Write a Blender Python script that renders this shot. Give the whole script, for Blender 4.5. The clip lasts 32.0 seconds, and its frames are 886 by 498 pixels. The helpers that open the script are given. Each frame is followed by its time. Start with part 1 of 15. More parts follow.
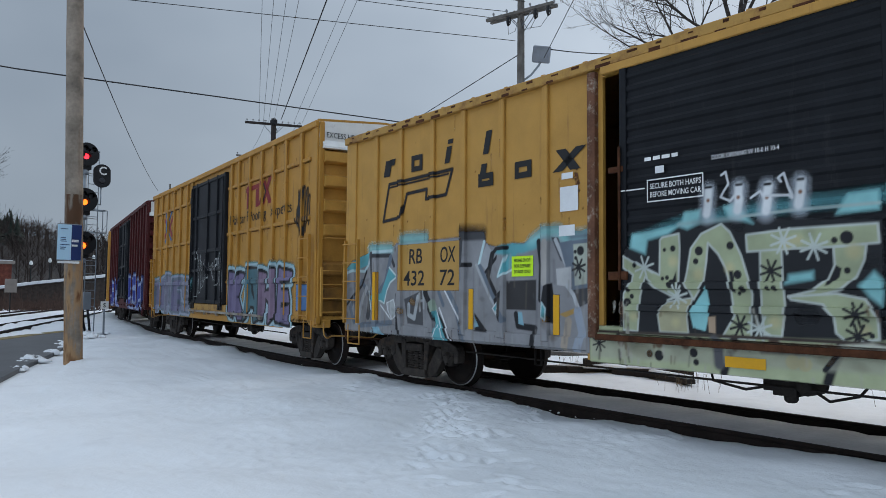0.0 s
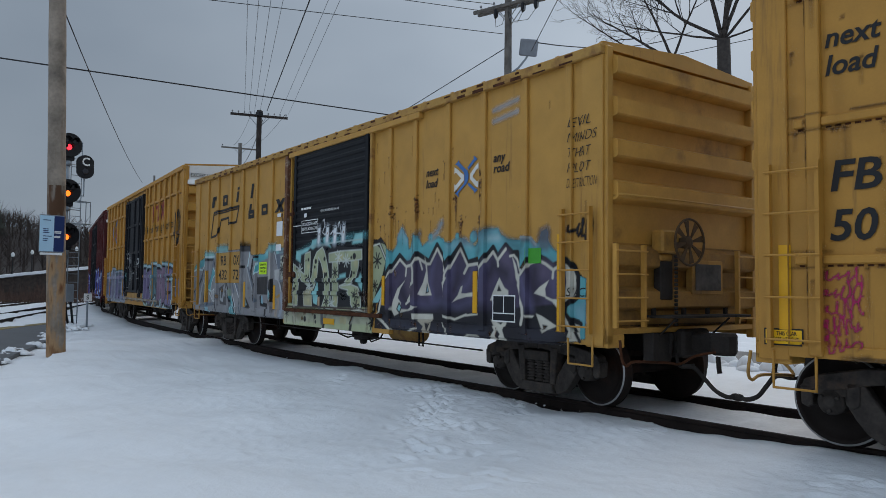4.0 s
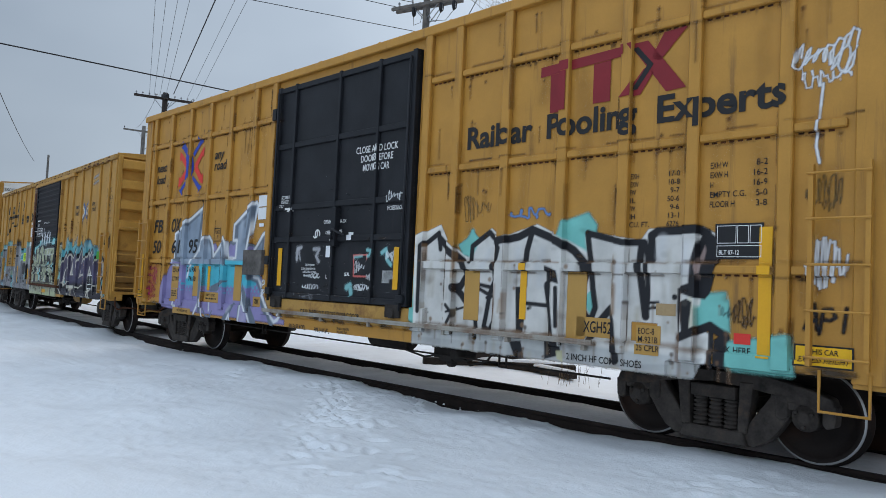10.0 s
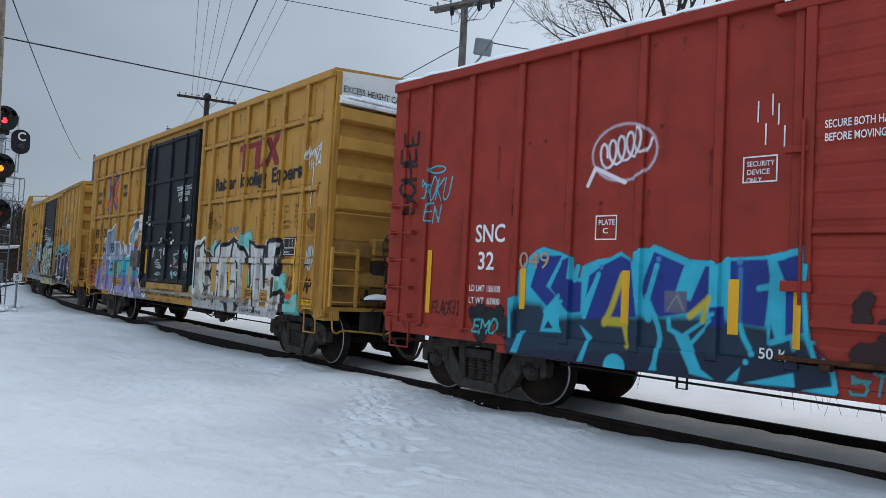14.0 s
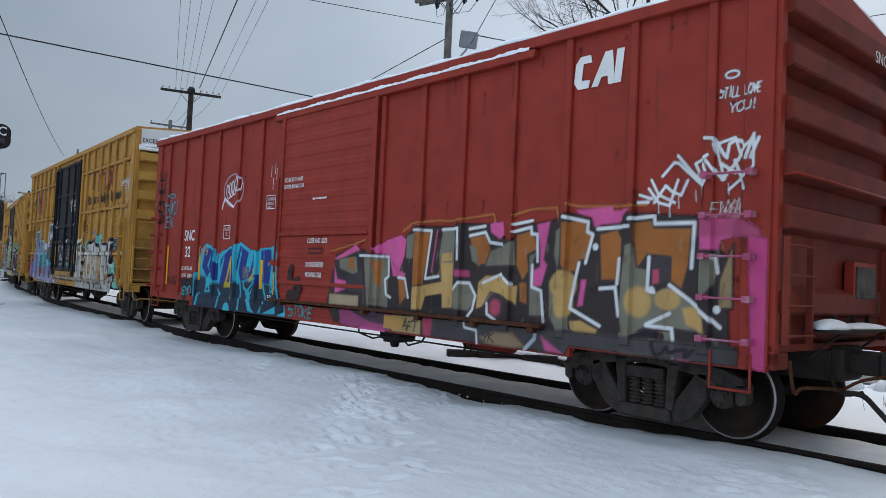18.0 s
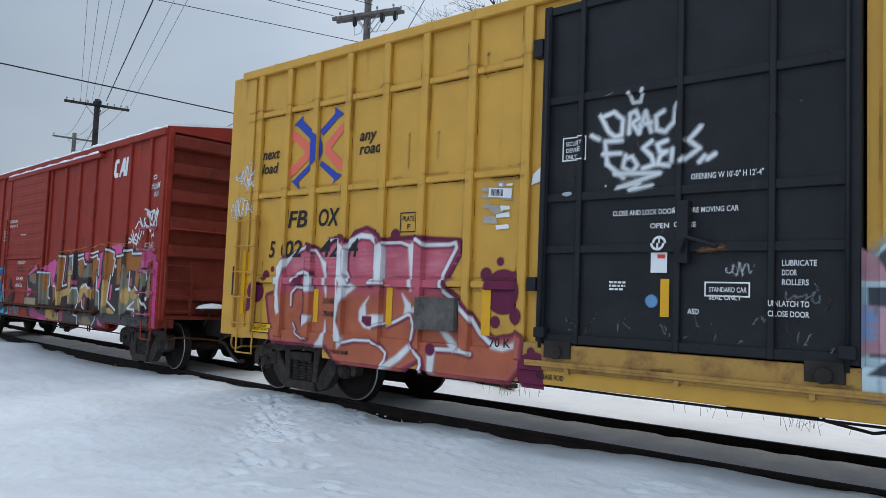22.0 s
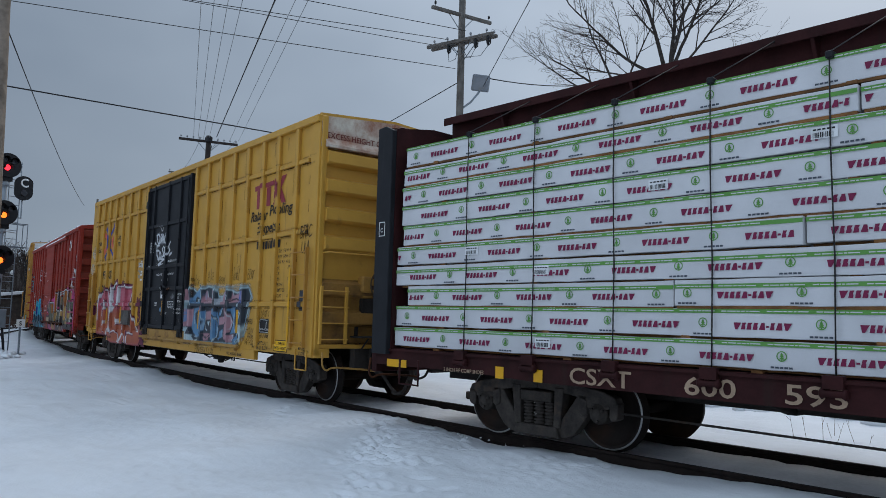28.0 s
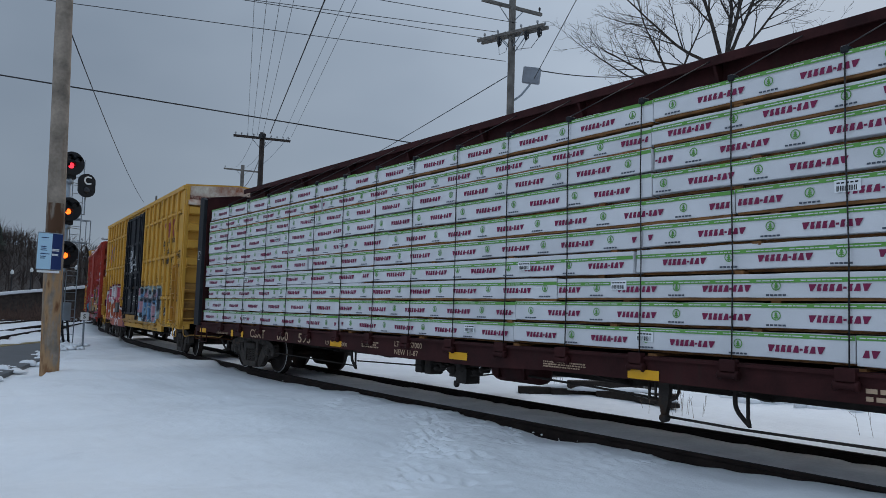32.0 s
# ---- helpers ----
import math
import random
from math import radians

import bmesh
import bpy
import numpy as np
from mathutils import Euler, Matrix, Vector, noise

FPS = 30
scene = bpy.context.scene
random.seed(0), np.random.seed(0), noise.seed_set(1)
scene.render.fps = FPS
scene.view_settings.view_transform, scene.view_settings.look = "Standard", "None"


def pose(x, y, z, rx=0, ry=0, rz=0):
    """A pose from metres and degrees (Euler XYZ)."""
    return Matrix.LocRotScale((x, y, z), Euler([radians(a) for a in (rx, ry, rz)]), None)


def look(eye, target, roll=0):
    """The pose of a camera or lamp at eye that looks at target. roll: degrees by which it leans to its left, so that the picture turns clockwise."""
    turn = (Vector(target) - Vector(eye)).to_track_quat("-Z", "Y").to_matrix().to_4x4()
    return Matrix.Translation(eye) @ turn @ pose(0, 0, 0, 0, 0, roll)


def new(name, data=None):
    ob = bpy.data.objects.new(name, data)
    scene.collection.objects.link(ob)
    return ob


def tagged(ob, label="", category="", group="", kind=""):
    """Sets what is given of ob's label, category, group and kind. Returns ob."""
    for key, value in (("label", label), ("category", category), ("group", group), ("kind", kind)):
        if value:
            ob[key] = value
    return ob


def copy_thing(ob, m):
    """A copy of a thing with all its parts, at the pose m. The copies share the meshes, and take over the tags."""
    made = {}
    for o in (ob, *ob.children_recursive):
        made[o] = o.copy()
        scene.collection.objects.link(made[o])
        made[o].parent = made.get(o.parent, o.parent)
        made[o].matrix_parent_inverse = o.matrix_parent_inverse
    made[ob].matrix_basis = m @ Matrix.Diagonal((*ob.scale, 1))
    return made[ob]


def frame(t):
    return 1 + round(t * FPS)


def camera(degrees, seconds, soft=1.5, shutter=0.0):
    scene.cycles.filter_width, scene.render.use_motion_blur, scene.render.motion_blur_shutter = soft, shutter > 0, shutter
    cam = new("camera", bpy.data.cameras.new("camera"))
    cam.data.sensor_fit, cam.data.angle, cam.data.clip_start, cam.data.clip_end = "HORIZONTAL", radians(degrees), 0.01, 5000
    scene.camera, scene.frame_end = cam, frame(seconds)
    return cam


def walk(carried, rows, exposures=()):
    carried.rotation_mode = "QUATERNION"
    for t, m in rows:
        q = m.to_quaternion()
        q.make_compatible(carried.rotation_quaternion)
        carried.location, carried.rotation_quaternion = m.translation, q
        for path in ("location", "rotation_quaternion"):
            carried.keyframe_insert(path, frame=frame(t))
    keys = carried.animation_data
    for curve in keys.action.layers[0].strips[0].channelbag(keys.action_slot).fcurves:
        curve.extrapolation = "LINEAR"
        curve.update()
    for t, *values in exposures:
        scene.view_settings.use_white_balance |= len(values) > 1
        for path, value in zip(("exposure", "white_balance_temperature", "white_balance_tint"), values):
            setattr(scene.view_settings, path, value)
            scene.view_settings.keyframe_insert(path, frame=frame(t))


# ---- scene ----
# the phone darkens its picture when the white load fills it
EXPOSURES = [(0.0, -0.14, 6850, 10), (2.5, -0.20, 6850, 10), (4.6, -0.46, 6850, 10), (6.0, -0.36, 6850, 10), (6.5, -0.08, 6850, 10), (7.0, 0.26, 6850, 10), (8.0, 0.27, 6850, 10), (9.0, 0.18, 6850, 10), (10.0, 0.10, 6850, 10), (11.0, -0.02, 6850, 10), (13.0, -0.02, 6850, 10), (18.0, -0.02, 6850, 10), (20.0, 0.04, 6850, 10), (22.0, 0.10, 6850, 10), (24.0, 0.06, 6850, 10), (25.0, -0.30, 6850, 10), (26.0, -0.28, 6760, 10), (28.5, -0.42, 6550, 10), (32.0, -0.48, 6550, 10)]

# the camera stands beside the track, hand-held, and swings with the train
cam = camera(60.61, 32.0, 0.6)
ROWS = ((0.0, -0.557, -8.637, 1.516, 51.77, 3.42, -0.45), (0.5, -0.558, -8.635, 1.514, 52.20, 3.26, -0.45), (1.0, -0.559, -8.632, 1.513, 52.64, 3.13, -0.47),
        (1.5, -0.560, -8.629, 1.511, 52.71, 3.08, -0.54), (2.0, -0.561, -8.627, 1.510, 52.27, 2.98, -0.50), (2.5, -0.562, -8.624, 1.508, 51.46, 2.94, -0.48),
        (4.5, -0.578, -8.639, 1.512, 49.98, 2.89, -0.79), (5.0, -0.570, -8.647, 1.512, 46.51, 2.90, -0.73), (5.5, -0.562, -8.655, 1.512, 42.22, 2.82, -0.75),
        (6.0, -0.554, -8.664, 1.512, 41.57, 2.53, -1.08), (6.5, -0.563, -8.631, 1.506, 39.66, 2.61, -1.32), (7.0, -0.572, -8.599, 1.501, 40.03, 2.48, -1.48),
        (7.5, -0.580, -8.567, 1.495, 40.83, 2.38, -1.71), (8.0, -0.589, -8.534, 1.490, 41.52, 2.40, -1.90), (8.5, -0.588, -8.540, 1.492, 42.15, 2.39, -2.28),
        (9.0, -0.587, -8.545, 1.494, 42.71, 2.58, -2.58), (9.5, -0.587, -8.551, 1.497, 43.20, 2.73, -2.61), (10.0, -0.586, -8.556, 1.499, 43.77, 2.98, -2.66),
        (10.5, -0.585, -8.562, 1.501, 44.49, 3.21, -2.85), (11.0, -0.584, -8.567, 1.503, 45.51, 3.17, -2.97), (11.5, -0.582, -8.575, 1.505, 46.11, 3.09, -3.21),
        (12.0, -0.579, -8.582, 1.508, 46.26, 3.00, -3.11), (12.5, -0.577, -8.590, 1.510, 46.36, 2.92, -2.96), (13.0, -0.575, -8.597, 1.512, 46.39, 2.81, -2.82),
        (13.5, -0.572, -8.605, 1.514, 46.60, 2.70, -2.89), (14.0, -0.570, -8.613, 1.517, 46.53, 2.72, -2.96), (14.5, -0.568, -8.620, 1.519, 46.56, 2.65, -3.02),
        (16.5, -0.593, -8.564, 1.502, 46.93, 2.24, -2.96), (17.0, -0.600, -8.550, 1.497, 46.96, 2.09, -2.91), (17.5, -0.590, -8.551, 1.504, 46.58, 2.16, -2.81),
        (18.0, -0.579, -8.552, 1.511, 45.59, 2.30, -2.63), (18.5, -0.569, -8.553, 1.518, 44.20, 2.38, -2.51), (19.0, -0.558, -8.554, 1.525, 42.54, 2.54, -2.28),
        (19.5, -0.561, -8.563, 1.525, 40.33, 2.81, -2.39), (20.0, -0.564, -8.572, 1.526, 38.91, 3.15, -2.21), (20.5, -0.567, -8.581, 1.526, 38.70, 3.37, -2.18),
        (21.0, -0.570, -8.590, 1.527, 38.84, 3.47, -2.20), (21.5, -0.570, -8.578, 1.526, 38.96, 3.63, -2.26), (22.0, -0.570, -8.567, 1.525, 39.37, 3.89, -2.25),
        (22.5, -0.571, -8.555, 1.525, 40.12, 4.06, -2.06), (23.0, -0.571, -8.544, 1.524, 41.09, 4.15, -1.92), (23.5, -0.561, -8.564, 1.525, 42.12, 4.36, -1.66),
        (24.0, -0.552, -8.584, 1.526, 42.95, 4.65, -1.59), (24.5, -0.543, -8.604, 1.527, 43.63, 4.96, -1.55), (25.0, -0.533, -8.625, 1.528, 44.11, 5.33, -1.36),
        (25.5, -0.540, -8.620, 1.532, 44.45, 5.57, -1.34), (26.0, -0.547, -8.615, 1.537, 44.80, 5.87, -1.31), (26.5, -0.554, -8.610, 1.541, 45.22, 5.88, -1.38),
        (28.5, -0.592, -8.567, 1.513, 47.55, 5.27, -1.52), (29.0, -0.601, -8.556, 1.507, 48.29, 5.24, -1.54), (29.5, -0.606, -8.556, 1.506, 48.96, 5.05, -1.64),
        (30.0, -0.611, -8.557, 1.506, 49.54, 4.91, -1.73), (30.5, -0.616, -8.558, 1.506, 49.99, 4.82, -1.78), (31.0, -0.621, -8.558, 1.506, 50.34, 4.85, -1.79),
        (31.5, -0.626, -8.559, 1.506, 50.58, 4.85, -1.77), (32.0, -0.631, -8.559, 1.505, 50.67, 4.85, -1.67))
walk(cam, [(t, pose(x, y, z, 90 + pitch, roll, yaw)) for t, x, y, z, yaw, pitch, roll in ROWS], EXPOSURES)

# how far the train has rolled along the track, by seconds
ROLLED = ((0, -0.00), (2.5, 5.42), (4.5, 9.45), (7, 14.95), (9.5, 20.36), (12, 25.76), (14.5, 31.47), (16.5, 35.82), (18.5, 40.48), (20.5, 45.33), (22.5, 50.36), (24.5, 55.49), (26.5, 60.69), (28.5, 66.11), (30.5, 71.59), (32, 75.75))
BEND = 225.5  # radius of the track's curve

# an overcast winter sky
world = bpy.data.worlds.new("sky")
scene.world = world
world.use_nodes = True
SUN_UP, SUN_TURN = radians(42), radians(-18)


def make_sky():
    tree = world.node_tree
    n, l = tree.nodes, tree.links
    n.clear()
    sky = n.new("ShaderNodeTexSky")
    sky.sky_type, sky.sun_disc = "NISHITA", False
    sky.sun_elevation, sky.sun_rotation = SUN_UP, SUN_TURN
    sky.dust_density = 3.0
    dim = n.new("ShaderNodeVectorMath")
    dim.operation = "SCALE"
    dim.inputs["Scale"].default_value = 0.06
    l.new(sky.outputs[0], dim.inputs[0])
    where = n.new("ShaderNodeTexCoord")
    stretch = n.new("ShaderNodeMapping")
    stretch.inputs["Scale"].default_value = (1.0, 1.0, 2.15)
    l.new(where.outputs["Generated"], stretch.inputs["Vector"])
    cloud = n.new("ShaderNodeTexNoise")
    cloud.inputs["Scale"].default_value = 1.6
    cloud.inputs["Detail"].default_value = 4.0
    l.new(stretch.outputs[0], cloud.inputs["Vector"])
    grey = n.new("ShaderNodeValToRGB")
    grey.color_ramp.elements[0].position, grey.color_ramp.elements[0].color = 0.3, (0.285, 0.365, 0.475, 1)
    grey.color_ramp.elements[1].position, grey.color_ramp.elements[1].color = 0.75, (0.43, 0.525, 0.645, 1)
    l.new(cloud.outputs[0], grey.inputs[0])
    mix = n.new("ShaderNodeMix")
    mix.data_type = "RGBA"
    mix.inputs["Factor"].default_value = 0.88
    l.new(dim.outputs[0], mix.inputs["A"])
    l.new(grey.outputs[0], mix.inputs["B"])
    back, out = n.new("ShaderNodeBackground"), n.new("ShaderNodeOutputWorld")
    # an overcast sky is brighter overhead than low down
    split, rise, boost = n.new("ShaderNodeSeparateXYZ"), n.new("ShaderNodeMapRange"), n.new("ShaderNodeVectorMath")
    l.new(where.outputs["Generated"], split.inputs[0])
    l.new(split.outputs["Z"], rise.inputs["Value"])
    rise.inputs["From Min"].default_value, rise.inputs["From Max"].default_value = 0.35, 1.0
    rise.inputs["To Min"].default_value, rise.inputs["To Max"].default_value = 1.0, 1.65
    # thicker cloud lies low along the line, thinner across it
    side, both = n.new("ShaderNodeMapRange"), n.new("ShaderNodeMath")
    l.new(split.outputs["X"], side.inputs["Value"])
    side.inputs["From Min"].default_value, side.inputs["From Max"].default_value = -0.98, -0.62
    side.inputs["To Min"].default_value, side.inputs["To Max"].default_value = 0.78, 1.16
    both.operation = "MULTIPLY"
    l.new(rise.outputs[0], both.inputs[0])
    l.new(side.outputs[0], both.inputs[1])
    # the unseen sky behind the camera is brightened to fill the near sides
    near, whole = n.new("ShaderNodeMapRange"), n.new("ShaderNodeMath")
    l.new(split.outputs["Y"], near.inputs["Value"])
    near.inputs["From Min"].default_value, near.inputs["From Max"].default_value = 0.15, -0.75
    near.inputs["To Min"].default_value, near.inputs["To Max"].default_value = 1.0, 1.6
    whole.operation = "MULTIPLY"
    l.new(both.outputs[0], whole.inputs[0])
    l.new(near.outputs[0], whole.inputs[1])
    boost.operation = "SCALE"
    l.new(mix.outputs["Result"], boost.inputs[0])
    l.new(whole.outputs[0], boost.inputs["Scale"])
    l.new(boost.outputs[0], back.inputs["Color"])
    back.inputs["Strength"].default_value = 1.22
    l.new(back.outputs[0], out.inputs[0])


make_sky()
sun = new("sun", bpy.data.lights.new("sun", "SUN"))
sun.data.energy, sun.data.angle, sun.data.color = 1.1, radians(40), (1.0, 0.98, 0.96)
sun.matrix_world = look((0, 0, 30), Vector((0, 0, 30)) - Vector((math.sin(SUN_TURN) * math.cos(SUN_UP), math.cos(SUN_TURN) * math.cos(SUN_UP), math.sin(SUN_UP))))



# ---- tools ----
def box(bm, x0, x1, y0, y1, z0, z1):
    v = [bm.verts.new(p) for p in ((x0, y0, z0), (x1, y0, z0), (x1, y1, z0), (x0, y1, z0), (x0, y0, z1), (x1, y0, z1), (x1, y1, z1), (x0, y1, z1))]
    for f in ((3, 2, 1, 0), (4, 5, 6, 7), (0, 1, 5, 4), (1, 2, 6, 5), (2, 3, 7, 6), (3, 0, 4, 7)):
        bm.faces.new([v[i] for i in f])
    return v


def rod(bm, a, b, r, n=8, r2=None):
    """A round bar from a to b; r2 is its radius at b."""
    a, b = Vector(a), Vector(b)
    r2 = r if r2 is None else r2
    turn = (b - a).to_track_quat("Z", "Y").to_matrix()
    ring = []
    for p, q in ((a, r), (b, r2)):
        ring.append([bm.verts.new(p + turn @ Vector((q * math.cos(2 * math.pi * i / n), q * math.sin(2 * math.pi * i / n), 0))) for i in range(n)])
    for i in range(n):
        f = bm.faces.new((ring[0][i], ring[0][(i + 1) % n], ring[1][(i + 1) % n], ring[1][i]))
        f.smooth = n > 6
    bm.faces.new(ring[0][::-1])
    bm.faces.new(ring[1])


def bent(bm, points, r, n=6):
    """One round bar bent through the points."""
    pts = [Vector(p) for p in points]
    rings = []
    side = None
    for i, p in enumerate(pts):
        way = (pts[min(i + 1, len(pts) - 1)] - pts[max(i - 1, 0)]).normalized()
        if side is None:
            side = way.orthogonal().normalized()
        side = (side - way * side.dot(way)).normalized()
        over = way.cross(side)
        rings.append([bm.verts.new(p + side * r * math.cos(2 * math.pi * k / n) + over * r * math.sin(2 * math.pi * k / n)) for k in range(n)])
    for a, b in zip(rings, rings[1:]):
        for k in range(n):
            bm.faces.new((a[k], a[(k + 1) % n], b[(k + 1) % n], b[k])).smooth = True
    bm.faces.new(rings[0][::-1])
    bm.faces.new(rings[-1])


def eased(points, k=5):
    """A smooth run of points through the given ones."""
    p = [Vector(q) for q in points]
    p = [p[0] * 2 - p[1], *p, p[-1] * 2 - p[-2]]
    out = []
    for a, b, c, d in zip(p, p[1:], p[2:], p[3:]):
        for i in range(k):
            u = i / k
            out.append(0.5 * (2 * b + (c - a) * u + (2 * a - 5 * b + 4 * c - d) * u * u + (3 * b - a - 3 * c + d) * u ** 3))
    return out + [p[-2]]


def lathe(bm, profile, n=32, axis="Y", at=(0, 0, 0)):
    """A turned body: profile of (distance along the axis, radius)."""
    rings = []
    for d, r in profile:
        ring = []
        for i in range(n):
            c, s = r * math.cos(2 * math.pi * i / n), r * math.sin(2 * math.pi * i / n)
            p = (c, d, s) if axis == "Y" else ((d, c, s) if axis == "X" else (c, s, d))
            ring.append(bm.verts.new(Vector(p) + Vector(at)))
        rings.append(ring)
    for a, b in zip(rings, rings[1:]):
        for i in range(n):
            f = bm.faces.new((a[i], a[(i + 1) % n], b[(i + 1) % n], b[i]))
            f.smooth = True
    bm.faces.new(rings[0][::-1])
    bm.faces.new(rings[-1])


def slab(bm, outline, y0, y1, flat="XZ"):
    """A plate: the outline in the given plane, from y0 to y1 across it."""
    def p(a, b, c):
        return (a, c, b) if flat == "XZ" else ((c, a, b) if flat == "YZ" else (a, b, c))
    lo = [bm.verts.new(p(a, b, y0)) for a, b in outline]
    hi = [bm.verts.new(p(a, b, y1)) for a, b in outline]
    k = len(outline)
    bm.faces.new(lo)
    bm.faces.new(hi[::-1])
    for i in range(k):
        bm.faces.new((lo[i], hi[i], hi[(i + 1) % k], lo[(i + 1) % k]))


def part(name, bm, material, parent, label="", bevel=0.0):
    """Links a bmesh as one mesh object under a thing or a part."""
    if bevel:
        bmesh.ops.bevel(bm, geom=bm.edges[:], offset=bevel, segments=1, affect="EDGES", clamp_overlap=True)
    bmesh.ops.recalc_face_normals(bm, faces=bm.faces[:])
    me = bpy.data.meshes.new(name)
    bm.to_mesh(me)
    bm.free()
    return piece(name, me, material, parent, label)


def piece(name, me, material, parent, label=""):
    if material and not me.materials:
        me.materials.append(material)
    ob = new(name, me)
    ob.parent = parent
    if label:
        tagged(ob, label)
    return ob


def thing(name, label, category, group="", at=None, kind=""):
    ob = new(name)
    ob.empty_display_size = 0.2
    if at is not None:
        ob.matrix_basis = at
    return tagged(ob, label, category, group, kind)


def boxes(*dims):
    bm = bmesh.new()
    for d in dims:
        box(bm, *d)
    return bm


# ---- materials ----
def mat(name, color, rough=0.7, metal=0.0, vary=0.12, scale=3.0, grain=40.0, bump=0.05, spec=0.3, dirt=None, dirt_amount=0.0, streak=False, dirt_scale=2.0, emit=0.0, piece_vary=0.0):
    """A surface with variation at two scales, and dirt or rust in patches or upright streaks."""
    m = bpy.data.materials.new(name)
    m.use_nodes = True
    n, l = m.node_tree.nodes, m.node_tree.links
    b = n["Principled BSDF"]
    b.inputs["Roughness"].default_value, b.inputs["Metallic"].default_value = rough, metal
    b.inputs["Specular IOR Level"].default_value = spec
    where = n.new("ShaderNodeTexCoord")
    big, small = n.new("ShaderNodeTexNoise"), n.new("ShaderNodeTexNoise")
    for t, s in ((big, scale), (small, grain)):
        t.inputs["Scale"].default_value = s
        t.inputs["Detail"].default_value = 5.0
        l.new(where.outputs["Object"], t.inputs["Vector"])
    both = n.new("ShaderNodeMath")
    both.operation = "MULTIPLY_ADD"
    l.new(small.outputs[0], both.inputs[0])
    both.inputs[1].default_value = 0.35
    l.new(big.outputs[0], both.inputs[2])
    ramp = n.new("ShaderNodeValToRGB")
    lo = [max(c * (1 - vary * 1.6), 0) for c in color]
    hi = [min(c * (1 + vary), 1) for c in color]
    ramp.color_ramp.elements[0].position, ramp.color_ramp.elements[0].color = 0.42, (*lo, 1)
    ramp.color_ramp.elements[1].position, ramp.color_ramp.elements[1].color = 0.92, (*hi, 1)
    l.new(both.outputs[0], ramp.inputs[0])
    last = ramp.outputs[0]
    if piece_vary:
        info, mul = n.new("ShaderNodeObjectInfo"), n.new("ShaderNodeHueSaturation")
        span = n.new("ShaderNodeMapRange")
        span.inputs["To Min"].default_value, span.inputs["To Max"].default_value = 1 - piece_vary, 1 + piece_vary
        l.new(info.outputs["Random"], span.inputs["Value"])
        l.new(span.outputs[0], mul.inputs["Value"])
        l.new(last, mul.inputs["Color"])
        last = mul.outputs[0]
    if dirt:
        spot = n.new("ShaderNodeTexNoise")
        spot.inputs["Scale"].default_value, spot.inputs["Detail"].default_value, spot.inputs["Roughness"].default_value = dirt_scale, 8.0, 0.65
        turn = n.new("ShaderNodeMapping")
        turn.inputs["Scale"].default_value = (3.0, 3.0, 0.22) if streak else (1, 1, 1)
        l.new(where.outputs["Object"], turn.inputs["Vector"])
        l.new(turn.outputs[0], spot.inputs["Vector"])
        cut = n.new("ShaderNodeMapRange")
        cut.inputs["From Min"].default_value = 0.68 - dirt_amount * 0.3
        cut.inputs["From Max"].default_value = 0.80 - dirt_amount * 0.12
        l.new(spot.outputs[0], cut.inputs["Value"])
        mix = n.new("ShaderNodeMix")
        mix.data_type = "RGBA"
        l.new(cut.outputs[0], mix.inputs["Factor"])
        l.new(last, mix.inputs["A"])
        mix.inputs["B"].default_value = (*dirt, 1)
        last = mix.outputs["Result"]
    l.new(last, b.inputs["Base Color"])
    if bump:
        bp = n.new("ShaderNodeBump")
        bp.inputs["Strength"].default_value, bp.inputs["Distance"].default_value = min(bump * 6, 1.0), 0.01
        l.new(both.outputs[0], bp.inputs["Height"])
        l.new(bp.outputs[0], b.inputs["Normal"])
    if emit:
        b.inputs["Emission Color"].default_value = (*color, 1)
        b.inputs["Emission Strength"].default_value = emit
    return m



YELLOW = mat("yellow_car_paint", (0.41, 0.200, 0.034), 0.5, dirt=(0.15, 0.075, 0.026), dirt_amount=0.32, streak=True, vary=0.08, grain=60, bump=0.01)
YELLOW_OLD = mat("faded_yellow_car_paint", (0.43, 0.225, 0.047), 0.5, dirt=(0.19, 0.09, 0.03), dirt_amount=0.28, streak=True, vary=0.08, grain=60, bump=0.01)
YELLOW_NEW = mat("clean_yellow_car_paint", (0.52, 0.278, 0.043), 0.45, dirt=(0.22, 0.115, 0.03), dirt_amount=0.25, streak=True, vary=0.06, grain=60, bump=0.01)
OXIDE = mat("red_oxide_car_paint", (0.258, 0.028, 0.0168), 0.55, spec=0.2, dirt=(0.12, 0.025, 0.015), dirt_amount=0.22, streak=True, vary=0.12, grain=50, bump=0.01)
# the red car's ends: darker than its sides, with random brown patches
OXIDE_END = mat("dull_red_oxide_end_paint_with_brown_patches", (0.165, 0.028, 0.018), 0.65, spec=0.15, dirt=(0.055, 0.02, 0.014), dirt_amount=0.42, dirt_scale=1.2, vary=0.18, grain=40, bump=0.015)
JET = mat("black_sliding_door_paint", (0.0085, 0.0095, 0.012), 0.55, spec=0.15, dirt=(0.022, 0.022, 0.024), dirt_amount=0.2, streak=True, vary=0.2, bump=0.01)
MAROON = mat("dark_maroon_car_paint", (0.07, 0.012, 0.012), 0.6, spec=0.2, dirt=(0.03, 0.012, 0.012), dirt_amount=0.25, streak=True, vary=0.15, bump=0.01)
YELLOW_RUSTED = mat("yellow_paint_going_to_rust", (0.40, 0.222, 0.054), 0.6, dirt=(0.12, 0.045, 0.018), dirt_amount=0.7, dirt_scale=3.0, vary=0.1, bump=0.02)
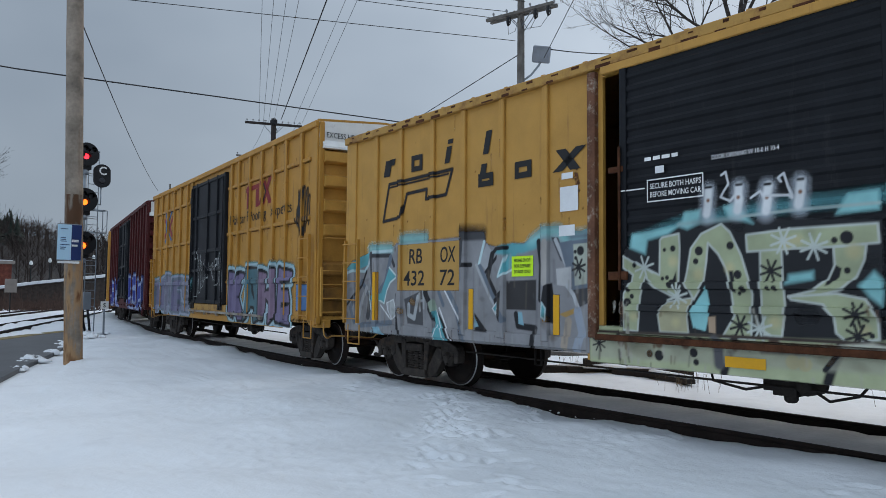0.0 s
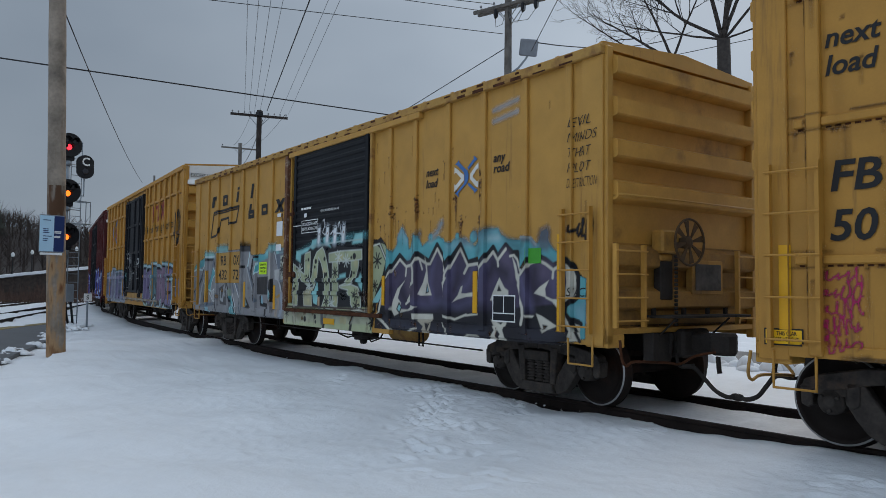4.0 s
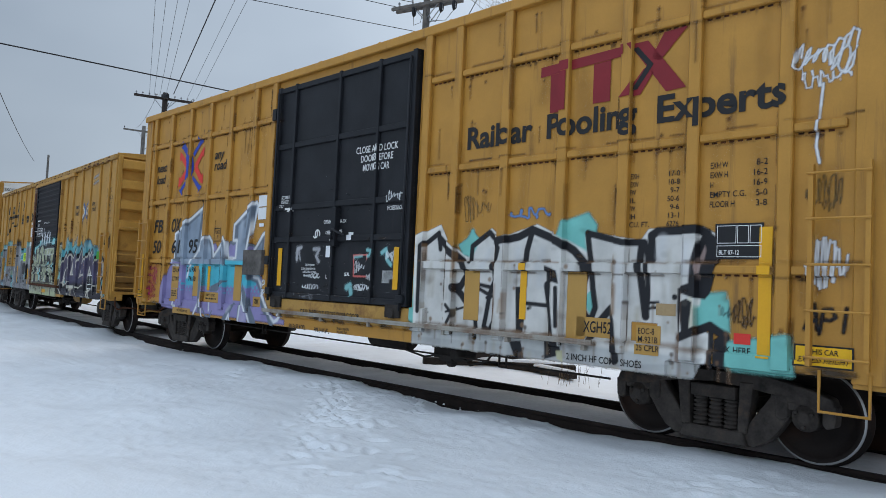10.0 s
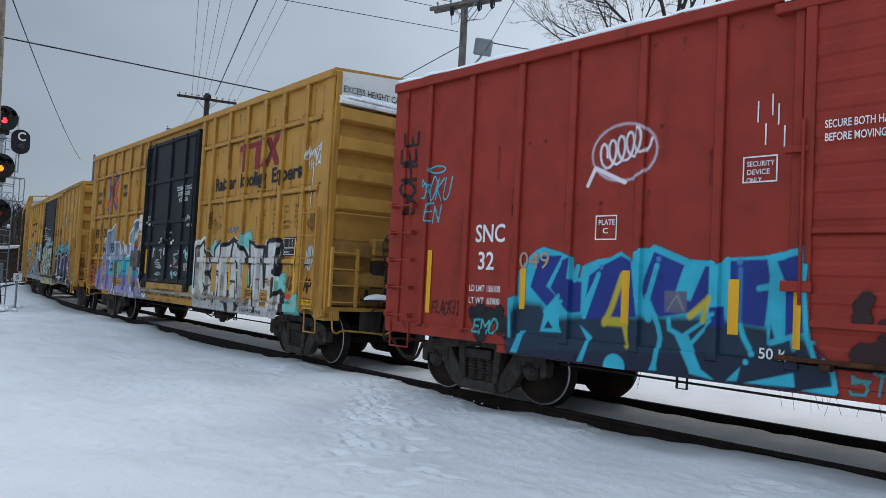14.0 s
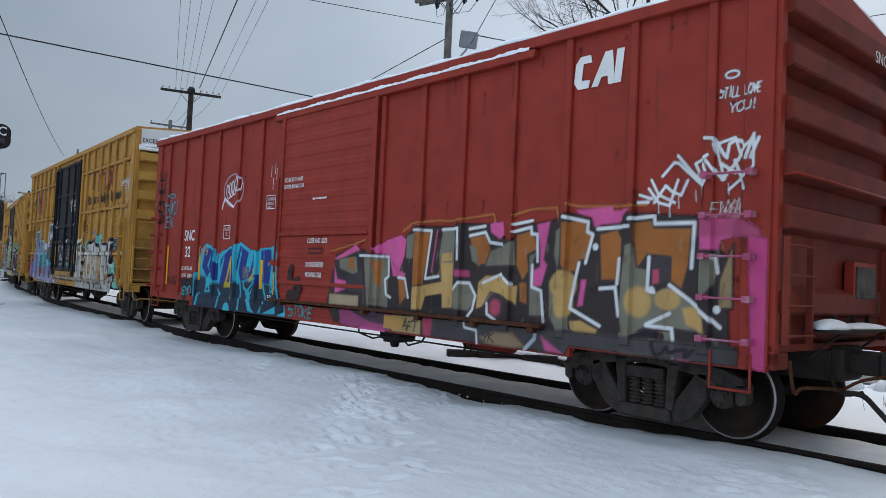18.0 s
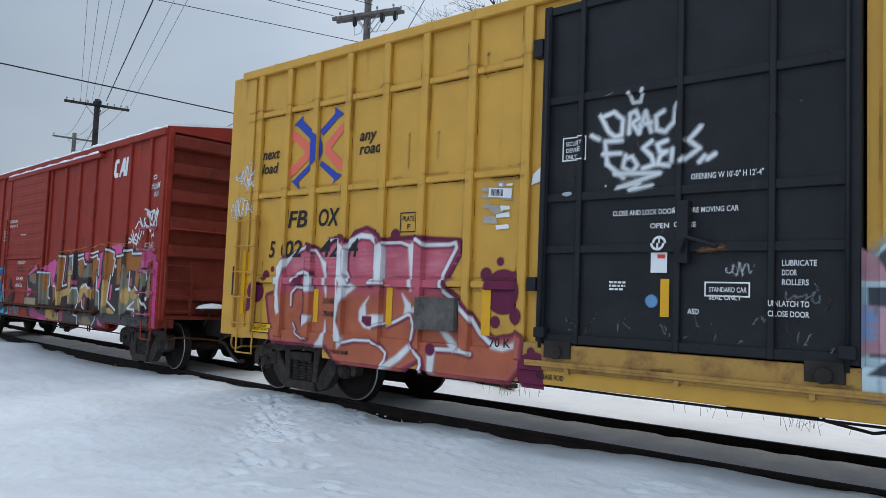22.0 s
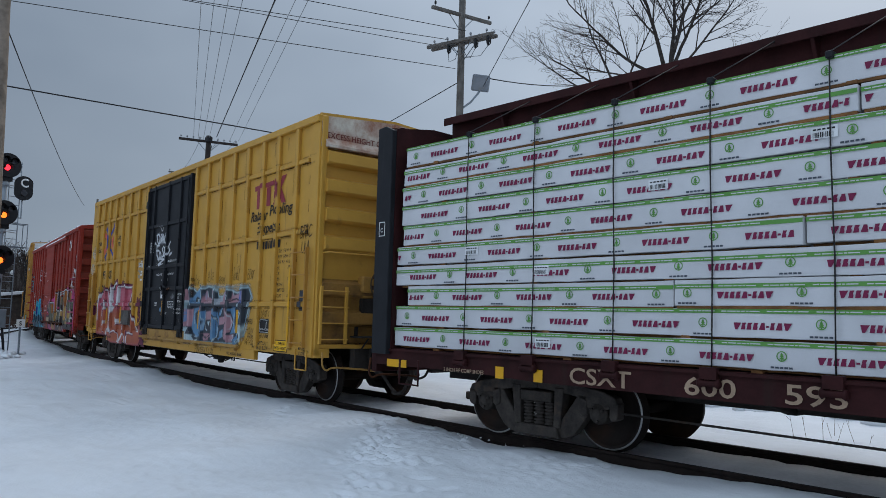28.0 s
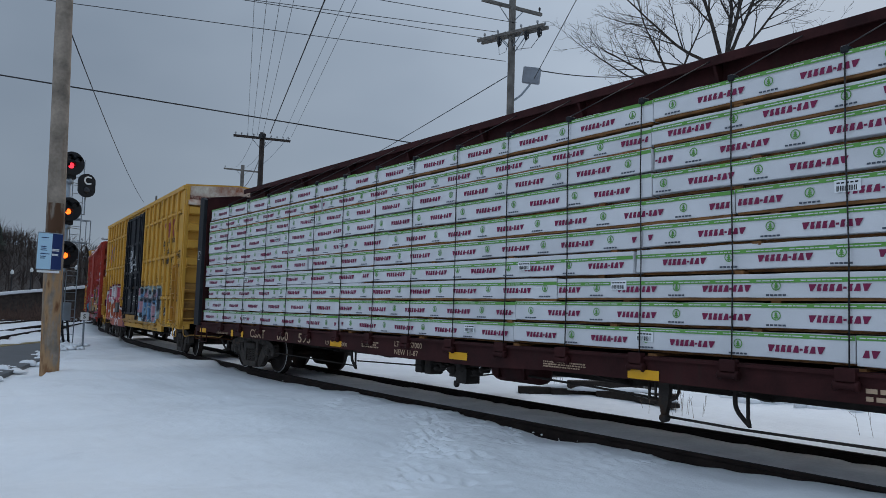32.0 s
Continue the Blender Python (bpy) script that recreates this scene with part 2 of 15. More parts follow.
YELLOW_END = mat("yellow_end_paint_lightly_soiled", (0.56, 0.30, 0.05), 0.5, dirt=(0.26, 0.135, 0.035), dirt_amount=0.25, vary=0.06, grain=60, bump=0.01)
YELLOW_DUSTY = mat("yellow_end_paint_dusty", (0.47, 0.245, 0.05), 0.6, dirt=(0.17, 0.085, 0.03), dirt_amount=0.34, dirt_scale=1.3, vary=0.12, grain=30, bump=0.012)
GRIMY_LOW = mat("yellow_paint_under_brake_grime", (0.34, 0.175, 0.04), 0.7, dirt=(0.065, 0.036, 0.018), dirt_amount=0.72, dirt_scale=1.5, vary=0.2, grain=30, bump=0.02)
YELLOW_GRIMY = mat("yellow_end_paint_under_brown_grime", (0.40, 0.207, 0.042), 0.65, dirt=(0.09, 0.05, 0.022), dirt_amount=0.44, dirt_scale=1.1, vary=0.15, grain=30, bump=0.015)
BLACK = mat("black_door_paint", (0.0145, 0.0155, 0.0185), 0.55, spec=0.18, dirt=(0.025, 0.025, 0.028), dirt_amount=0.2, streak=True, vary=0.2, bump=0.01)
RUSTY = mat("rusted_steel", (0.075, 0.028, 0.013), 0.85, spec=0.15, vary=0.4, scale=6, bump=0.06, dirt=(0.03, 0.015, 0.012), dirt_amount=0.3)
FRAME_STEEL = mat("grimy_underframe_steel", (0.036, 0.031, 0.028), 0.85, spec=0.12, vary=0.3, bump=0.05, dirt=(0.06, 0.03, 0.016), dirt_amount=0.25)
TRUCK_STEEL = mat("brown_grimy_cast_steel", (0.042, 0.034, 0.029), 0.75, spec=0.25, vary=0.4, scale=8, bump=0.08, dirt=(0.085, 0.045, 0.025), dirt_amount=0.4)
WHEEL_GRIME = mat("greasy_brown_wheel_paint", (0.075, 0.042, 0.018), 0.7, vary=0.3, dirt=(0.03, 0.02, 0.014), dirt_amount=0.6, dirt_scale=5.0, bump=0.03)
WHEEL_STEEL = mat("dark_wheel_steel", (0.014, 0.010, 0.0085), 0.7, spec=0.12, vary=0.3, bump=0.03, dirt=(0.045, 0.02, 0.011), dirt_amount=0.55, dirt_scale=1.2)
TREAD = mat("worn_dark_tread", (0.30, 0.295, 0.29), 0.35, metal=0.6, vary=0.1, bump=0.01)
RAIL_STEEL = mat("dark_rusty_rail", (0.016, 0.011, 0.0095), 0.8, spec=0.12, vary=0.3, scale=5, bump=0.05)
TIE_WOOD = mat("creosoted_tie_wood", (0.035, 0.028, 0.024), 0.9, vary=0.3, scale=8, bump=0.1)
WHITE_PAINT = mat("white_paint", (0.68, 0.68, 0.66), 0.6, vary=0.06, dirt=(0.35, 0.33, 0.3), dirt_amount=0.2, bump=0.005)


def snow_material():
    """Crusted snow: soft lumps, fine grain, faint grey soiling."""
    m = mat("settled_snow", (0.655, 0.675, 0.70), 0.55, vary=0.05, scale=0.8, grain=6, bump=0, spec=0.25, dirt=(0.56, 0.575, 0.60), dirt_amount=0.25, dirt_scale=0.9)
    n, l = m.node_tree.nodes, m.node_tree.links
    where = n.new("ShaderNodeTexCoord")
    last = None
    for scale, strength, far in ((2.4, 0.22, 0.045), (13.0, 0.55, 0.016), (42.0, 0.5, 0.008), (110.0, 0.4, 0.004)):
        t, b = n.new("ShaderNodeTexNoise"), n.new("ShaderNodeBump")
        t.inputs["Scale"].default_value, t.inputs["Detail"].default_value = scale, 4.0
        l.new(where.outputs["Object"], t.inputs["Vector"])
        b.inputs["Strength"].default_value, b.inputs["Distance"].default_value = strength, far
        l.new(t.outputs[0], b.inputs["Height"])
        if last:
            l.new(last, b.inputs["Normal"])
        last = b.outputs[0]
    l.new(last, n["Principled BSDF"].inputs["Normal"])
    return m


SNOW = snow_material()
SNOW_PLAIN = mat("packed_snow", (0.80, 0.82, 0.86), 0.6, vary=0.05, scale=1.4, grain=30, bump=0.10, spec=0.2)
GREY_SNOW = mat("grey_trodden_snow_between_rails", (0.76, 0.755, 0.76), 0.85, vary=0.14, scale=1.5, grain=18, bump=0.10)



# ---- the ground and the tracks ----
def on_track(s, side=0.0):
    """The place on the curved track s metres along it, side metres towards the inside of the curve, and its turn."""
    a = s / BEND
    r = BEND - side
    return -r * math.sin(a), BEND - r * math.cos(a), -a


def off_track(x, y):
    """Distance from the track's middle; positive on the far side."""
    return BEND - np.hypot(x, y - BEND)


def sheet(name, xs, ys, height, material):
    X, Y = np.meshgrid(xs, ys, indexing="ij")
    Z = height(X, Y)
    nx, ny = X.shape
    verts = np.stack([X.ravel(), Y.ravel(), Z.ravel()], 1)
    i = np.arange(nx * ny).reshape(nx, ny)
    faces = np.stack([i[:-1, :-1].ravel(), i[1:, :-1].ravel(), i[1:, 1:].ravel(), i[:-1, 1:].ravel()], 1)
    me = bpy.data.meshes.new(name)
    me.from_pydata(verts.tolist(), [], faces.tolist())
    me.polygons.foreach_set("use_smooth", [True] * len(me.polygons))
    me.materials.append(material)
    return new(name, me)


rng = np.random.default_rng(5)
WAVES = [(rng.uniform(0.15, 0.9), rng.uniform(0, 6.28), rng.uniform(0, 6.28)) for _ in range(14)] + [(rng.uniform(1.5, 5.0), rng.uniform(0, 6.28), rng.uniform(0, 6.28)) for _ in range(26)] + [(rng.uniform(6.0, 22.0), rng.uniform(0, 6.28), rng.uniform(0, 6.28)) for _ in range(40)]
CLODS = [(rng.uniform(14, 36), rng.uniform(0, 6.28), rng.uniform(0, 6.28)) for _ in range(8)]
# trodden trails: where feet went down, with a small rim round each
STEPS = []
for (ax, ay), (bx, by), count, wide in (((-9.9, -1.15), (-5.0, -4.7), 30, 0.35), ((-9.6, -1.0), (-8.4, -2.2), 16, 0.25), ((-3.6, -1.7), (-1.6, -2.4), 14, 0.3), ((-14.0, -2.2), (-9.6, -1.3), 16, 0.4), ((-7.0, -3.2), (-2.5, -6.8), 18, 0.45)):
    for k in range(count):
        u = rng.uniform(0, 1)
        STEPS.append((ax + (bx - ax) * u + rng.normal(0, wide), ay + (by - ay) * u + rng.normal(0, wide), rng.uniform(0, 6.28), rng.uniform(0.014, 0.038)))
for (ax, ay), (bx, by), count, wide in (((-10.0, -0.95), (-8.1, -2.75), 40, 0.10), ((-8.1, -2.75), (-6.6, -4.0), 20, 0.14), ((-8.3, -1.0), (-7.6, -1.6), 7, 0.1), ((-12.5, -0.75), (-11.9, -1.0), 6, 0.12), ((-7.5, -2.4), (-7.0, -2.9), 5, 0.2), ((-6.6, -0.95), (-5.9, -1.2), 5, 0.15), ((-9.8, -0.6), (-7.9, -1.25), 8, 0.2)):
    for k in range(count):
        u = rng.uniform(0, 1)
        STEPS.append((ax + (bx - ax) * u + rng.normal(0, wide), ay + (by - ay) * u + rng.normal(0, wide), rng.uniform(0, 6.28), rng.uniform(0.018, 0.042)))


def rough_snow(x, y):
    z = np.zeros_like(x)
    for k, a, p in WAVES:
        z += np.sin(k * (x * math.cos(a) + y * math.sin(a)) + p + 0.6 * np.sin(0.37 * k * (y * math.cos(a) - x * math.sin(a)))) * 0.022 / (0.6 + k) * (1.0 if k < 6 else 0.55)
    # a crust of small clods, in patches
    patch = np.clip(0.35 + np.sin(1.1 * x + 0.7 * y + 1) * np.sin(0.6 * x - 1.3 * y) + 0.5 * np.sin(2.3 * x + 1.9 * y), 0, 1)
    clod = np.zeros_like(x)
    for k, a, p in CLODS:
        clod += np.sin(k * (x * math.cos(a) + y * math.sin(a)) + p + 1.3 * np.sin(0.4 * k * (y * math.cos(a) - x * math.sin(a)) + 2 * p))
    return z + np.clip(clod / 3.0 - 0.25, 0, 0.8) * 0.011 * (0.15 + patch)


def trodden(x, y):
    z = np.zeros_like(x)
    for sx, sy, a, d in STEPS:
        i0, i1 = np.searchsorted(x[:, 0], (sx - 0.5, sx + 0.5))
        j0, j1 = np.searchsorted(y[0], (sy - 0.5, sy + 0.5))
        X, Y = x[i0:i1, j0:j1] - sx, y[i0:i1, j0:j1] - sy
        u, v = X * math.cos(a) + Y * math.sin(a), Y * math.cos(a) - X * math.sin(a)
        q = np.sqrt((u / 0.125) ** 2 + (v / 0.06) ** 2) + 0.12 * np.sin(31 * X + 7 * sx) * np.sin(27 * Y + 5 * sy)
        z[i0:i1, j0:j1] += -d * np.clip(1.3 - q, 0, 1) + d * 0.45 * np.exp(-((q - 1.55) / 0.3) ** 2)
    return z


def snow_height(x, y):
    d = off_track(x, y)
    z = -0.12 + rough_snow(x, y) * np.clip(1.6 - np.hypot(x, y) / 120, 0, 1) * 1.05 + trodden(x, y)
    # the land rises towards the house, and lies a little lower under the platform and the lane
    z += np.clip((y - 37.5) * 0.16, 0, 0.9)
    paved = ((x > -34) & (x < -13) & (y < -2.0 + (x + 28) * -0.30) & (y > -4.2 + (x + 30) * -0.72)) | ((y > 7.3) & (y < 10.2) & (x > -16) & (x < 14))
    z = np.where(paved, np.minimum(z, -0.16), z)
    # the trough in which the track lies
    edge = np.where(x > -8.6, 0.60, 0.665) + 0.03 * np.sin(x * 3.1) * np.sin(x * 1.3 + 1) + 0.03 * np.sin(x * 7.7)
    edge = np.where(d > 0, edge + 0.34, edge)
    bed = np.clip((edge + 0.12 - np.abs(d)) / 0.12, 0, 1)
    z = z * (1 - bed) + (-0.20) * bed
    return z


def spaced(*runs):
    return np.unique(np.concatenate([np.arange(a, b, d) for a, b, d in runs]))


FAR = np.array([30, 40, 55, 80, 130, 250, 600, 1300, 2500.0])
XS = np.unique(np.concatenate([-FAR - 20, FAR, spaced((-50, -14, 0.2), (-14, -11, 0.06), (-11, -2, 0.036), (-2, 0.5, 0.06), (0.5, 30, 0.3))]))
YS = np.unique(np.concatenate([-FAR, FAR + 15, spaced((-30, -8.6, 0.4), (-8.6, -7, 0.06), (-7, -0.4, 0.036), (-0.4, 4, 0.08), (4, 45, 0.25))]))
ground = sheet("ground", XS, YS, snow_height, SNOW)
tagged(ground, "snow-covered ground with shallow footprints and soft ridges", "ground", kind="structure")



def rail_strip(side, s0, s1, z, name):
    """One running rail, bent to the curve: foot, web and head."""
    prof = [(-0.07, -0.175), (0.07, -0.175), (0.07, -0.165), (0.012, -0.145), (0.010, -0.05), (0.036, -0.035), (0.036, -0.006), (0.028, 0.0), (-0.028, 0.0), (-0.036, -0.006), (-0.036, -0.035), (-0.010, -0.05), (-0.012, -0.145), (-0.07, -0.165)]
    bm = bmesh.new()
    rings = []
    for s in np.arange(s0, s1 + 0.1, 2.0):
        rings.append([bm.verts.new((*on_track(s, side + o)[:2], z + h)) for o, h in prof])
    k = len(prof)
    for a, b in zip(rings, rings[1:]):
        for i in range(k):
            f = bm.faces.new((a[i], a[(i + 1) % k], b[(i + 1) % k], b[i]))
    bm.faces.new(rings[0])
    bm.faces.new(rings[-1][::-1])
    ob = part(name, bm, RAIL_STEEL, None)
    return ob


for side in (-0.7525, 0.7525):
    tagged(rail_strip(side, -70, 190, 0.045 if side > 0 else 0.0, "rail"), "dark rusty steel running rail in the snow", "rail", "running rails", "structure")


def bed_strip():
    """Trodden grey snow and ballast between and beside the rails."""
    bm = bmesh.new()
    r = random.Random(8)
    across = [-0.88, -0.82, -0.70, -0.60, -0.45, -0.25, 0.0, 0.25, 0.45, 0.60, 0.70, 0.86, 1.05]
    last = None
    s = -60.0
    while s < 185:
        step = 0.22 if -10 < s < 45 else 1.5
        row = []
        for o in across:
            side = abs(o) > 0.68
            z = 0.06 * o + (-0.13 + r.uniform(-0.01, 0.01) if side else -0.085 + 0.025 * (1 - abs(o) / 0.68) + r.uniform(-0.014, 0.014))
            x, y, _ = on_track(s + r.uniform(-0.05, 0.05), o)
            row.append(bm.verts.new((x, y, z)))
        if last:
            for a, b, c, d in zip(last, last[1:], row[1:], row):
                bm.faces.new((a, b, c, d)).smooth = True
        last = row
        s += step
    return tagged(part("track_bed", bm, GREY_SNOW, None), "grey trodden snow and ballast between the rails", "track bed", kind="structure")


bed_strip()
bm = bmesh.new()
r = random.Random(61)
for k in range(60):
    s, o = r.choice((r.uniform(-4, 24), r.gauss(9.7, 0.5), r.gauss(7.9, 0.6), r.gauss(12.2, 0.5))), -0.84 - abs(r.gauss(0, 0.12))
    x, y, _ = on_track(s, o)
    q = r.uniform(0.008, 0.03)
    m = pose(x, y, -0.118, r.uniform(-15, 15), r.uniform(-15, 15), r.uniform(0, 360))
    bmesh.ops.create_icosphere(bm, subdivisions=1, radius=q, matrix=m @ Matrix.Diagonal((1.0, r.uniform(0.5, 1.0), r.uniform(0.35, 0.7), 1.0)))
tagged(part("snow_crumbs", bm, SNOW, None), "small broken crumbs of snow along the rail", "snow", kind="stuff")



# ---- paint on the cars: spray paint, stencils and lettering that follow the ribs ----
HALF = 1.54  # half a boxcar's width at its side sheets


def relief_of(ribs):
    """How far the side stands proud of the sheets at (x, z), from boxes of (x0, x1, z0, z1, depth)."""
    def depth(x, z, grow=0.0):
        d = np.zeros(np.broadcast(x, z).shape)
        for x0, x1, z0, z1, h in ribs:
            d = np.maximum(d, h * ((x > x0 - grow) & (x < x1 + grow) & (z > z0 - grow) & (z < z1 + grow)))
        return d
    return depth


def spray_material():
    m = bpy.data.materials.new("spray_paint_film")
    m.use_nodes = True
    n, l = m.node_tree.nodes, m.node_tree.links
    b = n["Principled BSDF"]
    b.inputs["Roughness"].default_value, b.inputs["Specular IOR Level"].default_value = 0.5, 0.25
    colour = n.new("ShaderNodeAttribute")
    colour.attribute_name = "paint"
    where, worn = n.new("ShaderNodeTexCoord"), n.new("ShaderNodeTexNoise")
    worn.inputs["Scale"].default_value, worn.inputs["Detail"].default_value = 3.0, 6.0
    l.new(where.outputs["Object"], worn.inputs["Vector"])
    span = n.new("ShaderNodeMapRange")
    span.inputs["From Min"].default_value, span.inputs["From Max"].default_value = 0.3, 0.7
    span.inputs["To Min"].default_value, span.inputs["To Max"].default_value = 0.72, 0.98
    l.new(worn.outputs[0], span.inputs["Value"])
    mul = n.new("ShaderNodeVectorMath")
    mul.operation = "SCALE"
    l.new(colour.outputs["Color"], mul.inputs[0])
    l.new(span.outputs[0], mul.inputs["Scale"])
    l.new(mul.outputs[0], b.inputs["Base Color"])
    clear, mix = n.new("ShaderNodeBsdfTransparent"), n.new("ShaderNodeMixShader")
    l.new(colour.outputs["Alpha"], mix.inputs[0])
    l.new(clear.outputs[0], mix.inputs[1])
    l.new(b.outputs[0], mix.inputs[2])
    l.new(mix.outputs[0], n["Material Output"].inputs["Surface"])
    return m


SPRAY = spray_material()


class Canvas:
    """A stretch of a car's side on which spray paint is laid in layers."""

    def __init__(self, x0, x1, z0, z1, step=0.013):
        self.xs, self.zs = np.arange(x0, x1 + step, step), np.arange(z0, z1 + step, step)
        self.step = step
        self.X, self.Z = np.meshgrid(self.xs, self.zs, indexing="ij")
        self.rgb = np.zeros((*self.X.shape, 3))
        self.a = np.zeros(self.X.shape)

    def lay(self, cover, colour, window=None):
        w = window or (slice(None), slice(None))
        c = np.clip(cover, 0, 1)
        old = self.a[w]
        out = c + old * (1 - c)
        safe = np.maximum(out, 1e-6)[..., None]
        self.rgb[w] = (np.array(colour) * c[..., None] + self.rgb[w] * (old * (1 - c))[..., None]) / safe
        self.a[w] = out

    def window(self, pts, pad):
        p = np.array(pts)
        i0, i1 = np.searchsorted(self.xs, (p[:, 0].min() - pad, p[:, 0].max() + pad))
        j0, j1 = np.searchsorted(self.zs, (p[:, 1].min() - pad, p[:, 1].max() + pad))
        return slice(max(i0 - 1, 0), i1 + 1), slice(max(j0 - 1, 0), j1 + 1)

    def away(self, pts, w):
        """Distance to a line through the points."""
        X, Z = self.X[w], self.Z[w]
        d = np.full(X.shape, 9.0)
        for (ax, az), (bx, bz) in zip(pts, pts[1:]):
            ex, ez = bx - ax, bz - az
            k = np.clip(((X - ax) * ex + (Z - az) * ez) / max(ex * ex + ez * ez, 1e-9), 0, 1)
            d = np.minimum(d, np.hypot(X - ax - k * ex, Z - az - k * ez))
        return d

    def line(self, pts, width, colour, soft=0.014, strength=1.0):
        w = self.window(pts, width + 3 * soft)
        self.lay(np.clip((width / 2 + soft / 2 - self.away(pts, w)) / soft, 0, 1) * strength, colour, w)

    def shape(self, pts, colour, grow=0.0, soft=0.014, strength=1.0, edge=None, edge_width=0.05, shade=None):
        """A filled outline; grow widens it, edge rims it, shade tints its lower part."""
        pts = list(pts)
        w = self.window(pts, grow + edge_width + 3 * soft)
        X, Z = self.X[w], self.Z[w]
        inside = np.zeros(X.shape, bool)
        for (ax, az), (bx, bz) in zip(pts, pts[1:] + pts[:1]):
            if az != bz:
                inside ^= ((Z > az) != (Z > bz)) & (X < (bx - ax) * (Z - az) / (bz - az) + ax)
        away = self.away(pts + pts[:1], w)
        signed = np.where(inside, -away, away)
        self.lay(np.clip((grow + soft / 2 - signed) / soft, 0, 1) * strength, colour, w)
        if shade is not None:
            zs = [p[1] for p in pts]
            fade = np.clip((shade[1] - (Z - min(zs)) / (max(zs) - min(zs) + 1e-6)) * 4, 0, 1)
            self.lay(np.clip((grow + soft / 2 - signed) / soft, 0, 1) * fade, shade[0], w)
        if edge is not None:
            self.lay(np.clip((edge_width / 2 + soft / 2 - np.abs(signed - grow)) / soft, 0, 1), edge, w)

    def blob(self, x, z, r, colour, soft=0.02, strength=1.0, tall=1.0):
        w = self.window([(x - r, z - r * tall), (x + r, z + r * tall)], 3 * soft)
        d = np.hypot(self.X[w] - x, (self.Z[w] - z) / tall)
        self.lay(np.clip((r + soft / 2 - d) / soft, 0, 1) * strength, colour, w)

    def panel(self, x0, x1, z0, z1, colour, soft=0.012, strength=1.0):
        w = self.window([(x0, z0), (x1, z1)], 3 * soft)
        d = np.maximum(np.maximum(x0 - self.X[w], self.X[w] - x1), np.maximum(z0 - self.Z[w], self.Z[w] - z1))
        self.lay(np.clip((soft / 2 - d) / soft, 0, 1) * strength, colour, w)

    def keep(self, x0, x1, z0, z1):
        """Paint that was masked or painted out: clears a panel."""
        hit = (self.X > x0) & (self.X < x1) & (self.Z > z0) & (self.Z < z1)
        self.a[hit] = 0

    def wear(self, seed, amount):
        """Chips and rubbed patches in the paint."""
        r = np.random.default_rng(seed)
        f = np.zeros(self.X.shape)
        for k in range(16):
            a, p, q = r.uniform(2, 26), r.uniform(0, 6.28), r.uniform(0, 6.28)
            f += np.sin(a * (self.X * math.cos(p) + self.Z * math.sin(p)) + q) / 4
        self.a *= 1 - amount * np.clip(f - 1.1, 0, 1)

    def hang(self, parent, relief, base=HALF, lift=0.007, name="graffiti", label="weathered spray-painted graffiti"):
        X, Z = self.X, self.Z
        Y = -(base + relief(X, Z, 0.012) + lift)
        used = self.a > 0.02
        cell = used[:-1, :-1] | used[1:, :-1] | used[1:, 1:] | used[:-1, 1:]
        i = np.arange(X.size).reshape(X.shape)
        f = np.stack([i[:-1, :-1][cell], i[1:, :-1][cell], i[1:, 1:][cell], i[:-1, 1:][cell]], 1)
        ids, inv = np.unique(f, return_inverse=True)
        co = np.stack([X.ravel()[ids], Y.ravel()[ids], Z.ravel()[ids]], 1)
        me = bpy.data.meshes.new(name)
        me.from_pydata(co.tolist(), [], inv.reshape(f.shape).tolist())
        col = np.concatenate([self.rgb.reshape(-1, 3)[ids], self.a.ravel()[ids][:, None]], 1)
        at = me.color_attributes.new("paint", "FLOAT_COLOR", "POINT")
        at.data.foreach_set("color", col.ravel().astype(np.float32))
        return piece(name, me, SPRAY, parent, label)


def letter_mesh(body, size, shear=0.0, bold=0.0, spacing=1.0, narrow=1.0):
    cu = bpy.data.curves.new("lettering", "FONT")
    cu.body, cu.size, cu.shear, cu.offset, cu.space_character = body, size, shear, bold * size, spacing
    cu.align_x, cu.resolution_u = "LEFT", 3
    ob = bpy.data.objects.new("lettering", cu)
    me = bpy.data.meshes.new_from_object(ob)
    bpy.data.objects.remove(ob)
    bpy.data.curves.remove(cu)
    bm = bmesh.new()
    bm.from_mesh(me)
    bpy.data.meshes.remove(me)
    for v in bm.verts:
        v.co.x *= narrow
    return bm


def drape(bm, relief, ribs, base=HALF, lift=0.011):
    """Lays flat shapes, drawn in x and y, on the car's side so that they follow its ribs."""
    if not bm.verts:
        return bm
    xs, ys = [v.co.x for v in bm.verts], [v.co.y for v in bm.verts]
    lo, hi = (min(xs), min(ys)), (max(xs), max(ys))
    cuts = set()
    for x0, x1, z0, z1, h in ribs:
        if x1 > lo[0] and x0 < hi[0] and z1 > lo[1] and z0 < hi[1]:
            cuts |= {(0, x0), (0, x1), (1, z0), (1, z1)}
    for axis, at in cuts:
        if lo[axis] < at < hi[axis]:
            co, no = ((at, 0, 0), (1, 0, 0)) if axis == 0 else ((0, at, 0), (0, 1, 0))
            bmesh.ops.bisect_plane(bm, geom=bm.verts[:] + bm.edges[:] + bm.faces[:], plane_co=co, plane_no=no)
    out = bmesh.new()
    for f in bm.faces:
        c = f.calc_center_median()
        d = float(relief(np.array(c.x), np.array(c.y)))
        try:
            out.faces.new([out.verts.new((v.co.x, -(base + d + lift), v.co.y)) for v in f.verts])
        except ValueError:
            pass
    bm.free()
    return out


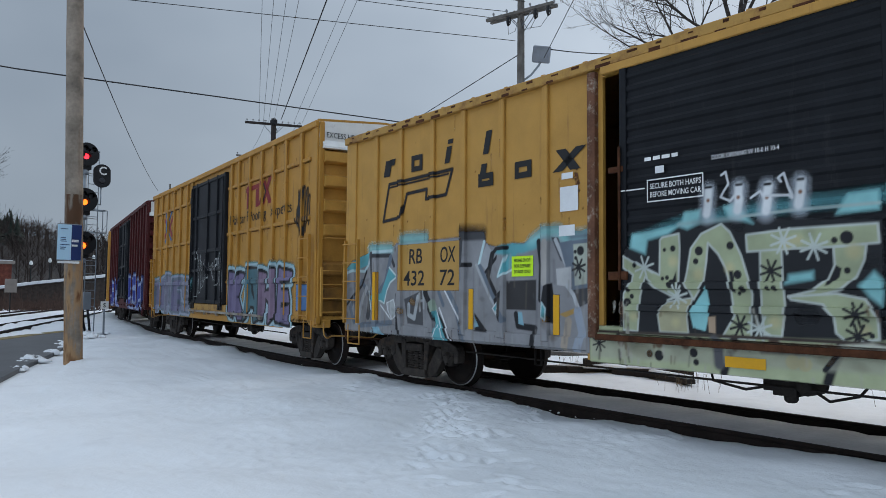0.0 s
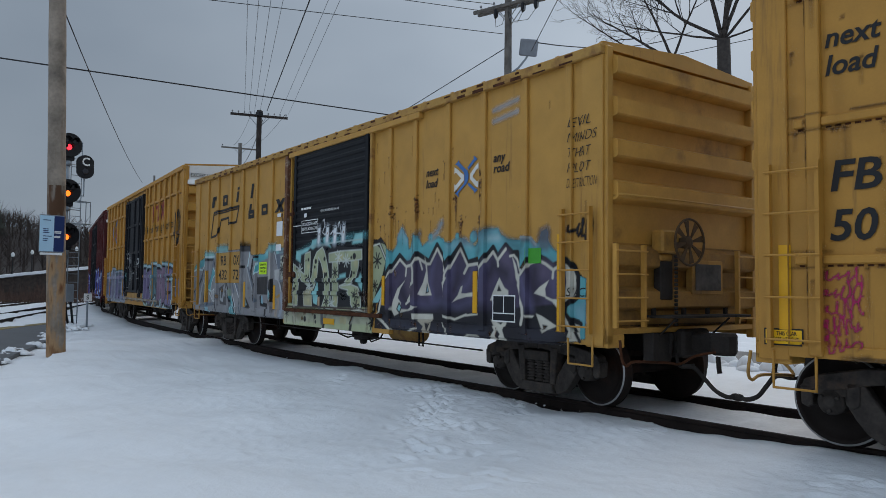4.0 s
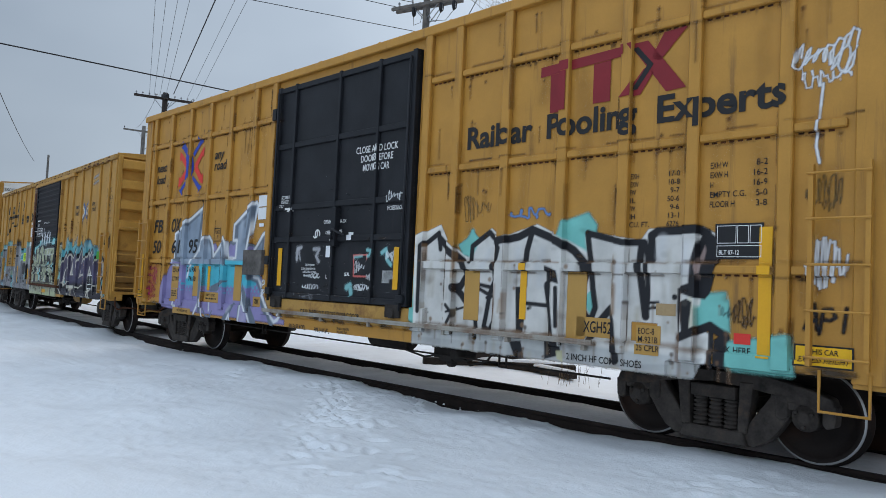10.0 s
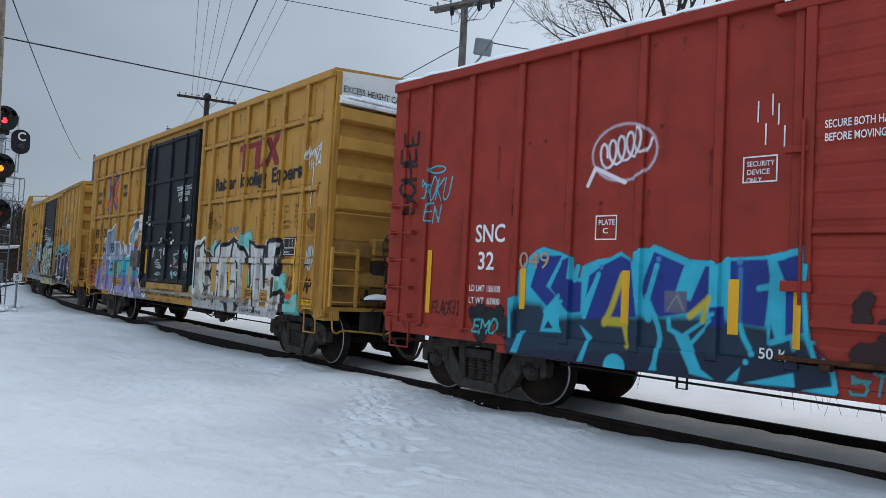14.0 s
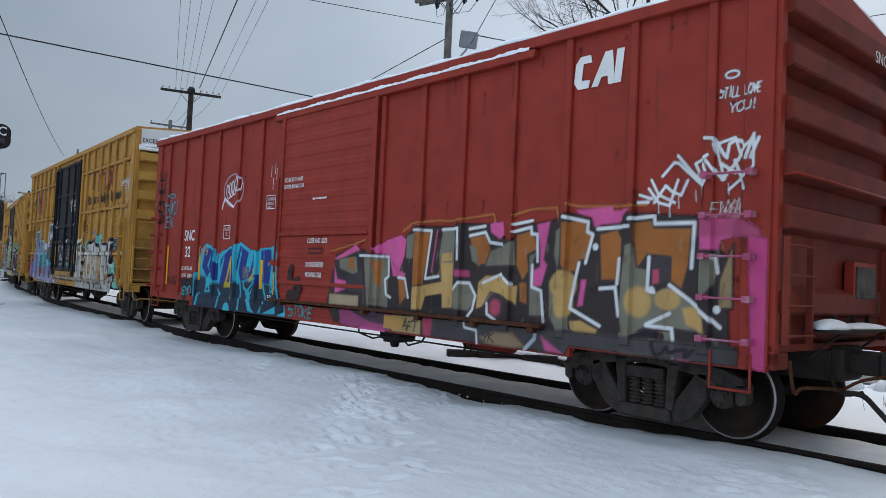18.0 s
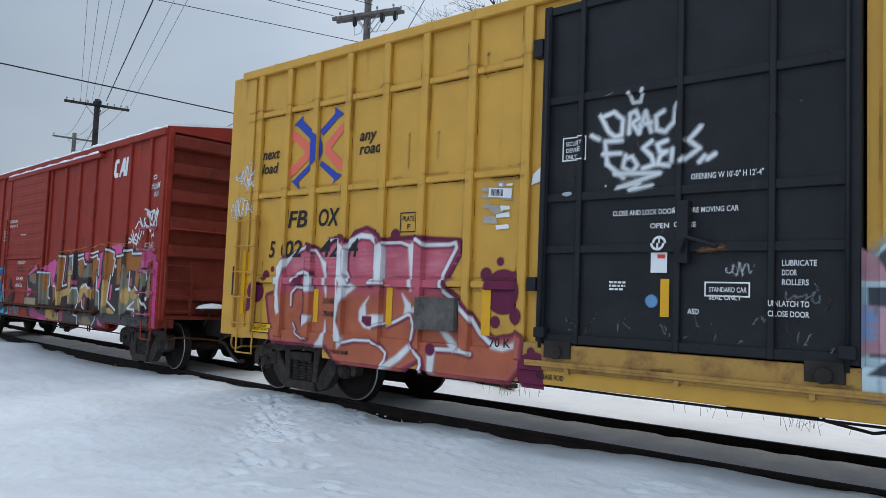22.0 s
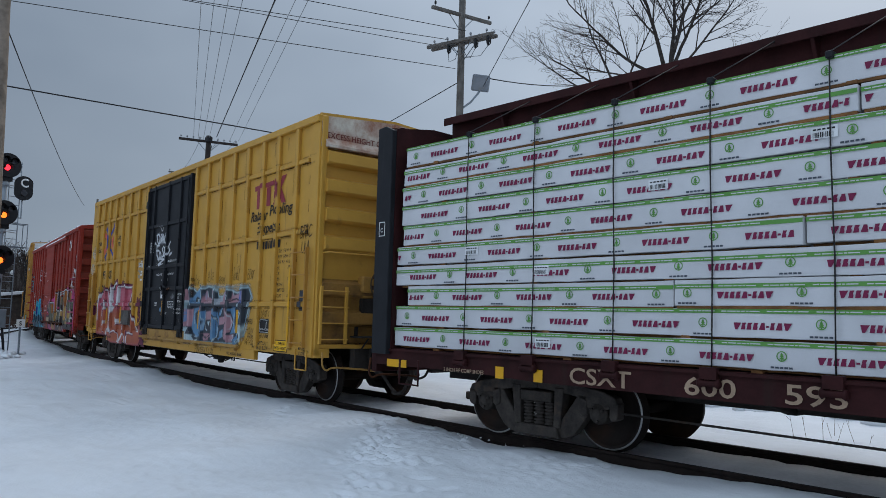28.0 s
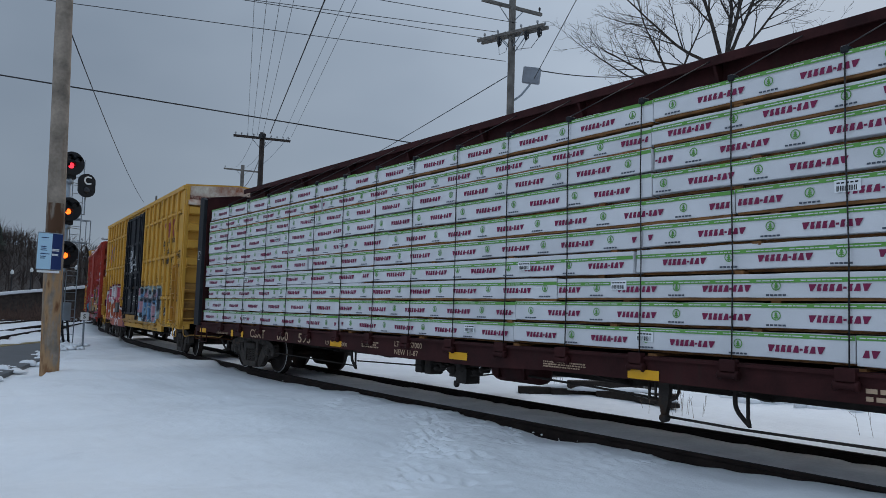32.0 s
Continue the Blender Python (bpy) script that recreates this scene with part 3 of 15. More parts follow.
def flat_part(name, bm, material, parent, label=""):
    """Links shapes that lie on the near side, facing outwards."""
    for f in bm.faces:
        f.normal_update()
        if f.normal.y > 0:
            f.normal_flip()
    me = bpy.data.meshes.new(name)
    bm.to_mesh(me)
    bm.free()
    return piece(name, me, material, parent, label)


INK = mat("black_stencil_paint", (0.012, 0.012, 0.013), 0.6, vary=0.1, bump=0)
STENCIL_WHITE = mat("white_stencil_paint", (0.70, 0.70, 0.69), 0.6, vary=0.1, bump=0)
REFLECTIVE = mat("yellow_reflective_strip", (0.66, 0.33, 0.01), 0.35, vary=0.06, bump=0)
TTX_RED = mat("dark_red_logo_paint", (0.20, 0.012, 0.018), 0.55, vary=0.08, bump=0)
TTX_RED_FADED = mat("faded_red_logo_paint", (0.26, 0.035, 0.05), 0.6, vary=0.15, bump=0)
LOGO_RED = mat("bright_red_logo_paint", (0.62, 0.035, 0.025), 0.5, vary=0.06, bump=0)
LOGO_PINK = mat("faded_red_logo_paint", (0.68, 0.13, 0.085), 0.5, vary=0.06, bump=0)
LOGO_BLUE = mat("blue_logo_paint", (0.012, 0.045, 0.32), 0.5, vary=0.06, bump=0)
LOGO_PALE = mat("faded_white_logo_paint", (0.62, 0.60, 0.55), 0.6, vary=0.1, bump=0)
LOGO_STEEL = mat("faded_blue_logo_paint", (0.05, 0.14, 0.34), 0.6, vary=0.1, bump=0)
PATCH_YELLOW = mat("fresh_yellow_patch_paint", (0.42, 0.235, 0.058), 0.5, vary=0.05, bump=0)
PAPER = mat("weathered_white_paper", (0.68, 0.69, 0.70), 0.8, vary=0.08, bump=0.02, dirt=(0.4, 0.38, 0.34), dirt_amount=0.25)
LIME = mat("lime_green_card", (0.52, 0.80, 0.02), 0.6, vary=0.04, bump=0)
SIGN_YELLOW = mat("yellow_warning_paint", (0.78, 0.43, 0.012), 0.5, vary=0.05, bump=0)
OLD_WOOD = mat("grey_weathered_plywood", (0.095, 0.085, 0.078), 0.9, vary=0.4, scale=4, grain=20, bump=0.12)
CAR_SNOW = mat("snow_lying_on_the_car", (0.80, 0.82, 0.86), 0.65, vary=0.05, bump=0.12)


def rect(bm, x0, x1, z0, z1, lean=0.0):
    bm.faces.new([bm.verts.new((x, z, 0)) for x, z in ((x0, z0), (x1, z0), (x1 + lean * (z1 - z0), z1), (x0 + lean * (z1 - z0), z1))])


def outline_flat(bm, x0, x1, z0, z1, w):
    for r in ((x0, x1, z0, z0 + w), (x0, x1, z1 - w, z1), (x0, x0 + w, z0 + w, z1 - w), (x1 - w, x1, z0 + w, z1 - w)):
        rect(bm, *r)


def poly(bm, *pts):
    bm.faces.new([bm.verts.new((x, z, 0)) for x, z in pts])


class Side:
    """The near side of a car, on which flat marks are hung."""

    def __init__(self, car, ribs, base=HALF):
        self.car, self.ribs, self.base, self.relief = car, ribs, base, relief_of(ribs)

    def text(self, body, x, z, height, material=INK, shear=0.0, bold=0.012, width=None, lift=0.011, name="lettering", label=""):
        """Words of the given capital height, their lower left corner at (x, z); width squeezes them."""
        bm = letter_mesh(body, height / 0.69, shear, bold)
        far = max((v.co.x for v in bm.verts), default=1)
        for v in bm.verts:
            v.co.x = x + v.co.x * (width / far if width else 1)
            v.co.y = z + v.co.y
        return flat_part(name, drape(bm, self.relief, self.ribs, self.base, lift), material, self.car, label)

    def marks(self, name, bm, material, label="", lift=0.011):
        return flat_part(name, drape(bm, self.relief, self.ribs, self.base, lift), material, self.car, label)

    def rects(self, name, rows, material, label="", lift=0.011):
        bm = bmesh.new()
        for r in rows:
            rect(bm, *r)
        return self.marks(name, bm, material, label, lift)

    def strips(self, rows):
        for x, z0, z1, w in rows:
            self.rects("reflective_strip", [(x - w / 2, x + w / 2, z0, z1)], REFLECTIVE, "worn yellow reflective strip", 0.014)

    def bars(self, name, x0, x1, z1, rows, pitch, material, seed=1, label=""):
        """Writing too small to read: rows of short bars."""
        r, bm = random.Random(seed), bmesh.new()
        for k in range(rows):
            x, end = x0, x1 - r.uniform(0, 0.25) * (x1 - x0)
            while x < end:
                w = r.uniform(0.5, 1.6) * pitch
                rect(bm, x, min(x + w, x1), z1 - (k + 0.6) * pitch, z1 - k * pitch)
                x += w + 0.35 * pitch
        return self.marks(name, bm, material, label)



# ---- rolling stock ----
WHEEL_R = 0.457
CARS, WHEELS = [], []


def wheelset_mesh():
    bm = bmesh.new()
    rod(bm, (0, -1.04, 0), (0, 1.04, 0), 0.075, 12)
    R = WHEEL_R
    for s in (-1, 1):
        prof = [(0.685, 0.10), (0.69, R + 0.012), (0.705, R + 0.026), (0.722, R + 0.022), (0.735, R), (0.818, R - 0.004), (0.827, R - 0.024), (0.828, R - 0.060), (0.812, R - 0.065), (0.785, 0.30), (0.800, 0.17), (0.832, 0.15), (0.834, 0.08)]
        lathe(bm, [(s * d, r) for d, r in prof], 48)
    bmesh.ops.recalc_face_normals(bm, faces=bm.faces[:])
    for f in bm.faces:
        c = f.calc_center_median()
        rad = math.hypot(c.x, c.z)
        if rad > R - 0.02 and abs(c.y) > 0.82:
            f.material_index = 1
    me = bpy.data.meshes.new("wheelset")
    bm.to_mesh(me)
    bm.free()
    for m in (WHEEL_STEEL, TREAD):
        me.materials.append(m)
    return me


def side_frame_mesh(s):
    """One cast side frame: pedestals over the axles, arched top, sloping legs, a window for the springs."""
    bm = bmesh.new()
    y0, y1 = s * 0.93, s * 1.09
    for q in (1, -1):
        def limb(out, depth=0.0):
            pts = [(q * x, z) for x, z in out]
            slab(bm, pts if q < 0 else pts[::-1], y0, y1 + s * depth)
        limb([(0.0, 0.81), (0.55, 0.80), (0.96, 0.72), (1.13, 0.66), (1.17, 0.56), (1.02, 0.56), (0.74, 0.58), (0.60, 0.63), (0.40, 0.66), (0.0, 0.69)])
        limb([(1.05, 0.60), (1.17, 0.60), (1.16, 0.41), (1.09, 0.38), (1.05, 0.42)])
        limb([(0.62, 0.66), (0.74, 0.66), (0.75, 0.44), (0.68, 0.40), (0.62, 0.44)])
        limb([(0.78, 0.62), (0.60, 0.66), (0.50, 0.52), (0.33, 0.29), (0.24, 0.22), (0.20, 0.10), (0.44, 0.11), (0.56, 0.18), (0.66, 0.30), (0.76, 0.46)], -0.02)
        limb([(0.41, 0.72), (0.27, 0.72), (0.255, 0.22), (0.35, 0.22)], 0.015)
    slab(bm, [(-0.36, 0.10), (0.36, 0.10), (0.31, 0.235), (-0.31, 0.235)], y0, y1 + s * 0.035)
    bmesh.ops.recalc_face_normals(bm, faces=bm.faces[:])
    bmesh.ops.bevel(bm, geom=bm.edges[:], offset=0.012, segments=1, affect="EDGES", clamp_overlap=True)
    bmesh.ops.recalc_face_normals(bm, faces=bm.faces[:])
    me = bpy.data.meshes.new("side_frame")
    bm.to_mesh(me)
    bm.free()
    me.materials.append(TRUCK_STEEL)
    return me


def spring_mesh():
    bm = bmesh.new()
    prof = []
    for k in range(7):
        z = 0.235 + k * 0.043
        prof += [(z, 0.050), (z + 0.010, 0.077), (z + 0.028, 0.077), (z + 0.038, 0.050)]
    lathe(bm, prof, 14, "Z")
    bmesh.ops.recalc_face_normals(bm, faces=bm.faces[:])
    me = bpy.data.meshes.new("coil_spring")
    bm.to_mesh(me)
    bm.free()
    me.materials.append(TRUCK_STEEL)
    return me


def bearing_mesh(s):
    bm = bmesh.new()
    lathe(bm, [(s * d, r) for d, r in ((0.90, 0.13), (1.05, 0.13), (1.08, 0.115), (1.09, 0.07), (1.12, 0.065), (1.125, 0.03))], 20)
    box(bm, -0.15, 0.15, min(s * 0.95, s * 1.08), max(s * 0.95, s * 1.08), 0.06, 0.17)
    for k in range(3):
        a = 2.1 * k + 0.5
        lathe(bm, [(s * 1.09, 0.022), (s * 1.115, 0.022), (s * 1.118, 0.01)], 6, "Y", (0.085 * math.cos(a), 0, 0.085 * math.sin(a)))
    bmesh.ops.recalc_face_normals(bm, faces=bm.faces[:])
    me = bpy.data.meshes.new("axle_bearing")
    bm.to_mesh(me)
    bm.free()
    me.materials.append(TRUCK_STEEL)
    return me


WHEELSET, SPRING = wheelset_mesh(), spring_mesh()
FRAMES, BEARINGS = {s: side_frame_mesh(s) for s in (-1, 1)}, {s: bearing_mesh(s) for s in (-1, 1)}


def truck(car, x, swivel):
    bm = bmesh.new()
    box(bm, -0.24, 0.24, -1.13, 1.13, 0.53, 0.66)
    box(bm, -0.20, 0.20, -0.80, 0.80, 0.40, 0.76)
    for q in (-1, 1):  # brake beams and rigging
        box(bm, q * 0.46 - 0.05, q * 0.46 + 0.05, -0.72, 0.72, 0.33, 0.42)
        rod(bm, (q * 0.46, -0.3, 0.38), (0, -0.1, 0.5), 0.025, 6)
        box(bm, q * 0.50 - 0.04, q * 0.50 + 0.02, -0.80, -0.70, 0.28, 0.52)
    t = part("truck", bm, TRUCK_STEEL, car, "grimy cast steel four-wheel truck", bevel=0.01)
    t.matrix_basis = pose(x, 0, 0, 0, 0, swivel)
    for s in (-1, 1):
        piece("side_frame", FRAMES[s], None, t)
        for k in (-0.165, 0.0, 0.165):
            c = piece("coil_spring", SPRING, None, t)
            c.matrix_basis = pose(k, s * 1.025, 0)
        for q in (-0.89, 0.89):
            b = piece("axle_bearing", BEARINGS[s], None, t)
            b.matrix_basis = pose(q, 0, WHEEL_R)
    for q in (-0.89, 0.89):
        w = piece("wheelset", WHEELSET, None, t)
        WHEELS.append((w, q))
    return t


def corrugated(x, z0, z1, half, depth, pitch, flip=1):
    """A steel end wall pressed into broad level corrugations."""
    bm = bmesh.new()
    prof, z = [(x, z1)], z1 - 0.025
    while z - 0.30 > z0:
        prof += [(x, z), (x + flip * depth, z - 0.06), (x + flip * depth, z - 0.245), (x + flip * depth * 0.9, z - 0.262), (x, z - 0.30)]
        z -= pitch
    prof = [(x - flip * 0.05, z0), (x, z0)] + prof[::-1][:-1]
    prof += [(x, z1), (x - flip * 0.05, z1)]
    slab(bm, prof if flip > 0 else prof[::-1], -half, half)
    return bm


def ladder(parent, at, wide, z0, z1, rungs, face="side", name="ladder", material=None, stiles=True):
    """Two stiles and round rungs, standing off the wall. face side: in the x-z plane; end: in the y-z plane."""
    bm = bmesh.new()
    a, off = at
    for q in (-wide / 2, wide / 2):
        if not stiles:
            for k in range(rungs):
                z = z0 + 0.08 + (z1 - z0 - 0.16) * k / (rungs - 1)
                box(bm, a + q - 0.035, a + q + 0.035, off - 0.045, off + 0.06, z - 0.03, z + 0.03)
        elif face == "side":
            box(bm, a + q - 0.02, a + q + 0.02, off - 0.02, off + 0.04, z0, z1)
        else:
            box(bm, off - 0.04, off + 0.02, a + q - 0.02, a + q + 0.02, z0, z1)
    for k in range(rungs):
        z = z0 + 0.08 + (z1 - z0 - 0.16) * k / (rungs - 1)
        if face == "side":
            rod(bm, (a - wide / 2 - 0.03, off - 0.03, z), (a + wide / 2 + 0.03, off - 0.03, z), 0.012, 6)
        else:
            rod(bm, (off + 0.03, a - wide / 2 - 0.03, z), (off + 0.03, a + wide / 2 + 0.03, z), 0.012, 6)
    return part(name, bm, material, parent, "steel grab-iron ladder")


def coupler(car, x, flip, paint=None):
    bm = bmesh.new()
    xs = sorted((x - flip * 0.4, x + flip * 0.45))
    box(bm, xs[0], xs[1], -0.12, 0.12, 0.74, 0.98)
    slab(bm, [(x + flip * 0.40, -0.16), (x + flip * 0.66, -0.19), (x + flip * 0.74, -0.05), (x + flip * 0.62, 0.0), (x + flip * 0.60, 0.17), (x + flip * 0.42, 0.19)][::flip], 0.72, 0.99, "XY")
    box(bm, *sorted((x - flip * 0.02, x + flip * 0.12)), -0.28, 0.28, 0.66, 1.02)
    part("coupler", bm, FRAME_STEEL, car, "rusty knuckle coupler", bevel=0.035)
    bm = bmesh.new()
    bent(bm, eased([(x + flip * 0.02, -0.30, 0.72), (x + flip * 0.08, -0.34, 0.60), (x + flip * 0.20, -0.40, 0.56), (x + flip * 0.36, -0.40, 0.60)]), 0.02, 8)
    bent(bm, [(x + flip * 0.50, -0.12, 0.70), (x + flip * 0.52, -0.13, 0.55), (x + flip * 0.53, -0.13, 0.50)], 0.03, 8)
    part("brake_pipe", bm, FRAME_STEEL, car, "bent black brake pipe and cut lever")
    bm = bmesh.new()
    p = [Vector((x + flip * 0.20, -0.40, 0.58)), Vector((x + flip * 0.36, -0.40, 0.57)), Vector((x + flip * 0.48, -0.37, 0.45)), Vector((x + flip * 0.60, -0.33, 0.32)), Vector((x + flip * 0.74, -0.31, 0.26)), Vector((x + flip * 0.86, -0.30, 0.27))]
    bent(bm, eased(p, 6), 0.027, 8)
    lathe(bm, [(-0.05, 0.035), (0.0, 0.045), (0.05, 0.035)], 8, "X", p[-1])
    part("air_hose", bm, FRAME_STEEL, car, "black rubber air hose hanging beside the coupler")
    bm = bmesh.new()
    bent(bm, eased([(x + flip * 0.10, -1.44, 0.92), (x + flip * 0.13, -1.44, 0.70), (x + flip * 0.13, -1.36, 0.62), (x + flip * 0.12, -1.20, 0.66), (x + flip * 0.14, -0.62, 0.62), (x + flip * 0.16, -0.40, 0.60), (x + flip * 0.30, -0.30, 0.70), (x + flip * 0.5, -0.16, 0.76)], 4), 0.017)
    part("uncoupling_lever", bm, paint or RUSTY, car, "bent steel uncoupling lever")


def brake_gear(car, x, m, y=-0.28, z=2.11, shelf_snow=False, wheel=True):
    """The hand brake wheel on the end with its housing, chain and platform."""
    if wheel:
        bm = bmesh.new()
        n = 28
        bent(bm, [(x + 0.27, y + 0.29 * math.cos(2 * math.pi * k / n), z + 0.29 * math.sin(2 * math.pi * k / n)) for k in range(n + 1)], 0.016)
        for k in range(8):
            a = 2 * math.pi * k / 8 + 0.2
            u, v = (math.cos(a - 0.16), math.sin(a - 0.16)), (math.cos(a + 0.16), math.sin(a + 0.16))
            slab(bm, [(y + 0.07 * u[0], z + 0.07 * u[1]), (y + 0.27 * u[0], z + 0.27 * u[1]), (y + 0.27 * v[0], z + 0.27 * v[1]), (y + 0.07 * v[0], z + 0.07 * v[1])], x + 0.255, x + 0.265, "YZ")
        lathe(bm, [(x + 0.06, 0.05), (x + 0.25, 0.09), (x + 0.285, 0.03)], 12, "X", (0, y, z))
        part("brake_wheel", bm, WHEEL_GRIME, car, "dirty dished hand-brake wheel")
        bm = bmesh.new()
        box(bm, x - 0.02, x + 0.17, y - 0.40, y - 0.06, z - 0.14, z + 0.15)
        box(bm, x - 0.02, x + 0.10, y - 0.36, y - 0.10, z - 0.24, z - 0.14)
        part("brake_housing", bm, m, car, "grimy hand-brake housing", bevel=0.03)
        part("chain_guard", boxes((x - 0.02, x + 0.09, y - 0.34, y - 0.10, z - 0.72, z - 0.24)), FRAME_STEEL, car, "black chain guard below the housing", bevel=0.01)
        bm = bmesh.new()
        for k in range(18):
            lathe(bm, [(0, 0.018), (0.012, 0.026), (0.03, 0.026), (0.042, 0.018)], 6, "Z", (x + 0.13, y - 0.09, z - 0.2 - k * 0.05))
        part("brake_chain", bm, FRAME_STEEL, car, "hanging steel chain")
        bm = bmesh.new()
        rod(bm, (x + 0.1, y - 0.14, 0.98), (x + 0.02, y - 0.1, 0.60), 0.03, 8)
        box(bm, x - 0.1, x + 0.06, y - 0.45, y - 0.1, 0.62, 0.98)
        part("brake_lever", bm, FRAME_STEEL, car, "grimy lever below the brake platform", bevel=0.01)
    bm = bmesh.new()
    box(bm, x, x + 0.36, -0.80, 0.90, 1.17, 1.20)
    for q in (-0.7, -0.1, 0.4, 0.8):
        box(bm, x + 0.02, x + 0.06, q - 0.03, q + 0.03, 1.16, 1.36)
    for q in (-0.6, 0.5):
        rod(bm, (x, q, 0.9), (x + 0.3, q, 1.16), 0.015, 6)
    part("brake_platform", bm, FRAME_STEEL, car, "steel grating crossover platform", bevel=0.005)
    if shelf_snow:
        bm = bmesh.new()
        lump(bm, x + 0.18, -0.55, 1.20, 0.17, 0.30, 0.10)
        lump(bm, x + 0.18, 0.25, 1.20, 0.17, 0.50, 0.06)
        part("snow_on_platform", bm, CAR_SNOW, car, "settled snow lying on the platform")
    y0 = 0.0 if wheel else 0.22
    board = part("placard_board", boxes((x, x + 0.10, y0, y0 + 0.66, 1.46, 1.90)), m, car, "placard holder with a raised rim", bevel=0.006)
    part("placard_panel", boxes((x + 0.10, x + 0.115, y0 + 0.06, y0 + 0.60, 1.51, 1.85)), OLD_WOOD, board, "weathered grey plywood panel", bevel=0.004)


def lump(bm, x, y, z, rx, ry, rz, seed=0):
    """A soft heap of snow resting on z."""
    r = random.Random(seed + int(abs(x * 97 + y * 31)))
    n, rings = 16, 6
    rows = []
    w = [r.uniform(0.85, 1.15) for _ in range(n)]
    for j in range(rings + 1):
        a = j / rings * math.pi / 2
        rows.append([bm.verts.new((x + rx * w[i] * math.cos(a) * math.cos(2 * math.pi * i / n), y + ry * w[(i * 3) % n] * math.cos(a) * math.sin(2 * math.pi * i / n), z - 0.004 + rz * math.sin(a) * (0.85 + 0.15 * w[(i * 5) % n]))) for i in range(n)] if j < rings else [bm.verts.new((x, y, z + rz))])
    for j in range(rings):
        for i in range(n):
            if j < rings - 1:
                f = bm.faces.new((rows[j][i], rows[j][(i + 1) % n], rows[j + 1][(i + 1) % n], rows[j + 1][i]))
            else:
                f = bm.faces.new((rows[j][i], rows[j][(i + 1) % n], rows[j + 1][0]))
            f.smooth = True
    bm.faces.new(rows[0][::-1])


def under_gear(car, L, x_cyl=0.5, x_valve=1.7, tank_paint=None):
    """Centre sill, cross-bearers, brake cylinder, reservoir, rods and pipes under the floor."""
    bm = bmesh.new()
    box(bm, -L / 2 + 0.3, L / 2 - 0.3, -0.25, 0.25, 0.70, 1.02)
    for k in range(7):
        x = -L * 0.33 + k * L * 0.11
        slab(bm, [(-1.45, 0.84), (-0.25, 0.66), (0.25, 0.66), (1.45, 0.84), (1.45, 0.98), (-1.45, 0.98)], x - 0.05, x + 0.05, "YZ")
    part("centre_sill", bm, FRAME_STEEL, car, "grimy black centre sill with cross-bearers")
    bm = bmesh.new()
    lathe(bm, [(x_cyl - 0.45, 0.10), (x_cyl - 0.42, 0.18), (x_cyl + 0.40, 0.18), (x_cyl + 0.45, 0.10)], 16, "X", (0, -0.80, 0.72))
    part("air_reservoir", bm, tank_paint or FRAME_STEEL, car, "rust-stained painted air reservoir" if tank_paint else "black steel air reservoir")
    bm = bmesh.new()
    v = x_valve
    box(bm, v + 0.04, v + 0.30, -1.0, -0.7, 0.48, 0.74)
    box(bm, v - 0.08, v + 0.06, -0.98, -0.74, 0.52, 0.70)
    lathe(bm, [(-1.06, 0.07), (-1.0, 0.10), (-0.7, 0.10)], 14, "Y", (v + 0.40, 0, 0.60))
    lathe(bm, [(0.40, 0.05), (0.43, 0.075), (0.50, 0.075)], 12, "Z", (v + 0.17, -0.86, 0))
    bent(bm, [(v - 0.05, -0.9, 0.56), (v - 0.3, -0.95, 0.50), (v - 0.7, -0.95, 0.56), (v - 0.8, -0.9, 0.80)], 0.018)
    bent(bm, [(v + 0.4, -0.92, 0.58), (v + 0.62, -0.95, 0.47), (v + 0.9, -0.92, 0.55), (v + 1.1, -0.9, 0.80)], 0.018)
    part("control_valve", bm, FRAME_STEEL, car, "grimy brake control valve", bevel=0.02)
    bm = bmesh.new()
    bent(bm, [(-4.6, -1.0, 0.60), (-1.0, -1.05, 0.58), (4.6, -1.0, 0.56)], 0.014)
    for x in (-2.9, 3.0):
        bent(bm, [(x - 0.06, -1.05, 0.78), (x - 0.06, -1.05, 0.52), (x + 0.06, -1.05, 0.52), (x + 0.06, -1.05, 0.78)], 0.016)
    part("brake_rod", bm, FRAME_STEEL, car, "long thin brake rod in its hangers")


def stirrup(car, x, m):
    bm = bmesh.new()
    bent(bm, [(x - 0.2, -1.58, 0.95), (x - 0.2, -1.58, 0.60), (x + 0.2, -1.58, 0.60), (x + 0.2, -1.58, 0.95)], 0.016)
    part("stirrup_step", bm, m, car, "bent steel stirrup step")


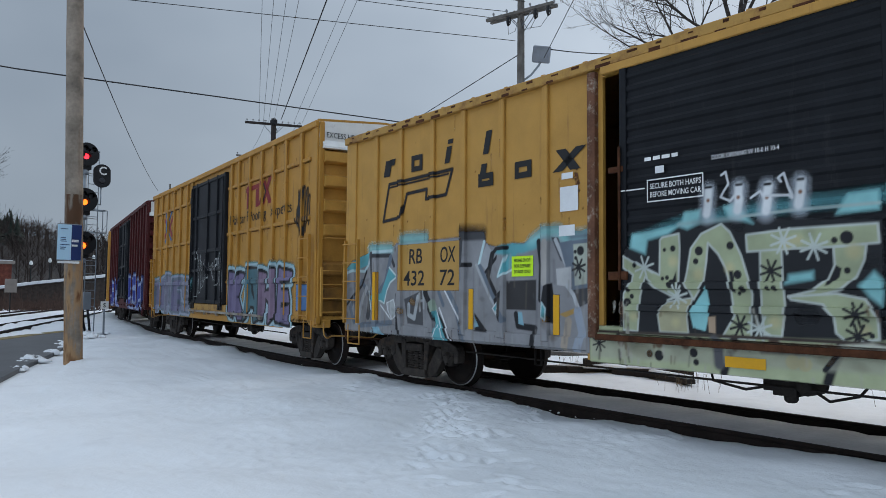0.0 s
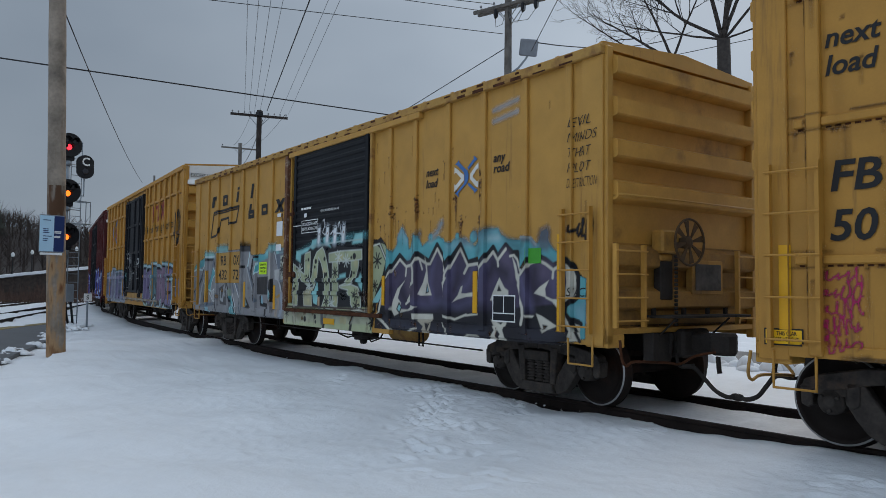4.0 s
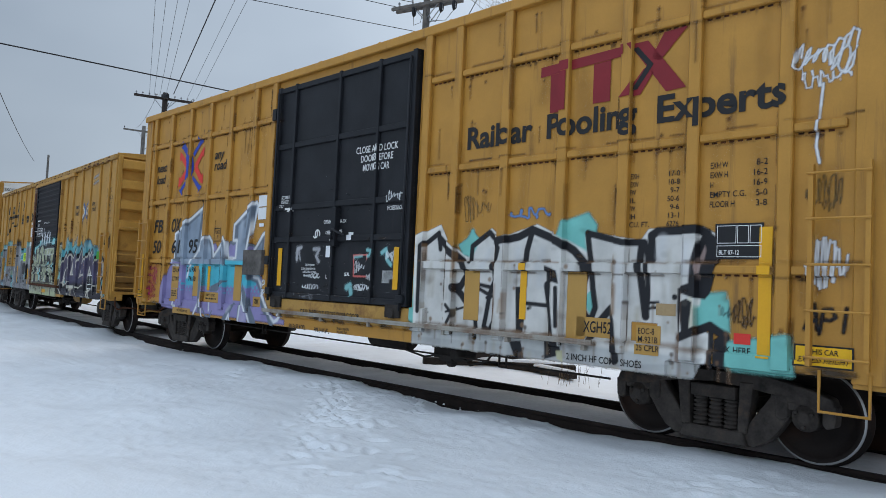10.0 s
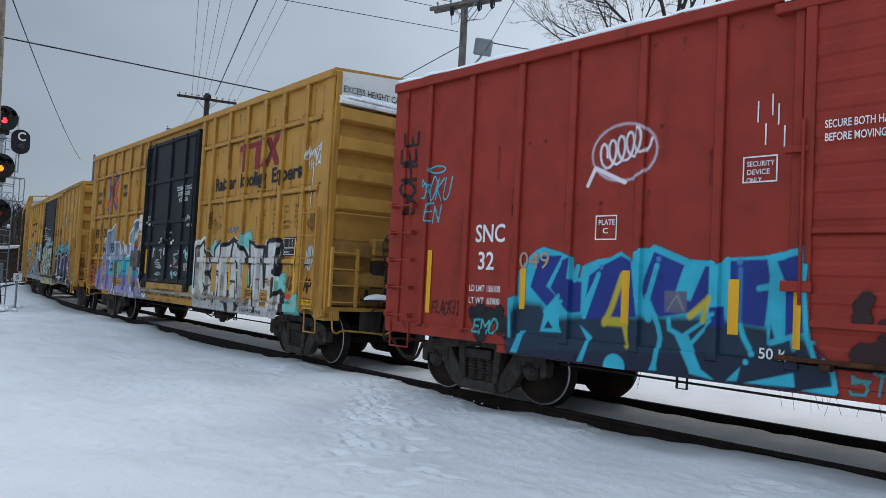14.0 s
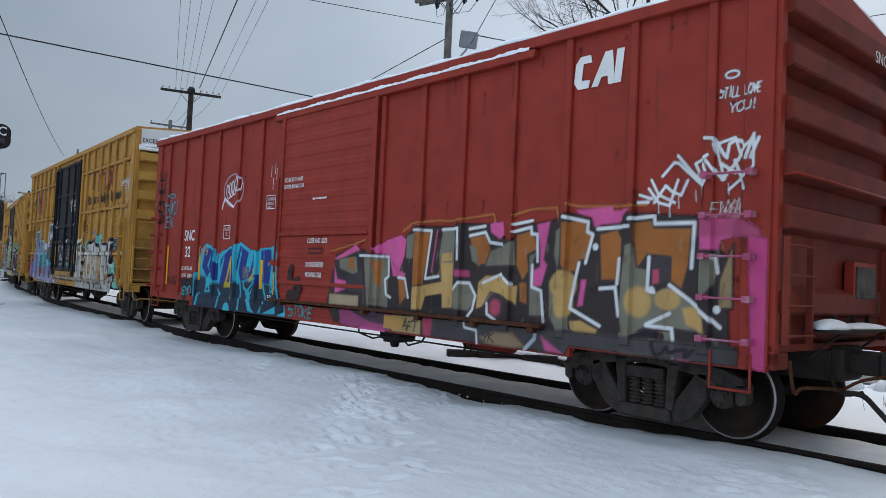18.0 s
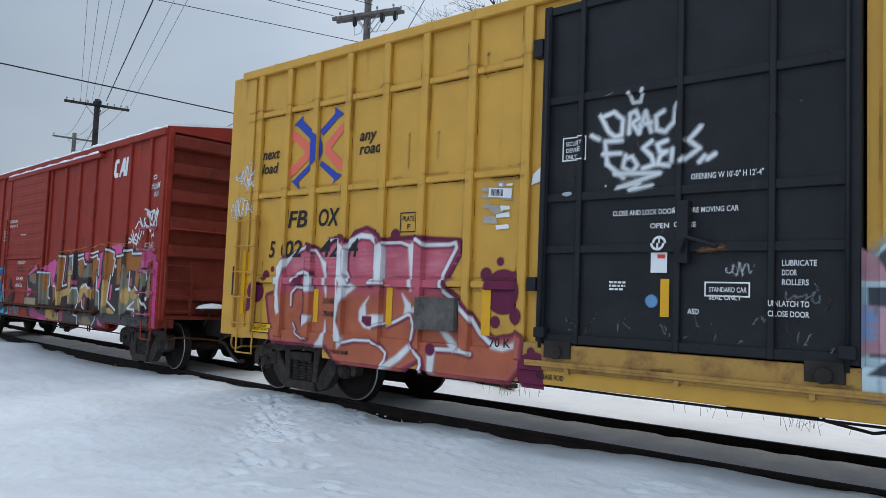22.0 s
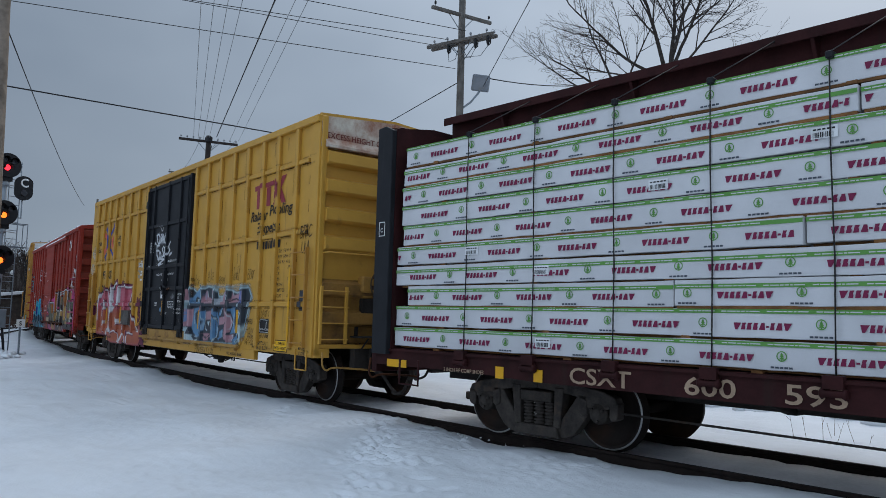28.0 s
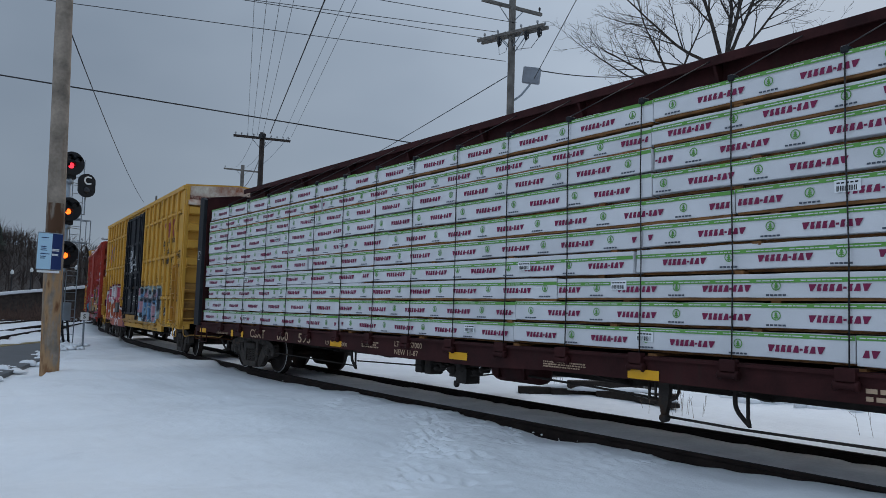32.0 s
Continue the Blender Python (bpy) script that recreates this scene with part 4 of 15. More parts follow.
def boxcar(label, centre, L, eave, paint, posts, post_wide, belts, door, trucks, sills, door_kind="plug", white_top=False, peak=0.10, roof_snow=False, corner=0.30, opening=None, rib_deep=0.07, pitch=0.505, group="cars of the passing freight train"):
    """One boxcar with its near side and right-hand end in full; returns the thing and its Side."""
    car = thing("boxcar", label, "boxcar", group)
    h, d0, d1 = L / 2, door[0], door[1]
    o0, o1 = opening or door[:2]
    top = eave - 0.03
    ribs = []
    # side sheets round the doorway
    part("side_sheet", boxes((-h, o0, -HALF, -HALF + 0.05, 0.9, top)), paint, car)
    part("side_sheet", boxes((o1, h, -HALF, -HALF + 0.05, 0.9, top)), paint, car)
    part("door_lintel", boxes((o0, o1, -HALF, -HALF + 0.05, door[3], top)), paint, car)
    part("far_side", boxes((-h, h, HALF - 0.05, HALF, 0.9, top)), paint, car)
    part("floor", boxes((-h + 0.05, h - 0.05, -HALF + 0.05, HALF - 0.05, 1.0, 1.08)), FRAME_STEEL, car)
    for x0, x1, z0, z1 in sills:
        part("side_sill", boxes((x0, x1, -HALF - 0.03, -HALF + 0.06, z0, z1)), paint, car, bevel=0.008)
        ribs.append((x0, x1, z0, z1, 0.03))
    for s in (-1, 1):
        part("corner_post", boxes((min(s * h, s * (h - corner)), max(s * h, s * (h - corner)), -HALF - 0.035, -HALF + 0.02, 0.86, top)), paint, car, bevel=0.01)
        ribs.append((min(s * h, s * (h - corner)), max(s * h, s * (h - corner)), 0.86, top, 0.035))
    post_me = bpy.data.meshes.new("side_post")
    bm = boxes((-post_wide / 2, post_wide / 2, -HALF - rib_deep, -HALF + 0.01, 0.92, top - 0.02))
    bmesh.ops.bevel(bm, geom=bm.edges[:], offset=0.012, segments=1, affect="EDGES")
    bmesh.ops.recalc_face_normals(bm, faces=bm.faces[:])
    bm.to_mesh(post_me)
    bm.free()
    for x in posts:
        p = piece("side_post", post_me, paint, car)
        p.matrix_basis = pose(x, 0, 0)
        ribs.append((x - post_wide / 2, x + post_wide / 2, 0.92, top - 0.02, rib_deep))
    inner = sorted([-h + corner] + [x for x in posts] + [d0, d1, h - corner])
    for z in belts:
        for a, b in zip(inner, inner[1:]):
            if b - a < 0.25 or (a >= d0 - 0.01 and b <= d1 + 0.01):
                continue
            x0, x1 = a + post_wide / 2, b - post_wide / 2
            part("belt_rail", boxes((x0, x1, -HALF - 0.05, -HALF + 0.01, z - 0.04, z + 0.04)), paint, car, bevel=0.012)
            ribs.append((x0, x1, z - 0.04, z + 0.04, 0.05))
            if paint is YELLOW_NEW:
                # a tight seam with rust breaking out here and there
                rs = random.Random(int(z * 10) * 31 + int(x0 * 100))
                seam = bmesh.new()
                for k in range(4):
                    k0 = rs.uniform(x0, x1 - 0.1)
                    box(seam, k0, min(k0 + rs.uniform(0.06, 0.35), x1), -HALF - 0.004, -HALF + 0.002, z - 0.050, z - 0.041)
                    k0 = rs.uniform(0.1, 0.9)
                    edge = rs.choice((x0 - 0.004, x1))
                    box(seam, edge, edge + 0.006, -HALF - 0.005, -HALF + 0.002, z - 0.1 - k0, z - 0.1 - k0 + rs.uniform(0.05, 0.3))
                tagged(part("rusty_seam", seam, RUSTY, car, "rust breaking out along a seam"), kind="stuff")
                continue
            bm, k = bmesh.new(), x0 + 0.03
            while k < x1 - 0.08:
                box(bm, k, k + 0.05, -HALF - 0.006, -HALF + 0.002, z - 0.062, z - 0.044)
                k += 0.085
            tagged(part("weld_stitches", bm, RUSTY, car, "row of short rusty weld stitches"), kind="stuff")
    # roof with its edge rails
    part("eave_rail", boxes((-h - 0.01, h + 0.01, -HALF - 0.085, -HALF + 0.02, eave - 0.13, eave)), YELLOW_RUSTED if "rust" in label else paint, car, bevel=0.012)
    part("eave_rail", boxes((-h - 0.01, h + 0.01, HALF - 0.02, HALF + 0.085, eave - 0.13, eave)), paint, car)
    if "rust" in label:
        rs, bm = random.Random(4), bmesh.new()
        for k in range(34):
            x = -h + 0.3 + k * 0.43 + rs.uniform(-0.05, 0.05)
            box(bm, x, x + rs.uniform(0.06, 0.16), -HALF - 0.089, -HALF - 0.08, eave - 0.055, eave - 0.03 + rs.uniform(-0.01, 0.012))
            if rs.random() < 0.6:
                box(bm, x - 0.1, x + rs.uniform(0.0, 0.15), -HALF - 0.088, -HALF - 0.08, eave - 0.128, eave - 0.10 + rs.uniform(-0.015, 0.02))
        tagged(part("eave_rust", bm, RUSTY, car, "rusted-through patches along the eave"), kind="stuff")
    bm = bmesh.new()
    n = int(L / 0.75)
    for k in range(n):
        x0, x1 = -h + k * L / n, -h + (k + 1) * L / n
        slab(bm, [(-HALF - 0.02, eave - 0.02), (0, eave + peak - 0.02), (HALF + 0.02, eave - 0.02), (HALF + 0.02, eave + 0.01), (0, eave + peak + 0.02), (-HALF - 0.02, eave + 0.01)], x0, x1 - 0.06, "YZ")
        slab(bm, [(-HALF - 0.02, eave - 0.02), (0, eave + peak - 0.02), (HALF + 0.02, eave - 0.02), (HALF + 0.02, eave + 0.035), (0, eave + peak + 0.05), (-HALF - 0.02, eave + 0.035)], x1 - 0.06, x1, "YZ")
    part("roof", bm, paint if not roof_snow else OXIDE, car, "ribbed steel roof")
    if roof_snow:
        bm = bmesh.new()
        n = 60
        r = random.Random(3)
        top_l, low = [], []
        for k in range(n + 1):
            x = -h + 0.02 + (L - 0.04) * k / n
            w = r.uniform(-0.03, 0.03)
            z = eave + 0.03 + r.uniform(0.015, 0.05)
            top_l.append([bm.verts.new(p) for p in ((x, -HALF - 0.06 + w, eave + 0.005), (x, -HALF - 0.02 + w, z), (x, -0.8, eave + peak * 0.55 + 0.09), (x, 0, eave + peak + 0.08), (x, 0.8, eave + peak * 0.55 + 0.09), (x, HALF, z), (x, HALF + 0.03, eave + 0.005))])
        for a, b in zip(top_l, top_l[1:]):
            for i in range(6):
                bm.faces.new((a[i], a[i + 1], b[i + 1], b[i])).smooth = True
            bm.faces.new((a[0], b[0], b[6], a[6]))
        bm.faces.new(top_l[0])
        bm.faces.new(top_l[-1][::-1])
        part("snow_on_roof", bm, CAR_SNOW, car, "thin layer of snow along the roof")
    # ends
    end_paint = YELLOW_END if paint is YELLOW_NEW else YELLOW_DUSTY if paint in (YELLOW, YELLOW_OLD) else OXIDE_END if paint is OXIDE else paint
    z_end = eave - 0.56 if white_top else eave - 0.06
    for s in (1, -1):
        low = z_end - 0.0125 - pitch * (4.55 if not roof_snow else 5.55)
        part("end_wall", corrugated(s * (h - 0.05), low, z_end, HALF - 0.10, 0.17, pitch, s), end_paint, car, "steel end pressed into broad level corrugations")
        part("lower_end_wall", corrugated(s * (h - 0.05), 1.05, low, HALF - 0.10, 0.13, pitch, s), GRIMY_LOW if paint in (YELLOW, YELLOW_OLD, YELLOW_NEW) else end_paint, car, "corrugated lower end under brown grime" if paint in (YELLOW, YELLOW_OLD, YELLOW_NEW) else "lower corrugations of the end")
        for q in (-1, 1):
            part("end_post", boxes((min(s * (h - 0.06), s * (h + 0.05)), max(s * (h - 0.06), s * (h + 0.05)), min(q * HALF, q * (HALF - 0.105)), max(q * HALF, q * (HALF - 0.105)), 0.86, eave - 0.02)), paint, car, bevel=0.01)
        bm = bmesh.new()
        slab(bm, [(-HALF, z_end), (HALF, z_end), (HALF, eave - 0.02), (0, eave + peak), (-HALF, eave - 0.02)], min(s * (h - 0.06), s * (h + 0.02)), max(s * (h - 0.06), s * (h + 0.02)), "YZ")
        part("end_cap", bm, (WHITE_RUSTED if white_top == "rusted" else WHITE_PAINT) if white_top else paint, car, "white-painted end top" if white_top else "")
        if white_top:
            # the ledge below the white plate, and what snow has stayed on it
            bm = bmesh.new()
            out = [(h + 0.015, z_end + 0.17), (h + 0.125, z_end + 0.03), (h + 0.125, z_end - 0.015), (h - 0.05, z_end - 0.015), (h - 0.05, z_end + 0.17)]
            slab(bm, [(s * x, z) for x, z in (out[::-1] if s > 0 else out)], -HALF + 0.06, HALF - 0.06)
            part("end_ledge", bm, WHITE_RUSTED if white_top == "rusted" else WHITE_PAINT, car, "sloping white ledge under the end top")
            if s > 0 and "silver" in label:
                bm = bmesh.new()
                for k in range(30):
                    lump(bm, h + 0.055, -1.28 + k * 0.068, z_end + 0.10 - 0.0011 * k, 0.05, 0.07, 0.10 if 3 < k < 26 else 0.05, k)
                part("snow_on_ledge", bm, CAR_SNOW, car, "ragged line of snow on the ledge")
        part("end_sill", boxes((min(s * (h - 0.12), s * (h + 0.04)), max(s * (h - 0.12), s * (h + 0.04)), -HALF, HALF, 0.98, 1.05)), end_paint, car, bevel=0.008)
        part("sill_corner", boxes((min(s * (h - 0.3), s * (h + 0.05)), max(s * (h - 0.3), s * (h + 0.05)), -HALF, -HALF + 0.30, 0.82, 0.98)), end_paint, car, bevel=0.01)
        part("draft_box", boxes((min(s * (h - 0.5), s * (h + 0.06)), max(s * (h - 0.5), s * (h + 0.06)), -0.30, 0.30, 0.66, 0.98)), FRAME_STEEL, car, "grimy black draft box over the coupler", bevel=0.015)
        coupler(car, s * (h + 0.05), s, YELLOW_RUSTED if paint in (YELLOW, YELLOW_NEW) else None)
        stirrup(car, s * (h - 0.35), paint)
    bm = bmesh.new()
    bent(bm, [(h + 0.02, -1.45, 2.62), (h + 0.16, -1.42, 2.64), (h + 0.16, 1.40, 2.64), (h + 0.02, 1.43, 2.62)], 0.013)
    part("end_handrail", bm, paint, car, "round steel handrail across the end")
    ladder(car, (-1.24, h + 0.14), 0.50, 1.06, 2.05, 4, "end", material=end_paint)
    ladder(car, (1.20, h + 0.14), 0.50, 1.06, 2.05, 4, "end", material=end_paint)
    # doorway and door
    door_at_side(car, door_kind, d0, d1, door[2], door[3], paint, ribs)
    if paint is YELLOW_OLD:
        under_gear(car, L, 2.24, 0.55, YELLOW_RUSTED)
    elif paint is OXIDE:
        under_gear(car, L, 3.2, 0.95, OXIDE)
    else:
        under_gear(car, L)
    for x in trucks:
        truck(car, x, -math.degrees(x / BEND))
    CARS.append((car, centre, 6.1))
    return car, Side(car, ribs)


def door_at_side(car, kind, x0, x1, z0, z1, paint, ribs):
    track = boxes((x0 - 0.4, x1 + 0.45, -HALF - 0.10, -HALF, z0 - 0.10, z0 - 0.03))
    if kind == "plug":
        track = boxes((x0 - 0.1, x1 + 3.05, -HALF - 0.115, -HALF, z0 - 0.26, z0 - 0.235), (x0 - 0.1, x1 + 3.05, -HALF - 0.115, -HALF - 0.095, z0 - 0.235, z0 - 0.20), *((x, x + 0.05, -HALF - 0.10, -HALF, z0 - 0.32, z0 - 0.26) for x in (x0 + 0.4, x0 + 1.6, x0 + 2.8, x1 + 0.7, x1 + 1.8, x1 + 2.9)))
        dark = BLACK
        base = HALF + 0.045
        body = part("door", boxes((x0 + 0.03, x1 - 0.03, -base, -HALF + 0.03, z0, z1)), dark, car, "black steel plug door with cross bars")
        W = x1 - x0
        for k, x in enumerate((x0 + 0.07, x0 + 0.16 * W, x0 + 0.50 * W, x0 + 0.77 * W, x1 - 0.07)):
            w = 0.09 if k in (0, 4) else 0.06
            part("door_bar", boxes((x - w / 2, x + w / 2, -base - 0.055, -base + 0.01, z0, z1)), dark, body, bevel=0.008)
            ribs.append((x - w / 2, x + w / 2, z0, z1, 0.10))
        for z in (z0 + 0.05, z0 + 0.27 * (z1 - z0), z0 + 0.42 * (z1 - z0), z0 + 0.71 * (z1 - z0), z1 - 0.06):
            part("door_bar", boxes((x0 + 0.03, x1 - 0.03, -base - 0.04, -base + 0.01, z - 0.045, z + 0.045)), dark, body, bevel=0.008)
            ribs.append((x0 + 0.03, x1 - 0.03, z - 0.045, z + 0.045, 0.085))
        ribs.append((x0 + 0.03, x1 - 0.03, z0, z1, 0.045))
        for x in (x0 + 0.10, x1 - 0.12):
            bm = bmesh.new()
            rod(bm, (x, -base - 0.08, z0 - 0.06), (x, -base - 0.08, z1 - 0.1), 0.02, 8)
            part("locking_rod", bm, dark, body, "black steel locking rod")
            part("rod_bracket", boxes((x - 0.07, x + 0.07, -base - 0.11, -base, z0 + 0.05, z0 + 0.16)), dark, body, bevel=0.01)
        bm = bmesh.new()
        xm = x0 + 0.52 * W
        box(bm, xm - 0.05, xm + 0.06, -base - 0.10, -base, z0 + 0.85, z0 + 1.45)
        bent(bm, [(xm, -base - 0.12, z0 + 0.95), (xm + 0.05, -base - 0.14, z0 + 1.1), (xm + 0.35, -base - 0.12, z0 + 1.0)], 0.022)
        part("door_handle", bm, dark, body, "black crank handle", bevel=0.006)
        for x in (x0 + 0.3, x1 - 0.3):
            bm = bmesh.new()
            box(bm, x - 0.16, x + 0.16, -base - 0.06, -base, z0 - 0.16, z0 + 0.02)
            lathe(bm, [(-base - 0.10, 0.07), (-base - 0.02, 0.07)], 14, "Y", (x, 0, z0 - 0.10))
            part("door_roller", bm, FRAME_STEEL, body, "greasy door roller", bevel=0.006)
        part("door_track", track, DULL_TRACK if paint is YELLOW else YELLOW_RUSTED if paint is YELLOW_NEW else paint, car, "rust-stained door track", bevel=0.004)
        part("door_threshold", boxes((x0 - 0.2, x1 + 0.3, -HALF - 0.07, -HALF + 0.02, z0 - 0.30, z0 - 0.015)), YELLOW_RUSTED if paint in (YELLOW, YELLOW_OLD, YELLOW_NEW) else paint, car, "stained door threshold", bevel=0.01)
        ribs.append((x0 - 0.2, x1 + 0.3, z0 - 0.30, z0 - 0.015, 0.07))
        part("door_hinge", boxes((x0 - 0.10, x0 + 0.02, -HALF - 0.12, -HALF, z1 - 0.55, z1 - 0.35), (x0 - 0.10, x0 + 0.02, -HALF - 0.12, -HALF, z0 + 0.55, z0 + 0.70)), BLACK, car, "black door bracket", bevel=0.006)
    else:
        if kind == "red":
            track = boxes((x0 - 0.2, x1 + 3.4, -HALF - 0.125, -HALF, 0.99, 1.035), *((x, x + 0.10, -HALF - 0.125, -HALF, 0.93, 0.99) for x in (x0 + 0.2, x1 - 0.2, x1 + 1.1, x1 + 2.2, x1 + 3.2)))
        dark = JET if kind == "black" else paint
        base = HALF + 0.07
        body = part("door", ridged(x0, x1, z0, z1, base, 0.155 if kind == "black" else 0.24, 0.018 if kind == "black" else 0.010), dark, car, "black sliding door with level ridges" if kind == "black" else "red sliding door with shallow level ridges")
        ribs.append((x0, x1, z0, z1, 0.09))
        for x in (x0 + 0.05, x1 - 0.05):
            part("door_stile", boxes((x - 0.05, x + 0.05, -base - 0.035, -base + 0.03, z0, z1)), dark, body, bevel=0.008)
            ribs.append((x - 0.05, x + 0.05, z0, z1, 0.105))
        if kind == "black":
            for z in (z0 + 0.30, z0 + 0.55):
                part("door_bar", boxes((x0 + 0.1, x1 - 0.1, -base - 0.05, -base, z - 0.03, z + 0.03)), dark, body, bevel=0.008)
                ribs.append((x0 + 0.1, x1 - 0.1, z - 0.03, z + 0.03, 0.125))
        else:
            for z in (z0 + 0.34, z0 + 1.18):
                part("door_bar", boxes((x0 + 0.1, x1 - 0.1, -base - 0.045, -base, z - 0.03, z + 0.03)), dark, body, bevel=0.008)
        bm = bmesh.new()
        box(bm, x0 - 0.16, x0 + 0.12, -base - 0.06, -base, z0 + 0.62, z0 + 0.72)
        box(bm, x0 - 0.16, x0 + 0.06, -base - 0.05, -base, z0 + 1.9, z0 + 1.97)
        rod(bm, (x0 + 0.02, -base - 0.06, z0 + 0.5), (x0 + 0.02, -base - 0.06, z0 + 2.2), 0.018, 8)
        part("door_hasp", bm, RUSTY if kind == "black" else paint, body, "rusty hasp and bar", bevel=0.006)
        part("door_track", track, RUSTY, car, "rusty door track", bevel=0.008)
        far = x1 + (1.6 if kind == "black" else 3.13)
        part("door_header", boxes((x0 - 0.3, far, -HALF - 0.10, -HALF + 0.02, z1, z1 + 0.10)), paint, car, "door header rail", bevel=0.01)
        if kind == "red":
            bm, r, last = bmesh.new(), random.Random(37), None
            for k in range(int((far - x0 + 0.2) / 0.06)):
                x, h = x0 - 0.2 + k * 0.06, 0.035 + 0.03 * abs(math.sin(k * 0.21)) * r.uniform(0.6, 1.2) + r.uniform(0, 0.012)
                ring = [bm.verts.new((x, -HALF - y, z1 + 0.098 + z)) for y, z in ((0.10 + r.uniform(-0.01, 0.012), 0), (0.105 + r.uniform(-0.012, 0.015), h * 0.5), (0.07, h), (0.02, h * 1.1), (0.006, 0))]
                if last:
                    for i in range(4):
                        bm.faces.new((last[i], last[i + 1], ring[i + 1], ring[i])).smooth = True
                last = ring
            part("snow_on_header", bm, SNOW_PLAIN, car, "ragged strip of snow on the header")


def ridged(x0, x1, z0, z1, base, pitch, depth):
    bm = bmesh.new()
    prof = [(-base + 0.05, z0), (-base, z0)]
    n = int((z1 - z0) / pitch)
    for k in range(n):
        z = z0 + (z1 - z0) * k / n
        prof += [(-base, z + 0.01), (-base - depth, z + 0.035), (-base - depth, z + pitch * 0.5), (-base, z + pitch * 0.5 + 0.03)]
    prof += [(-base, z1), (-base + 0.05, z1)]
    slab(bm, prof[::-1], x0, x1, "YZ")
    return bm


WHITE_RUSTED = mat("white_paint_with_rust", (0.64, 0.58, 0.48), 0.65, vary=0.1, dirt=(0.26, 0.068, 0.024), dirt_amount=1.12, dirt_scale=2.2, bump=0.02)
DULL_TRACK = mat("dull_grey_painted_steel", (0.30, 0.28, 0.24), 0.7, vary=0.15, dirt=(0.13, 0.06, 0.03), dirt_amount=0.8, dirt_scale=2.0, bump=0.02)
FBOX_SILLS = [(-7.65, 7.65, 0.90, 1.02), (-5.7, 5.6, 0.74, 0.90)]
# far yellow and maroon cars, first over the horizon
boxcar("yellow boxcar with black plug door far along the train", 54.9, 15.1, 5.06, YELLOW, [-7.0, -6.1, -5.2, -4.3, -3.4, -2.5, 2.4, 3.3, 4.2, 5.1, 6.0, 6.8], 0.13, [4.3, 3.05, 1.78], (-1.9, 1.7, 1.20, 4.80), (-6.1, 6.1), FBOX_SILLS, white_top=True)
RED_LEAD = boxcar("dark maroon boxcar with white end top and graffiti", 38.25, 15.1, 5.06, MAROON, [-7.0, -6.1, -5.2, -4.3, -3.4, -2.5, 2.4, 3.3, 4.2, 5.1, 6.0, 6.8], 0.13, [], (-1.9, 1.7, 1.20, 4.80), (-6.1, 6.1), FBOX_SILLS, white_top=True)
TALL = boxcar("yellow high-cube boxcar with black plug door and faded logos", 21.65, 15.15, 5.06, YELLOW, [-7.0, -6.15, -5.3, -4.4, -3.55, -2.7, -2.1, 1.9, 2.5, 3.36, 4.24, 5.06, 5.85, 6.75], 0.13, [4.32, 3.08, 1.8], (-1.95, 1.5, 1.20, 4.80), (-6.1, 6.1), FBOX_SILLS, white_top=True)
RAIL = boxcar("faded yellow boxcar, part-open black sliding door, rust along roof", 5.33, 15.1, 4.45, YELLOW_OLD, [-6.50, -5.72, -4.80, -4.0, -3.12, -2.24, 2.76, 3.53, 4.43, 5.29, 6.17, 6.99], 0.11, [], (-0.92, 2.13, 1.08, 4.22), (-5.95, 5.95), [(-7.55, 7.55, 0.84, 0.98), (-1.5, 2.8, 0.72, 1.06)], door_kind="black", opening=(-1.26, 1.95), corner=0.34, rib_deep=0.05)
FBOX_A = boxcar("yellow high-cube boxcar with black plug door and silver graffiti", -11.67, 15.25, 5.08, YELLOW, [-7.07, -6.24, -5.35, -4.47, -3.62, -2.72, -2.08, 1.9, 2.5, 3.36, 4.24, 5.06, 5.85, 6.75], 0.13, [4.32, 3.08, 1.8], (-1.93, 1.73, 1.22, 4.82), (-6.3, 5.92), FBOX_SILLS, white_top=True)
OXIDE_CAR = boxcar("red oxide boxcar with snow on its roof and colourful graffiti", -28.45, 14.95, 4.50, OXIDE, [-6.71, -5.86, -4.97, -4.14, -3.20, -2.30, -1.52, 1.50, 2.44, 3.29, 4.19, 5.05, 5.94, 6.85], 0.10, [], (-1.45, 1.42, 1.0, 4.25), (-5.98, 5.93), [(-7.47, 7.47, 0.80, 0.96), (-5.2, 5.2, 0.70, 0.80)], door_kind="red", roof_snow=True, peak=0.22, corner=0.28, rib_deep=0.05)
FBOX_B = boxcar("clean yellow high-cube boxcar with black plug door and pink graffiti", -45.8, 14.95, 5.06, YELLOW_NEW, [-7.0, -6.3, -5.66, -4.97, -4.24, -3.54, -2.77, -1.97, 1.64, 2.37, 3.10, 3.83, 4.54, 5.26, 5.92, 6.68], 0.12, [4.30, 3.03, 1.73], (-1.76, 1.46, 1.12, 4.84), (-6.33, 5.86), [(-7.47, 7.47, 0.84, 1.0), (-5.3, 5.2, 0.66, 0.84)], white_top="rusted")
FLAKING = mat("flaking_white_paint_on_rust", (0.13, 0.055, 0.03), 0.8, vary=0.3, dirt=(0.40, 0.35, 0.28), dirt_amount=0.55, dirt_scale=9.0, bump=0.05)
for x0, x1, m in ((-1.46, -1.33, FLAKING), (2.145, 2.21, YELLOW_RUSTED)):
    part("door_post", boxes((x0, x1, -HALF - 0.075, -HALF + 0.02, 1.0, 4.3)), m, RAIL[0], "rust-stained door post", bevel=0.01)
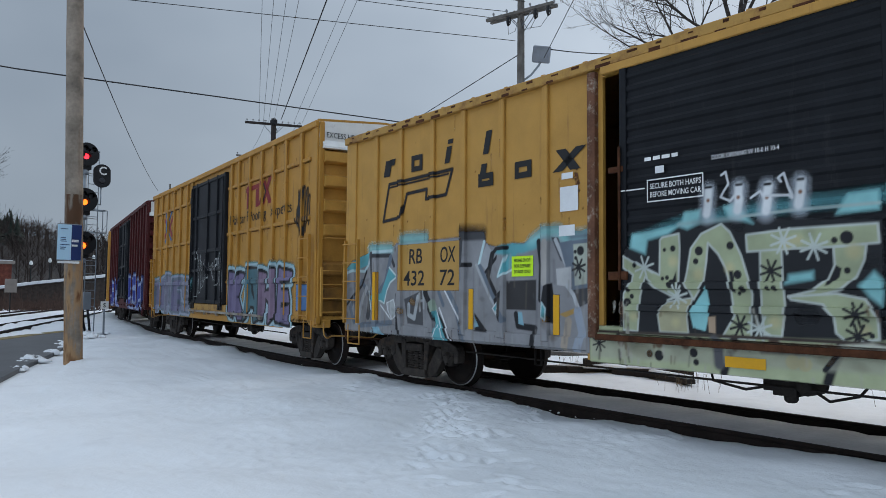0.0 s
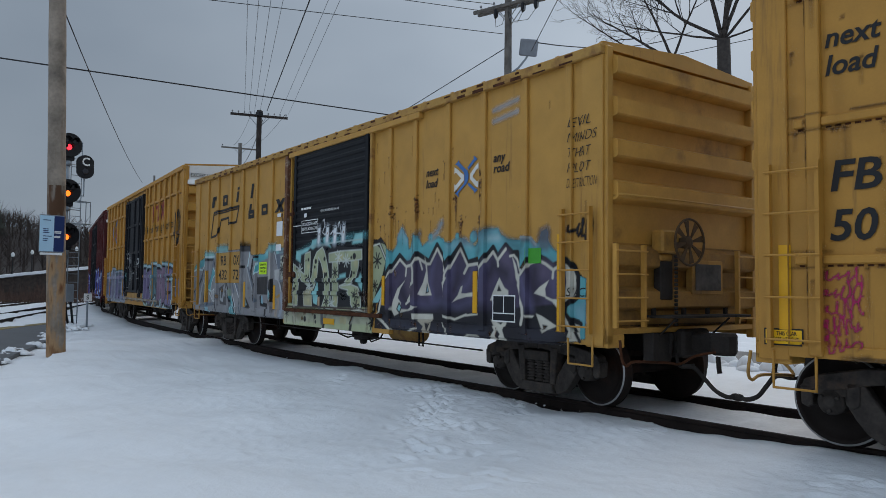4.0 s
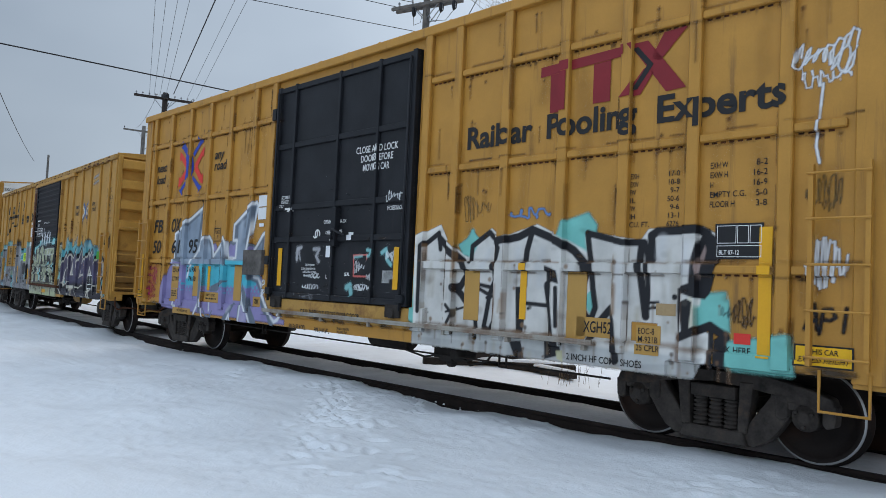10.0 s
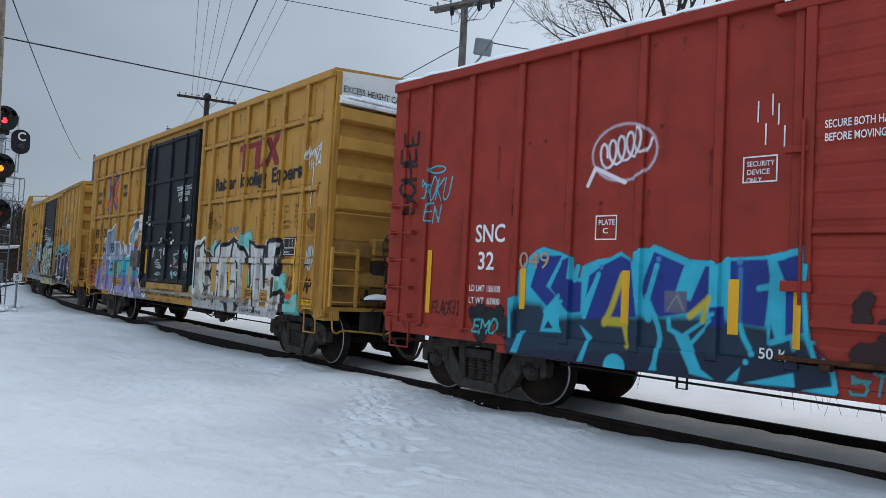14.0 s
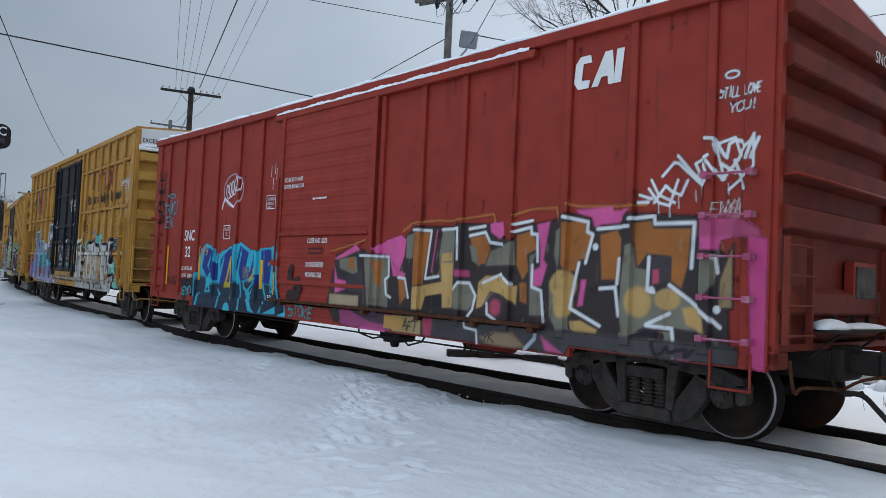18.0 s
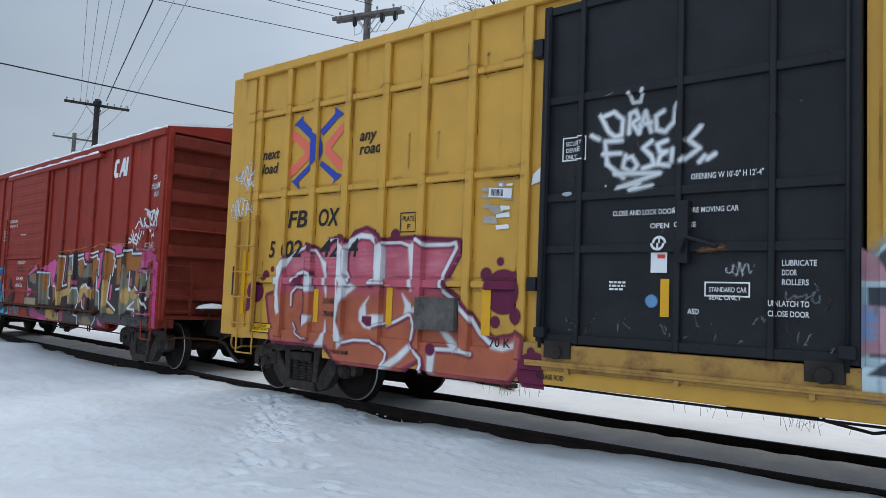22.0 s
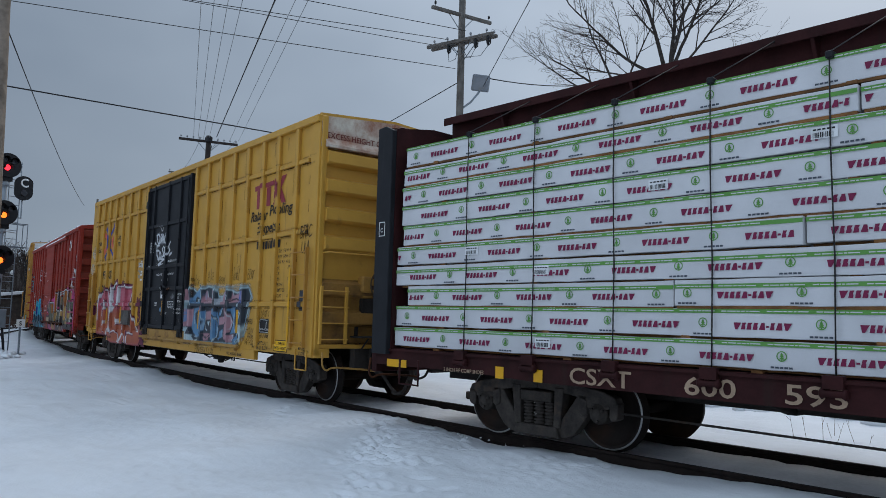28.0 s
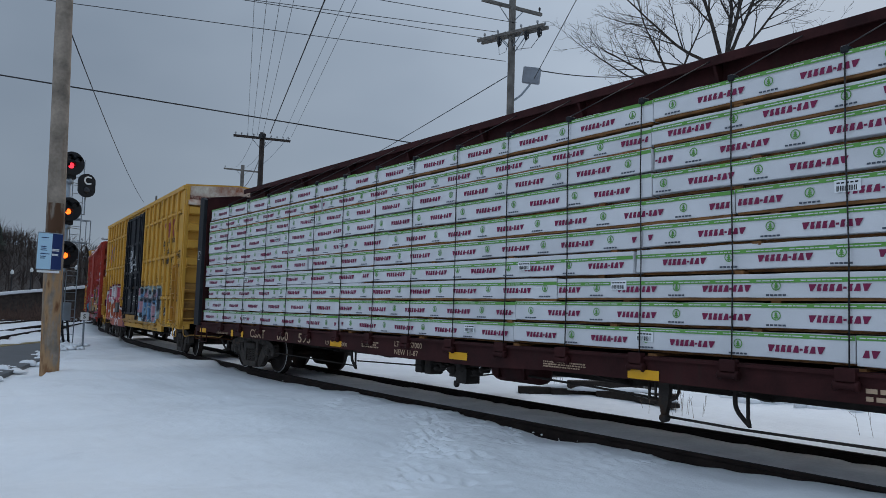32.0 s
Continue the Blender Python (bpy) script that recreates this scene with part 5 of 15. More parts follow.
part("end_bay", boxes((-7.84, -7.44, -HALF + 0.003, HALF - 0.003, 0.86, 5.02)), YELLOW_NEW, FBOX_B[0], "plain yellow corner bay", bevel=0.012)
SPRAYED_PINK = mat("pink_sprayed_steel", (0.36, 0.07, 0.14), 0.6, vary=0.15, dirt=(0.30, 0.30, 0.30), dirt_amount=0.6, dirt_scale=4.0, bump=0.01)
for made, snowy in ((TALL, False), (RAIL, False), (FBOX_A, True), (OXIDE_CAR, True), (FBOX_B, False)):
    car = made[0]
    end = 7.6 if made is FBOX_A else (7.55 if made in (TALL, RAIL) else 7.45)
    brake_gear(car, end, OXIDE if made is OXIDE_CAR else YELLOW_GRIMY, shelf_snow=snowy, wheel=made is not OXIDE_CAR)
    for x in (-end + 0.36, end - 0.36):
        ladder(car, (x, -1.66), 0.46, 0.98, 2.72 if made is not RAIL else 2.5, 5, "side", material=SPRAYED_PINK if made is OXIDE_CAR and x > 0 else OXIDE if made is OXIDE_CAR else YELLOW, stiles=made is not OXIDE_CAR)



# ---- the flatcar with its load of wrapped timber ----
CENTRE_RED = mat("dark_red_flatcar_paint", (0.034, 0.0085, 0.0085), 0.7, spec=0.15, vary=0.3, dirt=(0.025, 0.012, 0.01), dirt_amount=0.35, streak=True, bump=0.03)
FADED_STENCIL = mat("faded_tan_stencil_paint", (0.36, 0.25, 0.17), 0.7, vary=0.25, bump=0)
WRAP = mat("white_woven_timber_wrap", (0.56, 0.56, 0.575), 0.55, vary=0.06, scale=2.5, grain=90, bump=0.05, piece_vary=0.05)
WRAP_GREEN = mat("green_printed_band", (0.10, 0.27, 0.055), 0.5, vary=0.08, bump=0)
WRAP_MAROON = mat("maroon_print", (0.17, 0.008, 0.05), 0.5, vary=0.08, bump=0)
WRAP_INK = mat("dark_small_print", (0.06, 0.07, 0.09), 0.5, vary=0.05, bump=0)
TIMBER = mat("orange_brown_laminated_timber", (0.20, 0.09, 0.03), 0.8, vary=0.3, scale=5, grain=40, bump=0.08, piece_vary=0.25)
CABLE = mat("dark_steel_cable", (0.02, 0.018, 0.018), 0.6, vary=0.2, bump=0)


def print_run(x0, x1, z0, z1, offset, drop=0.0):
    """The marks on one pack's face: maroon wordmarks as plain leaning blocks, round green tree signs, small bars."""
    reds, green, ink, white = [], bmesh.new(), bmesh.new(), bmesh.new()
    h = z1 - z0
    rect(green, x0, x1, z1 - 0.047 - drop, z1 - 0.004 - drop)
    x = x0 + 0.03
    while x < x1 - 0.4:
        for a, w in ((0.0, 0.055), (0.065, 0.085), (0.16, 0.035), (0.205, 0.04), (0.255, 0.025), (0.29, 0.10)):
            rect(white, x + a, x + a + w, z1 - 0.031 - drop, z1 - 0.021 - drop)
        x += 0.46
    x = x0 - 1.16 + offset
    mid = z0 + h * 0.40
    while x < x1:
        a = x
        red = bmesh.new()
        for w in (0.075, 0.05, 0.055, 0.055, 0.065, 0.03, 0.05, 0.065, 0.075):
            if a > x0 + 0.01 and a + w < x1 - 0.03:
                lo, hi, n = mid - 0.034, mid + 0.034, int(round(w * 1000))
                if n == 30:
                    rect(red, a, a + w, mid - 0.012, mid + 0.008)
                elif n == 75:
                    poly(red, (a + 0.022, lo), (a + w * 0.62, lo), (a + w + 0.010, hi), (a + 0.008, hi))
                elif n == 65:
                    poly(red, (a, lo), (a + w * 0.96, lo), (a + w * 0.90, hi), (a + w * 0.42, hi))
                else:
                    poly(red, (a, lo), (a + w * 0.84, lo), (a + w * 0.92, mid - 0.004), (a + w * 0.80, mid + 0.004), (a + w * 1.08, hi), (a + 0.016, hi))
            a += w + 0.006
        if red.faces:
            reds.append(red)
        else:
            red.free()
        c = x + 0.84
        if x0 + 0.1 < c < x1 - 0.1:
            zc = z0 + h * 0.50
            n = 14
            for i in range(n):
                q0, q1 = 2 * math.pi * i / n, 2 * math.pi * (i + 1) / n
                poly(green, (c + 0.050 * math.cos(q0), zc + 0.050 * math.sin(q0)), (c + 0.050 * math.cos(q1), zc + 0.050 * math.sin(q1)), (c + 0.040 * math.cos(q1), zc + 0.040 * math.sin(q1)), (c + 0.040 * math.cos(q0), zc + 0.040 * math.sin(q0)))
            for j, (w, zz) in enumerate(((0.030, -0.022), (0.024, -0.002), (0.016, 0.016))):
                poly(green, (c - w, zc + zz - 0.006), (c + w, zc + zz - 0.006), (c, zc + zz + 0.02))
            rect(green, c - 0.004, c + 0.004, zc - 0.05, zc - 0.025)
            for j in range(5):
                rect(ink, c - 0.105 + j * 0.043, c - 0.105 + j * 0.043 + 0.034, z0 + 0.018, z0 + 0.036)
        x += 1.16
    return reds, green, ink, white


def lumber_pack(car, x0, x1, z0, z1, y0, y1, offset, marked=True, seed=0, drop=0.0, bare=0.012):
    r = random.Random(seed)
    bm = boxes((x0, x1, y0, y1, z0, z1))
    bmesh.ops.subdivide_edges(bm, edges=[e for e in bm.edges if abs(e.verts[0].co.x - e.verts[1].co.x) > 0.5], cuts=max(int((x1 - x0) / 0.3), 1))
    for v in bm.verts:
        v.co.y += r.uniform(-0.006, 0.006)
        v.co.z += r.uniform(-0.005, 0.005)
    pack = part("lumber_pack", bm, WRAP, car, "white-wrapped pack of timber with green band", bevel=0.006)
    part("exposed_timber", boxes((x0 + 0.02, x1 - 0.015, y0 + bare, y1 - 0.01, z0 - 0.028, z0 + 0.006)), TIMBER, pack, "bare orange-brown timber edge")
    if marked:
        reds, green, ink, white = print_run(x0, x1, z0, z1, offset, drop)
        for name, b, m, lift in (*(("maroon_mark", red, WRAP_MAROON, 0.009) for red in reds), ("green_band", green, WRAP_GREEN, 0.008), ("small_print", ink, WRAP_INK, 0.009), ("band_print", white, WRAP, 0.010)):
            flat_part(name, drape(b, lambda x, z: np.zeros(np.shape(x)), [], -y0, lift), m, pack)
        if r.random() < 0.5:
            x = x0 + (x1 - x0) * r.uniform(0.15, 0.85)
            b = bmesh.new()
            rect(b, x, x + 0.24, z0 + 0.09, z0 + 0.205)
            tag = flat_part("barcode_label", drape(b, lambda x, z: np.zeros(np.shape(x)), [], -y0, 0.013), PAPER, pack, "white barcode label")
            b = bmesh.new()
            for j in range(12):
                rect(b, x + 0.02 + j * 0.016, x + 0.02 + j * 0.016 + r.uniform(0.004, 0.011), z0 + 0.10, z0 + 0.15)
            for j in range(5):
                rect(b, x + 0.02 + j * 0.042, x + 0.05 + j * 0.042, z0 + 0.17, z0 + 0.185)
            me = drape(b, lambda x, z: np.zeros(np.shape(x)), [], -y0, 0.016)
            flat_part("barcode", me, INK, pack)
    return pack


def centre_beam():
    car = thing("centerbeam_flatcar", "dark red centre-beam flatcar loaded with white-wrapped timber packs", "flatcar", "cars of the passing freight train")
    h = 11.70
    part("deck", boxes((-h, h, -1.42, 1.42, 1.02, 1.09)), CENTRE_RED, car, bevel=0.008)
    for s in (-1, 1):
        bm = bmesh.new()
        slab(bm, [(-h, 0.84), (-9.6, 0.84), (-8.6, 0.80), (-3.4, 0.785), (-2.8, 0.75), (0.4, 0.755), (1.6, 0.805), (8.6, 0.81), (9.6, 0.84), (h, 0.84), (h, 1.06), (-h, 1.06)], min(s * 1.36, s * 1.46), max(s * 1.36, s * 1.46))
        part("side_sill", bm, CENTRE_RED, car, "dark red fish-bellied side sill", bevel=0.006)
        part("sill_flange", boxes((-h, h, min(s * 1.34, s * 1.50), max(s * 1.34, s * 1.50), 1.05, 1.08)), CENTRE_RED, car)
    bm = bmesh.new()
    slab(bm, [(-0.26, 4.30), (-0.22, 4.30), (-0.22, 4.73), (0.22, 4.73), (0.22, 4.30), (0.26, 4.30), (0.26, 4.73), (0.44, 4.73), (0.44, 4.68), (0.46, 4.68), (0.46, 4.78), (-0.46, 4.78), (-0.46, 4.66), (-0.44, 4.66), (-0.44, 4.73), (-0.26, 4.73)], -11.4, 11.4, "YZ")
    part("top_chord", bm, CENTRE_RED, car, "dark red steel top chord", bevel=0.004)
    for k in range(10):
        x = -10.2 + k * 2.266
        part("beam_post", boxes((x - 0.09, x + 0.09, -0.11, 0.11, 1.08, 4.68)), CENTRE_RED, car)
        bm = bmesh.new()
        slab(bm, [(-0.43, 4.73), (-0.43, 4.67), (-0.26, 4.32), (-0.26, 4.73)], x - 0.02, x + 0.02, "YZ")
        part("beam_gusset", bm, CENTRE_RED, car)
    part("beam_web", boxes((-10.9, 10.9, -0.03, 0.03, 3.6, 4.5)), CENTRE_RED, car)
    for s in (-1, 1):
        a, b = sorted((s * h, s * (h - 0.10)))
        bm = bmesh.new()
        out = [(-1.52, 1.0), (1.52, 1.0), (1.52, 4.40), (1.44, 4.47), (0.5, 4.62), (-0.5, 4.62), (-1.44, 4.47), (-1.52, 4.40)]
        slab(bm, out, a, b, "YZ")
        head = part("bulkhead", bm, CENTRE_RED, car, "dark red end bulkhead")
        bm = bmesh.new()
        a, b = sorted((s * h, s * (h - 0.34)))
        slab(bm, [(a, 1.0), (b, 1.0), (b, 4.38), ((a + b) / 2, 4.46), (a, 4.44)], -1.56, -1.46)
        part("bulkhead_flank", bm, BLACK, head, "black-painted bulkhead flank", bevel=0.01)
        bm = bmesh.new()
        slab(bm, [(a, 1.0), (b, 1.0), (b, 4.38), (a, 4.44)], 1.46, 1.54)
        part("bulkhead_flank", bm, CENTRE_RED, head)
        a, b = sorted((s * (h - 0.36), s * (h - 0.28)))
        bm = bmesh.new()
        slab(bm, [(y * 0.97, min(z, 4.44)) for y, z in out], a, b, "YZ")
        part("bulkhead_lining", bm, CENTRE_RED, head)
        coupler(car, s * (h + 0.05), s)
        stirrup(car, s * (h - 0.9), CENTRE_RED)
        part("end_sill", boxes((min(s * h, s * (h + 0.12)), max(s * h, s * (h + 0.12)), -1.45, 1.45, 0.72, 1.05)), CENTRE_RED, car, bevel=0.01)
    bm = bmesh.new()
    box(bm, -h + 0.4, h - 0.4, -0.28, 0.28, 0.62, 1.02)
    for k in range(9):
        x = -8 + k * 2.0
        slab(bm, [(-1.36, 0.84), (-0.28, 0.60), (0.28, 0.60), (1.36, 0.84), (1.36, 1.02), (-1.36, 1.02)], x - 0.05, x + 0.05, "YZ")
    part("centre_sill", bm, FRAME_STEEL, car, "grimy black centre sill with cross-bearers")
    bm = bmesh.new()
    lathe(bm, [(0.0, 0.08), (0.05, 0.17), (0.12, 0.19), (0.94, 0.19), (1.02, 0.17), (1.07, 0.08)], 18, "X", (0, -0.9, 0.72))
    for x in (0.25, 0.8):
        box(bm, x - 0.03, x + 0.03, -1.12, -0.68, 0.60, 1.0)
    part("air_reservoir", bm, CENTRE_RED, car, "rust-red air reservoir below the deck")
    bm = bmesh.new()
    box(bm, -1.0, -0.78, -1.05, -0.8, 0.50, 0.74)
    box(bm, -0.76, -0.50, -1.1, -0.82, 0.42, 0.66)
    lathe(bm, [(-1.16, 0.06), (-1.1, 0.09), (-0.8, 0.09)], 12, "Y", (-0.62, 0, 0.68))
    lathe(bm, [(-1.14, 0.05), (-1.08, 0.08), (-0.8, 0.08)], 12, "Y", (-0.90, 0, 0.62))
    lathe(bm, [(0.34, 0.03), (0.37, 0.05), (0.44, 0.05)], 10, "Z", (-0.86, -1.0, 0))
    for x, z in ((-1.35, 0.60), (-1.2, 0.66), (-0.36, 0.62), (-0.2, 0.66)):
        lathe(bm, [(-1.08, 0.03), (-1.04, 0.055), (-0.9, 0.055)], 10, "Y", (x, 0, z))
    for z in (0.72, 0.66, 0.58):
        bent(bm, eased([(-1.6, -1.0, z), (-1.1, -1.02, z + 0.02), (-0.5, -1.0, z - 0.03), (0.06, -0.98, z + 0.04)]), 0.014)
    part("control_valve", bm, FRAME_STEEL, car, "grimy brake control valve among its pipes", bevel=0.012)
    part("pipe_bracket", boxes((-1.90, -1.70, -1.1, -0.8, 0.50, 0.80), (-1.66, -1.48, -1.08, -0.8, 0.49, 0.80), (-1.94, -1.46, -1.0, -0.7, 0.70, 0.84)), FRAME_STEEL, car, "heavy dark steel bracket", bevel=0.02)
    bm = bmesh.new()
    bent(bm, [(-7.6, -1.1, 0.50), (-3.83, -1.1, 0.46)], 0.014)
    bent(bm, [(-3.8, -1.1, 0.56), (-3.1, -1.1, 0.58), (-1.7, -1.1, 0.62)], 0.014)
    bent(bm, [(0.9, -1.1, 0.66), (2.2, -1.1, 0.62), (3.1, -1.1, 0.58)], 0.016)
    bent(bm, [(3.24, -1.1, 0.39), (4.18, -1.1, 0.37), (7.6, -1.1, 0.40)], 0.016)
    part("brake_rod", bm, FRAME_STEEL, car, "long thin brake rod")
    for x in (-3.9, 4.2):
        bm = bmesh.new()
        bent(bm, eased([(x - 0.10, -1.11, 0.82), (x - 0.09, -1.11, 0.60), (x, -1.11, 0.48), (x + 0.07, -1.11, 0.42)]), 0.026, 8)
        bent(bm, [(x + 0.05, -1.11, 0.82), (x + 0.05, -1.11, 0.50), (x + 0.07, -1.11, 0.40)], 0.02, 8)
        part("rod_hanger", bm, FRAME_STEEL, car, "bent black steel rod hanger")
    bm = bmesh.new()
    slab(bm, [(3.15, 0.80), (3.30, 0.80), (3.28, 0.55), (3.235, 0.40), (3.19, 0.40), (3.15, 0.55)], -1.16, -1.09)
    lathe(bm, [(-1.17, 0.03), (-1.165, 0.05), (-1.08, 0.05)], 10, "Y", (3.21, 0, 0.375))
    bent(bm, [(2.99, -1.12, 0.82), (2.99, -1.12, 0.57), (3.14, -1.12, 0.57)], 0.018)
    bent(bm, [(3.08, -1.12, 0.82), (3.08, -1.12, 0.58)], 0.016)
    bent(bm, eased([(3.28, -1.12, 0.58), (3.36, -1.12, 0.62), (3.40, -1.12, 0.70), (3.40, -1.12, 0.82)]), 0.018)
    part("hand_brake_lever", bm, FRAME_STEEL, car, "black brake lever in its guide below the sill")
    # the load
    starts = (-11.31, -11.33, -11.07, -11.33, -11.30, -11.22, -11.25, -11.24, -11.20, -11.20)
    breaks = ((-4.0, 0.9, 5.5), (-4.05, 0.95, 7.2), (-6.75, 1.75, 6.4), (-3.2, 3.0, 7.6), (-5.4, 3.1, 6.9), (-2.4, 4.3, 8.0), (-4.4, 3.25, 7.7), (-2.9, 3.25, 6.8), (-4.9, 3.22, 7.4), (-3.6, 3.25, 7.0))
    for i in range(10):
        z0 = 1.145 + i * 0.297
        z1 = z0 + (0.266 if i != 8 else 0.245)
        edges = [starts[i], *breaks[i], 11.2]
        for k, (a, b) in enumerate(zip(edges, edges[1:])):
            lumber_pack(car, a + 0.008, b - 0.008, z0 + 0.007 * ((i * 5 + k * 7) % 5 - 2), z1 + 0.006 * ((i * 3 + k * 5) % 4 - 2), -1.42 + 0.012 * ((i * 7 + k * 3) % 4 - 1.5), -0.14, 0.2 + ((i * 0.37 + k * 0.53) % 1.0), True, i * 10 + k, (0.0, 0.0, 0.045, 0.05, 0.012, 0.0, 0.0, 0.008, 0.03, 0.0)[i], 0.012 if i in (2, 5, 8, 9) else 0.11)
        lumber_pack(car, -11.2, 11.2, z0, z1, 0.14, 1.42, 0, False, 900 + i)
        if i:
            for k in range(12):
                x = -10.6 + k * 1.86 + (i % 3) * 0.2
                part("dunnage", boxes((x, x + 0.10, -1.40, -0.2, z0 - 0.04, z0 - 0.002)), TIMBER, car)
    for k in range(10):
        x = -10.5 + k * 2.28
        part("bolster_board", boxes((x, x + 0.12, -1.40, -0.2, 1.085, 1.118)), TIMBER, car)
    # cables over the load, each down to a winch on the sill
    for k in range(18):
        x = -9.85 + k * 1.177
        bm = bmesh.new()
        bent(bm, [(x + 0.27, -0.44, 4.73), (x, -1.44, 4.11), (x - 0.005, -1.445, 3.2), (x + 0.01, -1.442, 2.2), (x, -1.45, 1.05)], 0.008, 5)
        part("tie_down_cable", bm, CABLE, car, "thin dark steel tie-down cable")
        part("corner_guard", boxes((x - 0.035, x + 0.035, -1.462, -1.34, 4.05, 4.122)), BLACK, car, "black corner guard", bevel=0.01)
        bm = bmesh.new()
        lathe(bm, [(x - 0.12, 0.035), (x - 0.10, 0.055), (x - 0.07, 0.035), (x + 0.07, 0.035), (x + 0.10, 0.055), (x + 0.12, 0.035)], 10, "X", (0, -1.51, 0.96))
        box(bm, x - 0.09, x + 0.09, -1.54, -1.46, 1.0, 1.12)
        part("winch", bm, CENTRE_RED, car, "rusty cable winch on the sill")
    flat = [(-99, -98, 0, 1, 0.0)]
    side = Side(car, flat, 1.46)
    for x in (-11.2, -4.0, -0.25, 3.17, 8.3):
        side.rects("reflective_strip", [(x - 0.22, x + 0.22, 0.82, 0.93)], REFLECTIVE, "yellow reflective panel on the sill", 0.012)
    for x in (-9.17, -8.54):
        side.rects("reflective_strip", [(x - 0.07, x + 0.07, 0.80, 0.95)], REFLECTIVE, "", 0.012)
    side.text("CSXT", -8.08, 0.83, 0.18, FADED_STENCIL, width=0.84)
    side.text("600", -6.62, 0.83, 0.18, FADED_STENCIL, width=0.56)
    side.text("593", -5.60, 0.83, 0.18, FADED_STENCIL, width=0.56)
    side.text("LD LMT 195000", -4.42, 0.84, 0.07, FADED_STENCIL, width=0.85)
    side.text("LT WT 67000", -1.99, 0.93, 0.085, FADED_STENCIL, width=0.8)
    side.text("NEW 11-87", -1.99, 0.80, 0.085, FADED_STENCIL, width=0.7)
    side.text("2 INCH HF COMP SHOES", -10.2, 0.83, 0.05, FADED_STENCIL, width=0.75)
    side.bars("stencil_bars", -3.05, -2.45, 0.97, 3, 0.04, FADED_STENCIL, 9)
    side.bars("stencil_bars", 1.56, 2.31, 0.93, 3, 0.03, FADED_STENCIL, 4)
    side.bars("stencil_bars", 5.6, 6.2, 0.95, 2, 0.07, FADED_STENCIL, 6)
    bm = bmesh.new()
    outline_flat(bm, -11.60, -11.46, 2.76, 2.98, 0.012)
    flat_part("plate_frame", drape(bm, lambda x, z: np.zeros(np.shape(x)), [], 1.56, 0.006), STENCIL_WHITE, car)
    Side(car, flat, 1.56).text("C", -11.56, 2.82, 0.06, STENCIL_WHITE)
    for x in (-8.9, 8.9):
        truck(car, x, -math.degrees(x / BEND))
    CARS.append((car, -66.7, 8.9))
    return car


centre_beam()



# ---- graffiti, stencils and logos ----
GLYPHS = {
    "H": [[(0, 0), (.3, 0), (.34, .4), (.66, .4), (.68, 0), (1, 0), (.96, 1), (.66, 1), (.66, .62), (.34, .62), (.32, 1), (.02, 1)]],
    "A": [[(0, 0), (.28, 0), (.36, .26), (.64, .26), (.72, 0), (1, 0), (.78, 1), (.22, 1)], [(.42, .46), (.58, .46), (.53, .76), (.47, .76)]],
    "N": [[(0, 0), (.28, 0), (.3, .55), (.68, 0), (1, 0), (.98, 1), (.7, 1), (.68, .45), (.32, 1), (.02, 1)]],
    "B": [[(0, 0), (.75, 0), (1, .2), (.95, .45), (.8, .53), (.95, .7), (.9, .95), (.7, 1), (.02, 1)], [(.38, .2), (.62, .2), (.66, .36), (.38, .4)], [(.38, .62), (.6, .62), (.62, .8), (.38, .82)]],
    "R": [[(0, 0), (.28, 0), (.3, .35), (.5, .35), (.72, 0), (1.05, 0), (.75, .42), (.98, .6), (.95, .9), (.75, 1), (.02, 1)], [(.38, .58), (.62, .58), (.64, .78), (.38, .8)]],
    "E": [[(0, 0), (.95, 0), (.9, .25), (.35, .25), (.35, .4), (.8, .4), (.78, .6), (.35, .6), (.35, .76), (.95, .76), (1, 1), (.02, 1)]],
    "M": [[(0, 0), (.24, 0), (.28, .6), (.5, .2), (.72, .6), (.76, 0), (1, 0), (.95, 1), (.72, 1), (.5, .6), (.28, 1), (.05, 1)]],
    "S": [[(0, 0), (.85, 0), (1, .2), (.95, .5), (.4, .6), (.4, .76), (.95, .74), (1, 1), (.15, 1), (0, .8), (.05, .5), (.6, .4), (.6, .25), (0, .26)]],
    "L": [[(0, 0), (1, 0), (.95, .3), (.4, .28), (.38, 1), (.02, 1)]],
    "I": [[(.1, 0), (.9, 0), (.85, 1), (.15, 1)]],
    "K": [[(0, 0), (.3, 0), (.32, .35), (.68, 0), (1.05, 0), (.6, .5), (1, 1), (.65, 1), (.32, .62), (.3, 1), (.02, 1)]],
    "O": [[(.2, 0), (.8, 0), (1, .25), (1, .78), (.75, 1), (.25, 1), (0, .75), (0, .22)], [(.4, .28), (.62, .28), (.66, .7), (.38, .72)]],
    "Y": [[(.35, 0), (.68, 0), (.68, .4), (1, 1), (.7, 1), (.5, .62), (.32, 1), (0, 1), (.34, .42)]],
    "P": [[(0, 0), (.3, -.05), (.2, .55), (.5, .95), (1, 1.1), (.86, .6), (.7, .48), (.9, .1), (.6, 0), (.55, .4), (.4, .3)]],
}


def glyph(kind, x0, x1, z0, z1, lean=0.0, seed=0, jitter=0.05):
    r = random.Random(seed)
    out = []
    for ring in GLYPHS[kind]:
        out.append([(x0 + (x1 - x0) * (x + r.uniform(-jitter, jitter)) + lean * (z1 - z0) * z, z0 + (z1 - z0) * (z + r.uniform(-jitter, jitter))) for x, z in ring])
    return out


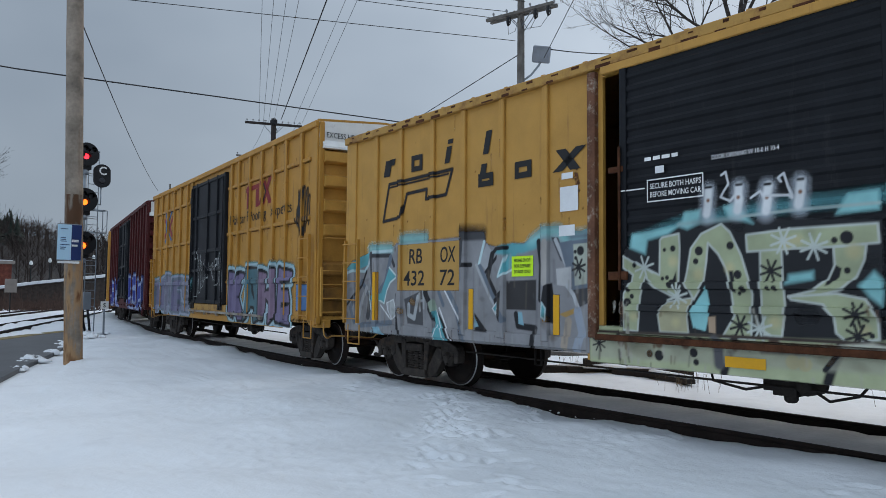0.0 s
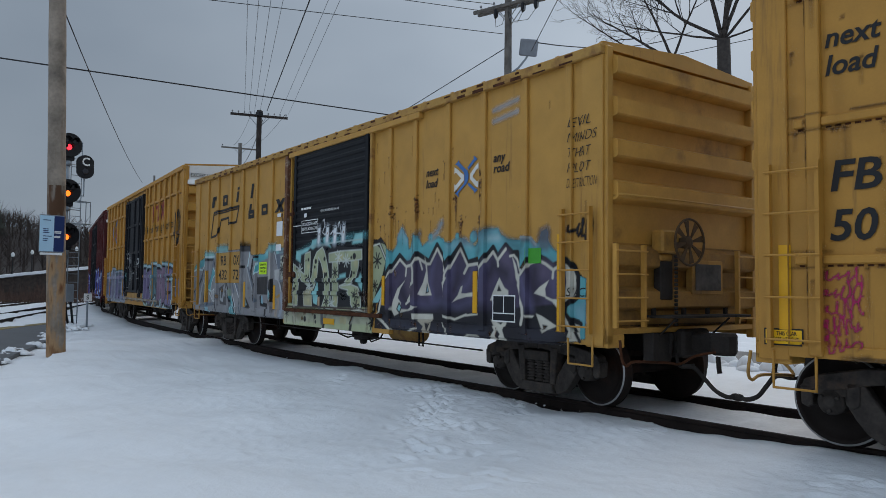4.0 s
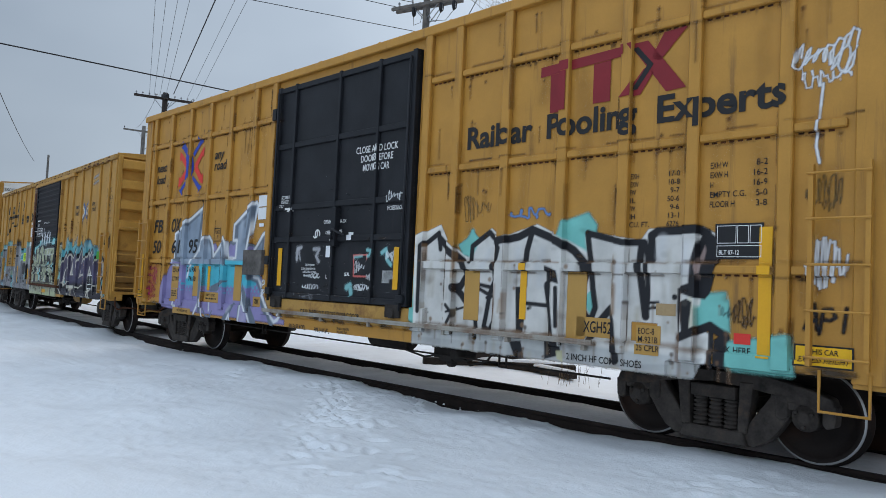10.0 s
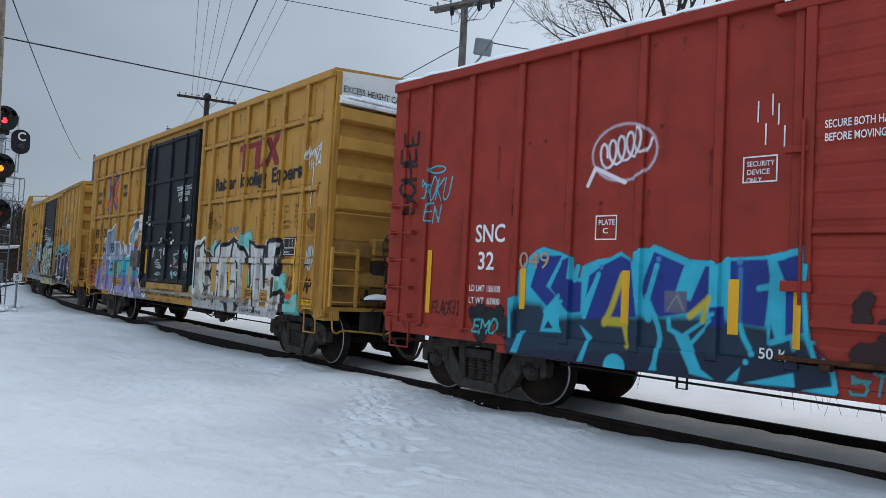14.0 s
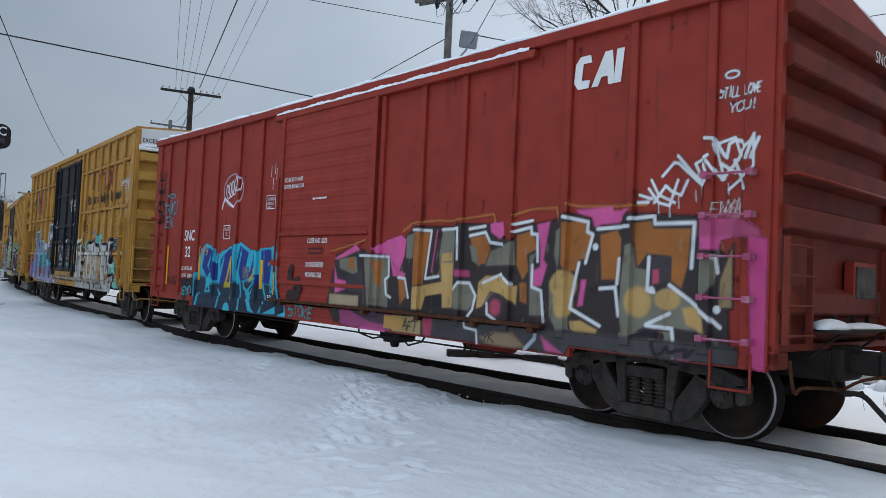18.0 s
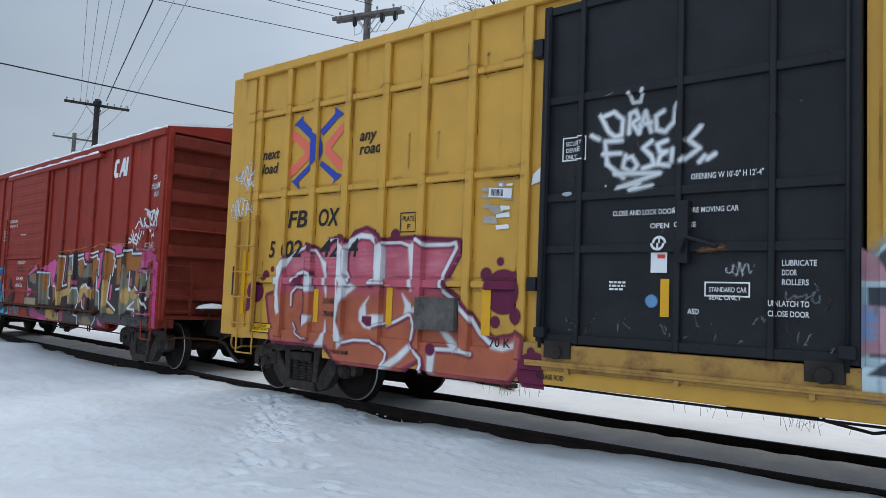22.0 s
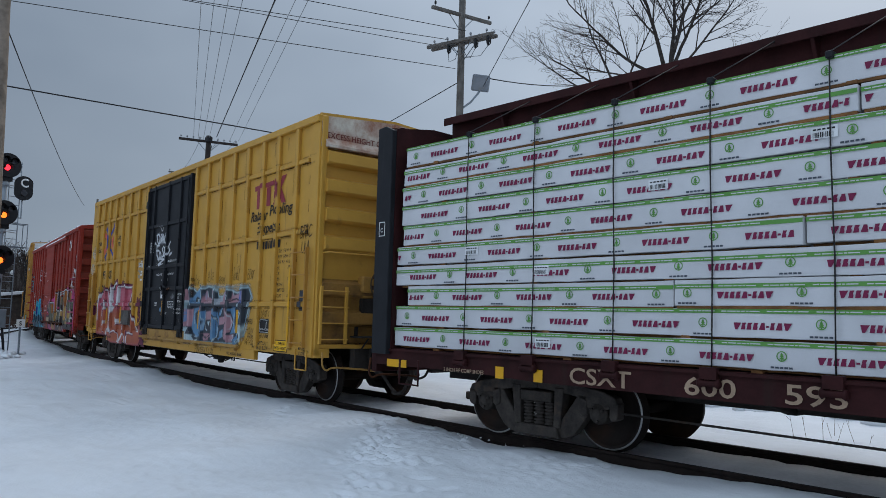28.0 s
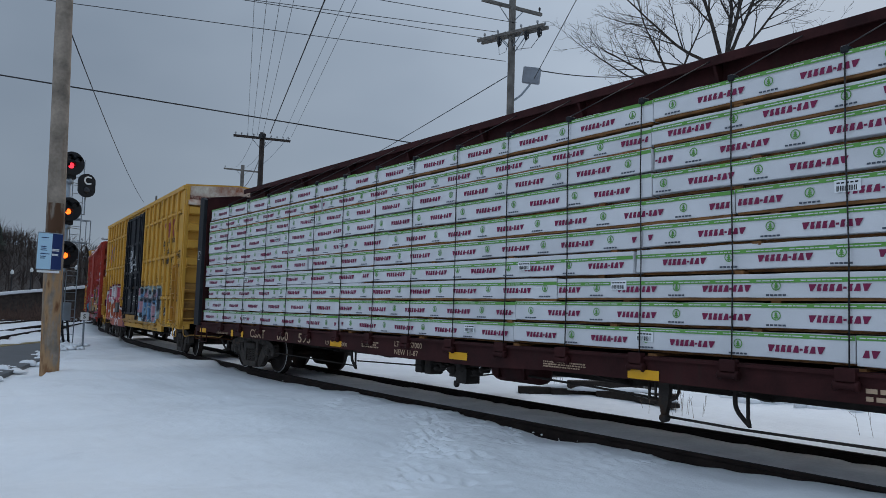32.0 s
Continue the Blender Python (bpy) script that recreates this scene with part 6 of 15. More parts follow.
def throw(c, rows, fill, line, rim=None, glow=None, shade=None, lean=0.0, jitter=0.05, fat=0.03, width=0.05, light=None, hole=None, drop=None, glow_wide=0.14):
    """A row of fat spray-paint letters: glow, drop shadow, rim, fill, dark line, lights."""
    made = [glyph(k, x0, x1, z0, z1, lean, i * 7 + int(abs(x0) * 10), jitter) for i, (k, x0, x1, z0, z1) in enumerate(rows)]
    for rings in made:
        if glow:
            c.shape(rings[0], glow, fat + glow_wide, 0.10, 0.9)
    for rings in made:
        if drop:
            c.shape([(x + 0.09, z - 0.07) for x, z in rings[0]], drop, fat + 0.04)
        if rim:
            c.shape(rings[0], rim, fat + width * 1.5)
    for i, rings in enumerate(made):
        tone = fill[i % len(fill)] if isinstance(fill, list) else fill
        c.shape(rings[0], tone, fat, shade=shade)
        for h in rings[1:]:
            c.shape(h, hole or line, 0.0)
            c.shape(h, line, 0.0, strength=0.0, edge=line, edge_width=width * 0.8)
        if light:
            a = rings[0]
            for p, q in list(zip(a, a[1:]))[::3]:
                s = [(p[0] + (q[0] - p[0]) * k * 0.9 + 0.03, p[1] + (q[1] - p[1]) * k * 0.9 - 0.02) for k in (0.15, 0.85)]
                c.line(s, 0.035, light, 0.03, 0.7)
        c.shape(rings[0], tone, fat, strength=0.0, edge=line, edge_width=width)


def scrawl(c, x0, x1, z0, z1, seed, colour, width=0.03, loops=7, lean=0.2, drips=0, strength=0.95):
    """A quick tag: one looping line."""
    r = random.Random(seed)
    pts = []
    n = loops * 9
    for i in range(n + 1):
        u = i / n
        a = 2 * math.pi * loops * u
        zz = 0.5 + (0.30 + 0.18 * math.sin(5 * u + seed)) * math.sin(a + 0.5 * math.sin(3 * a + seed))
        xx = u * 0.92 + 0.06 * math.cos(a * (1 + 0.15 * math.sin(seed + 4 * u))) + 0.04
        pts.append((x0 + (x1 - x0) * xx + lean * (z1 - z0) * (zz - 0.5), z0 + (z1 - z0) * min(max(zz, 0), 1)))
    c.line(pts, width, colour, 0.014, strength)
    for k in range(drips):
        x, z = pts[r.randrange(len(pts))]
        c.line([(x, z), (x + r.uniform(-0.01, 0.01), z - r.uniform(0.08, 0.3))], width * 0.4, colour, 0.01, 0.8)


STROKES = {
    "S": "53 64 24 05 03 44 62 50 10 01", "T": "06 66|36 30", "P": "00 06 46 64 43 03", "C": "65 36 04 02 20 61", "Y": "06 33 66|33 30", "O": "26 04 02 20 40 62 64 46 26", "K": "06 00|56 03 60", "A": "00 36 60|12 52", "L": "06 00 50", "E": "56 06 00 50|03 43",
    "R": "00 06 46 64 43 03|23 60", "V": "06 30 66", "B": "00 06 46 55 33 03|33 62 50 00", "F": "00 06 66|03 43", "U": "06 01 20 40 61 66", "N": "00 06 60 66", "I": "30 36",
    "H": "00 06|60 66|03 63", "D": "00 06 36 63 40 00", "M": "00 06 33 66 60", "Z": "06 66 00 60", "G": "55 36 05 01 30 51 53 33", "W": "06 10 33 50 66",
    "a": "53 34 03 01 20 41 54 50", "b": "06 00 40 52 34 03", "e": "02 52 44 14 01 20 50", "k": "06 00|54 02 50", "l": "06 01 20", "o": "34 03 01 20 41 43 34", "t": "26 20 40|04 54", "r": "04 00|03 24 54",
    "v": "04 20 54", "w": "04 10 23 40 54", "g": "53 24 03 11 41 54 5a 1a", "d": "53 24 03 01 20 51 56 50", "m": "00 04|03 24 20|23 54 50",
}


def marker(c, words, x0, x1, z0, z1, seed, width=0.010, colour=(0.02, 0.02, 0.022), lean=0.12, climb=False):
    """A tag by marker pen: each letter drawn in a few quick strokes."""
    r = random.Random(seed)
    pitch = (x1 - x0) / len(words)
    for k, ch in enumerate(words):
        if ch == " ":
            continue
        tall, sink = r.uniform(0.85, 1.15), r.uniform(-0.08, 0.08)
        for stroke in STROKES[ch].split("|"):
            pts = []
            for a, b in stroke.split():
                u, v = int(a) / 6, (-0.25 if b == "a" else int(b) / 6)
                x = x0 + pitch * (k + 0.06 + 0.84 * (u + r.gauss(0, 0.04)))
                z = z0 + (z1 - z0) * (sink + tall * (v + r.gauss(0, 0.03)))
                if climb:
                    # the row of letters runs upwards, each lying on its back
                    x, z = x1 - (x1 - x0) * (z - z0) / (z1 - z0), z0 + (z1 - z0) * (x - x0) / (x1 - x0)
                pts.append((x if climb else x + lean * (z - z0), z))
            c.line(pts, width, colour, 0.010, 0.9)


def splats(c, n, x0, x1, z0, z1, colour, r0, r1, seed):
    r = random.Random(seed)
    for _ in range(n):
        c.blob(r.uniform(x0, x1), r.uniform(z0, z1), r.uniform(r0, r1), colour, 0.015)


def star(c, x, z, r, width, colour):
    """Four short strokes crossing at one point."""
    for j in range(4):
        a = j * math.pi / 4 + 0.3
        c.line([(x - r * math.cos(a), z - r * math.sin(a)), (x + r * math.cos(a), z + r * math.sin(a))], width, colour, 0.012)


def mist(c, pts, colour, wide, soft, strength=0.8):
    c.line(pts, wide, colour, soft, strength)


BONE, ICE, DUSK, ASH, SOOT = (0.56, 0.54, 0.46), (0.50, 0.62, 0.66), (0.045, 0.055, 0.07), (0.60, 0.58, 0.60), (0.016, 0.015, 0.020)
CYAN, SKY_BLUE, DEEP_BLUE = (0.06, 0.44, 0.55), (0.12, 0.36, 0.58), (0.012, 0.03, 0.20)
TEAL, PALE_TEAL = (0.10, 0.36, 0.40), (0.25, 0.55, 0.56)
SILVER, SLATE, COAL, CREAM, CHROME = (0.36, 0.39, 0.43), (0.13, 0.16, 0.20), (0.012, 0.012, 0.015), (0.62, 0.62, 0.50), (0.60, 0.62, 0.65)
WHITE_S, PURPLE, LILAC, INDIGO = (0.70, 0.72, 0.73), (0.045, 0.030, 0.085), (0.25, 0.22, 0.42), (0.025, 0.02, 0.055)
PINK, ROSE, BRICK, WINE = (0.66, 0.10, 0.30), (0.50, 0.07, 0.13), (0.40, 0.10, 0.05), (0.13, 0.008, 0.045)
ORANGE, OCHRE, OLIVE, GREEN_P = (0.36, 0.12, 0.025), (0.52, 0.32, 0.11), (0.185, 0.175, 0.13), (0.42, 0.46, 0.28)


def cross_logo(side, x0, x1, z0, z1, blue, red, centre=None):
    """The crossed-arrows emblem: two bent arrows, as plain shapes."""
    w, h, mx = x1 - x0, z1 - z0, (x0 + x1) / 2
    def p(u, v):
        return x0 + u * w, z0 + v * h
    b, r = bmesh.new(), bmesh.new()
    poly(b, p(0.03, 0.86), p(0.21, 0.97), p(0.20, 0.91), p(0.46, 0.71), p(0.55, 0.66), p(0.60, 0.54), p(0.60, 0.43), p(0.54, 0.34), p(0.17, 0.10), p(0.20, 0.00), p(0.03, 0.12), p(0.08, 0.13), p(0.41, 0.34), p(0.43, 0.39), p(0.43, 0.54), p(0.41, 0.61), p(0.11, 0.84))
    poly(b, p(0.55, 0.73), p(0.81, 0.92), p(0.80, 1.00), p(0.97, 0.89), p(0.86, 0.85), p(0.60, 0.66))
    poly(b, p(0.60, 0.34), p(0.89, 0.16), p(0.98, 0.13), p(0.81, 0.02), p(0.85, 0.08), p(0.57, 0.28))
    poly(r, p(0.41, 0.55), p(0.10, 0.75), p(0.00, 0.80), p(0.00, 0.62), p(0.06, 0.66), p(0.29, 0.48), p(0.06, 0.32), p(0.00, 0.36), p(0.00, 0.16), p(0.10, 0.21), p(0.41, 0.42))
    poly(r, p(0.66, 0.55), p(0.91, 0.75), p(1.00, 0.80), p(1.00, 0.62), p(0.95, 0.66), p(0.76, 0.48), p(0.95, 0.32), p(1.00, 0.36), p(1.00, 0.17), p(0.90, 0.21), p(0.66, 0.42))
    side.marks("emblem_blue", b, blue, "crossed-arrow emblem", 0.013)
    side.marks("emblem_red", r, red, "", 0.012)


def tee_logo(side, x0, x1, z0, z1, material, chevron):
    """The owner's mark as plain bars and a cross, split by a chevron."""
    bm = bmesh.new()
    w, h = x1 - x0, z1 - z0
    def p(u, v):
        return x0 + u * w, z0 + v * h
    poly(bm, p(0, .74), p(.62, .82), p(.62, 1.0), p(0, .94))
    poly(bm, p(.08, 0), p(.22, 0), p(.22, .76), p(.08, .75))
    poly(bm, p(.40, .04), p(.52, .04), p(.52, .80), p(.40, .78))
    poly(bm, p(.64, 1.0), p(.76, 1.0), p(1.0, .06), p(.88, .04))
    poly(bm, p(.86, 1.08), p(1.0, 1.1), p(.84, .60), p(.78, .66))
    poly(bm, p(.60, .04), p(.72, .06), p(.80, .42), p(.74, .52))
    side.marks("owner_emblem", bm, material, "dark red owner's emblem")
    bm = bmesh.new()
    poly(bm, p(.66, .92), p(.70, .92), p(.80, .56), p(.70, .16), p(.66, .16), p(.76, .56))
    side.marks("emblem_chevron", bm, chevron, "", 0.014)


def road_words(side, nx, nz, ax, az, size, material=INK):
    side.text("next", nx, nz, size, material, 0.2, 0.02)
    side.text("load", nx, nz - size * 1.45, size, material, 0.2, 0.02)
    side.text("any", ax, az, size, material, 0.2, 0.02)
    side.text("road", ax, az - size * 1.22, size, material, 0.2, 0.02)


def warning_plate(side, x0, x1, z0, z1):
    side.rects("warning_plate", [(x0, x1, z0, z1)], INK, "yellow warning plate", 0.012)
    side.rects("plate_field", [(x0 + 0.015, x1 - 0.015, z0 + 0.015, z1 - 0.015)], SIGN_YELLOW, "", 0.015)
    side.text("THIS CAR", x0 + 0.12, (z0 + z1) / 2 + 0.015, (z1 - z0) * 0.24, INK, width=(x1 - x0) * 0.5, lift=0.018)
    side.text("EXCESS HEIGHT", x0 + 0.04, z0 + 0.04, (z1 - z0) * 0.24, INK, width=(x1 - x0) - 0.08, lift=0.018)


def framed(side, words, x0, x1, z0, z1, material, size):
    bm = bmesh.new()
    outline_flat(bm, x0, x1, z0, z1, 0.014)
    side.marks("stencil_frame", bm, material)
    for k, w in enumerate(words):
        side.text(w, x0 + 0.04, z1 - 0.05 - size - k * size * 1.6, size, material, width=min(len(w) * size * 0.75, x1 - x0 - 0.07))


def capacity(side, rows, x0, x1, z, pitch, size):
    for k, (a, b) in enumerate(rows):
        side.text(a, x0, z - k * pitch, size, INK, bold=0.005, width=len(a) * size * 0.62)
        if b:
            side.text(b, x1 - len(b) * size * 0.62, z - k * pitch, size, INK, bold=0.005, width=len(b) * size * 0.62)


# --- the faded yellow car with the sliding door
car, side = RAIL
c = Canvas(-7.5, -1.46, 0.80, 2.62)
GREYED = (0.25, 0.25, 0.26)
c.shape([(-7.56, 1.9), (-7.29, 2.12), (-6.88, 2.18), (-6.69, 2.28), (-6.04, 2.27), (-5.86, 2.37), (-4.06, 2.39), (-3.59, 2.43), (-3.46, 2.25), (-3.09, 2.17), (-2.68, 2.22), (-2.35, 2.33), (-2.03, 2.33), (-1.88, 2.23), (-1.47, 2.26), (-1.42, 0.8), (-3.84, 0.8), (-7.57, 0.84)], GREYED, 0.0, 0.04)
c.line([(-6.69, 2.32), (-6.04, 2.3)], 0.16, PALE_TEAL, 0.14, 0.8)
c.line([(-5.6, 2.44), (-5, 2.43)], 0.18, PALE_TEAL, 0.14, 0.8)
c.line([(-4.02, 2.46), (-3.57, 2.43)], 0.14, COAL, 0.16, 0.9)
c.shape([(-3.36, 2.13), (-3.15, 2.21), (-2.91, 2.24), (-2.68, 2.22), (-2.51, 2.27), (-2.35, 2.31), (-2.43, 2.14), (-2.68, 2.09), (-2.97, 2.07), (-3.21, 2.1)], TEAL, 0.0, 0.05)
c.line([(-2.51, 2.24), (-2.3, 2.35), (-2.03, 2.36), (-1.88, 2.24), (-1.48, 2.28)], 0.16, PALE_TEAL, 0.12, 0.8)
c.line([(-1.78, 2.26), (-1.48, 2.27)], 0.1, SLATE, 0.1, 0.9)
c.shape([(-7.52, 1.97), (-7.08, 2.18), (-6.73, 2.25), (-6.78, 2.03), (-7.18, 1.94)], TEAL)
c.line([(-7.56, 1.88), (-7.28, 1.94), (-6.88, 1.92), (-6.76, 2.03), (-6.65, 2.26), (-6, 2.26)], 0.05, (0.45, 0.60, 0.63))
c.line([(-6.67, 2.21), (-6.6, 1.72), (-6.76, 1.11)], 0.13, (0.06, 0.062, 0.07))
c.line([(-6.65, 2.19), (-6.04, 2.18), (-5.92, 2)], 0.07, (0.04, 0.04, 0.045))
c.line([(-6.03, 2.15), (-6.19, 1.72), (-6.48, 1.47)], 0.1, SLATE)
c.line([(-6.77, 1.52), (-6.97, 1.74), (-7.33, 1.25), (-7.19, 1)], 0.09, SLATE)
c.line([(-7.47, 1.3), (-6.97, 1.67), (-6.82, 1.92)], 0.05, COAL)
c.line([(-7.11, 1), (-6.96, 1.41), (-6.81, 1.62)], 0.09, (0.40, 0.41, 0.42))
c.shape([(-6.07, 1.97), (-5.83, 1.81), (-6.02, 1.71), (-6.13, 1.57), (-6.22, 1.36), (-6.42, 1.42), (-6.21, 1.72)], TEAL)
c.line([(-6.07, 1.97), (-5.83, 1.81), (-6.04, 1.71), (-6.15, 1.56), (-6.22, 1.35), (-6.42, 1.42)], 0.03, (0.55, 0.68, 0.68))
c.shape([(-6.69, 1.48), (-6.48, 1.51), (-6.16, 1.53), (-6.27, 1.41), (-6.61, 1.39)], TEAL)
c.line([(-6.73, 1.56), (-6.66, 1.24)], 0.025, (0.55, 0.68, 0.68))
c.shape([(-6.65, 0.83), (-6.43, 1.01), (-6.2, 0.8)], (0.22, 0.42, 0.50))
c.shape([(-6.14, 1.36), (-5.93, 1.42), (-5.82, 1.18), (-5.97, 1.08), (-6.1, 1.23)], (0.40, 0.42, 0.42), edge=WHITE_S, edge_width=0.02)
c.line([(-6.34, 1.32), (-6.01, 1.08)], 0.025, WHITE_S)
c.line([(-5.84, 1.5), (-5.73, 0.84)], 0.07, COAL)
c.line([(-6.95, 0.95), (-6.01, 1.02)], 0.1, SLATE)
c.shape([(-5.6, 1.43), (-5.08, 1.58), (-5.04, 1.01), (-5.49, 1.03)], (0.07, 0.07, 0.075))
c.line([(-5.46, 1.34), (-5.46, 1.17), (-5.3, 1.12), (-5.2, 1.47)], 0.08, (0.38, 0.40, 0.41))
c.line([(-5.16, 1.52), (-5.14, 1.25)], 0.05, (0.38, 0.40, 0.41))
c.line([(-5.05, 1.57), (-5.03, 1.29)], 0.05, (0.38, 0.40, 0.41))
c.line([(-5.16, 1.4), (-5.03, 1.42)], 0.04, (0.38, 0.40, 0.41))
c.line([(-4.97, 1.54), (-4.69, 1.17), (-4.33, 0.78)], 0.17, COAL)
c.shape([(-4.8, 1.39), (-4.61, 1.15), (-4.37, 0.77), (-4.79, 0.76), (-4.7, 1.06)], TEAL)
c.line([(-4.7, 1.33), (-4.49, 0.79)], 0.02, WHITE_S)
c.line([(-4.8, 0.76), (-4.65, 1.03)], 0.02, WHITE_S)
c.line([(-4.61, 1.3), (-4.29, 0.78)], 0.03, WHITE_S)
c.shape([(-4.86, 1.38), (-4.74, 1.44), (-4.66, 1.28), (-4.79, 1.23)], (0.30, 0.38, 0.30))
c.line([(-4.41, 1.6), (-4.18, 1.29), (-4.01, 0.85)], 0.11, SLATE)
c.line([(-4.48, 1.58), (-4.08, 1.1)], 0.03, WHITE_S)
c.line([(-4.63, 1.55), (-4.51, 1.35)], 0.07, SLATE)
c.shape([(-4.07, 2.46), (-3.52, 2.43), (-3.48, 2.32), (-4.06, 2.33)], (0.05, 0.05, 0.055), 0.0, 0.04)
c.line([(-4.05, 1.96), (-3.83, 1.96)], 0.07, COAL)
c.line([(-4.02, 2.34), (-4.05, 1.99)], 0.1, (0.05, 0.05, 0.055))
c.shape([(-3.62, 1.98), (-3.46, 2.27), (-3.34, 2.13), (-3.44, 1.84)], (0.36, 0.38, 0.40))
c.line([(-3.52, 2.29), (-3.64, 1.96), (-3.55, 1.81)], 0.05, (0.50, 0.66, 0.68))
c.line([(-3.34, 2.1), (-3.44, 1.76), (-3.27, 1.53)], 0.09, COAL)
c.line([(-3.24, 2.06), (-3.49, 1.84)], 0.05, COAL)
c.line([(-3.36, 2.08), (-3.26, 2.17), (-3.01, 2.18)], 0.06, COAL)
c.line([(-3.62, 1.91), (-3.36, 1.51), (-3.09, 1.17)], 0.11, SLATE)
c.line([(-3.7, 1.95), (-3.41, 1.51), (-3.16, 1.2)], 0.05, (0.38, 0.40, 0.41))
c.shape([(-2.97, 2.09), (-2.79, 2.16), (-2.89, 1.93), (-3.14, 1.77), (-3.21, 1.72), (-3.09, 1.93)], TEAL)
c.line([(-3.02, 2.07), (-3.17, 1.77), (-2.88, 1.88)], 0.03, (0.50, 0.66, 0.68))
c.shape([(-3.31, 1.45), (-3.11, 1.58), (-3.14, 1.12), (-3.27, 1.32)], COAL)
c.shape([(-3.33, 1.32), (-3.22, 1.42), (-3.26, 1.24)], TEAL, edge=WHITE_S, edge_width=0.02)
c.shape([(-3.74, 1.25), (-3.42, 0.97), (-3.73, 0.98)], COAL)
c.shape([(-3.74, 1.2), (-3.64, 1.05), (-3.75, 1.03)], (0.22, 0.42, 0.50))
c.shape([(-3.03, 1.71), (-2.43, 1.72), (-2.43, 1.31), (-3.03, 1.31)], (0.035, 0.033, 0.034))
c.line([(-2.83, 1.25), (-2.79, 1.09), (-2.45, 1.07), (-2.51, 0.76)], 0.09, COAL)
c.shape([(-2.79, 1.28), (-2.71, 1.28), (-2.67, 1.1), (-2.78, 1.12)], (0.22, 0.42, 0.50))
c.line([(-2.38, 2.23), (-2.33, 1.91), (-2.35, 1.46)], 0.09, COAL)
c.line([(-2.23, 2.21), (-2.24, 1.68)], 0.1, (0.38, 0.36, 0.34))
c.shape([(-2.15, 2.28), (-2.02, 2.27), (-1.82, 1.89), (-1.98, 1.97)], (0.06, 0.06, 0.07))
c.line([(-2.07, 2.24), (-1.87, 1.9)], 0.06, (0.46, 0.48, 0.50))
c.shape([(-2, 2.2), (-1.78, 2.22), (-1.77, 1.82), (-1.88, 1.86)], SLATE)
c.shape([(-2.06, 1.86), (-1.79, 1.88), (-1.79, 1.62), (-2.04, 1.65)], (0.46, 0.46, 0.46))
c.shape([(-2.25, 1.64), (-2.13, 1.68), (-2.08, 1.39), (-2.04, 1.13), (-2.21, 1.16), (-2.3, 1.39)], COAL)
c.shape([(-2.28, 1.42), (-2.21, 1.34), (-2.22, 1.19), (-2.3, 1.23)], TEAL, edge=(0.5, 0.66, 0.68), edge_width=0.02)
c.shape([(-1.85, 1.61), (-1.45, 1.62), (-1.48, 1.43), (-1.69, 1.35)], (0.05, 0.05, 0.055))
c.line([(-1.86, 1.64), (-1.75, 1.52), (-1.67, 1.35)], 0.06, (0.46, 0.48, 0.50))
c.shape([(-2.01, 1.27), (-1.74, 1.35), (-1.67, 1.31), (-1.89, 1.23)], (0.40, 0.25, 0.08))
c.line([(-1.68, 1.31), (-1.6, 1.04), (-1.69, 0.81)], 0.13, (0.30, 0.34, 0.40))
c.line([(-1.84, 1.18), (-1.89, 0.87)], 0.12, (0.36, 0.30, 0.24))
c.shape([(-1.78, 2.19), (-1.48, 2.2), (-1.5, 1.64), (-1.75, 1.61)], (0.40, 0.43, 0.36), edge=SLATE, edge_width=0.05)
for x, z, q in ((-1.72, 2.07, 0.025), (-1.63, 2.08, 0.06), (-1.71, 1.99, 0.025), (-1.64, 1.74, 0.02)):
    c.blob(x, z, q, COAL, 0.012)
star(c, -1.66, 1.87, 0.11, 0.03, COAL)
grime = random.Random(52)
for k in range(150):
    x, z = grime.uniform(-7.4, -1.5), grime.uniform(0.82, 2.1)
    c.line([(x, z), (x + grime.gauss(0, 0.01), z - grime.uniform(0.05, 0.4))], grime.uniform(0.01, 0.05), grime.choice(((0.16, 0.13, 0.10), (0.34, 0.34, 0.34), (0.10, 0.10, 0.11))), 0.03, 0.35)
c.keep(-5.74, -4.05, 1.58, 2.34)
for x, z0, z1 in ((-6.48, 1.05, 1.9), (-3.82, 1.0, 1.6), (-2.05, 1.0, 1.52)):
    c.keep(x - 0.06, x + 0.06, z0, z1)
c.wear(3, 0.5)
c.hang(car, side.relief)
for a in ((-5.73, -4.06, 1.58, 2.34),):
    side.rects("patch_panel", [a], PATCH_YELLOW, "clean yellow panel behind the car number", 0.009)
for w, x, z in (("RB", -5.48, 2.02), ("OX", -4.60, 2.02), ("432", -5.62, 1.66), ("72", -4.62, 1.66)):
    side.text(w, x, z, 0.24, INK, 0.05, 0.01, width=0.2 * len(w), lift=0.013)
side.rects("repair_card", [(-2.91, -2.48, 1.77, 2.05)], LIME, "lime-green repair card stuck to the side", 0.016)
for k, w in enumerate(("HOME SHOP", "FOR REPAIRS", "DO NOT LOAD")):
    side.text(w, -2.86, 1.97 - k * 0.078, 0.045, INK, width=0.33, lift=0.02)
side.strips([(-6.48, 1.05, 1.9, 0.10), (-3.82, 1.0, 1.6, 0.10), (-2.05, 1.0, 1.52, 0.11)])
bm = bmesh.new()
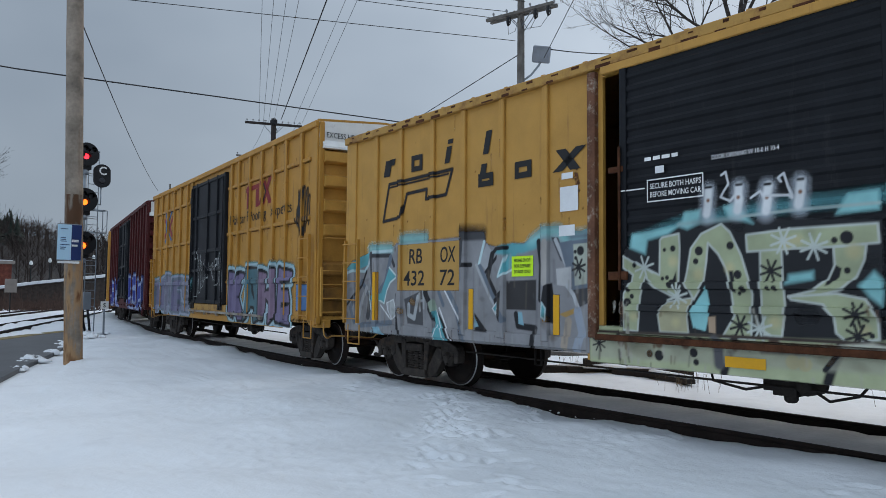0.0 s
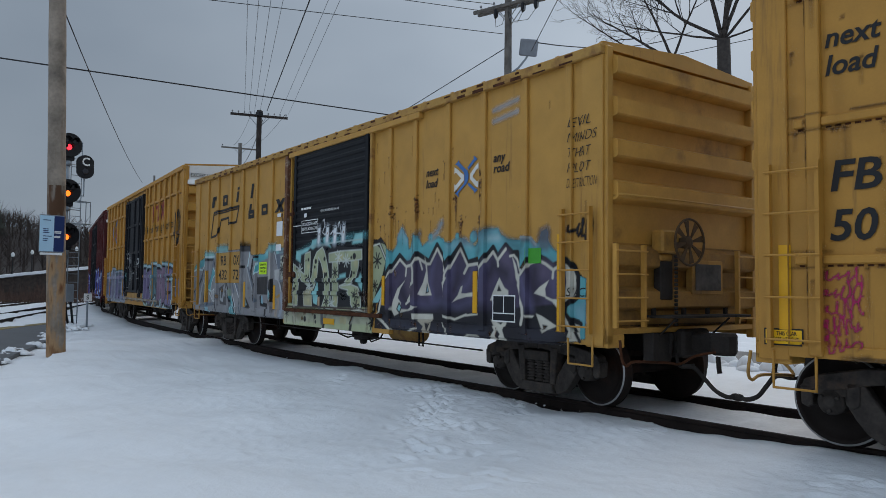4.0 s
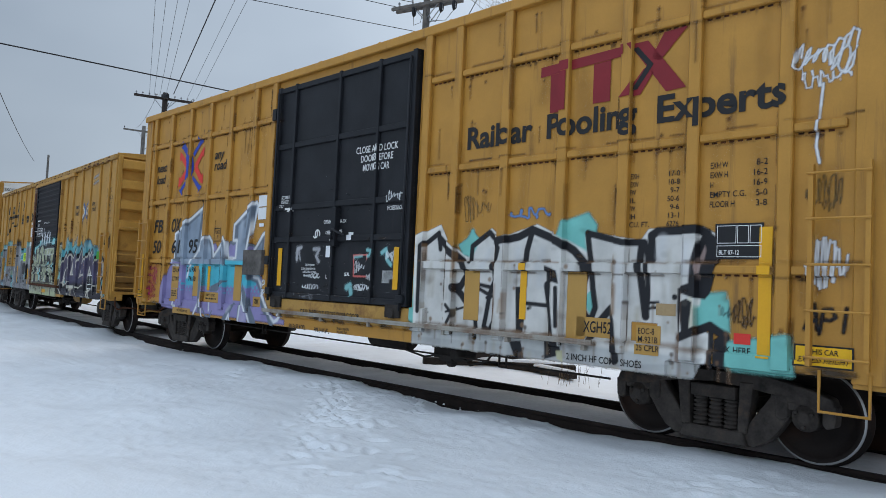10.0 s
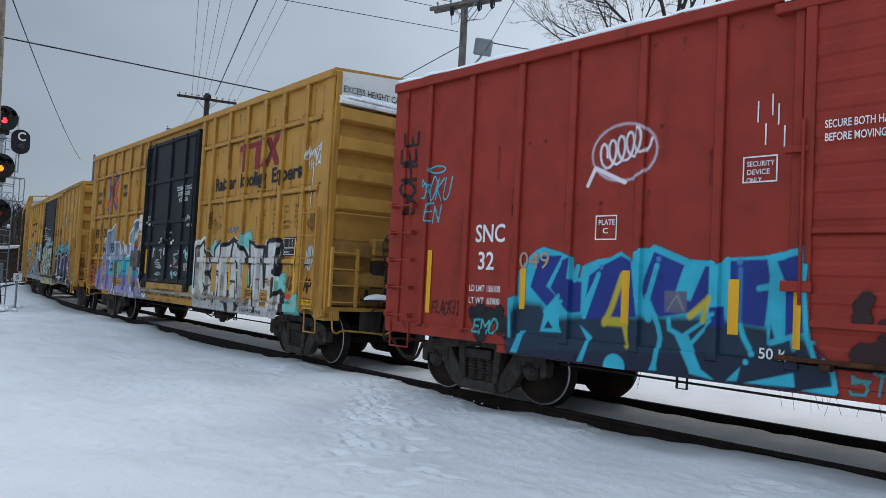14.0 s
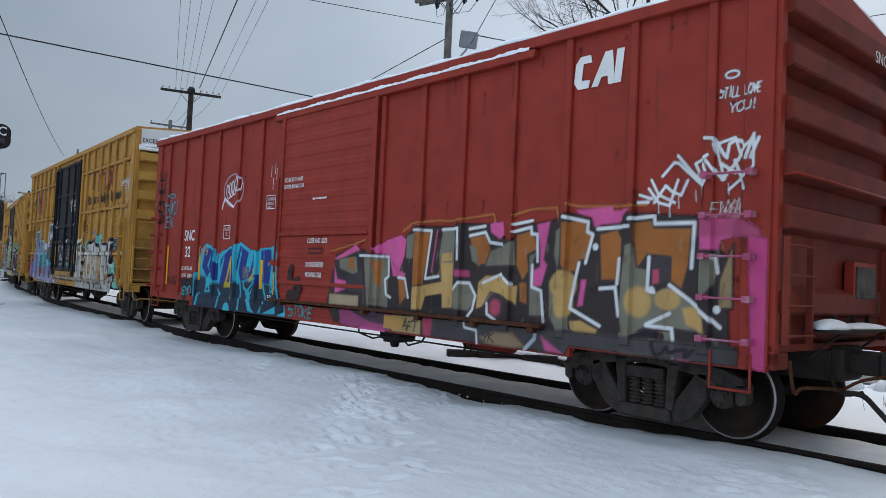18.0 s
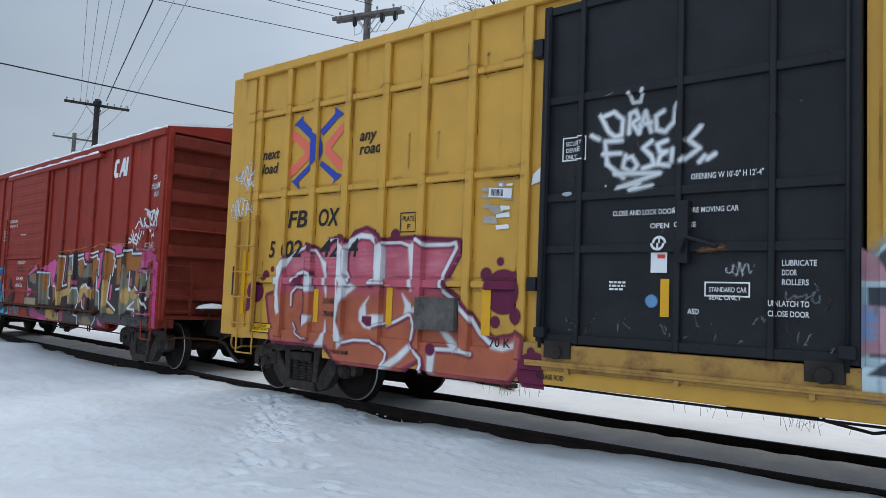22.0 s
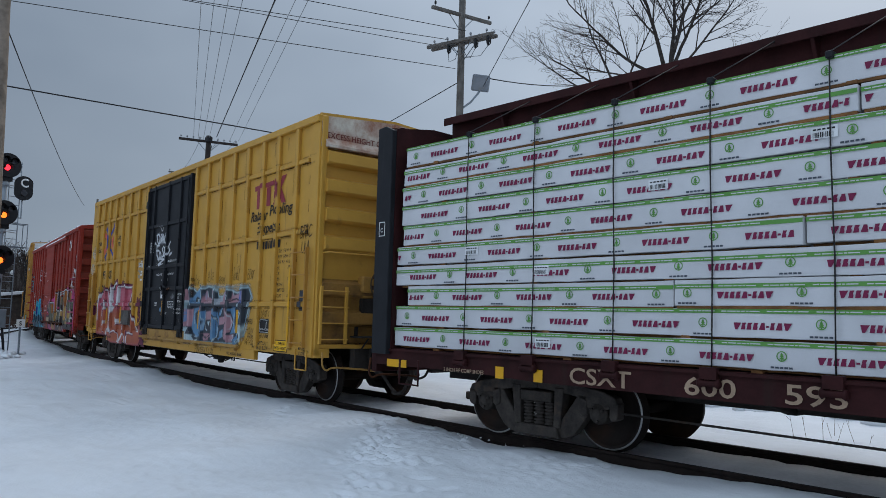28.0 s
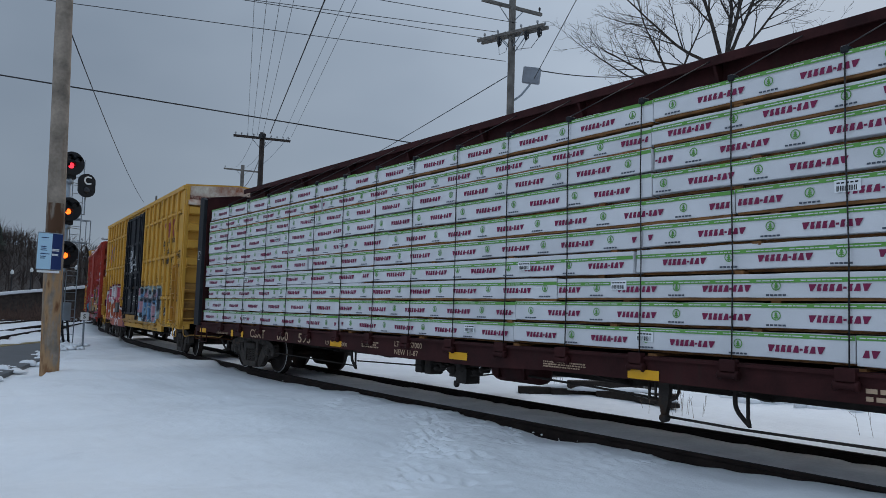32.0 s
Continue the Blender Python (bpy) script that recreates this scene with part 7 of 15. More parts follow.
for x, z, w, h in ((-6.28, 3.56, 0.20, 0.28), (-5.42, 3.55, 0.32, 0.27), (-4.50, 3.57, 0.13, 0.26), (-4.42, 3.87, 0.13, 0.07), (-3.56, 3.58, 0.13, 0.34), (-2.86, 3.13, 0.34, 0.24), (-3.66, 3.10, 0.34, 0.20), (-3.62, 3.30, 0.13, 0.14)):
    outline_flat(bm, x, x + w, z, z + h, 0.085) if w > 0.25 else rect(bm, x, x + w, z, z + h, 0.25)
poly(bm, (-6.10, 3.74), (-5.94, 3.74), (-5.90, 3.85), (-6.08, 3.85))
poly(bm, (-2.12, 3.13), (-1.94, 3.13), (-1.52, 3.42), (-1.70, 3.42))
poly(bm, (-2.06, 3.42), (-1.88, 3.42), (-1.62, 3.13), (-1.80, 3.13))
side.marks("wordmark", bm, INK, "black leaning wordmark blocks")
c = Canvas(-6.6, -4.1, 2.7, 3.6, 0.014)
c.line([(-6.1, 3.42), (-4.30, 3.46), (-4.46, 3.08), (-5.0, 3.06), (-4.98, 3.22), (-5.55, 3.20), (-5.70, 2.82), (-6.28, 2.78), (-6.1, 3.42)], 0.055, COAL)
c.line([(-6.1, 3.36), (-4.4, 3.40)], 0.03, COAL)
c.hang(car, side.relief, name="track_sign", label="black outlined track sign")
for a in ((-1.98, -1.66, 2.60, 2.92), (-2.0, -1.72, 2.28, 2.42), (-1.95, -1.75, 3.02, 3.10)):
    side.rects("paper_label", [a], PAPER, "white paper label", 0.014)
# right-hand half
c = Canvas(2.16, 7.5, 0.80, 2.66)
c.shape([(2.15, 1.26), (2.2, 2.24), (2.33, 2.32), (2.46, 2.37), (2.71, 2.17), (2.65, 1.91), (2.52, 1.62), (2.38, 1.44), (2.32, 1.2)], COAL)
c.shape([(2.23, 2.05), (2.26, 2.2), (2.39, 2.28), (2.59, 2.24), (2.67, 2.15), (2.59, 1.97), (2.45, 1.8), (2.37, 1.68), (2.27, 1.5), (2.24, 1.26), (2.17, 1.26)], (0.36, 0.40, 0.25))
c.shape([(2.41, 1.59), (2.58, 1.8), (2.65, 1.74), (2.51, 1.5), (2.32, 1.35)], PALE_TEAL)
star(c, 2.39, 2, 0.12, 0.03, COAL)
c.shape([(2.42, 1.44), (2.68, 1.98), (2.71, 2.17), (2.85, 2.11), (2.96, 2.2), (3.04, 2.38), (3.12, 2.48), (3.22, 2.37), (3.3, 2.31), (3.35, 2.14), (3.48, 2.17), (3.53, 2.37), (3.63, 2.32), (3.73, 2.17), (3.87, 2.23), (4.01, 2.25), (4.19, 2.3), (4.36, 2.23), (4.49, 2.17), (4.57, 2.23), (4.74, 2.24), (4.89, 2.15), (5.09, 2.12), (5.18, 2.18), (5.22, 2.28), (5.38, 2.34), (5.6, 2.34), (5.67, 2.24), (5.79, 2.19), (5.91, 2.17), (6.07, 2.16), (6.16, 2.19), (6.28, 2.16), (6.37, 2.08), (6.45, 2.13), (6.59, 2.11), (6.7, 2.02), (6.83, 1.95), (6.98, 1.89), (7.08, 1.79), (7.1, 1.59), (6.44, 1.59), (4.36, 1.73)], TEAL, 0.0, 0.07)
c.line([(3.03, 2.34), (3.14, 2.45), (3.27, 2.27)], 0.1, (0.22, 0.40, 0.46), 0.1, 0.8)
c.line([(4.49, 2.12), (4.78, 2.18), (4.97, 2.13)], 0.12, (0.22, 0.40, 0.46), 0.12, 0.7)
c.line([(5.27, 2.23), (5.52, 2.26), (5.65, 2.18)], 0.16, (0.22, 0.40, 0.46), 0.16, 0.6)
c.line([(5.41, 2.21), (5.6, 2.21)], 0.08, (0.40, 0.52, 0.54), 0.08, 0.6)
c.line([(5.2, 2.08), (5.22, 2.24), (5.37, 2.32)], 0.12, (0.05, 0.10, 0.13), 0.12, 0.6)
c.line([(5.79, 2.14), (6.01, 2.07), (6.13, 1.98)], 0.14, (0.06, 0.13, 0.16), 0.14, 0.6)
c.line([(3.96, 2.27), (4.14, 2.37), (4.25, 2.5)], 0.1, (0.32, 0.38, 0.40), 0.12, 0.75)
c.line([(6.13, 2.19), (6.25, 2.18), (6.37, 2.09)], 0.04, (0.45, 0.46, 0.44), 0.04, 0.8)
c.line([(6.15, 2.16), (6.27, 2.15), (6.34, 2.07)], 0.05, SLATE, 0.05, 0.8)
c.shape([(6.41, 2.18), (6.45, 2.28), (6.59, 2.32), (6.64, 2.25), (6.63, 2.13), (6.66, 2.04), (6.59, 1.99), (6.42, 2.02)], (0.10, 0.12, 0.15), 0.0, 0.1, 0.85)
for x, z, q in ((4.66, 2.28, 0.05), (5.05, 2.25, 0.085), (3.96, 2.3, 0.05)):
    c.blob(x, z, q, TEAL, 0.05)
for x, z, q in ((3.65, 2.37, 0.06), (5.09, 2.3, 0.06), (4.82, 2.2, 0.06)):
    c.blob(x, z, q, SLATE, 0.1, 0.6)
c.shape([(2.33, 0.81), (2.39, 1.13), (2.56, 1.52), (2.79, 1.82), (3.07, 2.04), (3.28, 1.9), (3.48, 1.92), (3.61, 2.05), (3.87, 1.94), (3.93, 1.92), (4.14, 2.17), (4.34, 1.95), (4.4, 1.86), (4.74, 2.15), (4.92, 1.88), (5.14, 1.92), (5.23, 1.86), (5.5, 2.08), (5.6, 1.95), (5.77, 2.1), (5.91, 1.99), (6.01, 1.99), (6.08, 1.73), (6.16, 1.77), (6.25, 1.89), (6.42, 1.93), (6.56, 1.88), (6.69, 1.8), (6.88, 1.86), (6.97, 1.86), (7.05, 1.77), (7.07, 1.29), (7.08, 0.89), (5.57, 0.71), (2.45, 0.73)], COAL, 0.0, 0.03)
c.line([(2.39, 1.13), (2.56, 1.52), (2.79, 1.82), (3.07, 2.04), (3.28, 1.9), (3.48, 1.92), (3.61, 2.05), (3.87, 1.94), (3.93, 1.92), (4.14, 2.17), (4.34, 1.95), (4.4, 1.86), (4.74, 2.15), (4.92, 1.88), (5.14, 1.92), (5.23, 1.86), (5.5, 2.08), (5.6, 1.95), (5.77, 2.1), (5.91, 1.99), (6.01, 1.99), (6.08, 1.73), (6.16, 1.77), (6.25, 1.89), (6.42, 1.93), (6.56, 1.88), (6.69, 1.8), (6.88, 1.86), (6.97, 1.86), (7.05, 1.77)], 0.085, COAL)
c.shape([(2.59, 1.29), (2.68, 1.56), (2.85, 1.78), (3.08, 1.97), (3.28, 1.84), (3.51, 1.87), (3.63, 1.98), (3.87, 1.86), (3.97, 1.87), (4.15, 2.11), (4.32, 1.89), (4.39, 1.76), (4.74, 2.08), (4.92, 1.83), (5.16, 1.86), (5.25, 1.81), (5.5, 2.02), (5.6, 1.89), (5.77, 2.05), (5.9, 1.93), (5.99, 1.9), (6.07, 1.65), (6.17, 1.71), (6.26, 1.84), (6.42, 1.88), (6.56, 1.83), (6.7, 1.75), (6.94, 1.82), (7.02, 1.74), (6.97, 1.44), (6.87, 1.33), (6.09, 1.26), (5.15, 1.16), (3.43, 1.09), (2.62, 1.13)], (0.060, 0.048, 0.088), 0.0, 0.03)
c.line([(3.38, 1.81), (3.43, 1.45)], 0.3, (0.105, 0.085, 0.12), 0.14, 0.75)
c.line([(2.92, 1.78), (2.81, 1.59)], 0.12, (0.10, 0.085, 0.15), 0.14, 0.75)
c.line([(4.04, 1.94), (3.97, 1.59), (4.01, 1.35)], 0.1, (0.11, 0.10, 0.19), 0.14, 0.75)
c.line([(4.53, 1.79), (4.46, 1.46)], 0.14, (0.10, 0.09, 0.17), 0.14, 0.75)
c.line([(5.04, 1.78), (4.93, 1.59), (4.77, 1.46)], 0.1, (0.11, 0.10, 0.19), 0.14, 0.75)
c.line([(5.34, 1.83), (5.26, 1.59), (5.27, 1.35)], 0.11, (0.11, 0.10, 0.19), 0.14, 0.75)
c.line([(5.75, 1.94), (5.85, 1.76)], 0.24, (0.10, 0.08, 0.13), 0.14, 0.75)
c.line([(6.15, 1.62), (6.22, 1.43), (6.28, 1.26)], 0.11, (0.12, 0.11, 0.21), 0.14, 0.75)
c.line([(6.45, 1.78), (6.61, 1.75)], 0.26, (0.10, 0.08, 0.13), 0.14, 0.75)
c.line([(6.8, 1.72), (6.71, 1.59), (6.71, 1.46)], 0.1, (0.11, 0.10, 0.19), 0.14, 0.75)
c.line([(3.12, 1.45), (3.43, 1.16), (4, 1.15)], 0.16, (0.025, 0.022, 0.038), 0.14, 0.75)
c.line([(4.18, 1.19), (5, 1.19), (5.84, 1.19)], 0.2, (0.022, 0.020, 0.034), 0.14, 0.75)
c.line([(5.43, 1.71), (5.51, 1.83), (5.78, 1.71)], 0.14, (0.025, 0.022, 0.036), 0.14, 0.75)
c.line([(6.36, 1.75), (6.33, 1.59), (6.41, 1.38)], 0.16, (0.028, 0.024, 0.040), 0.14, 0.75)
c.line([(4.69, 1.66), (4.61, 1.53)], 0.12, (0.03, 0.026, 0.044), 0.14, 0.75)
c.line([(4.36, 1.28), (4.69, 1.23), (4.97, 1.31)], 0.08, (0.09, 0.085, 0.16), 0.14, 0.75)
c.line([(3.53, 1.27), (3.91, 1.24), (4.23, 1.29)], 0.09, (0.09, 0.085, 0.16), 0.14, 0.75)
c.shape([(2.39, 1.01), (2.62, 1.13), (3.43, 1.12), (4.36, 1.14), (5.15, 1.15), (6.03, 1.23), (6.21, 1.12), (6.38, 1.05), (6.81, 1.13), (6.97, 1.29), (7.06, 1.19), (7.08, 0.85), (5.57, 0.65), (2.45, 0.66)], SOOT, 0.0, 0.08, 0.9)
c.line([(2.68, 0.91), (3.43, 0.88), (4.36, 0.85), (5.36, 0.88)], 0.14, (0.035, 0.038, 0.06), 0.14, 0.8)
c.line([(6.26, 0.88), (6.71, 0.94), (7.01, 1.09)], 0.16, (0.030, 0.030, 0.045), 0.14, 0.8)
c.line([(2.77, 1.73), (3.08, 1.97), (3.27, 1.85), (3.5, 1.88), (3.61, 1.98), (3.88, 1.88), (3.96, 1.88), (4.15, 2.11), (4.33, 1.89), (4.39, 1.77)], 0.045, BONE)
c.line([(4.36, 1.59), (4.41, 1.73), (4.74, 2.09), (4.92, 1.84), (5.15, 1.86), (5.22, 1.79), (5.5, 2.02), (5.6, 1.9), (5.77, 2.05)], 0.045, BONE)
c.line([(6.11, 1.69), (6.26, 1.84), (6.43, 1.88), (6.56, 1.83), (6.7, 1.75), (6.78, 1.79)], 0.04, BONE)
c.line([(5.86, 1.95), (5.94, 1.96), (6.01, 1.9), (6.06, 1.76)], 0.035, BONE)
c.line([(3.28, 1.84), (3.26, 1.7)], 0.04, BONE)
c.line([(3.5, 1.87), (3.53, 1.77), (3.53, 1.59), (3.41, 1.52)], 0.05, BONE)
for pts in ([(3.66, 1.95), (3.74, 1.8)],
            [(5.6, 1.89), (5.61, 1.82)],
            [(5.22, 1.8), (5.21, 1.68), (5.13, 1.53)]):
    c.line(pts, 0.04, BONE)
c.line([(4.92, 1.83), (4.84, 1.73), (4.88, 1.78)], 0.05, BONE)
c.line([(6.7, 1.74), (6.69, 1.65)], 0.04, BONE)
c.line([(2.59, 1.53), (2.47, 1.25), (2.39, 1.01), (2.63, 0.91), (2.85, 0.78)], 0.055, BONE)
c.line([(2.62, 1.59), (2.74, 1.69), (2.77, 1.73)], 0.03, BONE)
c.shape([(3.25, 1.63), (3.1, 1.48), (3.03, 1.33), (3.12, 1.26), (3.14, 1.15), (3.33, 1.15), (3.48, 1.22), (3.61, 1.2), (3.53, 1.15), (3.28, 1.12), (3.07, 1.08), (2.93, 1.03), (2.82, 1.14), (2.88, 1.29), (3.01, 1.48)], BONE)
c.shape([(3, 1.15), (3.07, 1.25), (3.14, 1.18), (3.08, 1.09)], PALE_TEAL, edge=COAL, edge_width=0.028)
c.line([(3.28, 1.24), (3.41, 1.31), (3.43, 1.41), (3.33, 1.29)], 0.04, BONE)
c.shape([(3.8, 2.01), (3.87, 1.87), (3.91, 1.59), (4.01, 1.39), (3.71, 1.38), (3.61, 1.4), (3.77, 1.59), (3.85, 1.77)], BONE)
c.shape([(3.88, 1.59), (3.94, 1.44), (3.84, 1.41)], SOOT)
c.shape([(3.89, 1.53), (3.92, 1.45), (3.87, 1.44)], (0.2, 0.36, 0.42))
c.shape([(4.38, 1.69), (4.27, 1.59), (4.32, 1.39), (4.38, 1.56), (4.45, 1.66)], BONE)
c.line([(4.31, 1.59), (4.35, 1.38), (4.33, 1.27)], 0.035, BONE)
c.shape([(4.54, 1.29), (4.68, 1.4), (4.76, 1.53), (4.8, 1.54), (4.77, 1.43), (4.89, 1.43), (5.12, 1.46), (5.08, 1.39), (4.89, 1.38), (4.69, 1.34)], BONE)
c.shape([(5.13, 1.54), (5.21, 1.58), (5.17, 1.47), (5.09, 1.41)], BONE)
c.line([(5.09, 1.42), (5.14, 1.25)], 0.04, BONE)
c.shape([(5.64, 1.66), (5.75, 1.52), (5.83, 1.48), (5.83, 1.36), (5.58, 1.33), (5.44, 1.34), (5.51, 1.47)], BONE)
c.shape([(5.63, 1.56), (5.69, 1.47), (5.59, 1.47)], SOOT)
c.shape([(5.9, 1.96), (5.99, 1.82), (6.02, 1.72), (6.11, 1.65), (6.08, 1.56), (6.03, 1.55), (5.98, 1.65), (5.96, 1.76)], BONE)
c.line([(6.03, 1.56), (6.08, 1.42), (6.16, 1.26), (6.17, 1.15), (6.14, 1.04)], 0.05, BONE)
c.line([(6.07, 1.7), (6.13, 1.76)], 0.03, BONE)
c.shape([(6.34, 1.45), (6.44, 1.53), (6.62, 1.62), (6.55, 1.51), (6.57, 1.4), (6.47, 1.42)], BONE)
c.shape([(6.66, 1.38), (6.82, 1.38), (6.81, 1.32), (6.71, 1.32)], BONE)
c.line([(6.57, 1.4), (6.69, 1.36)], 0.03, BONE)
c.shape([(6.38, 1.19), (6.49, 1.16), (6.61, 1.11), (6.77, 1.04), (6.65, 1), (6.53, 0.94), (6.46, 1.03)], BONE)
c.shape([(6.5, 1.05), (6.61, 1.04), (6.53, 0.98)], SOOT)
c.shape([(6.19, 1.16), (6.35, 1.16), (6.31, 1.13), (6.22, 1.13)], BONE)
c.shape([(5.46, 1.07), (5.82, 1.08), (5.74, 0.94), (5.81, 0.79), (5.42, 0.77), (5.56, 0.93)], BONE)
c.shape([(5.63, 0.94), (5.69, 0.88), (5.62, 0.8), (5.58, 0.86)], SOOT)
c.shape([(5.59, 1.04), (5.72, 1.05), (5.68, 1.01)], SOOT)
c.shape([(3.53, 1.05), (4.05, 1.06), (4.02, 0.91), (3.93, 0.77), (3.7, 0.75), (3.82, 0.9)], (0.40, 0.36, 0.28))
c.shape([(3.86, 0.96), (3.99, 0.95), (3.91, 0.81)], SOOT)
c.shape([(3.51, 1.09), (4.05, 1.1), (4.06, 1.02), (3.53, 1)], BONE)
c.line([(4.31, 1.09), (4.61, 1.04), (4.89, 1.12)], 0.035, BONE)
c.line([(4.33, 1), (4.42, 0.88), (4.4, 0.79)], 0.035, BONE)
for pts in ([(4.69, 0.73), (4.96, 0.83), (5.19, 0.83)],
            [(3.31, 0.78), (3.48, 0.84), (3.63, 0.86)],
            [(4.89, 1.11), (5.15, 1.14)]):
    c.line(pts, 0.03, BONE)
c.shape([(7.13, 1.69), (7.3, 1.64), (7.28, 0.91), (7.15, 0.9), (7.11, 1.04), (6.96, 1.11), (6.94, 1.29), (7.12, 1.42)], TEAL, 0.0, 0.03)
c.shape([(7.04, 1.29), (7.29, 1.35), (7.29, 1.1), (7.11, 1.14)], (0.22, 0.40, 0.48), 0.0, 0.1, 0.7)
c.shape([(6.96, 1.83), (7.04, 1.79), (7.11, 1.68), (7.12, 1.44), (6.99, 1.36), (6.94, 1.34), (6.98, 1.59)], BONE)
c.shape([(6.94, 1.19), (7.04, 1.1), (7.18, 1.07), (7.21, 0.88), (6.96, 0.86), (7.02, 0.99)], BONE)
c.line([(6.88, 1.87), (6.98, 1.87), (7.08, 1.78), (7.14, 1.66), (7.13, 1.42), (6.97, 1.31), (6.95, 1.21), (7.04, 1.13), (7.21, 1.09)], 0.07, COAL)
c.line([(7.04, 1.1), (7.15, 0.93), (7.19, 0.88)], 0.05, COAL)
c.line([(6.75, 1.32), (6.86, 1.23), (6.94, 1.16), (7.02, 1.03)], 0.05, BONE)
c.line([(6.82, 1.36), (6.96, 1.31)], 0.06, COAL)
c.shape([(1.99, 0.79), (2.01, 1.11), (2.03, 2.24), (2.13, 2.36), (2.42, 2.32), (2.68, 1.98), (2.7, 1.75), (2.51, 1.44), (2.33, 1.2), (2.27, 0.81)], COAL, 0.0, 0.02)
c.shape([(2.09, 1.12), (2.13, 2.16), (2.26, 2.27), (2.44, 2.18), (2.62, 1.94), (2.51, 1.67), (2.33, 1.44), (2.18, 1.12)], (0.36, 0.40, 0.25))
c.shape([(2.18, 1.24), (2.54, 1.56), (2.62, 1.48), (2.39, 1.24)], PALE_TEAL)
c.line([(2.2, 2.23), (2.42, 2.26), (2.65, 1.96)], 0.03, (0.6, 0.62, 0.55))
star(c, 2.35, 1.97, 0.14, 0.03, COAL)
star(c, 2.28, 1.53, 0.1, 0.025, COAL)
c.wear(5, 0.3)
for x, z0, z1 in ((2.56, 1.2, 1.7), (5.10, 1.15, 1.75), (6.83, 0.98, 2.2)):
    c.keep(x - 0.06, x + 0.06, z0, z1)
c.hang(car, side.relief)
side.strips([(2.56, 1.2, 1.7, 0.09), (5.10, 1.15, 1.75, 0.10), (6.83, 0.98, 2.2, 0.12)])
side.text("SACK", 6.98, 1.42, 0.11, INK, 0.2, 0.0, width=0.42, lift=0.014)
side.text("17", 7.08, 1.60, 0.08, INK, 0.2, -0.005, width=0.12, lift=0.014)
side.rects("green_card", [(6.22, 6.48, 1.84, 2.04)], mat("green_card", (0.05, 0.30, 0.03), 0.6, bump=0), "small green card", 0.016)
road_words(side, 3.82, 3.26, 5.49, 3.28, 0.125)
cross_logo(side, 4.58, 5.16, 2.86, 3.44, LOGO_STEEL, LOGO_PALE)
bm = bmesh.new()
outline_flat(bm, 5.5, 5.98, 1.05, 1.42, 0.018)
rect(bm, 5.73, 5.745, 1.17, 1.42)
rect(bm, 5.5, 5.98, 1.16, 1.175)
side.rects("stencil_panel", [(5.5, 5.98, 1.05, 1.42)], BLACK, "black stencil panel", 0.009)
side.marks("stencil_frame", bm, STENCIL_WHITE, lift=0.013)
for k, w in enumerate(("EVIL", "MINDS", "THAT", "PLOT", "DESTRUCTION")):
    side.text(w, 6.98, 3.52 - k * 0.19, 0.12, INK, 0.3, -0.012, width=0.1 * min(len(w), 5), lift=0.014)
c = Canvas(6.9, 7.5, 1.7, 2.6, 0.015)
scrawl(c, 6.95, 7.45, 2.1, 2.4, 4, COAL, 0.035, 4)
c.hang(car, side.relief)
c = Canvas(-7.5, 7.5, 0.8, 4.3, 0.016)
rr = random.Random(77)
for k in range(110):
    x, z = rr.choice((rr.uniform(-7.4, -1.5), rr.uniform(2.2, 7.4), rr.uniform(2.2, 4.6))), rr.choice((rr.uniform(2.3, 2.9), rr.uniform(2.3, 4.3), rr.uniform(0.85, 1.0)))
    c.blob(x, z, rr.uniform(0.004, 0.015), (0.11, 0.04, 0.016), 0.016, 0.85)
    if rr.random() < 0.5:
        c.line([(x, z), (x, z - rr.uniform(0.06, 0.35))], rr.uniform(0.008, 0.018), (0.20, 0.085, 0.03), 0.025, 0.5)
for x, z, s in ((2.85, 2.75, 0.10), (4.6, 2.85, 0.09), (5.25, 3.0, 0.08), (3.6, 2.85, 0.06), (4.75, 2.45, 0.05), (5.2, 2.45, 0.05), (-1.7, 3.0, 0.08)):
    for k in range(18):
        c.blob(x + rr.gauss(0, s * 0.3), z + rr.gauss(0, s), rr.uniform(0.006, 0.022), (0.09, 0.03, 0.012), 0.014, 0.85)
    for k in range(3):
        a = x + rr.gauss(0, s * 0.3)
        c.line([(a, z), (a + rr.gauss(0, 0.006), z - rr.uniform(0.15, 0.5))], 0.014, (0.17, 0.07, 0.025), 0.02, 0.5)
for z in (4.02, 3.86):
    mist(c, [(5.5, z), (6.0, z + 0.06)], (0.45, 0.45, 0.45), 0.08, 0.06, 0.6)
c.hang(car, side.relief, lift=0.009, name="rust_spots", label="rust spots and runs in the yellow paint")
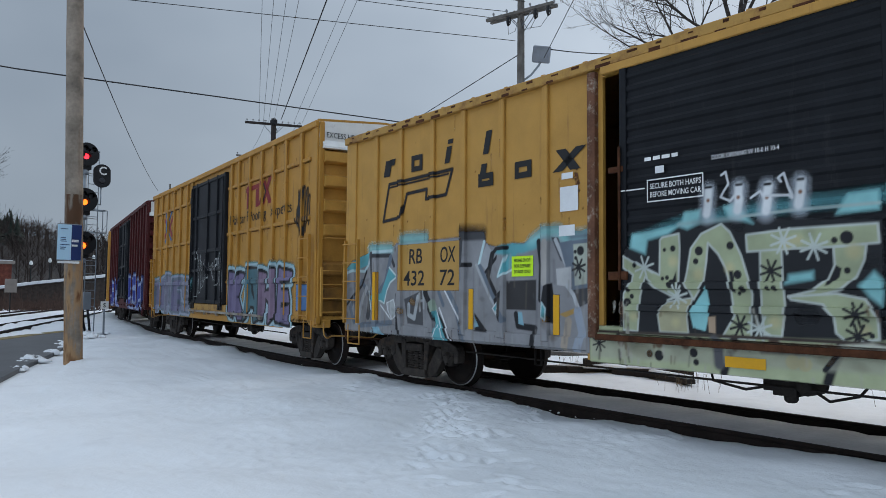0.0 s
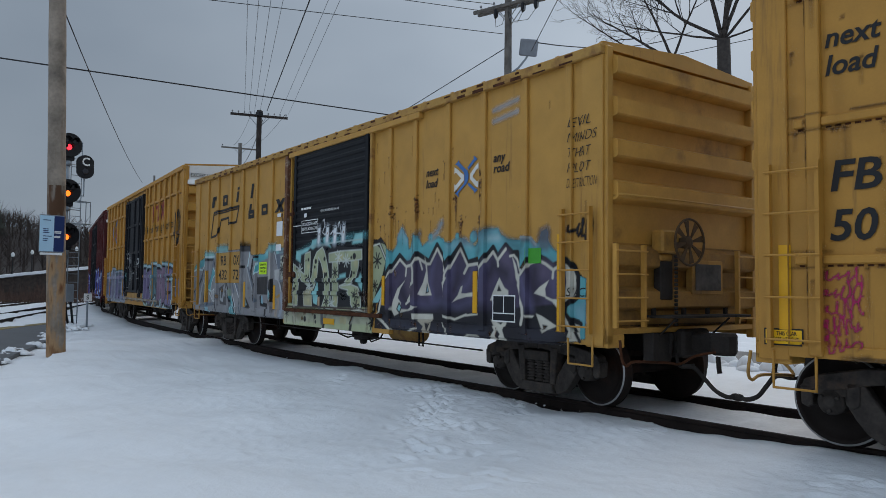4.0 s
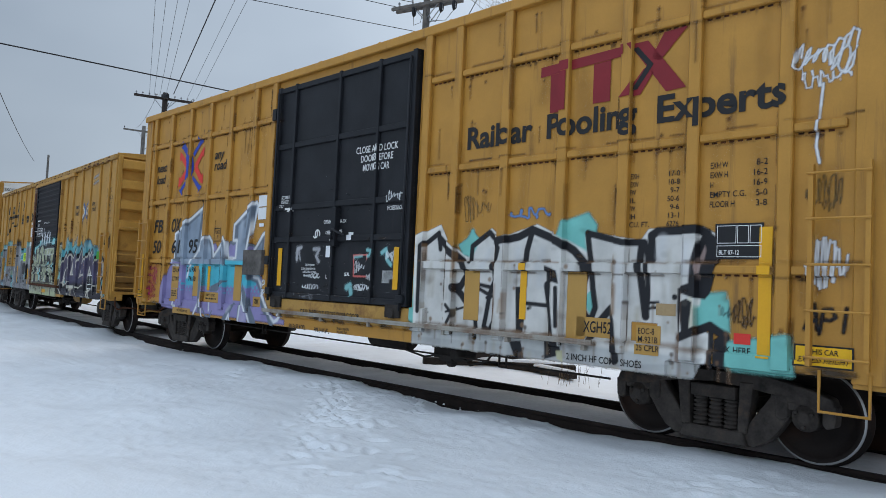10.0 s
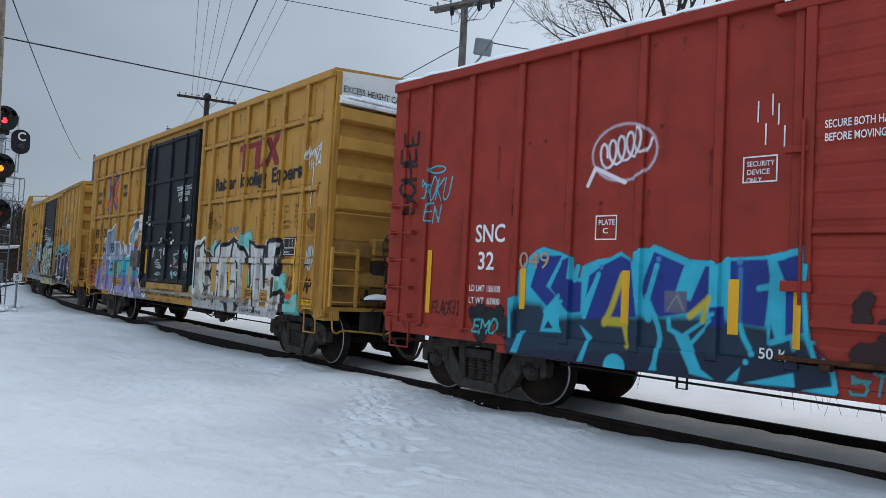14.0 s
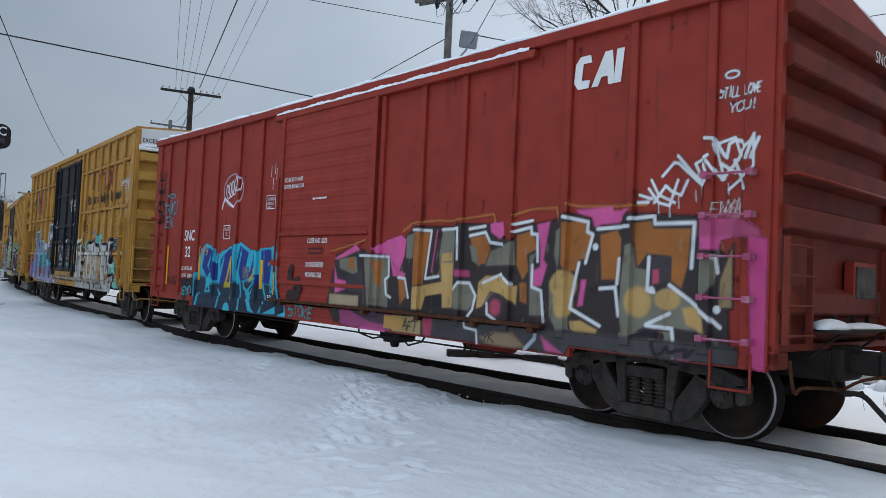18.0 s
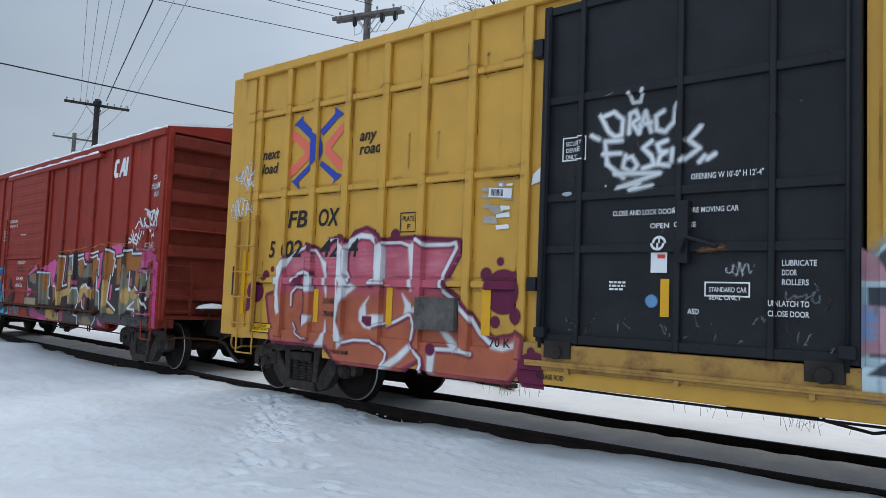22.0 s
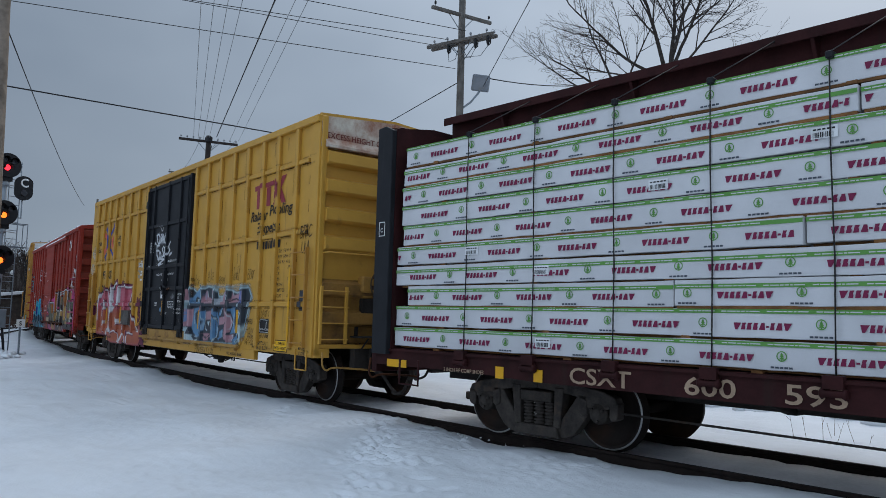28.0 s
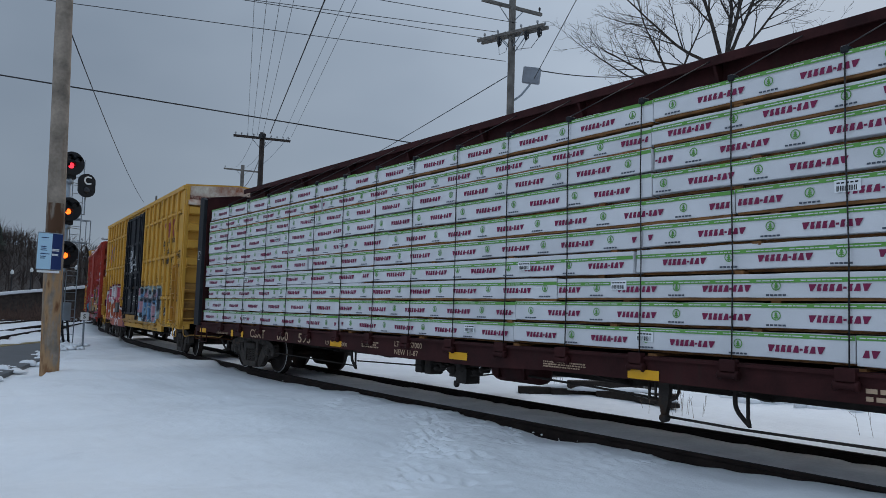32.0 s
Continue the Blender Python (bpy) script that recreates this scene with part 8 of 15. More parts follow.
# the black door and the green sill under it
c = Canvas(-1.45, 2.25, 0.70, 3.0)
mist(c, [(-0.7, 2.15), (0.0, 2.33), (1.2, 2.40), (2.1, 2.42)], TEAL, 0.10, 0.12, 0.6)
c.shape([(-1.45, 0.70), (2.25, 0.70), (2.25, 1.15), (-1.45, 1.15)], GREEN_P, 0, 0.03)
LEAF_GREEN = (0.36, 0.40, 0.25)
c.shape([(-0.86, 2.07), (-0.11, 2.27), (0.58, 2.32), (2.02, 2.22), (1.99, 1.13), (-0.87, 1.08)], (0.012, 0.013, 0.016), 0.0, 0.05)
for pts in ([(-0.74, 2.23), (-0.48, 2.25), (-0.11, 2.29), (-0.06, 2.31), (-0.24, 2.2), (-0.52, 2.15), (-0.55, 1.99), (-0.77, 2.07)],
            [(-0.07, 2.27), (-0.03, 2.43), (0.18, 2.44), (0.15, 2.29), (0.01, 2.24)],
            [(0.44, 2.45), (0.58, 2.47), (0.78, 2.25), (0.51, 2.33)],
            [(1.63, 2.33), (1.71, 2.46), (1.98, 2.47), (1.98, 2.29), (1.6, 2.28)],
            [(1.14, 1.73), (1.38, 1.76), (1.38, 1.68), (1.12, 1.64)],
            [(1.8, 1.62), (1.92, 1.75), (2.01, 1.65), (1.98, 1.44), (1.88, 1.52)]):
    c.shape(pts, PALE_TEAL, 0.0, 0.05, 0.95)
c.line([(0.64, 2.33), (1.18, 2.35), (1.98, 2.35)], 0.03, (0.38, 0.46, 0.44), 0.014, 0.8)
c.line([(-0.1, 2.3), (0.64, 2.32)], 0.05, (0.30, 0.42, 0.42), 0.04, 0.7)
c.shape([(-0.86, 1.98), (-0.76, 1.92), (-0.57, 1.84), (-0.36, 1.75), (-0.35, 2.14), (-0.32, 2.17), (-0.1, 2.2), (-0.09, 2.04), (-0.12, 1.54), (-0.19, 1.51), (-0.41, 1.61), (-0.56, 1.73), (-0.63, 1.51), (-0.67, 1.11), (-0.86, 1.12), (-0.86, 1.54), (-0.75, 1.67), (-0.73, 1.76), (-0.86, 1.84)], LEAF_GREEN, edge=(0.50, 0.54, 0.50), edge_width=0.022)
c.shape([(-0.39, 1.31), (-0.26, 1.45), (0.07, 1.5), (-0.01, 1.3), (0.01, 1.12), (-0.36, 1.12)], (0.40, 0.38, 0.24), edge=(0.50, 0.54, 0.50), edge_width=0.015)
c.shape([(-0, 1.78), (0.05, 2.03), (0.18, 2.18), (0.42, 2.27), (0.52, 2.18), (0.64, 1.94), (0.71, 1.72), (0.76, 1.54), (0.74, 1.09), (0.42, 1.1), (0.56, 1.32), (0.53, 1.55), (0.47, 1.8), (0.38, 1.96), (0.26, 2.08), (0.24, 1.89), (0.2, 1.66), (0.08, 1.48), (-0.03, 1.67)], LEAF_GREEN, edge=(0.50, 0.54, 0.50), edge_width=0.022)
c.shape([(0.24, 1.62), (0.28, 1.4), (0.22, 1.15), (0.07, 1.18), (0.03, 1.33), (0.13, 1.48)], PALE_TEAL)
c.shape([(0.25, 1.3), (0.34, 1.31), (0.34, 1.13), (0.26, 1.14)], (0.42, 0.30, 0.20))
for pts in ([(0.85, 2), (1.07, 1.99), (1.08, 1.66), (1.1, 1.41), (1.06, 1.13), (0.88, 1.14), (0.86, 1.38), (0.85, 1.66)],
            [(1.57, 1.98), (1.86, 1.99), (1.84, 1.85), (1.77, 1.7), (1.64, 1.59), (1.38, 1.52), (1.13, 1.52), (1.38, 1.58), (1.52, 1.68), (1.58, 1.81)],
            [(1.13, 1.52), (1.59, 1.55), (1.84, 1.5), (1.94, 1.35), (1.95, 1.15), (1.68, 1.11), (1.58, 1.19), (1.56, 1.34), (1.46, 1.45), (1.16, 1.49)],
            [(0.7, 2.14), (1.17, 2.17), (1.96, 2.17), (1.97, 2), (1.55, 1.98), (1.17, 1.98), (0.71, 1.97)]):
    c.shape(pts, LEAF_GREEN, edge=(0.50, 0.54, 0.50), edge_width=0.022)
for x, z, q in ((-0.18, 1.9, 0.06), (0.14, 1.75, 0.06), (0.51, 1.81, 0.05), (1.75, 1.93, 0.07), (1.12, 2.04, 0.06), (1.23, 2.06, 0.05), (-0.15, 1.23, 0.05), (1.83, 1.23, 0.05), (0.99, 1.27, 0.06), (-0.73, 1.28, 0.05)):
    c.blob(x, z, q, (0.50, 0.45, 0.25), 0.06, 0.8)
for x, z, q in ((-0.29, 2.03, 0.022), (-0.18, 2.04, 0.035), (-0.2, 1.65, 0.05), (-0.32, 1.71, 0.022), (-0.26, 1.72, 0.025), (0.15, 2, 0.05), (0.11, 1.89, 0.033), (0.52, 2.04, 0.042), (0.6, 1.74, 0.045), (0.66, 1.59, 0.036), (0.62, 1.55, 0.022), (-0.8, 1.59, 0.03), (-0.75, 1.51, 0.03), (-0.81, 1.44, 0.05), (-0.71, 1.87, 0.03), (0.93, 1.6, 0.024), (1, 1.6, 0.028), (1.58, 2.04, 0.03), (1.69, 2.06, 0.06), (1.69, 1.76, 0.03), (1.89, 1.18, 0.024)):
    c.blob(x, z, q, COAL, 0.012)
for pts in ([(-0.22, 1.63), (-0.14, 1.79), (-0.13, 1.57)],
            [(0.5, 1.78), (0.55, 1.78), (0.58, 1.55), (0.53, 1.57)],
            [(1.5, 1.62), (1.59, 1.81), (1.64, 1.78), (1.62, 1.7), (1.54, 1.63)]):
    c.shape(pts, COAL)
star(c, 0.62, 1.22, 0.11, 0.026, COAL)
star(c, 0.96, 1.77, 0.11, 0.026, COAL)
star(c, 1.76, 1.36, 0.11, 0.026, COAL)
star(c, 1.77, 1.17, 0.11, 0.026, COAL)
star(c, 1.09, 2.06, 0.13, 0.024, (0.52, 0.57, 0.53))
star(c, 1.39, 1.99, 0.13, 0.024, (0.52, 0.57, 0.53))
star(c, -0.57, 1.84, 0.13, 0.024, (0.52, 0.57, 0.53))
star(c, 0.83, 1.2, 0.13, 0.024, (0.52, 0.57, 0.53))
star(c, -0.13, 1.51, 0.13, 0.024, (0.52, 0.57, 0.53))
c.line([(0.26, 2.37), (0.27, 2.63)], 0.16, (0.55, 0.60, 0.66), 0.1, 0.6)
c.line([(0.25, 2.39), (0.27, 2.51)], 0.09, WHITE_S, 0.03)
c.line([(0.27, 2.55), (0.28, 2.64)], 0.09, WHITE_S, 0.03)
c.blob(0.27, 2.53, 0.02, (0.20, 0.07, 0.02), 0.02)
c.line([(0.24, 2.67), (0.31, 2.67)], 0.03, COAL)
c.line([(0.61, 2.38), (0.63, 2.63)], 0.16, (0.55, 0.60, 0.66), 0.1, 0.6)
c.line([(0.61, 2.4), (0.63, 2.51)], 0.09, WHITE_S, 0.03)
c.line([(0.62, 2.55), (0.63, 2.64)], 0.09, WHITE_S, 0.03)
c.blob(0.62, 2.53, 0.02, (0.20, 0.07, 0.02), 0.02)
c.line([(0.6, 2.66), (0.66, 2.66)], 0.03, COAL)
c.line([(0.92, 2.35), (0.94, 2.6)], 0.16, (0.55, 0.60, 0.66), 0.1, 0.6)
c.line([(0.92, 2.37), (0.94, 2.48)], 0.09, WHITE_S, 0.03)
c.line([(0.93, 2.52), (0.95, 2.61)], 0.09, WHITE_S, 0.03)
c.blob(0.93, 2.5, 0.02, (0.20, 0.07, 0.02), 0.02)
c.line([(0.91, 2.63), (0.97, 2.63)], 0.03, COAL)
c.line([(1.26, 2.38), (1.27, 2.61)], 0.16, (0.55, 0.60, 0.66), 0.1, 0.6)
c.line([(1.25, 2.4), (1.27, 2.51)], 0.09, WHITE_S, 0.03)
c.line([(1.27, 2.54), (1.28, 2.62)], 0.09, WHITE_S, 0.03)
c.blob(1.27, 2.52, 0.02, (0.20, 0.07, 0.02), 0.02)
c.line([(1.25, 2.64), (1.3, 2.64)], 0.03, COAL)
for pts in ([(0.43, 2.78), (0.48, 2.81), (0.51, 2.68), (0.45, 2.6), (0.42, 2.55), (0.53, 2.5), (0.58, 2.55)],
            [(0.76, 2.51), (0.86, 2.57), (0.89, 2.52), (1.15, 2.5), (1.19, 2.47)],
            [(1.08, 2.64), (1.05, 2.68), (1.11, 2.72), (1.15, 2.58), (1.19, 2.49)]):
    c.line(pts, 0.025, (0.62, 0.64, 0.66))
for x in (0.55, 1.62):
    c.line([(x, 1.08), (x - 0.10, 0.9), (x - 0.16, 0.72)], 0.09, COAL, 0.03)
c.line([(-1.3, 1.03), (2.1, 1.06)], 0.035, (0.10, 0.05, 0.03), 0.03, 0.9)
r = random.Random(6)
for k in range(26):
    c.blob(r.uniform(-1.3, 2.1), 1.04 + r.gauss(0, 0.03), r.uniform(0.015, 0.05), r.choice(((0.06, 0.03, 0.02), (0.4, 0.38, 0.30), (0.015, 0.015, 0.015))), 0.02, 0.9)
c.shape([(-1.43, 1.02), (2.26, 1.07), (2.25, 0.85), (-1.43, 0.76)], (0.37, 0.37, 0.29), 0.0, 0.05, 0.7)
for x, z, q in ((-0.55, 0.86, 0.04), (-0.42, 0.85, 0.06), (0.03, 0.91, 0.05), (0.06, 0.81, 0.035)):
    c.blob(x, z, q, COAL, 0.012)
c.blob(1.13, 0.89, 0.07, (0.45, 0.41, 0.24), 0.012)
c.blob(1.25, 0.88, 0.07, (0.45, 0.41, 0.24), 0.012)
for x, z, q in ((-0.96, 0.97, 0.05), (-0.42, 0.98, 0.05), (-0.07, 0.99, 0.05), (0.53, 1.01, 0.05), (0.86, 1.02, 0.05), (1.17, 1.02, 0.05), (1.5, 1.03, 0.05), (1.82, 1.04, 0.05)):
    c.blob(x, z, q, (0.13, 0.06, 0.03), 0.03, 0.85)
c.line([(-1.43, 1.08), (0.72, 1.11), (2.19, 1.11)], 0.035, (0.05, 0.035, 0.028), 0.02)
c.line([(-1.39, 1), (0.72, 1.05), (2.19, 1.07)], 0.03, (0.13, 0.06, 0.03), 0.03, 0.8)
c.line([(0.32, 1.05), (0.34, 0.81)], 0.12, (0.10, 0.10, 0.11), 0.04)
c.line([(1.44, 0.84), (1.55, 0.98), (1.62, 1.04)], 0.05, COAL, 0.014)
c.line([(2.22, 1.04), (2.53, 1)], 0.12, COAL, 0.04)
c.line([(1.62, 1.06), (1.89, 1.09), (2.18, 1.03)], 0.05, (0.5, 0.5, 0.42), 0.03)
c.shape([(0.72, 1.03), (1.42, 1.04), (1.34, 0.97), (0.81, 0.95)], (0.10, 0.08, 0.075), 0.0, 0.03, 0.8)
star(c, -1.3, 0.94, 0.1, 0.02, COAL)
star(c, 2.27, 0.91, 0.17, 0.028, COAL)
rr = random.Random(52)
for k in range(90):
    x, z = rr.choice((rr.uniform(-1.4, 2.1), rr.uniform(-1.0, -0.8), rr.uniform(2.0, 2.2))), rr.uniform(0.72, 1.5)
    c.line([(x, z), (x + rr.gauss(0, 0.01), z - rr.uniform(0.02, 0.16))], rr.uniform(0.01, 0.035), rr.choice(((0.13, 0.06, 0.03), (0.05, 0.04, 0.035), (0.42, 0.40, 0.34))), 0.025, rr.uniform(0.4, 0.85))
c.wear(8, 0.35)
c.hang(car, side.relief)
side.rects("reflective_strip", [(0.41, 0.86, 0.79, 0.90)], REFLECTIVE, "yellow reflective strip on the sill", 0.016)
framed(side, ("SECURE BOTH HASPS", "BEFORE MOVING CAR"), -0.52, 0.22, 2.58, 2.84, STENCIL_WHITE, 0.06)
side.text("DOOR OPENING W 10-0 H 10-4", 0.32, 2.96, 0.045, STENCIL_WHITE, width=0.75)
side.bars("stencil_bars", -0.55, -0.1, 3.10, 1, 0.07, STENCIL_WHITE, 5)
side.rects("paper_label", [(-0.40, -0.28, 2.90, 2.98)], PAPER, "", 0.016)
side.rects("hasp_line", [(-0.9, -0.55, 2.74, 2.755)], STENCIL_WHITE)

# --- the yellow car with silver graffiti
car, side = FBOX_A
road_words(side, -6.98, 3.76, -4.30, 3.82, 0.18)
cross_logo(side, -5.86, -4.76, 3.16, 4.36, LOGO_BLUE, LOGO_RED)
for w, x, z, k in (("FB", -6.96, 2.43, 0.46), ("OX", -6.08, 2.43, 0.46), ("50", -6.96, 1.98, 0.42), ("61", -6.02, 1.98, 0.42), ("95", -5.22, 1.98, 0.42)):
    side.text(w, x, z, 0.27, INK, 0.15, 0.02, width=k, lift=0.014)
c = Canvas(-7.0, -1.35, 0.72, 3.05)
STEEL_B = (0.27, 0.33, 0.40)
c.shape([(-6.34, 0.84), (-6.29, 1.29), (-6.08, 1.66), (-5.84, 1.84), (-2.26, 1.56), (-1.95, 1.05), (-1.65, 0.87), (-1.42, 0.85), (-1.42, 0.77), (-5.67, 0.81)], LILAC, 0, 0.05)
c.shape([(-5.24, 1.87), (-2.48, 1.84), (-2.32, 1.51), (-2.54, 1.37), (-5.23, 1.32)], CYAN, 0, 0.06)
r = random.Random(2)
for k in range(26):
    for j in range(4):
        c.blob(-5.35 + k * 0.125 + 0.06 * (j % 2), 1.42 - j * 0.065, 0.030 - 0.006 * j, CYAN, 0.012)
c.shape([(-5.79, 1.8), (-5.86, 2.38), (-5.44, 2.57), (-5.2, 2.67), (-5.2, 1.8)], STEEL_B, 0.0, 0.02)
c.line([(-5.71, 2.33), (-5.78, 1.87), (-5.51, 1.83)], 0.085, SLATE, 0.03)
c.shape([(-3.52, 1.88), (-3.51, 2.14), (-3.44, 2.19), (-3.33, 2.15), (-3.23, 2.2), (-3.22, 1.87)], LILAC, 0.0, 0.03)
c.line([(-3.52, 2.12), (-3.46, 2.18), (-3.34, 2.14), (-3.22, 2.19)], 0.05, SLATE)
c.shape([(-2.76, 1.87), (-2.74, 2.06), (-2.65, 2.13), (-2.54, 2.09), (-2.48, 2), (-2.51, 1.86)], LILAC, 0.0, 0.03)
c.line([(-2.74, 2.05), (-2.65, 2.12), (-2.52, 2.07)], 0.05, SLATE)
c.shape([(-4.17, 2.01), (-4.17, 2.14), (-4.06, 2.17), (-3.97, 2.1), (-4.02, 2.01)], LILAC, 0.0, 0.04)
c.shape([(-5.37, 1.73), (-5.41, 2.6), (-5.03, 2.75), (-4.57, 2.92), (-4.58, 2.71), (-4.67, 2.19), (-4.84, 1.93), (-5.01, 1.73)], STEEL_B, 0.0, 0.02)
c.shape([(-5.37, 1.73), (-5.41, 2.6), (-5.03, 2.75), (-4.57, 2.92), (-4.58, 2.71), (-4.67, 2.19), (-4.84, 1.93), (-5.01, 1.73)], (0.20, 0.26, 0.34), 0.0, 0.1, 0.35)
c.shape([(-4.97, 1.76), (-4.8, 1.98), (-4.62, 2.17), (-4.46, 2.27), (-4.31, 2.27), (-4.2, 2.17), (-4.13, 2.01), (-4.13, 1.76)], STEEL_B, 0.0, 0.02)
c.shape([(-4.97, 1.76), (-4.8, 1.98), (-4.62, 2.17), (-4.46, 2.27), (-4.31, 2.27), (-4.2, 2.17), (-4.13, 2.01), (-4.13, 1.76)], (0.20, 0.26, 0.34), 0.0, 0.1, 0.35)
c.shape([(-4.11, 1.76), (-4.1, 1.87), (-3.95, 2.01), (-3.76, 2.18), (-3.65, 2.23), (-3.59, 2.15), (-3.56, 1.76)], STEEL_B, 0.0, 0.02)
c.shape([(-4.11, 1.76), (-4.1, 1.87), (-3.95, 2.01), (-3.76, 2.18), (-3.65, 2.23), (-3.59, 2.15), (-3.56, 1.76)], (0.20, 0.26, 0.34), 0.0, 0.1, 0.35)
c.shape([(-3.24, 1.83), (-3.22, 2.22), (-3.34, 2.24), (-3.33, 2.48), (-2.95, 2.69), (-2.6, 2.86), (-2.55, 2.81), (-2.67, 2.39), (-2.79, 1.84)], STEEL_B, 0.0, 0.02)
c.shape([(-3.24, 1.83), (-3.22, 2.22), (-3.34, 2.24), (-3.33, 2.48), (-2.95, 2.69), (-2.6, 2.86), (-2.55, 2.81), (-2.67, 2.39), (-2.79, 1.84)], (0.20, 0.26, 0.34), 0.0, 0.1, 0.35)
c.shape([(-2.68, 1.88), (-2.48, 2.09), (-2.31, 2.27), (-2.24, 2.31), (-2.24, 1.99), (-2.39, 1.89)], STEEL_B, 0.0, 0.02)
c.shape([(-2.68, 1.88), (-2.48, 2.09), (-2.31, 2.27), (-2.24, 2.31), (-2.24, 1.99), (-2.39, 1.89)], (0.20, 0.26, 0.34), 0.0, 0.1, 0.35)
c.line([(-4.65, 2.85), (-4.75, 2.23)], 0.1, SLATE, 0.03)
for pts in ([(-4.3, 2.23), (-4.18, 2.05), (-4.13, 1.78)],
            [(-3.66, 2.2), (-3.61, 2.03), (-3.58, 1.78)],
            [(-2.63, 2.8), (-2.72, 2.4), (-2.83, 1.9)]):
    c.line(pts, 0.09, SLATE, 0.03)
c.line([(-3.3, 2.47), (-2.98, 2.63), (-2.65, 2.79)], 0.08, SLATE, 0.03)
c.line([(-3.26, 2.44), (-3.25, 2.25)], 0.13, SLATE, 0.03)
c.line([(-2.61, 1.96), (-2.4, 2.15), (-2.25, 2.25)], 0.07, SLATE, 0.03)
c.line([(-2.27, 2.26), (-2.28, 2.02)], 0.07, SLATE, 0.03)
c.line([(-5.09, 1.73), (-4.88, 1.94)], 0.05, SLATE, 0.03)
c.line([(-5.32, 2.55), (-4.82, 2.75)], 0.06, SLATE, 0.03)
for pts in ([(-4.4, 2.18), (-4.3, 2.05)],
            [(-3.74, 2.13), (-3.67, 2)],
            [(-3.05, 2.54), (-3.11, 2.19)]):
    c.line(pts, 0.1, (0.40, 0.45, 0.52), 0.1, 0.7)
c.shape([(-4.17, 1.23), (-4.13, 1.34), (-3.96, 1.39), (-3.68, 1.46), (-3.48, 1.46), (-3.63, 1.38), (-3.9, 1.24)], SLATE)
c.line([(-4.53, 1.61), (-4.48, 1.4), (-4.51, 1.14), (-4.55, 0.85)], 0.09, SLATE, 0.03)
c.line([(-4.37, 0.89), (-4.25, 0.76), (-4.06, 0.75), (-4, 0.86)], 0.04, SLATE)
c.shape([(-3.63, 0.69), (-3.42, 0.9), (-3.2, 1.07), (-3.14, 1.03), (-3.27, 0.87), (-3.34, 0.71)], SLATE)
c.shape([(-3.02, 0.67), (-3, 0.98), (-2.95, 1.33), (-2.9, 1.49), (-2.81, 1.42), (-2.69, 1.27), (-2.55, 1.01), (-2.38, 0.81), (-2.32, 0.7), (-2.55, 0.68), (-2.78, 1.04), (-2.9, 1.24), (-2.94, 0.99), (-2.97, 0.67)], SLATE)
c.shape([(-2.95, 0.7), (-2.91, 1.1), (-2.82, 0.99), (-2.64, 0.72)], (0.36, 0.33, 0.50), 0.0, 0.05)
c.line([(-2.64, 1.55), (-2.4, 1.5), (-2.19, 1.25), (-1.99, 0.98), (-1.83, 0.77)], 0.13, SLATE, 0.03)
c.line([(-3.42, 0.88), (-3.28, 0.99)], 0.05, (0.36, 0.38, 0.44), 0.06)
c.line([(-5.39, 2.59), (-5.03, 2.73), (-4.57, 2.92), (-4.58, 2.7), (-4.67, 2.19), (-4.73, 2.03)], 0.08, (0.50, 0.54, 0.60), 0.04, 0.6)
c.line([(-5.39, 2.59), (-5.03, 2.73), (-4.57, 2.92), (-4.58, 2.7), (-4.67, 2.19), (-4.73, 2.03)], 0.05, WHITE_S, 0.02)
c.line([(-5.19, 1.49), (-5.13, 1.66), (-4.99, 1.83), (-4.8, 1.99), (-4.63, 2.19), (-4.48, 2.27), (-4.32, 2.29), (-4.21, 2.2), (-4.14, 2.06), (-4.11, 1.91), (-3.95, 2.04), (-3.77, 2.19), (-3.65, 2.26), (-3.57, 2.17), (-3.53, 1.97), (-3.5, 1.88), (-3.24, 1.87), (-3.22, 2.21), (-3.36, 2.21), (-3.35, 2.5), (-2.95, 2.72), (-2.58, 2.89), (-2.52, 2.82), (-2.61, 2.54), (-2.7, 2.2), (-2.8, 1.83)], 0.08, (0.50, 0.54, 0.60), 0.04, 0.6)
c.line([(-5.19, 1.49), (-5.13, 1.66), (-4.99, 1.83), (-4.8, 1.99), (-4.63, 2.19), (-4.48, 2.27), (-4.32, 2.29), (-4.21, 2.2), (-4.14, 2.06), (-4.11, 1.91), (-3.95, 2.04), (-3.77, 2.19), (-3.65, 2.26), (-3.57, 2.17), (-3.53, 1.97), (-3.5, 1.88), (-3.24, 1.87), (-3.22, 2.21), (-3.36, 2.21), (-3.35, 2.5), (-2.95, 2.72), (-2.58, 2.89), (-2.52, 2.82), (-2.61, 2.54), (-2.7, 2.2), (-2.8, 1.83)], 0.05, WHITE_S, 0.02)
c.line([(-2.71, 1.88), (-2.48, 2.11), (-2.31, 2.29), (-2.23, 2.33), (-2.2, 2.26), (-2.22, 2.02)], 0.08, (0.50, 0.54, 0.60), 0.04, 0.6)
c.line([(-2.71, 1.88), (-2.48, 2.11), (-2.31, 2.29), (-2.23, 2.33), (-2.2, 2.26), (-2.22, 2.02)], 0.05, WHITE_S, 0.02)
c.line([(-4.76, 0.77), (-4.64, 0.93), (-4.58, 1.01)], 0.07, (0.50, 0.54, 0.60), 0.04, 0.6)
c.line([(-4.76, 0.77), (-4.64, 0.93), (-4.58, 1.01)], 0.04, WHITE_S, 0.02)
c.line([(-4.48, 1.05), (-4.44, 0.79), (-4.37, 0.65)], 0.065, (0.50, 0.54, 0.60), 0.04, 0.6)
c.line([(-4.48, 1.05), (-4.44, 0.79), (-4.37, 0.65)], 0.035, WHITE_S, 0.02)
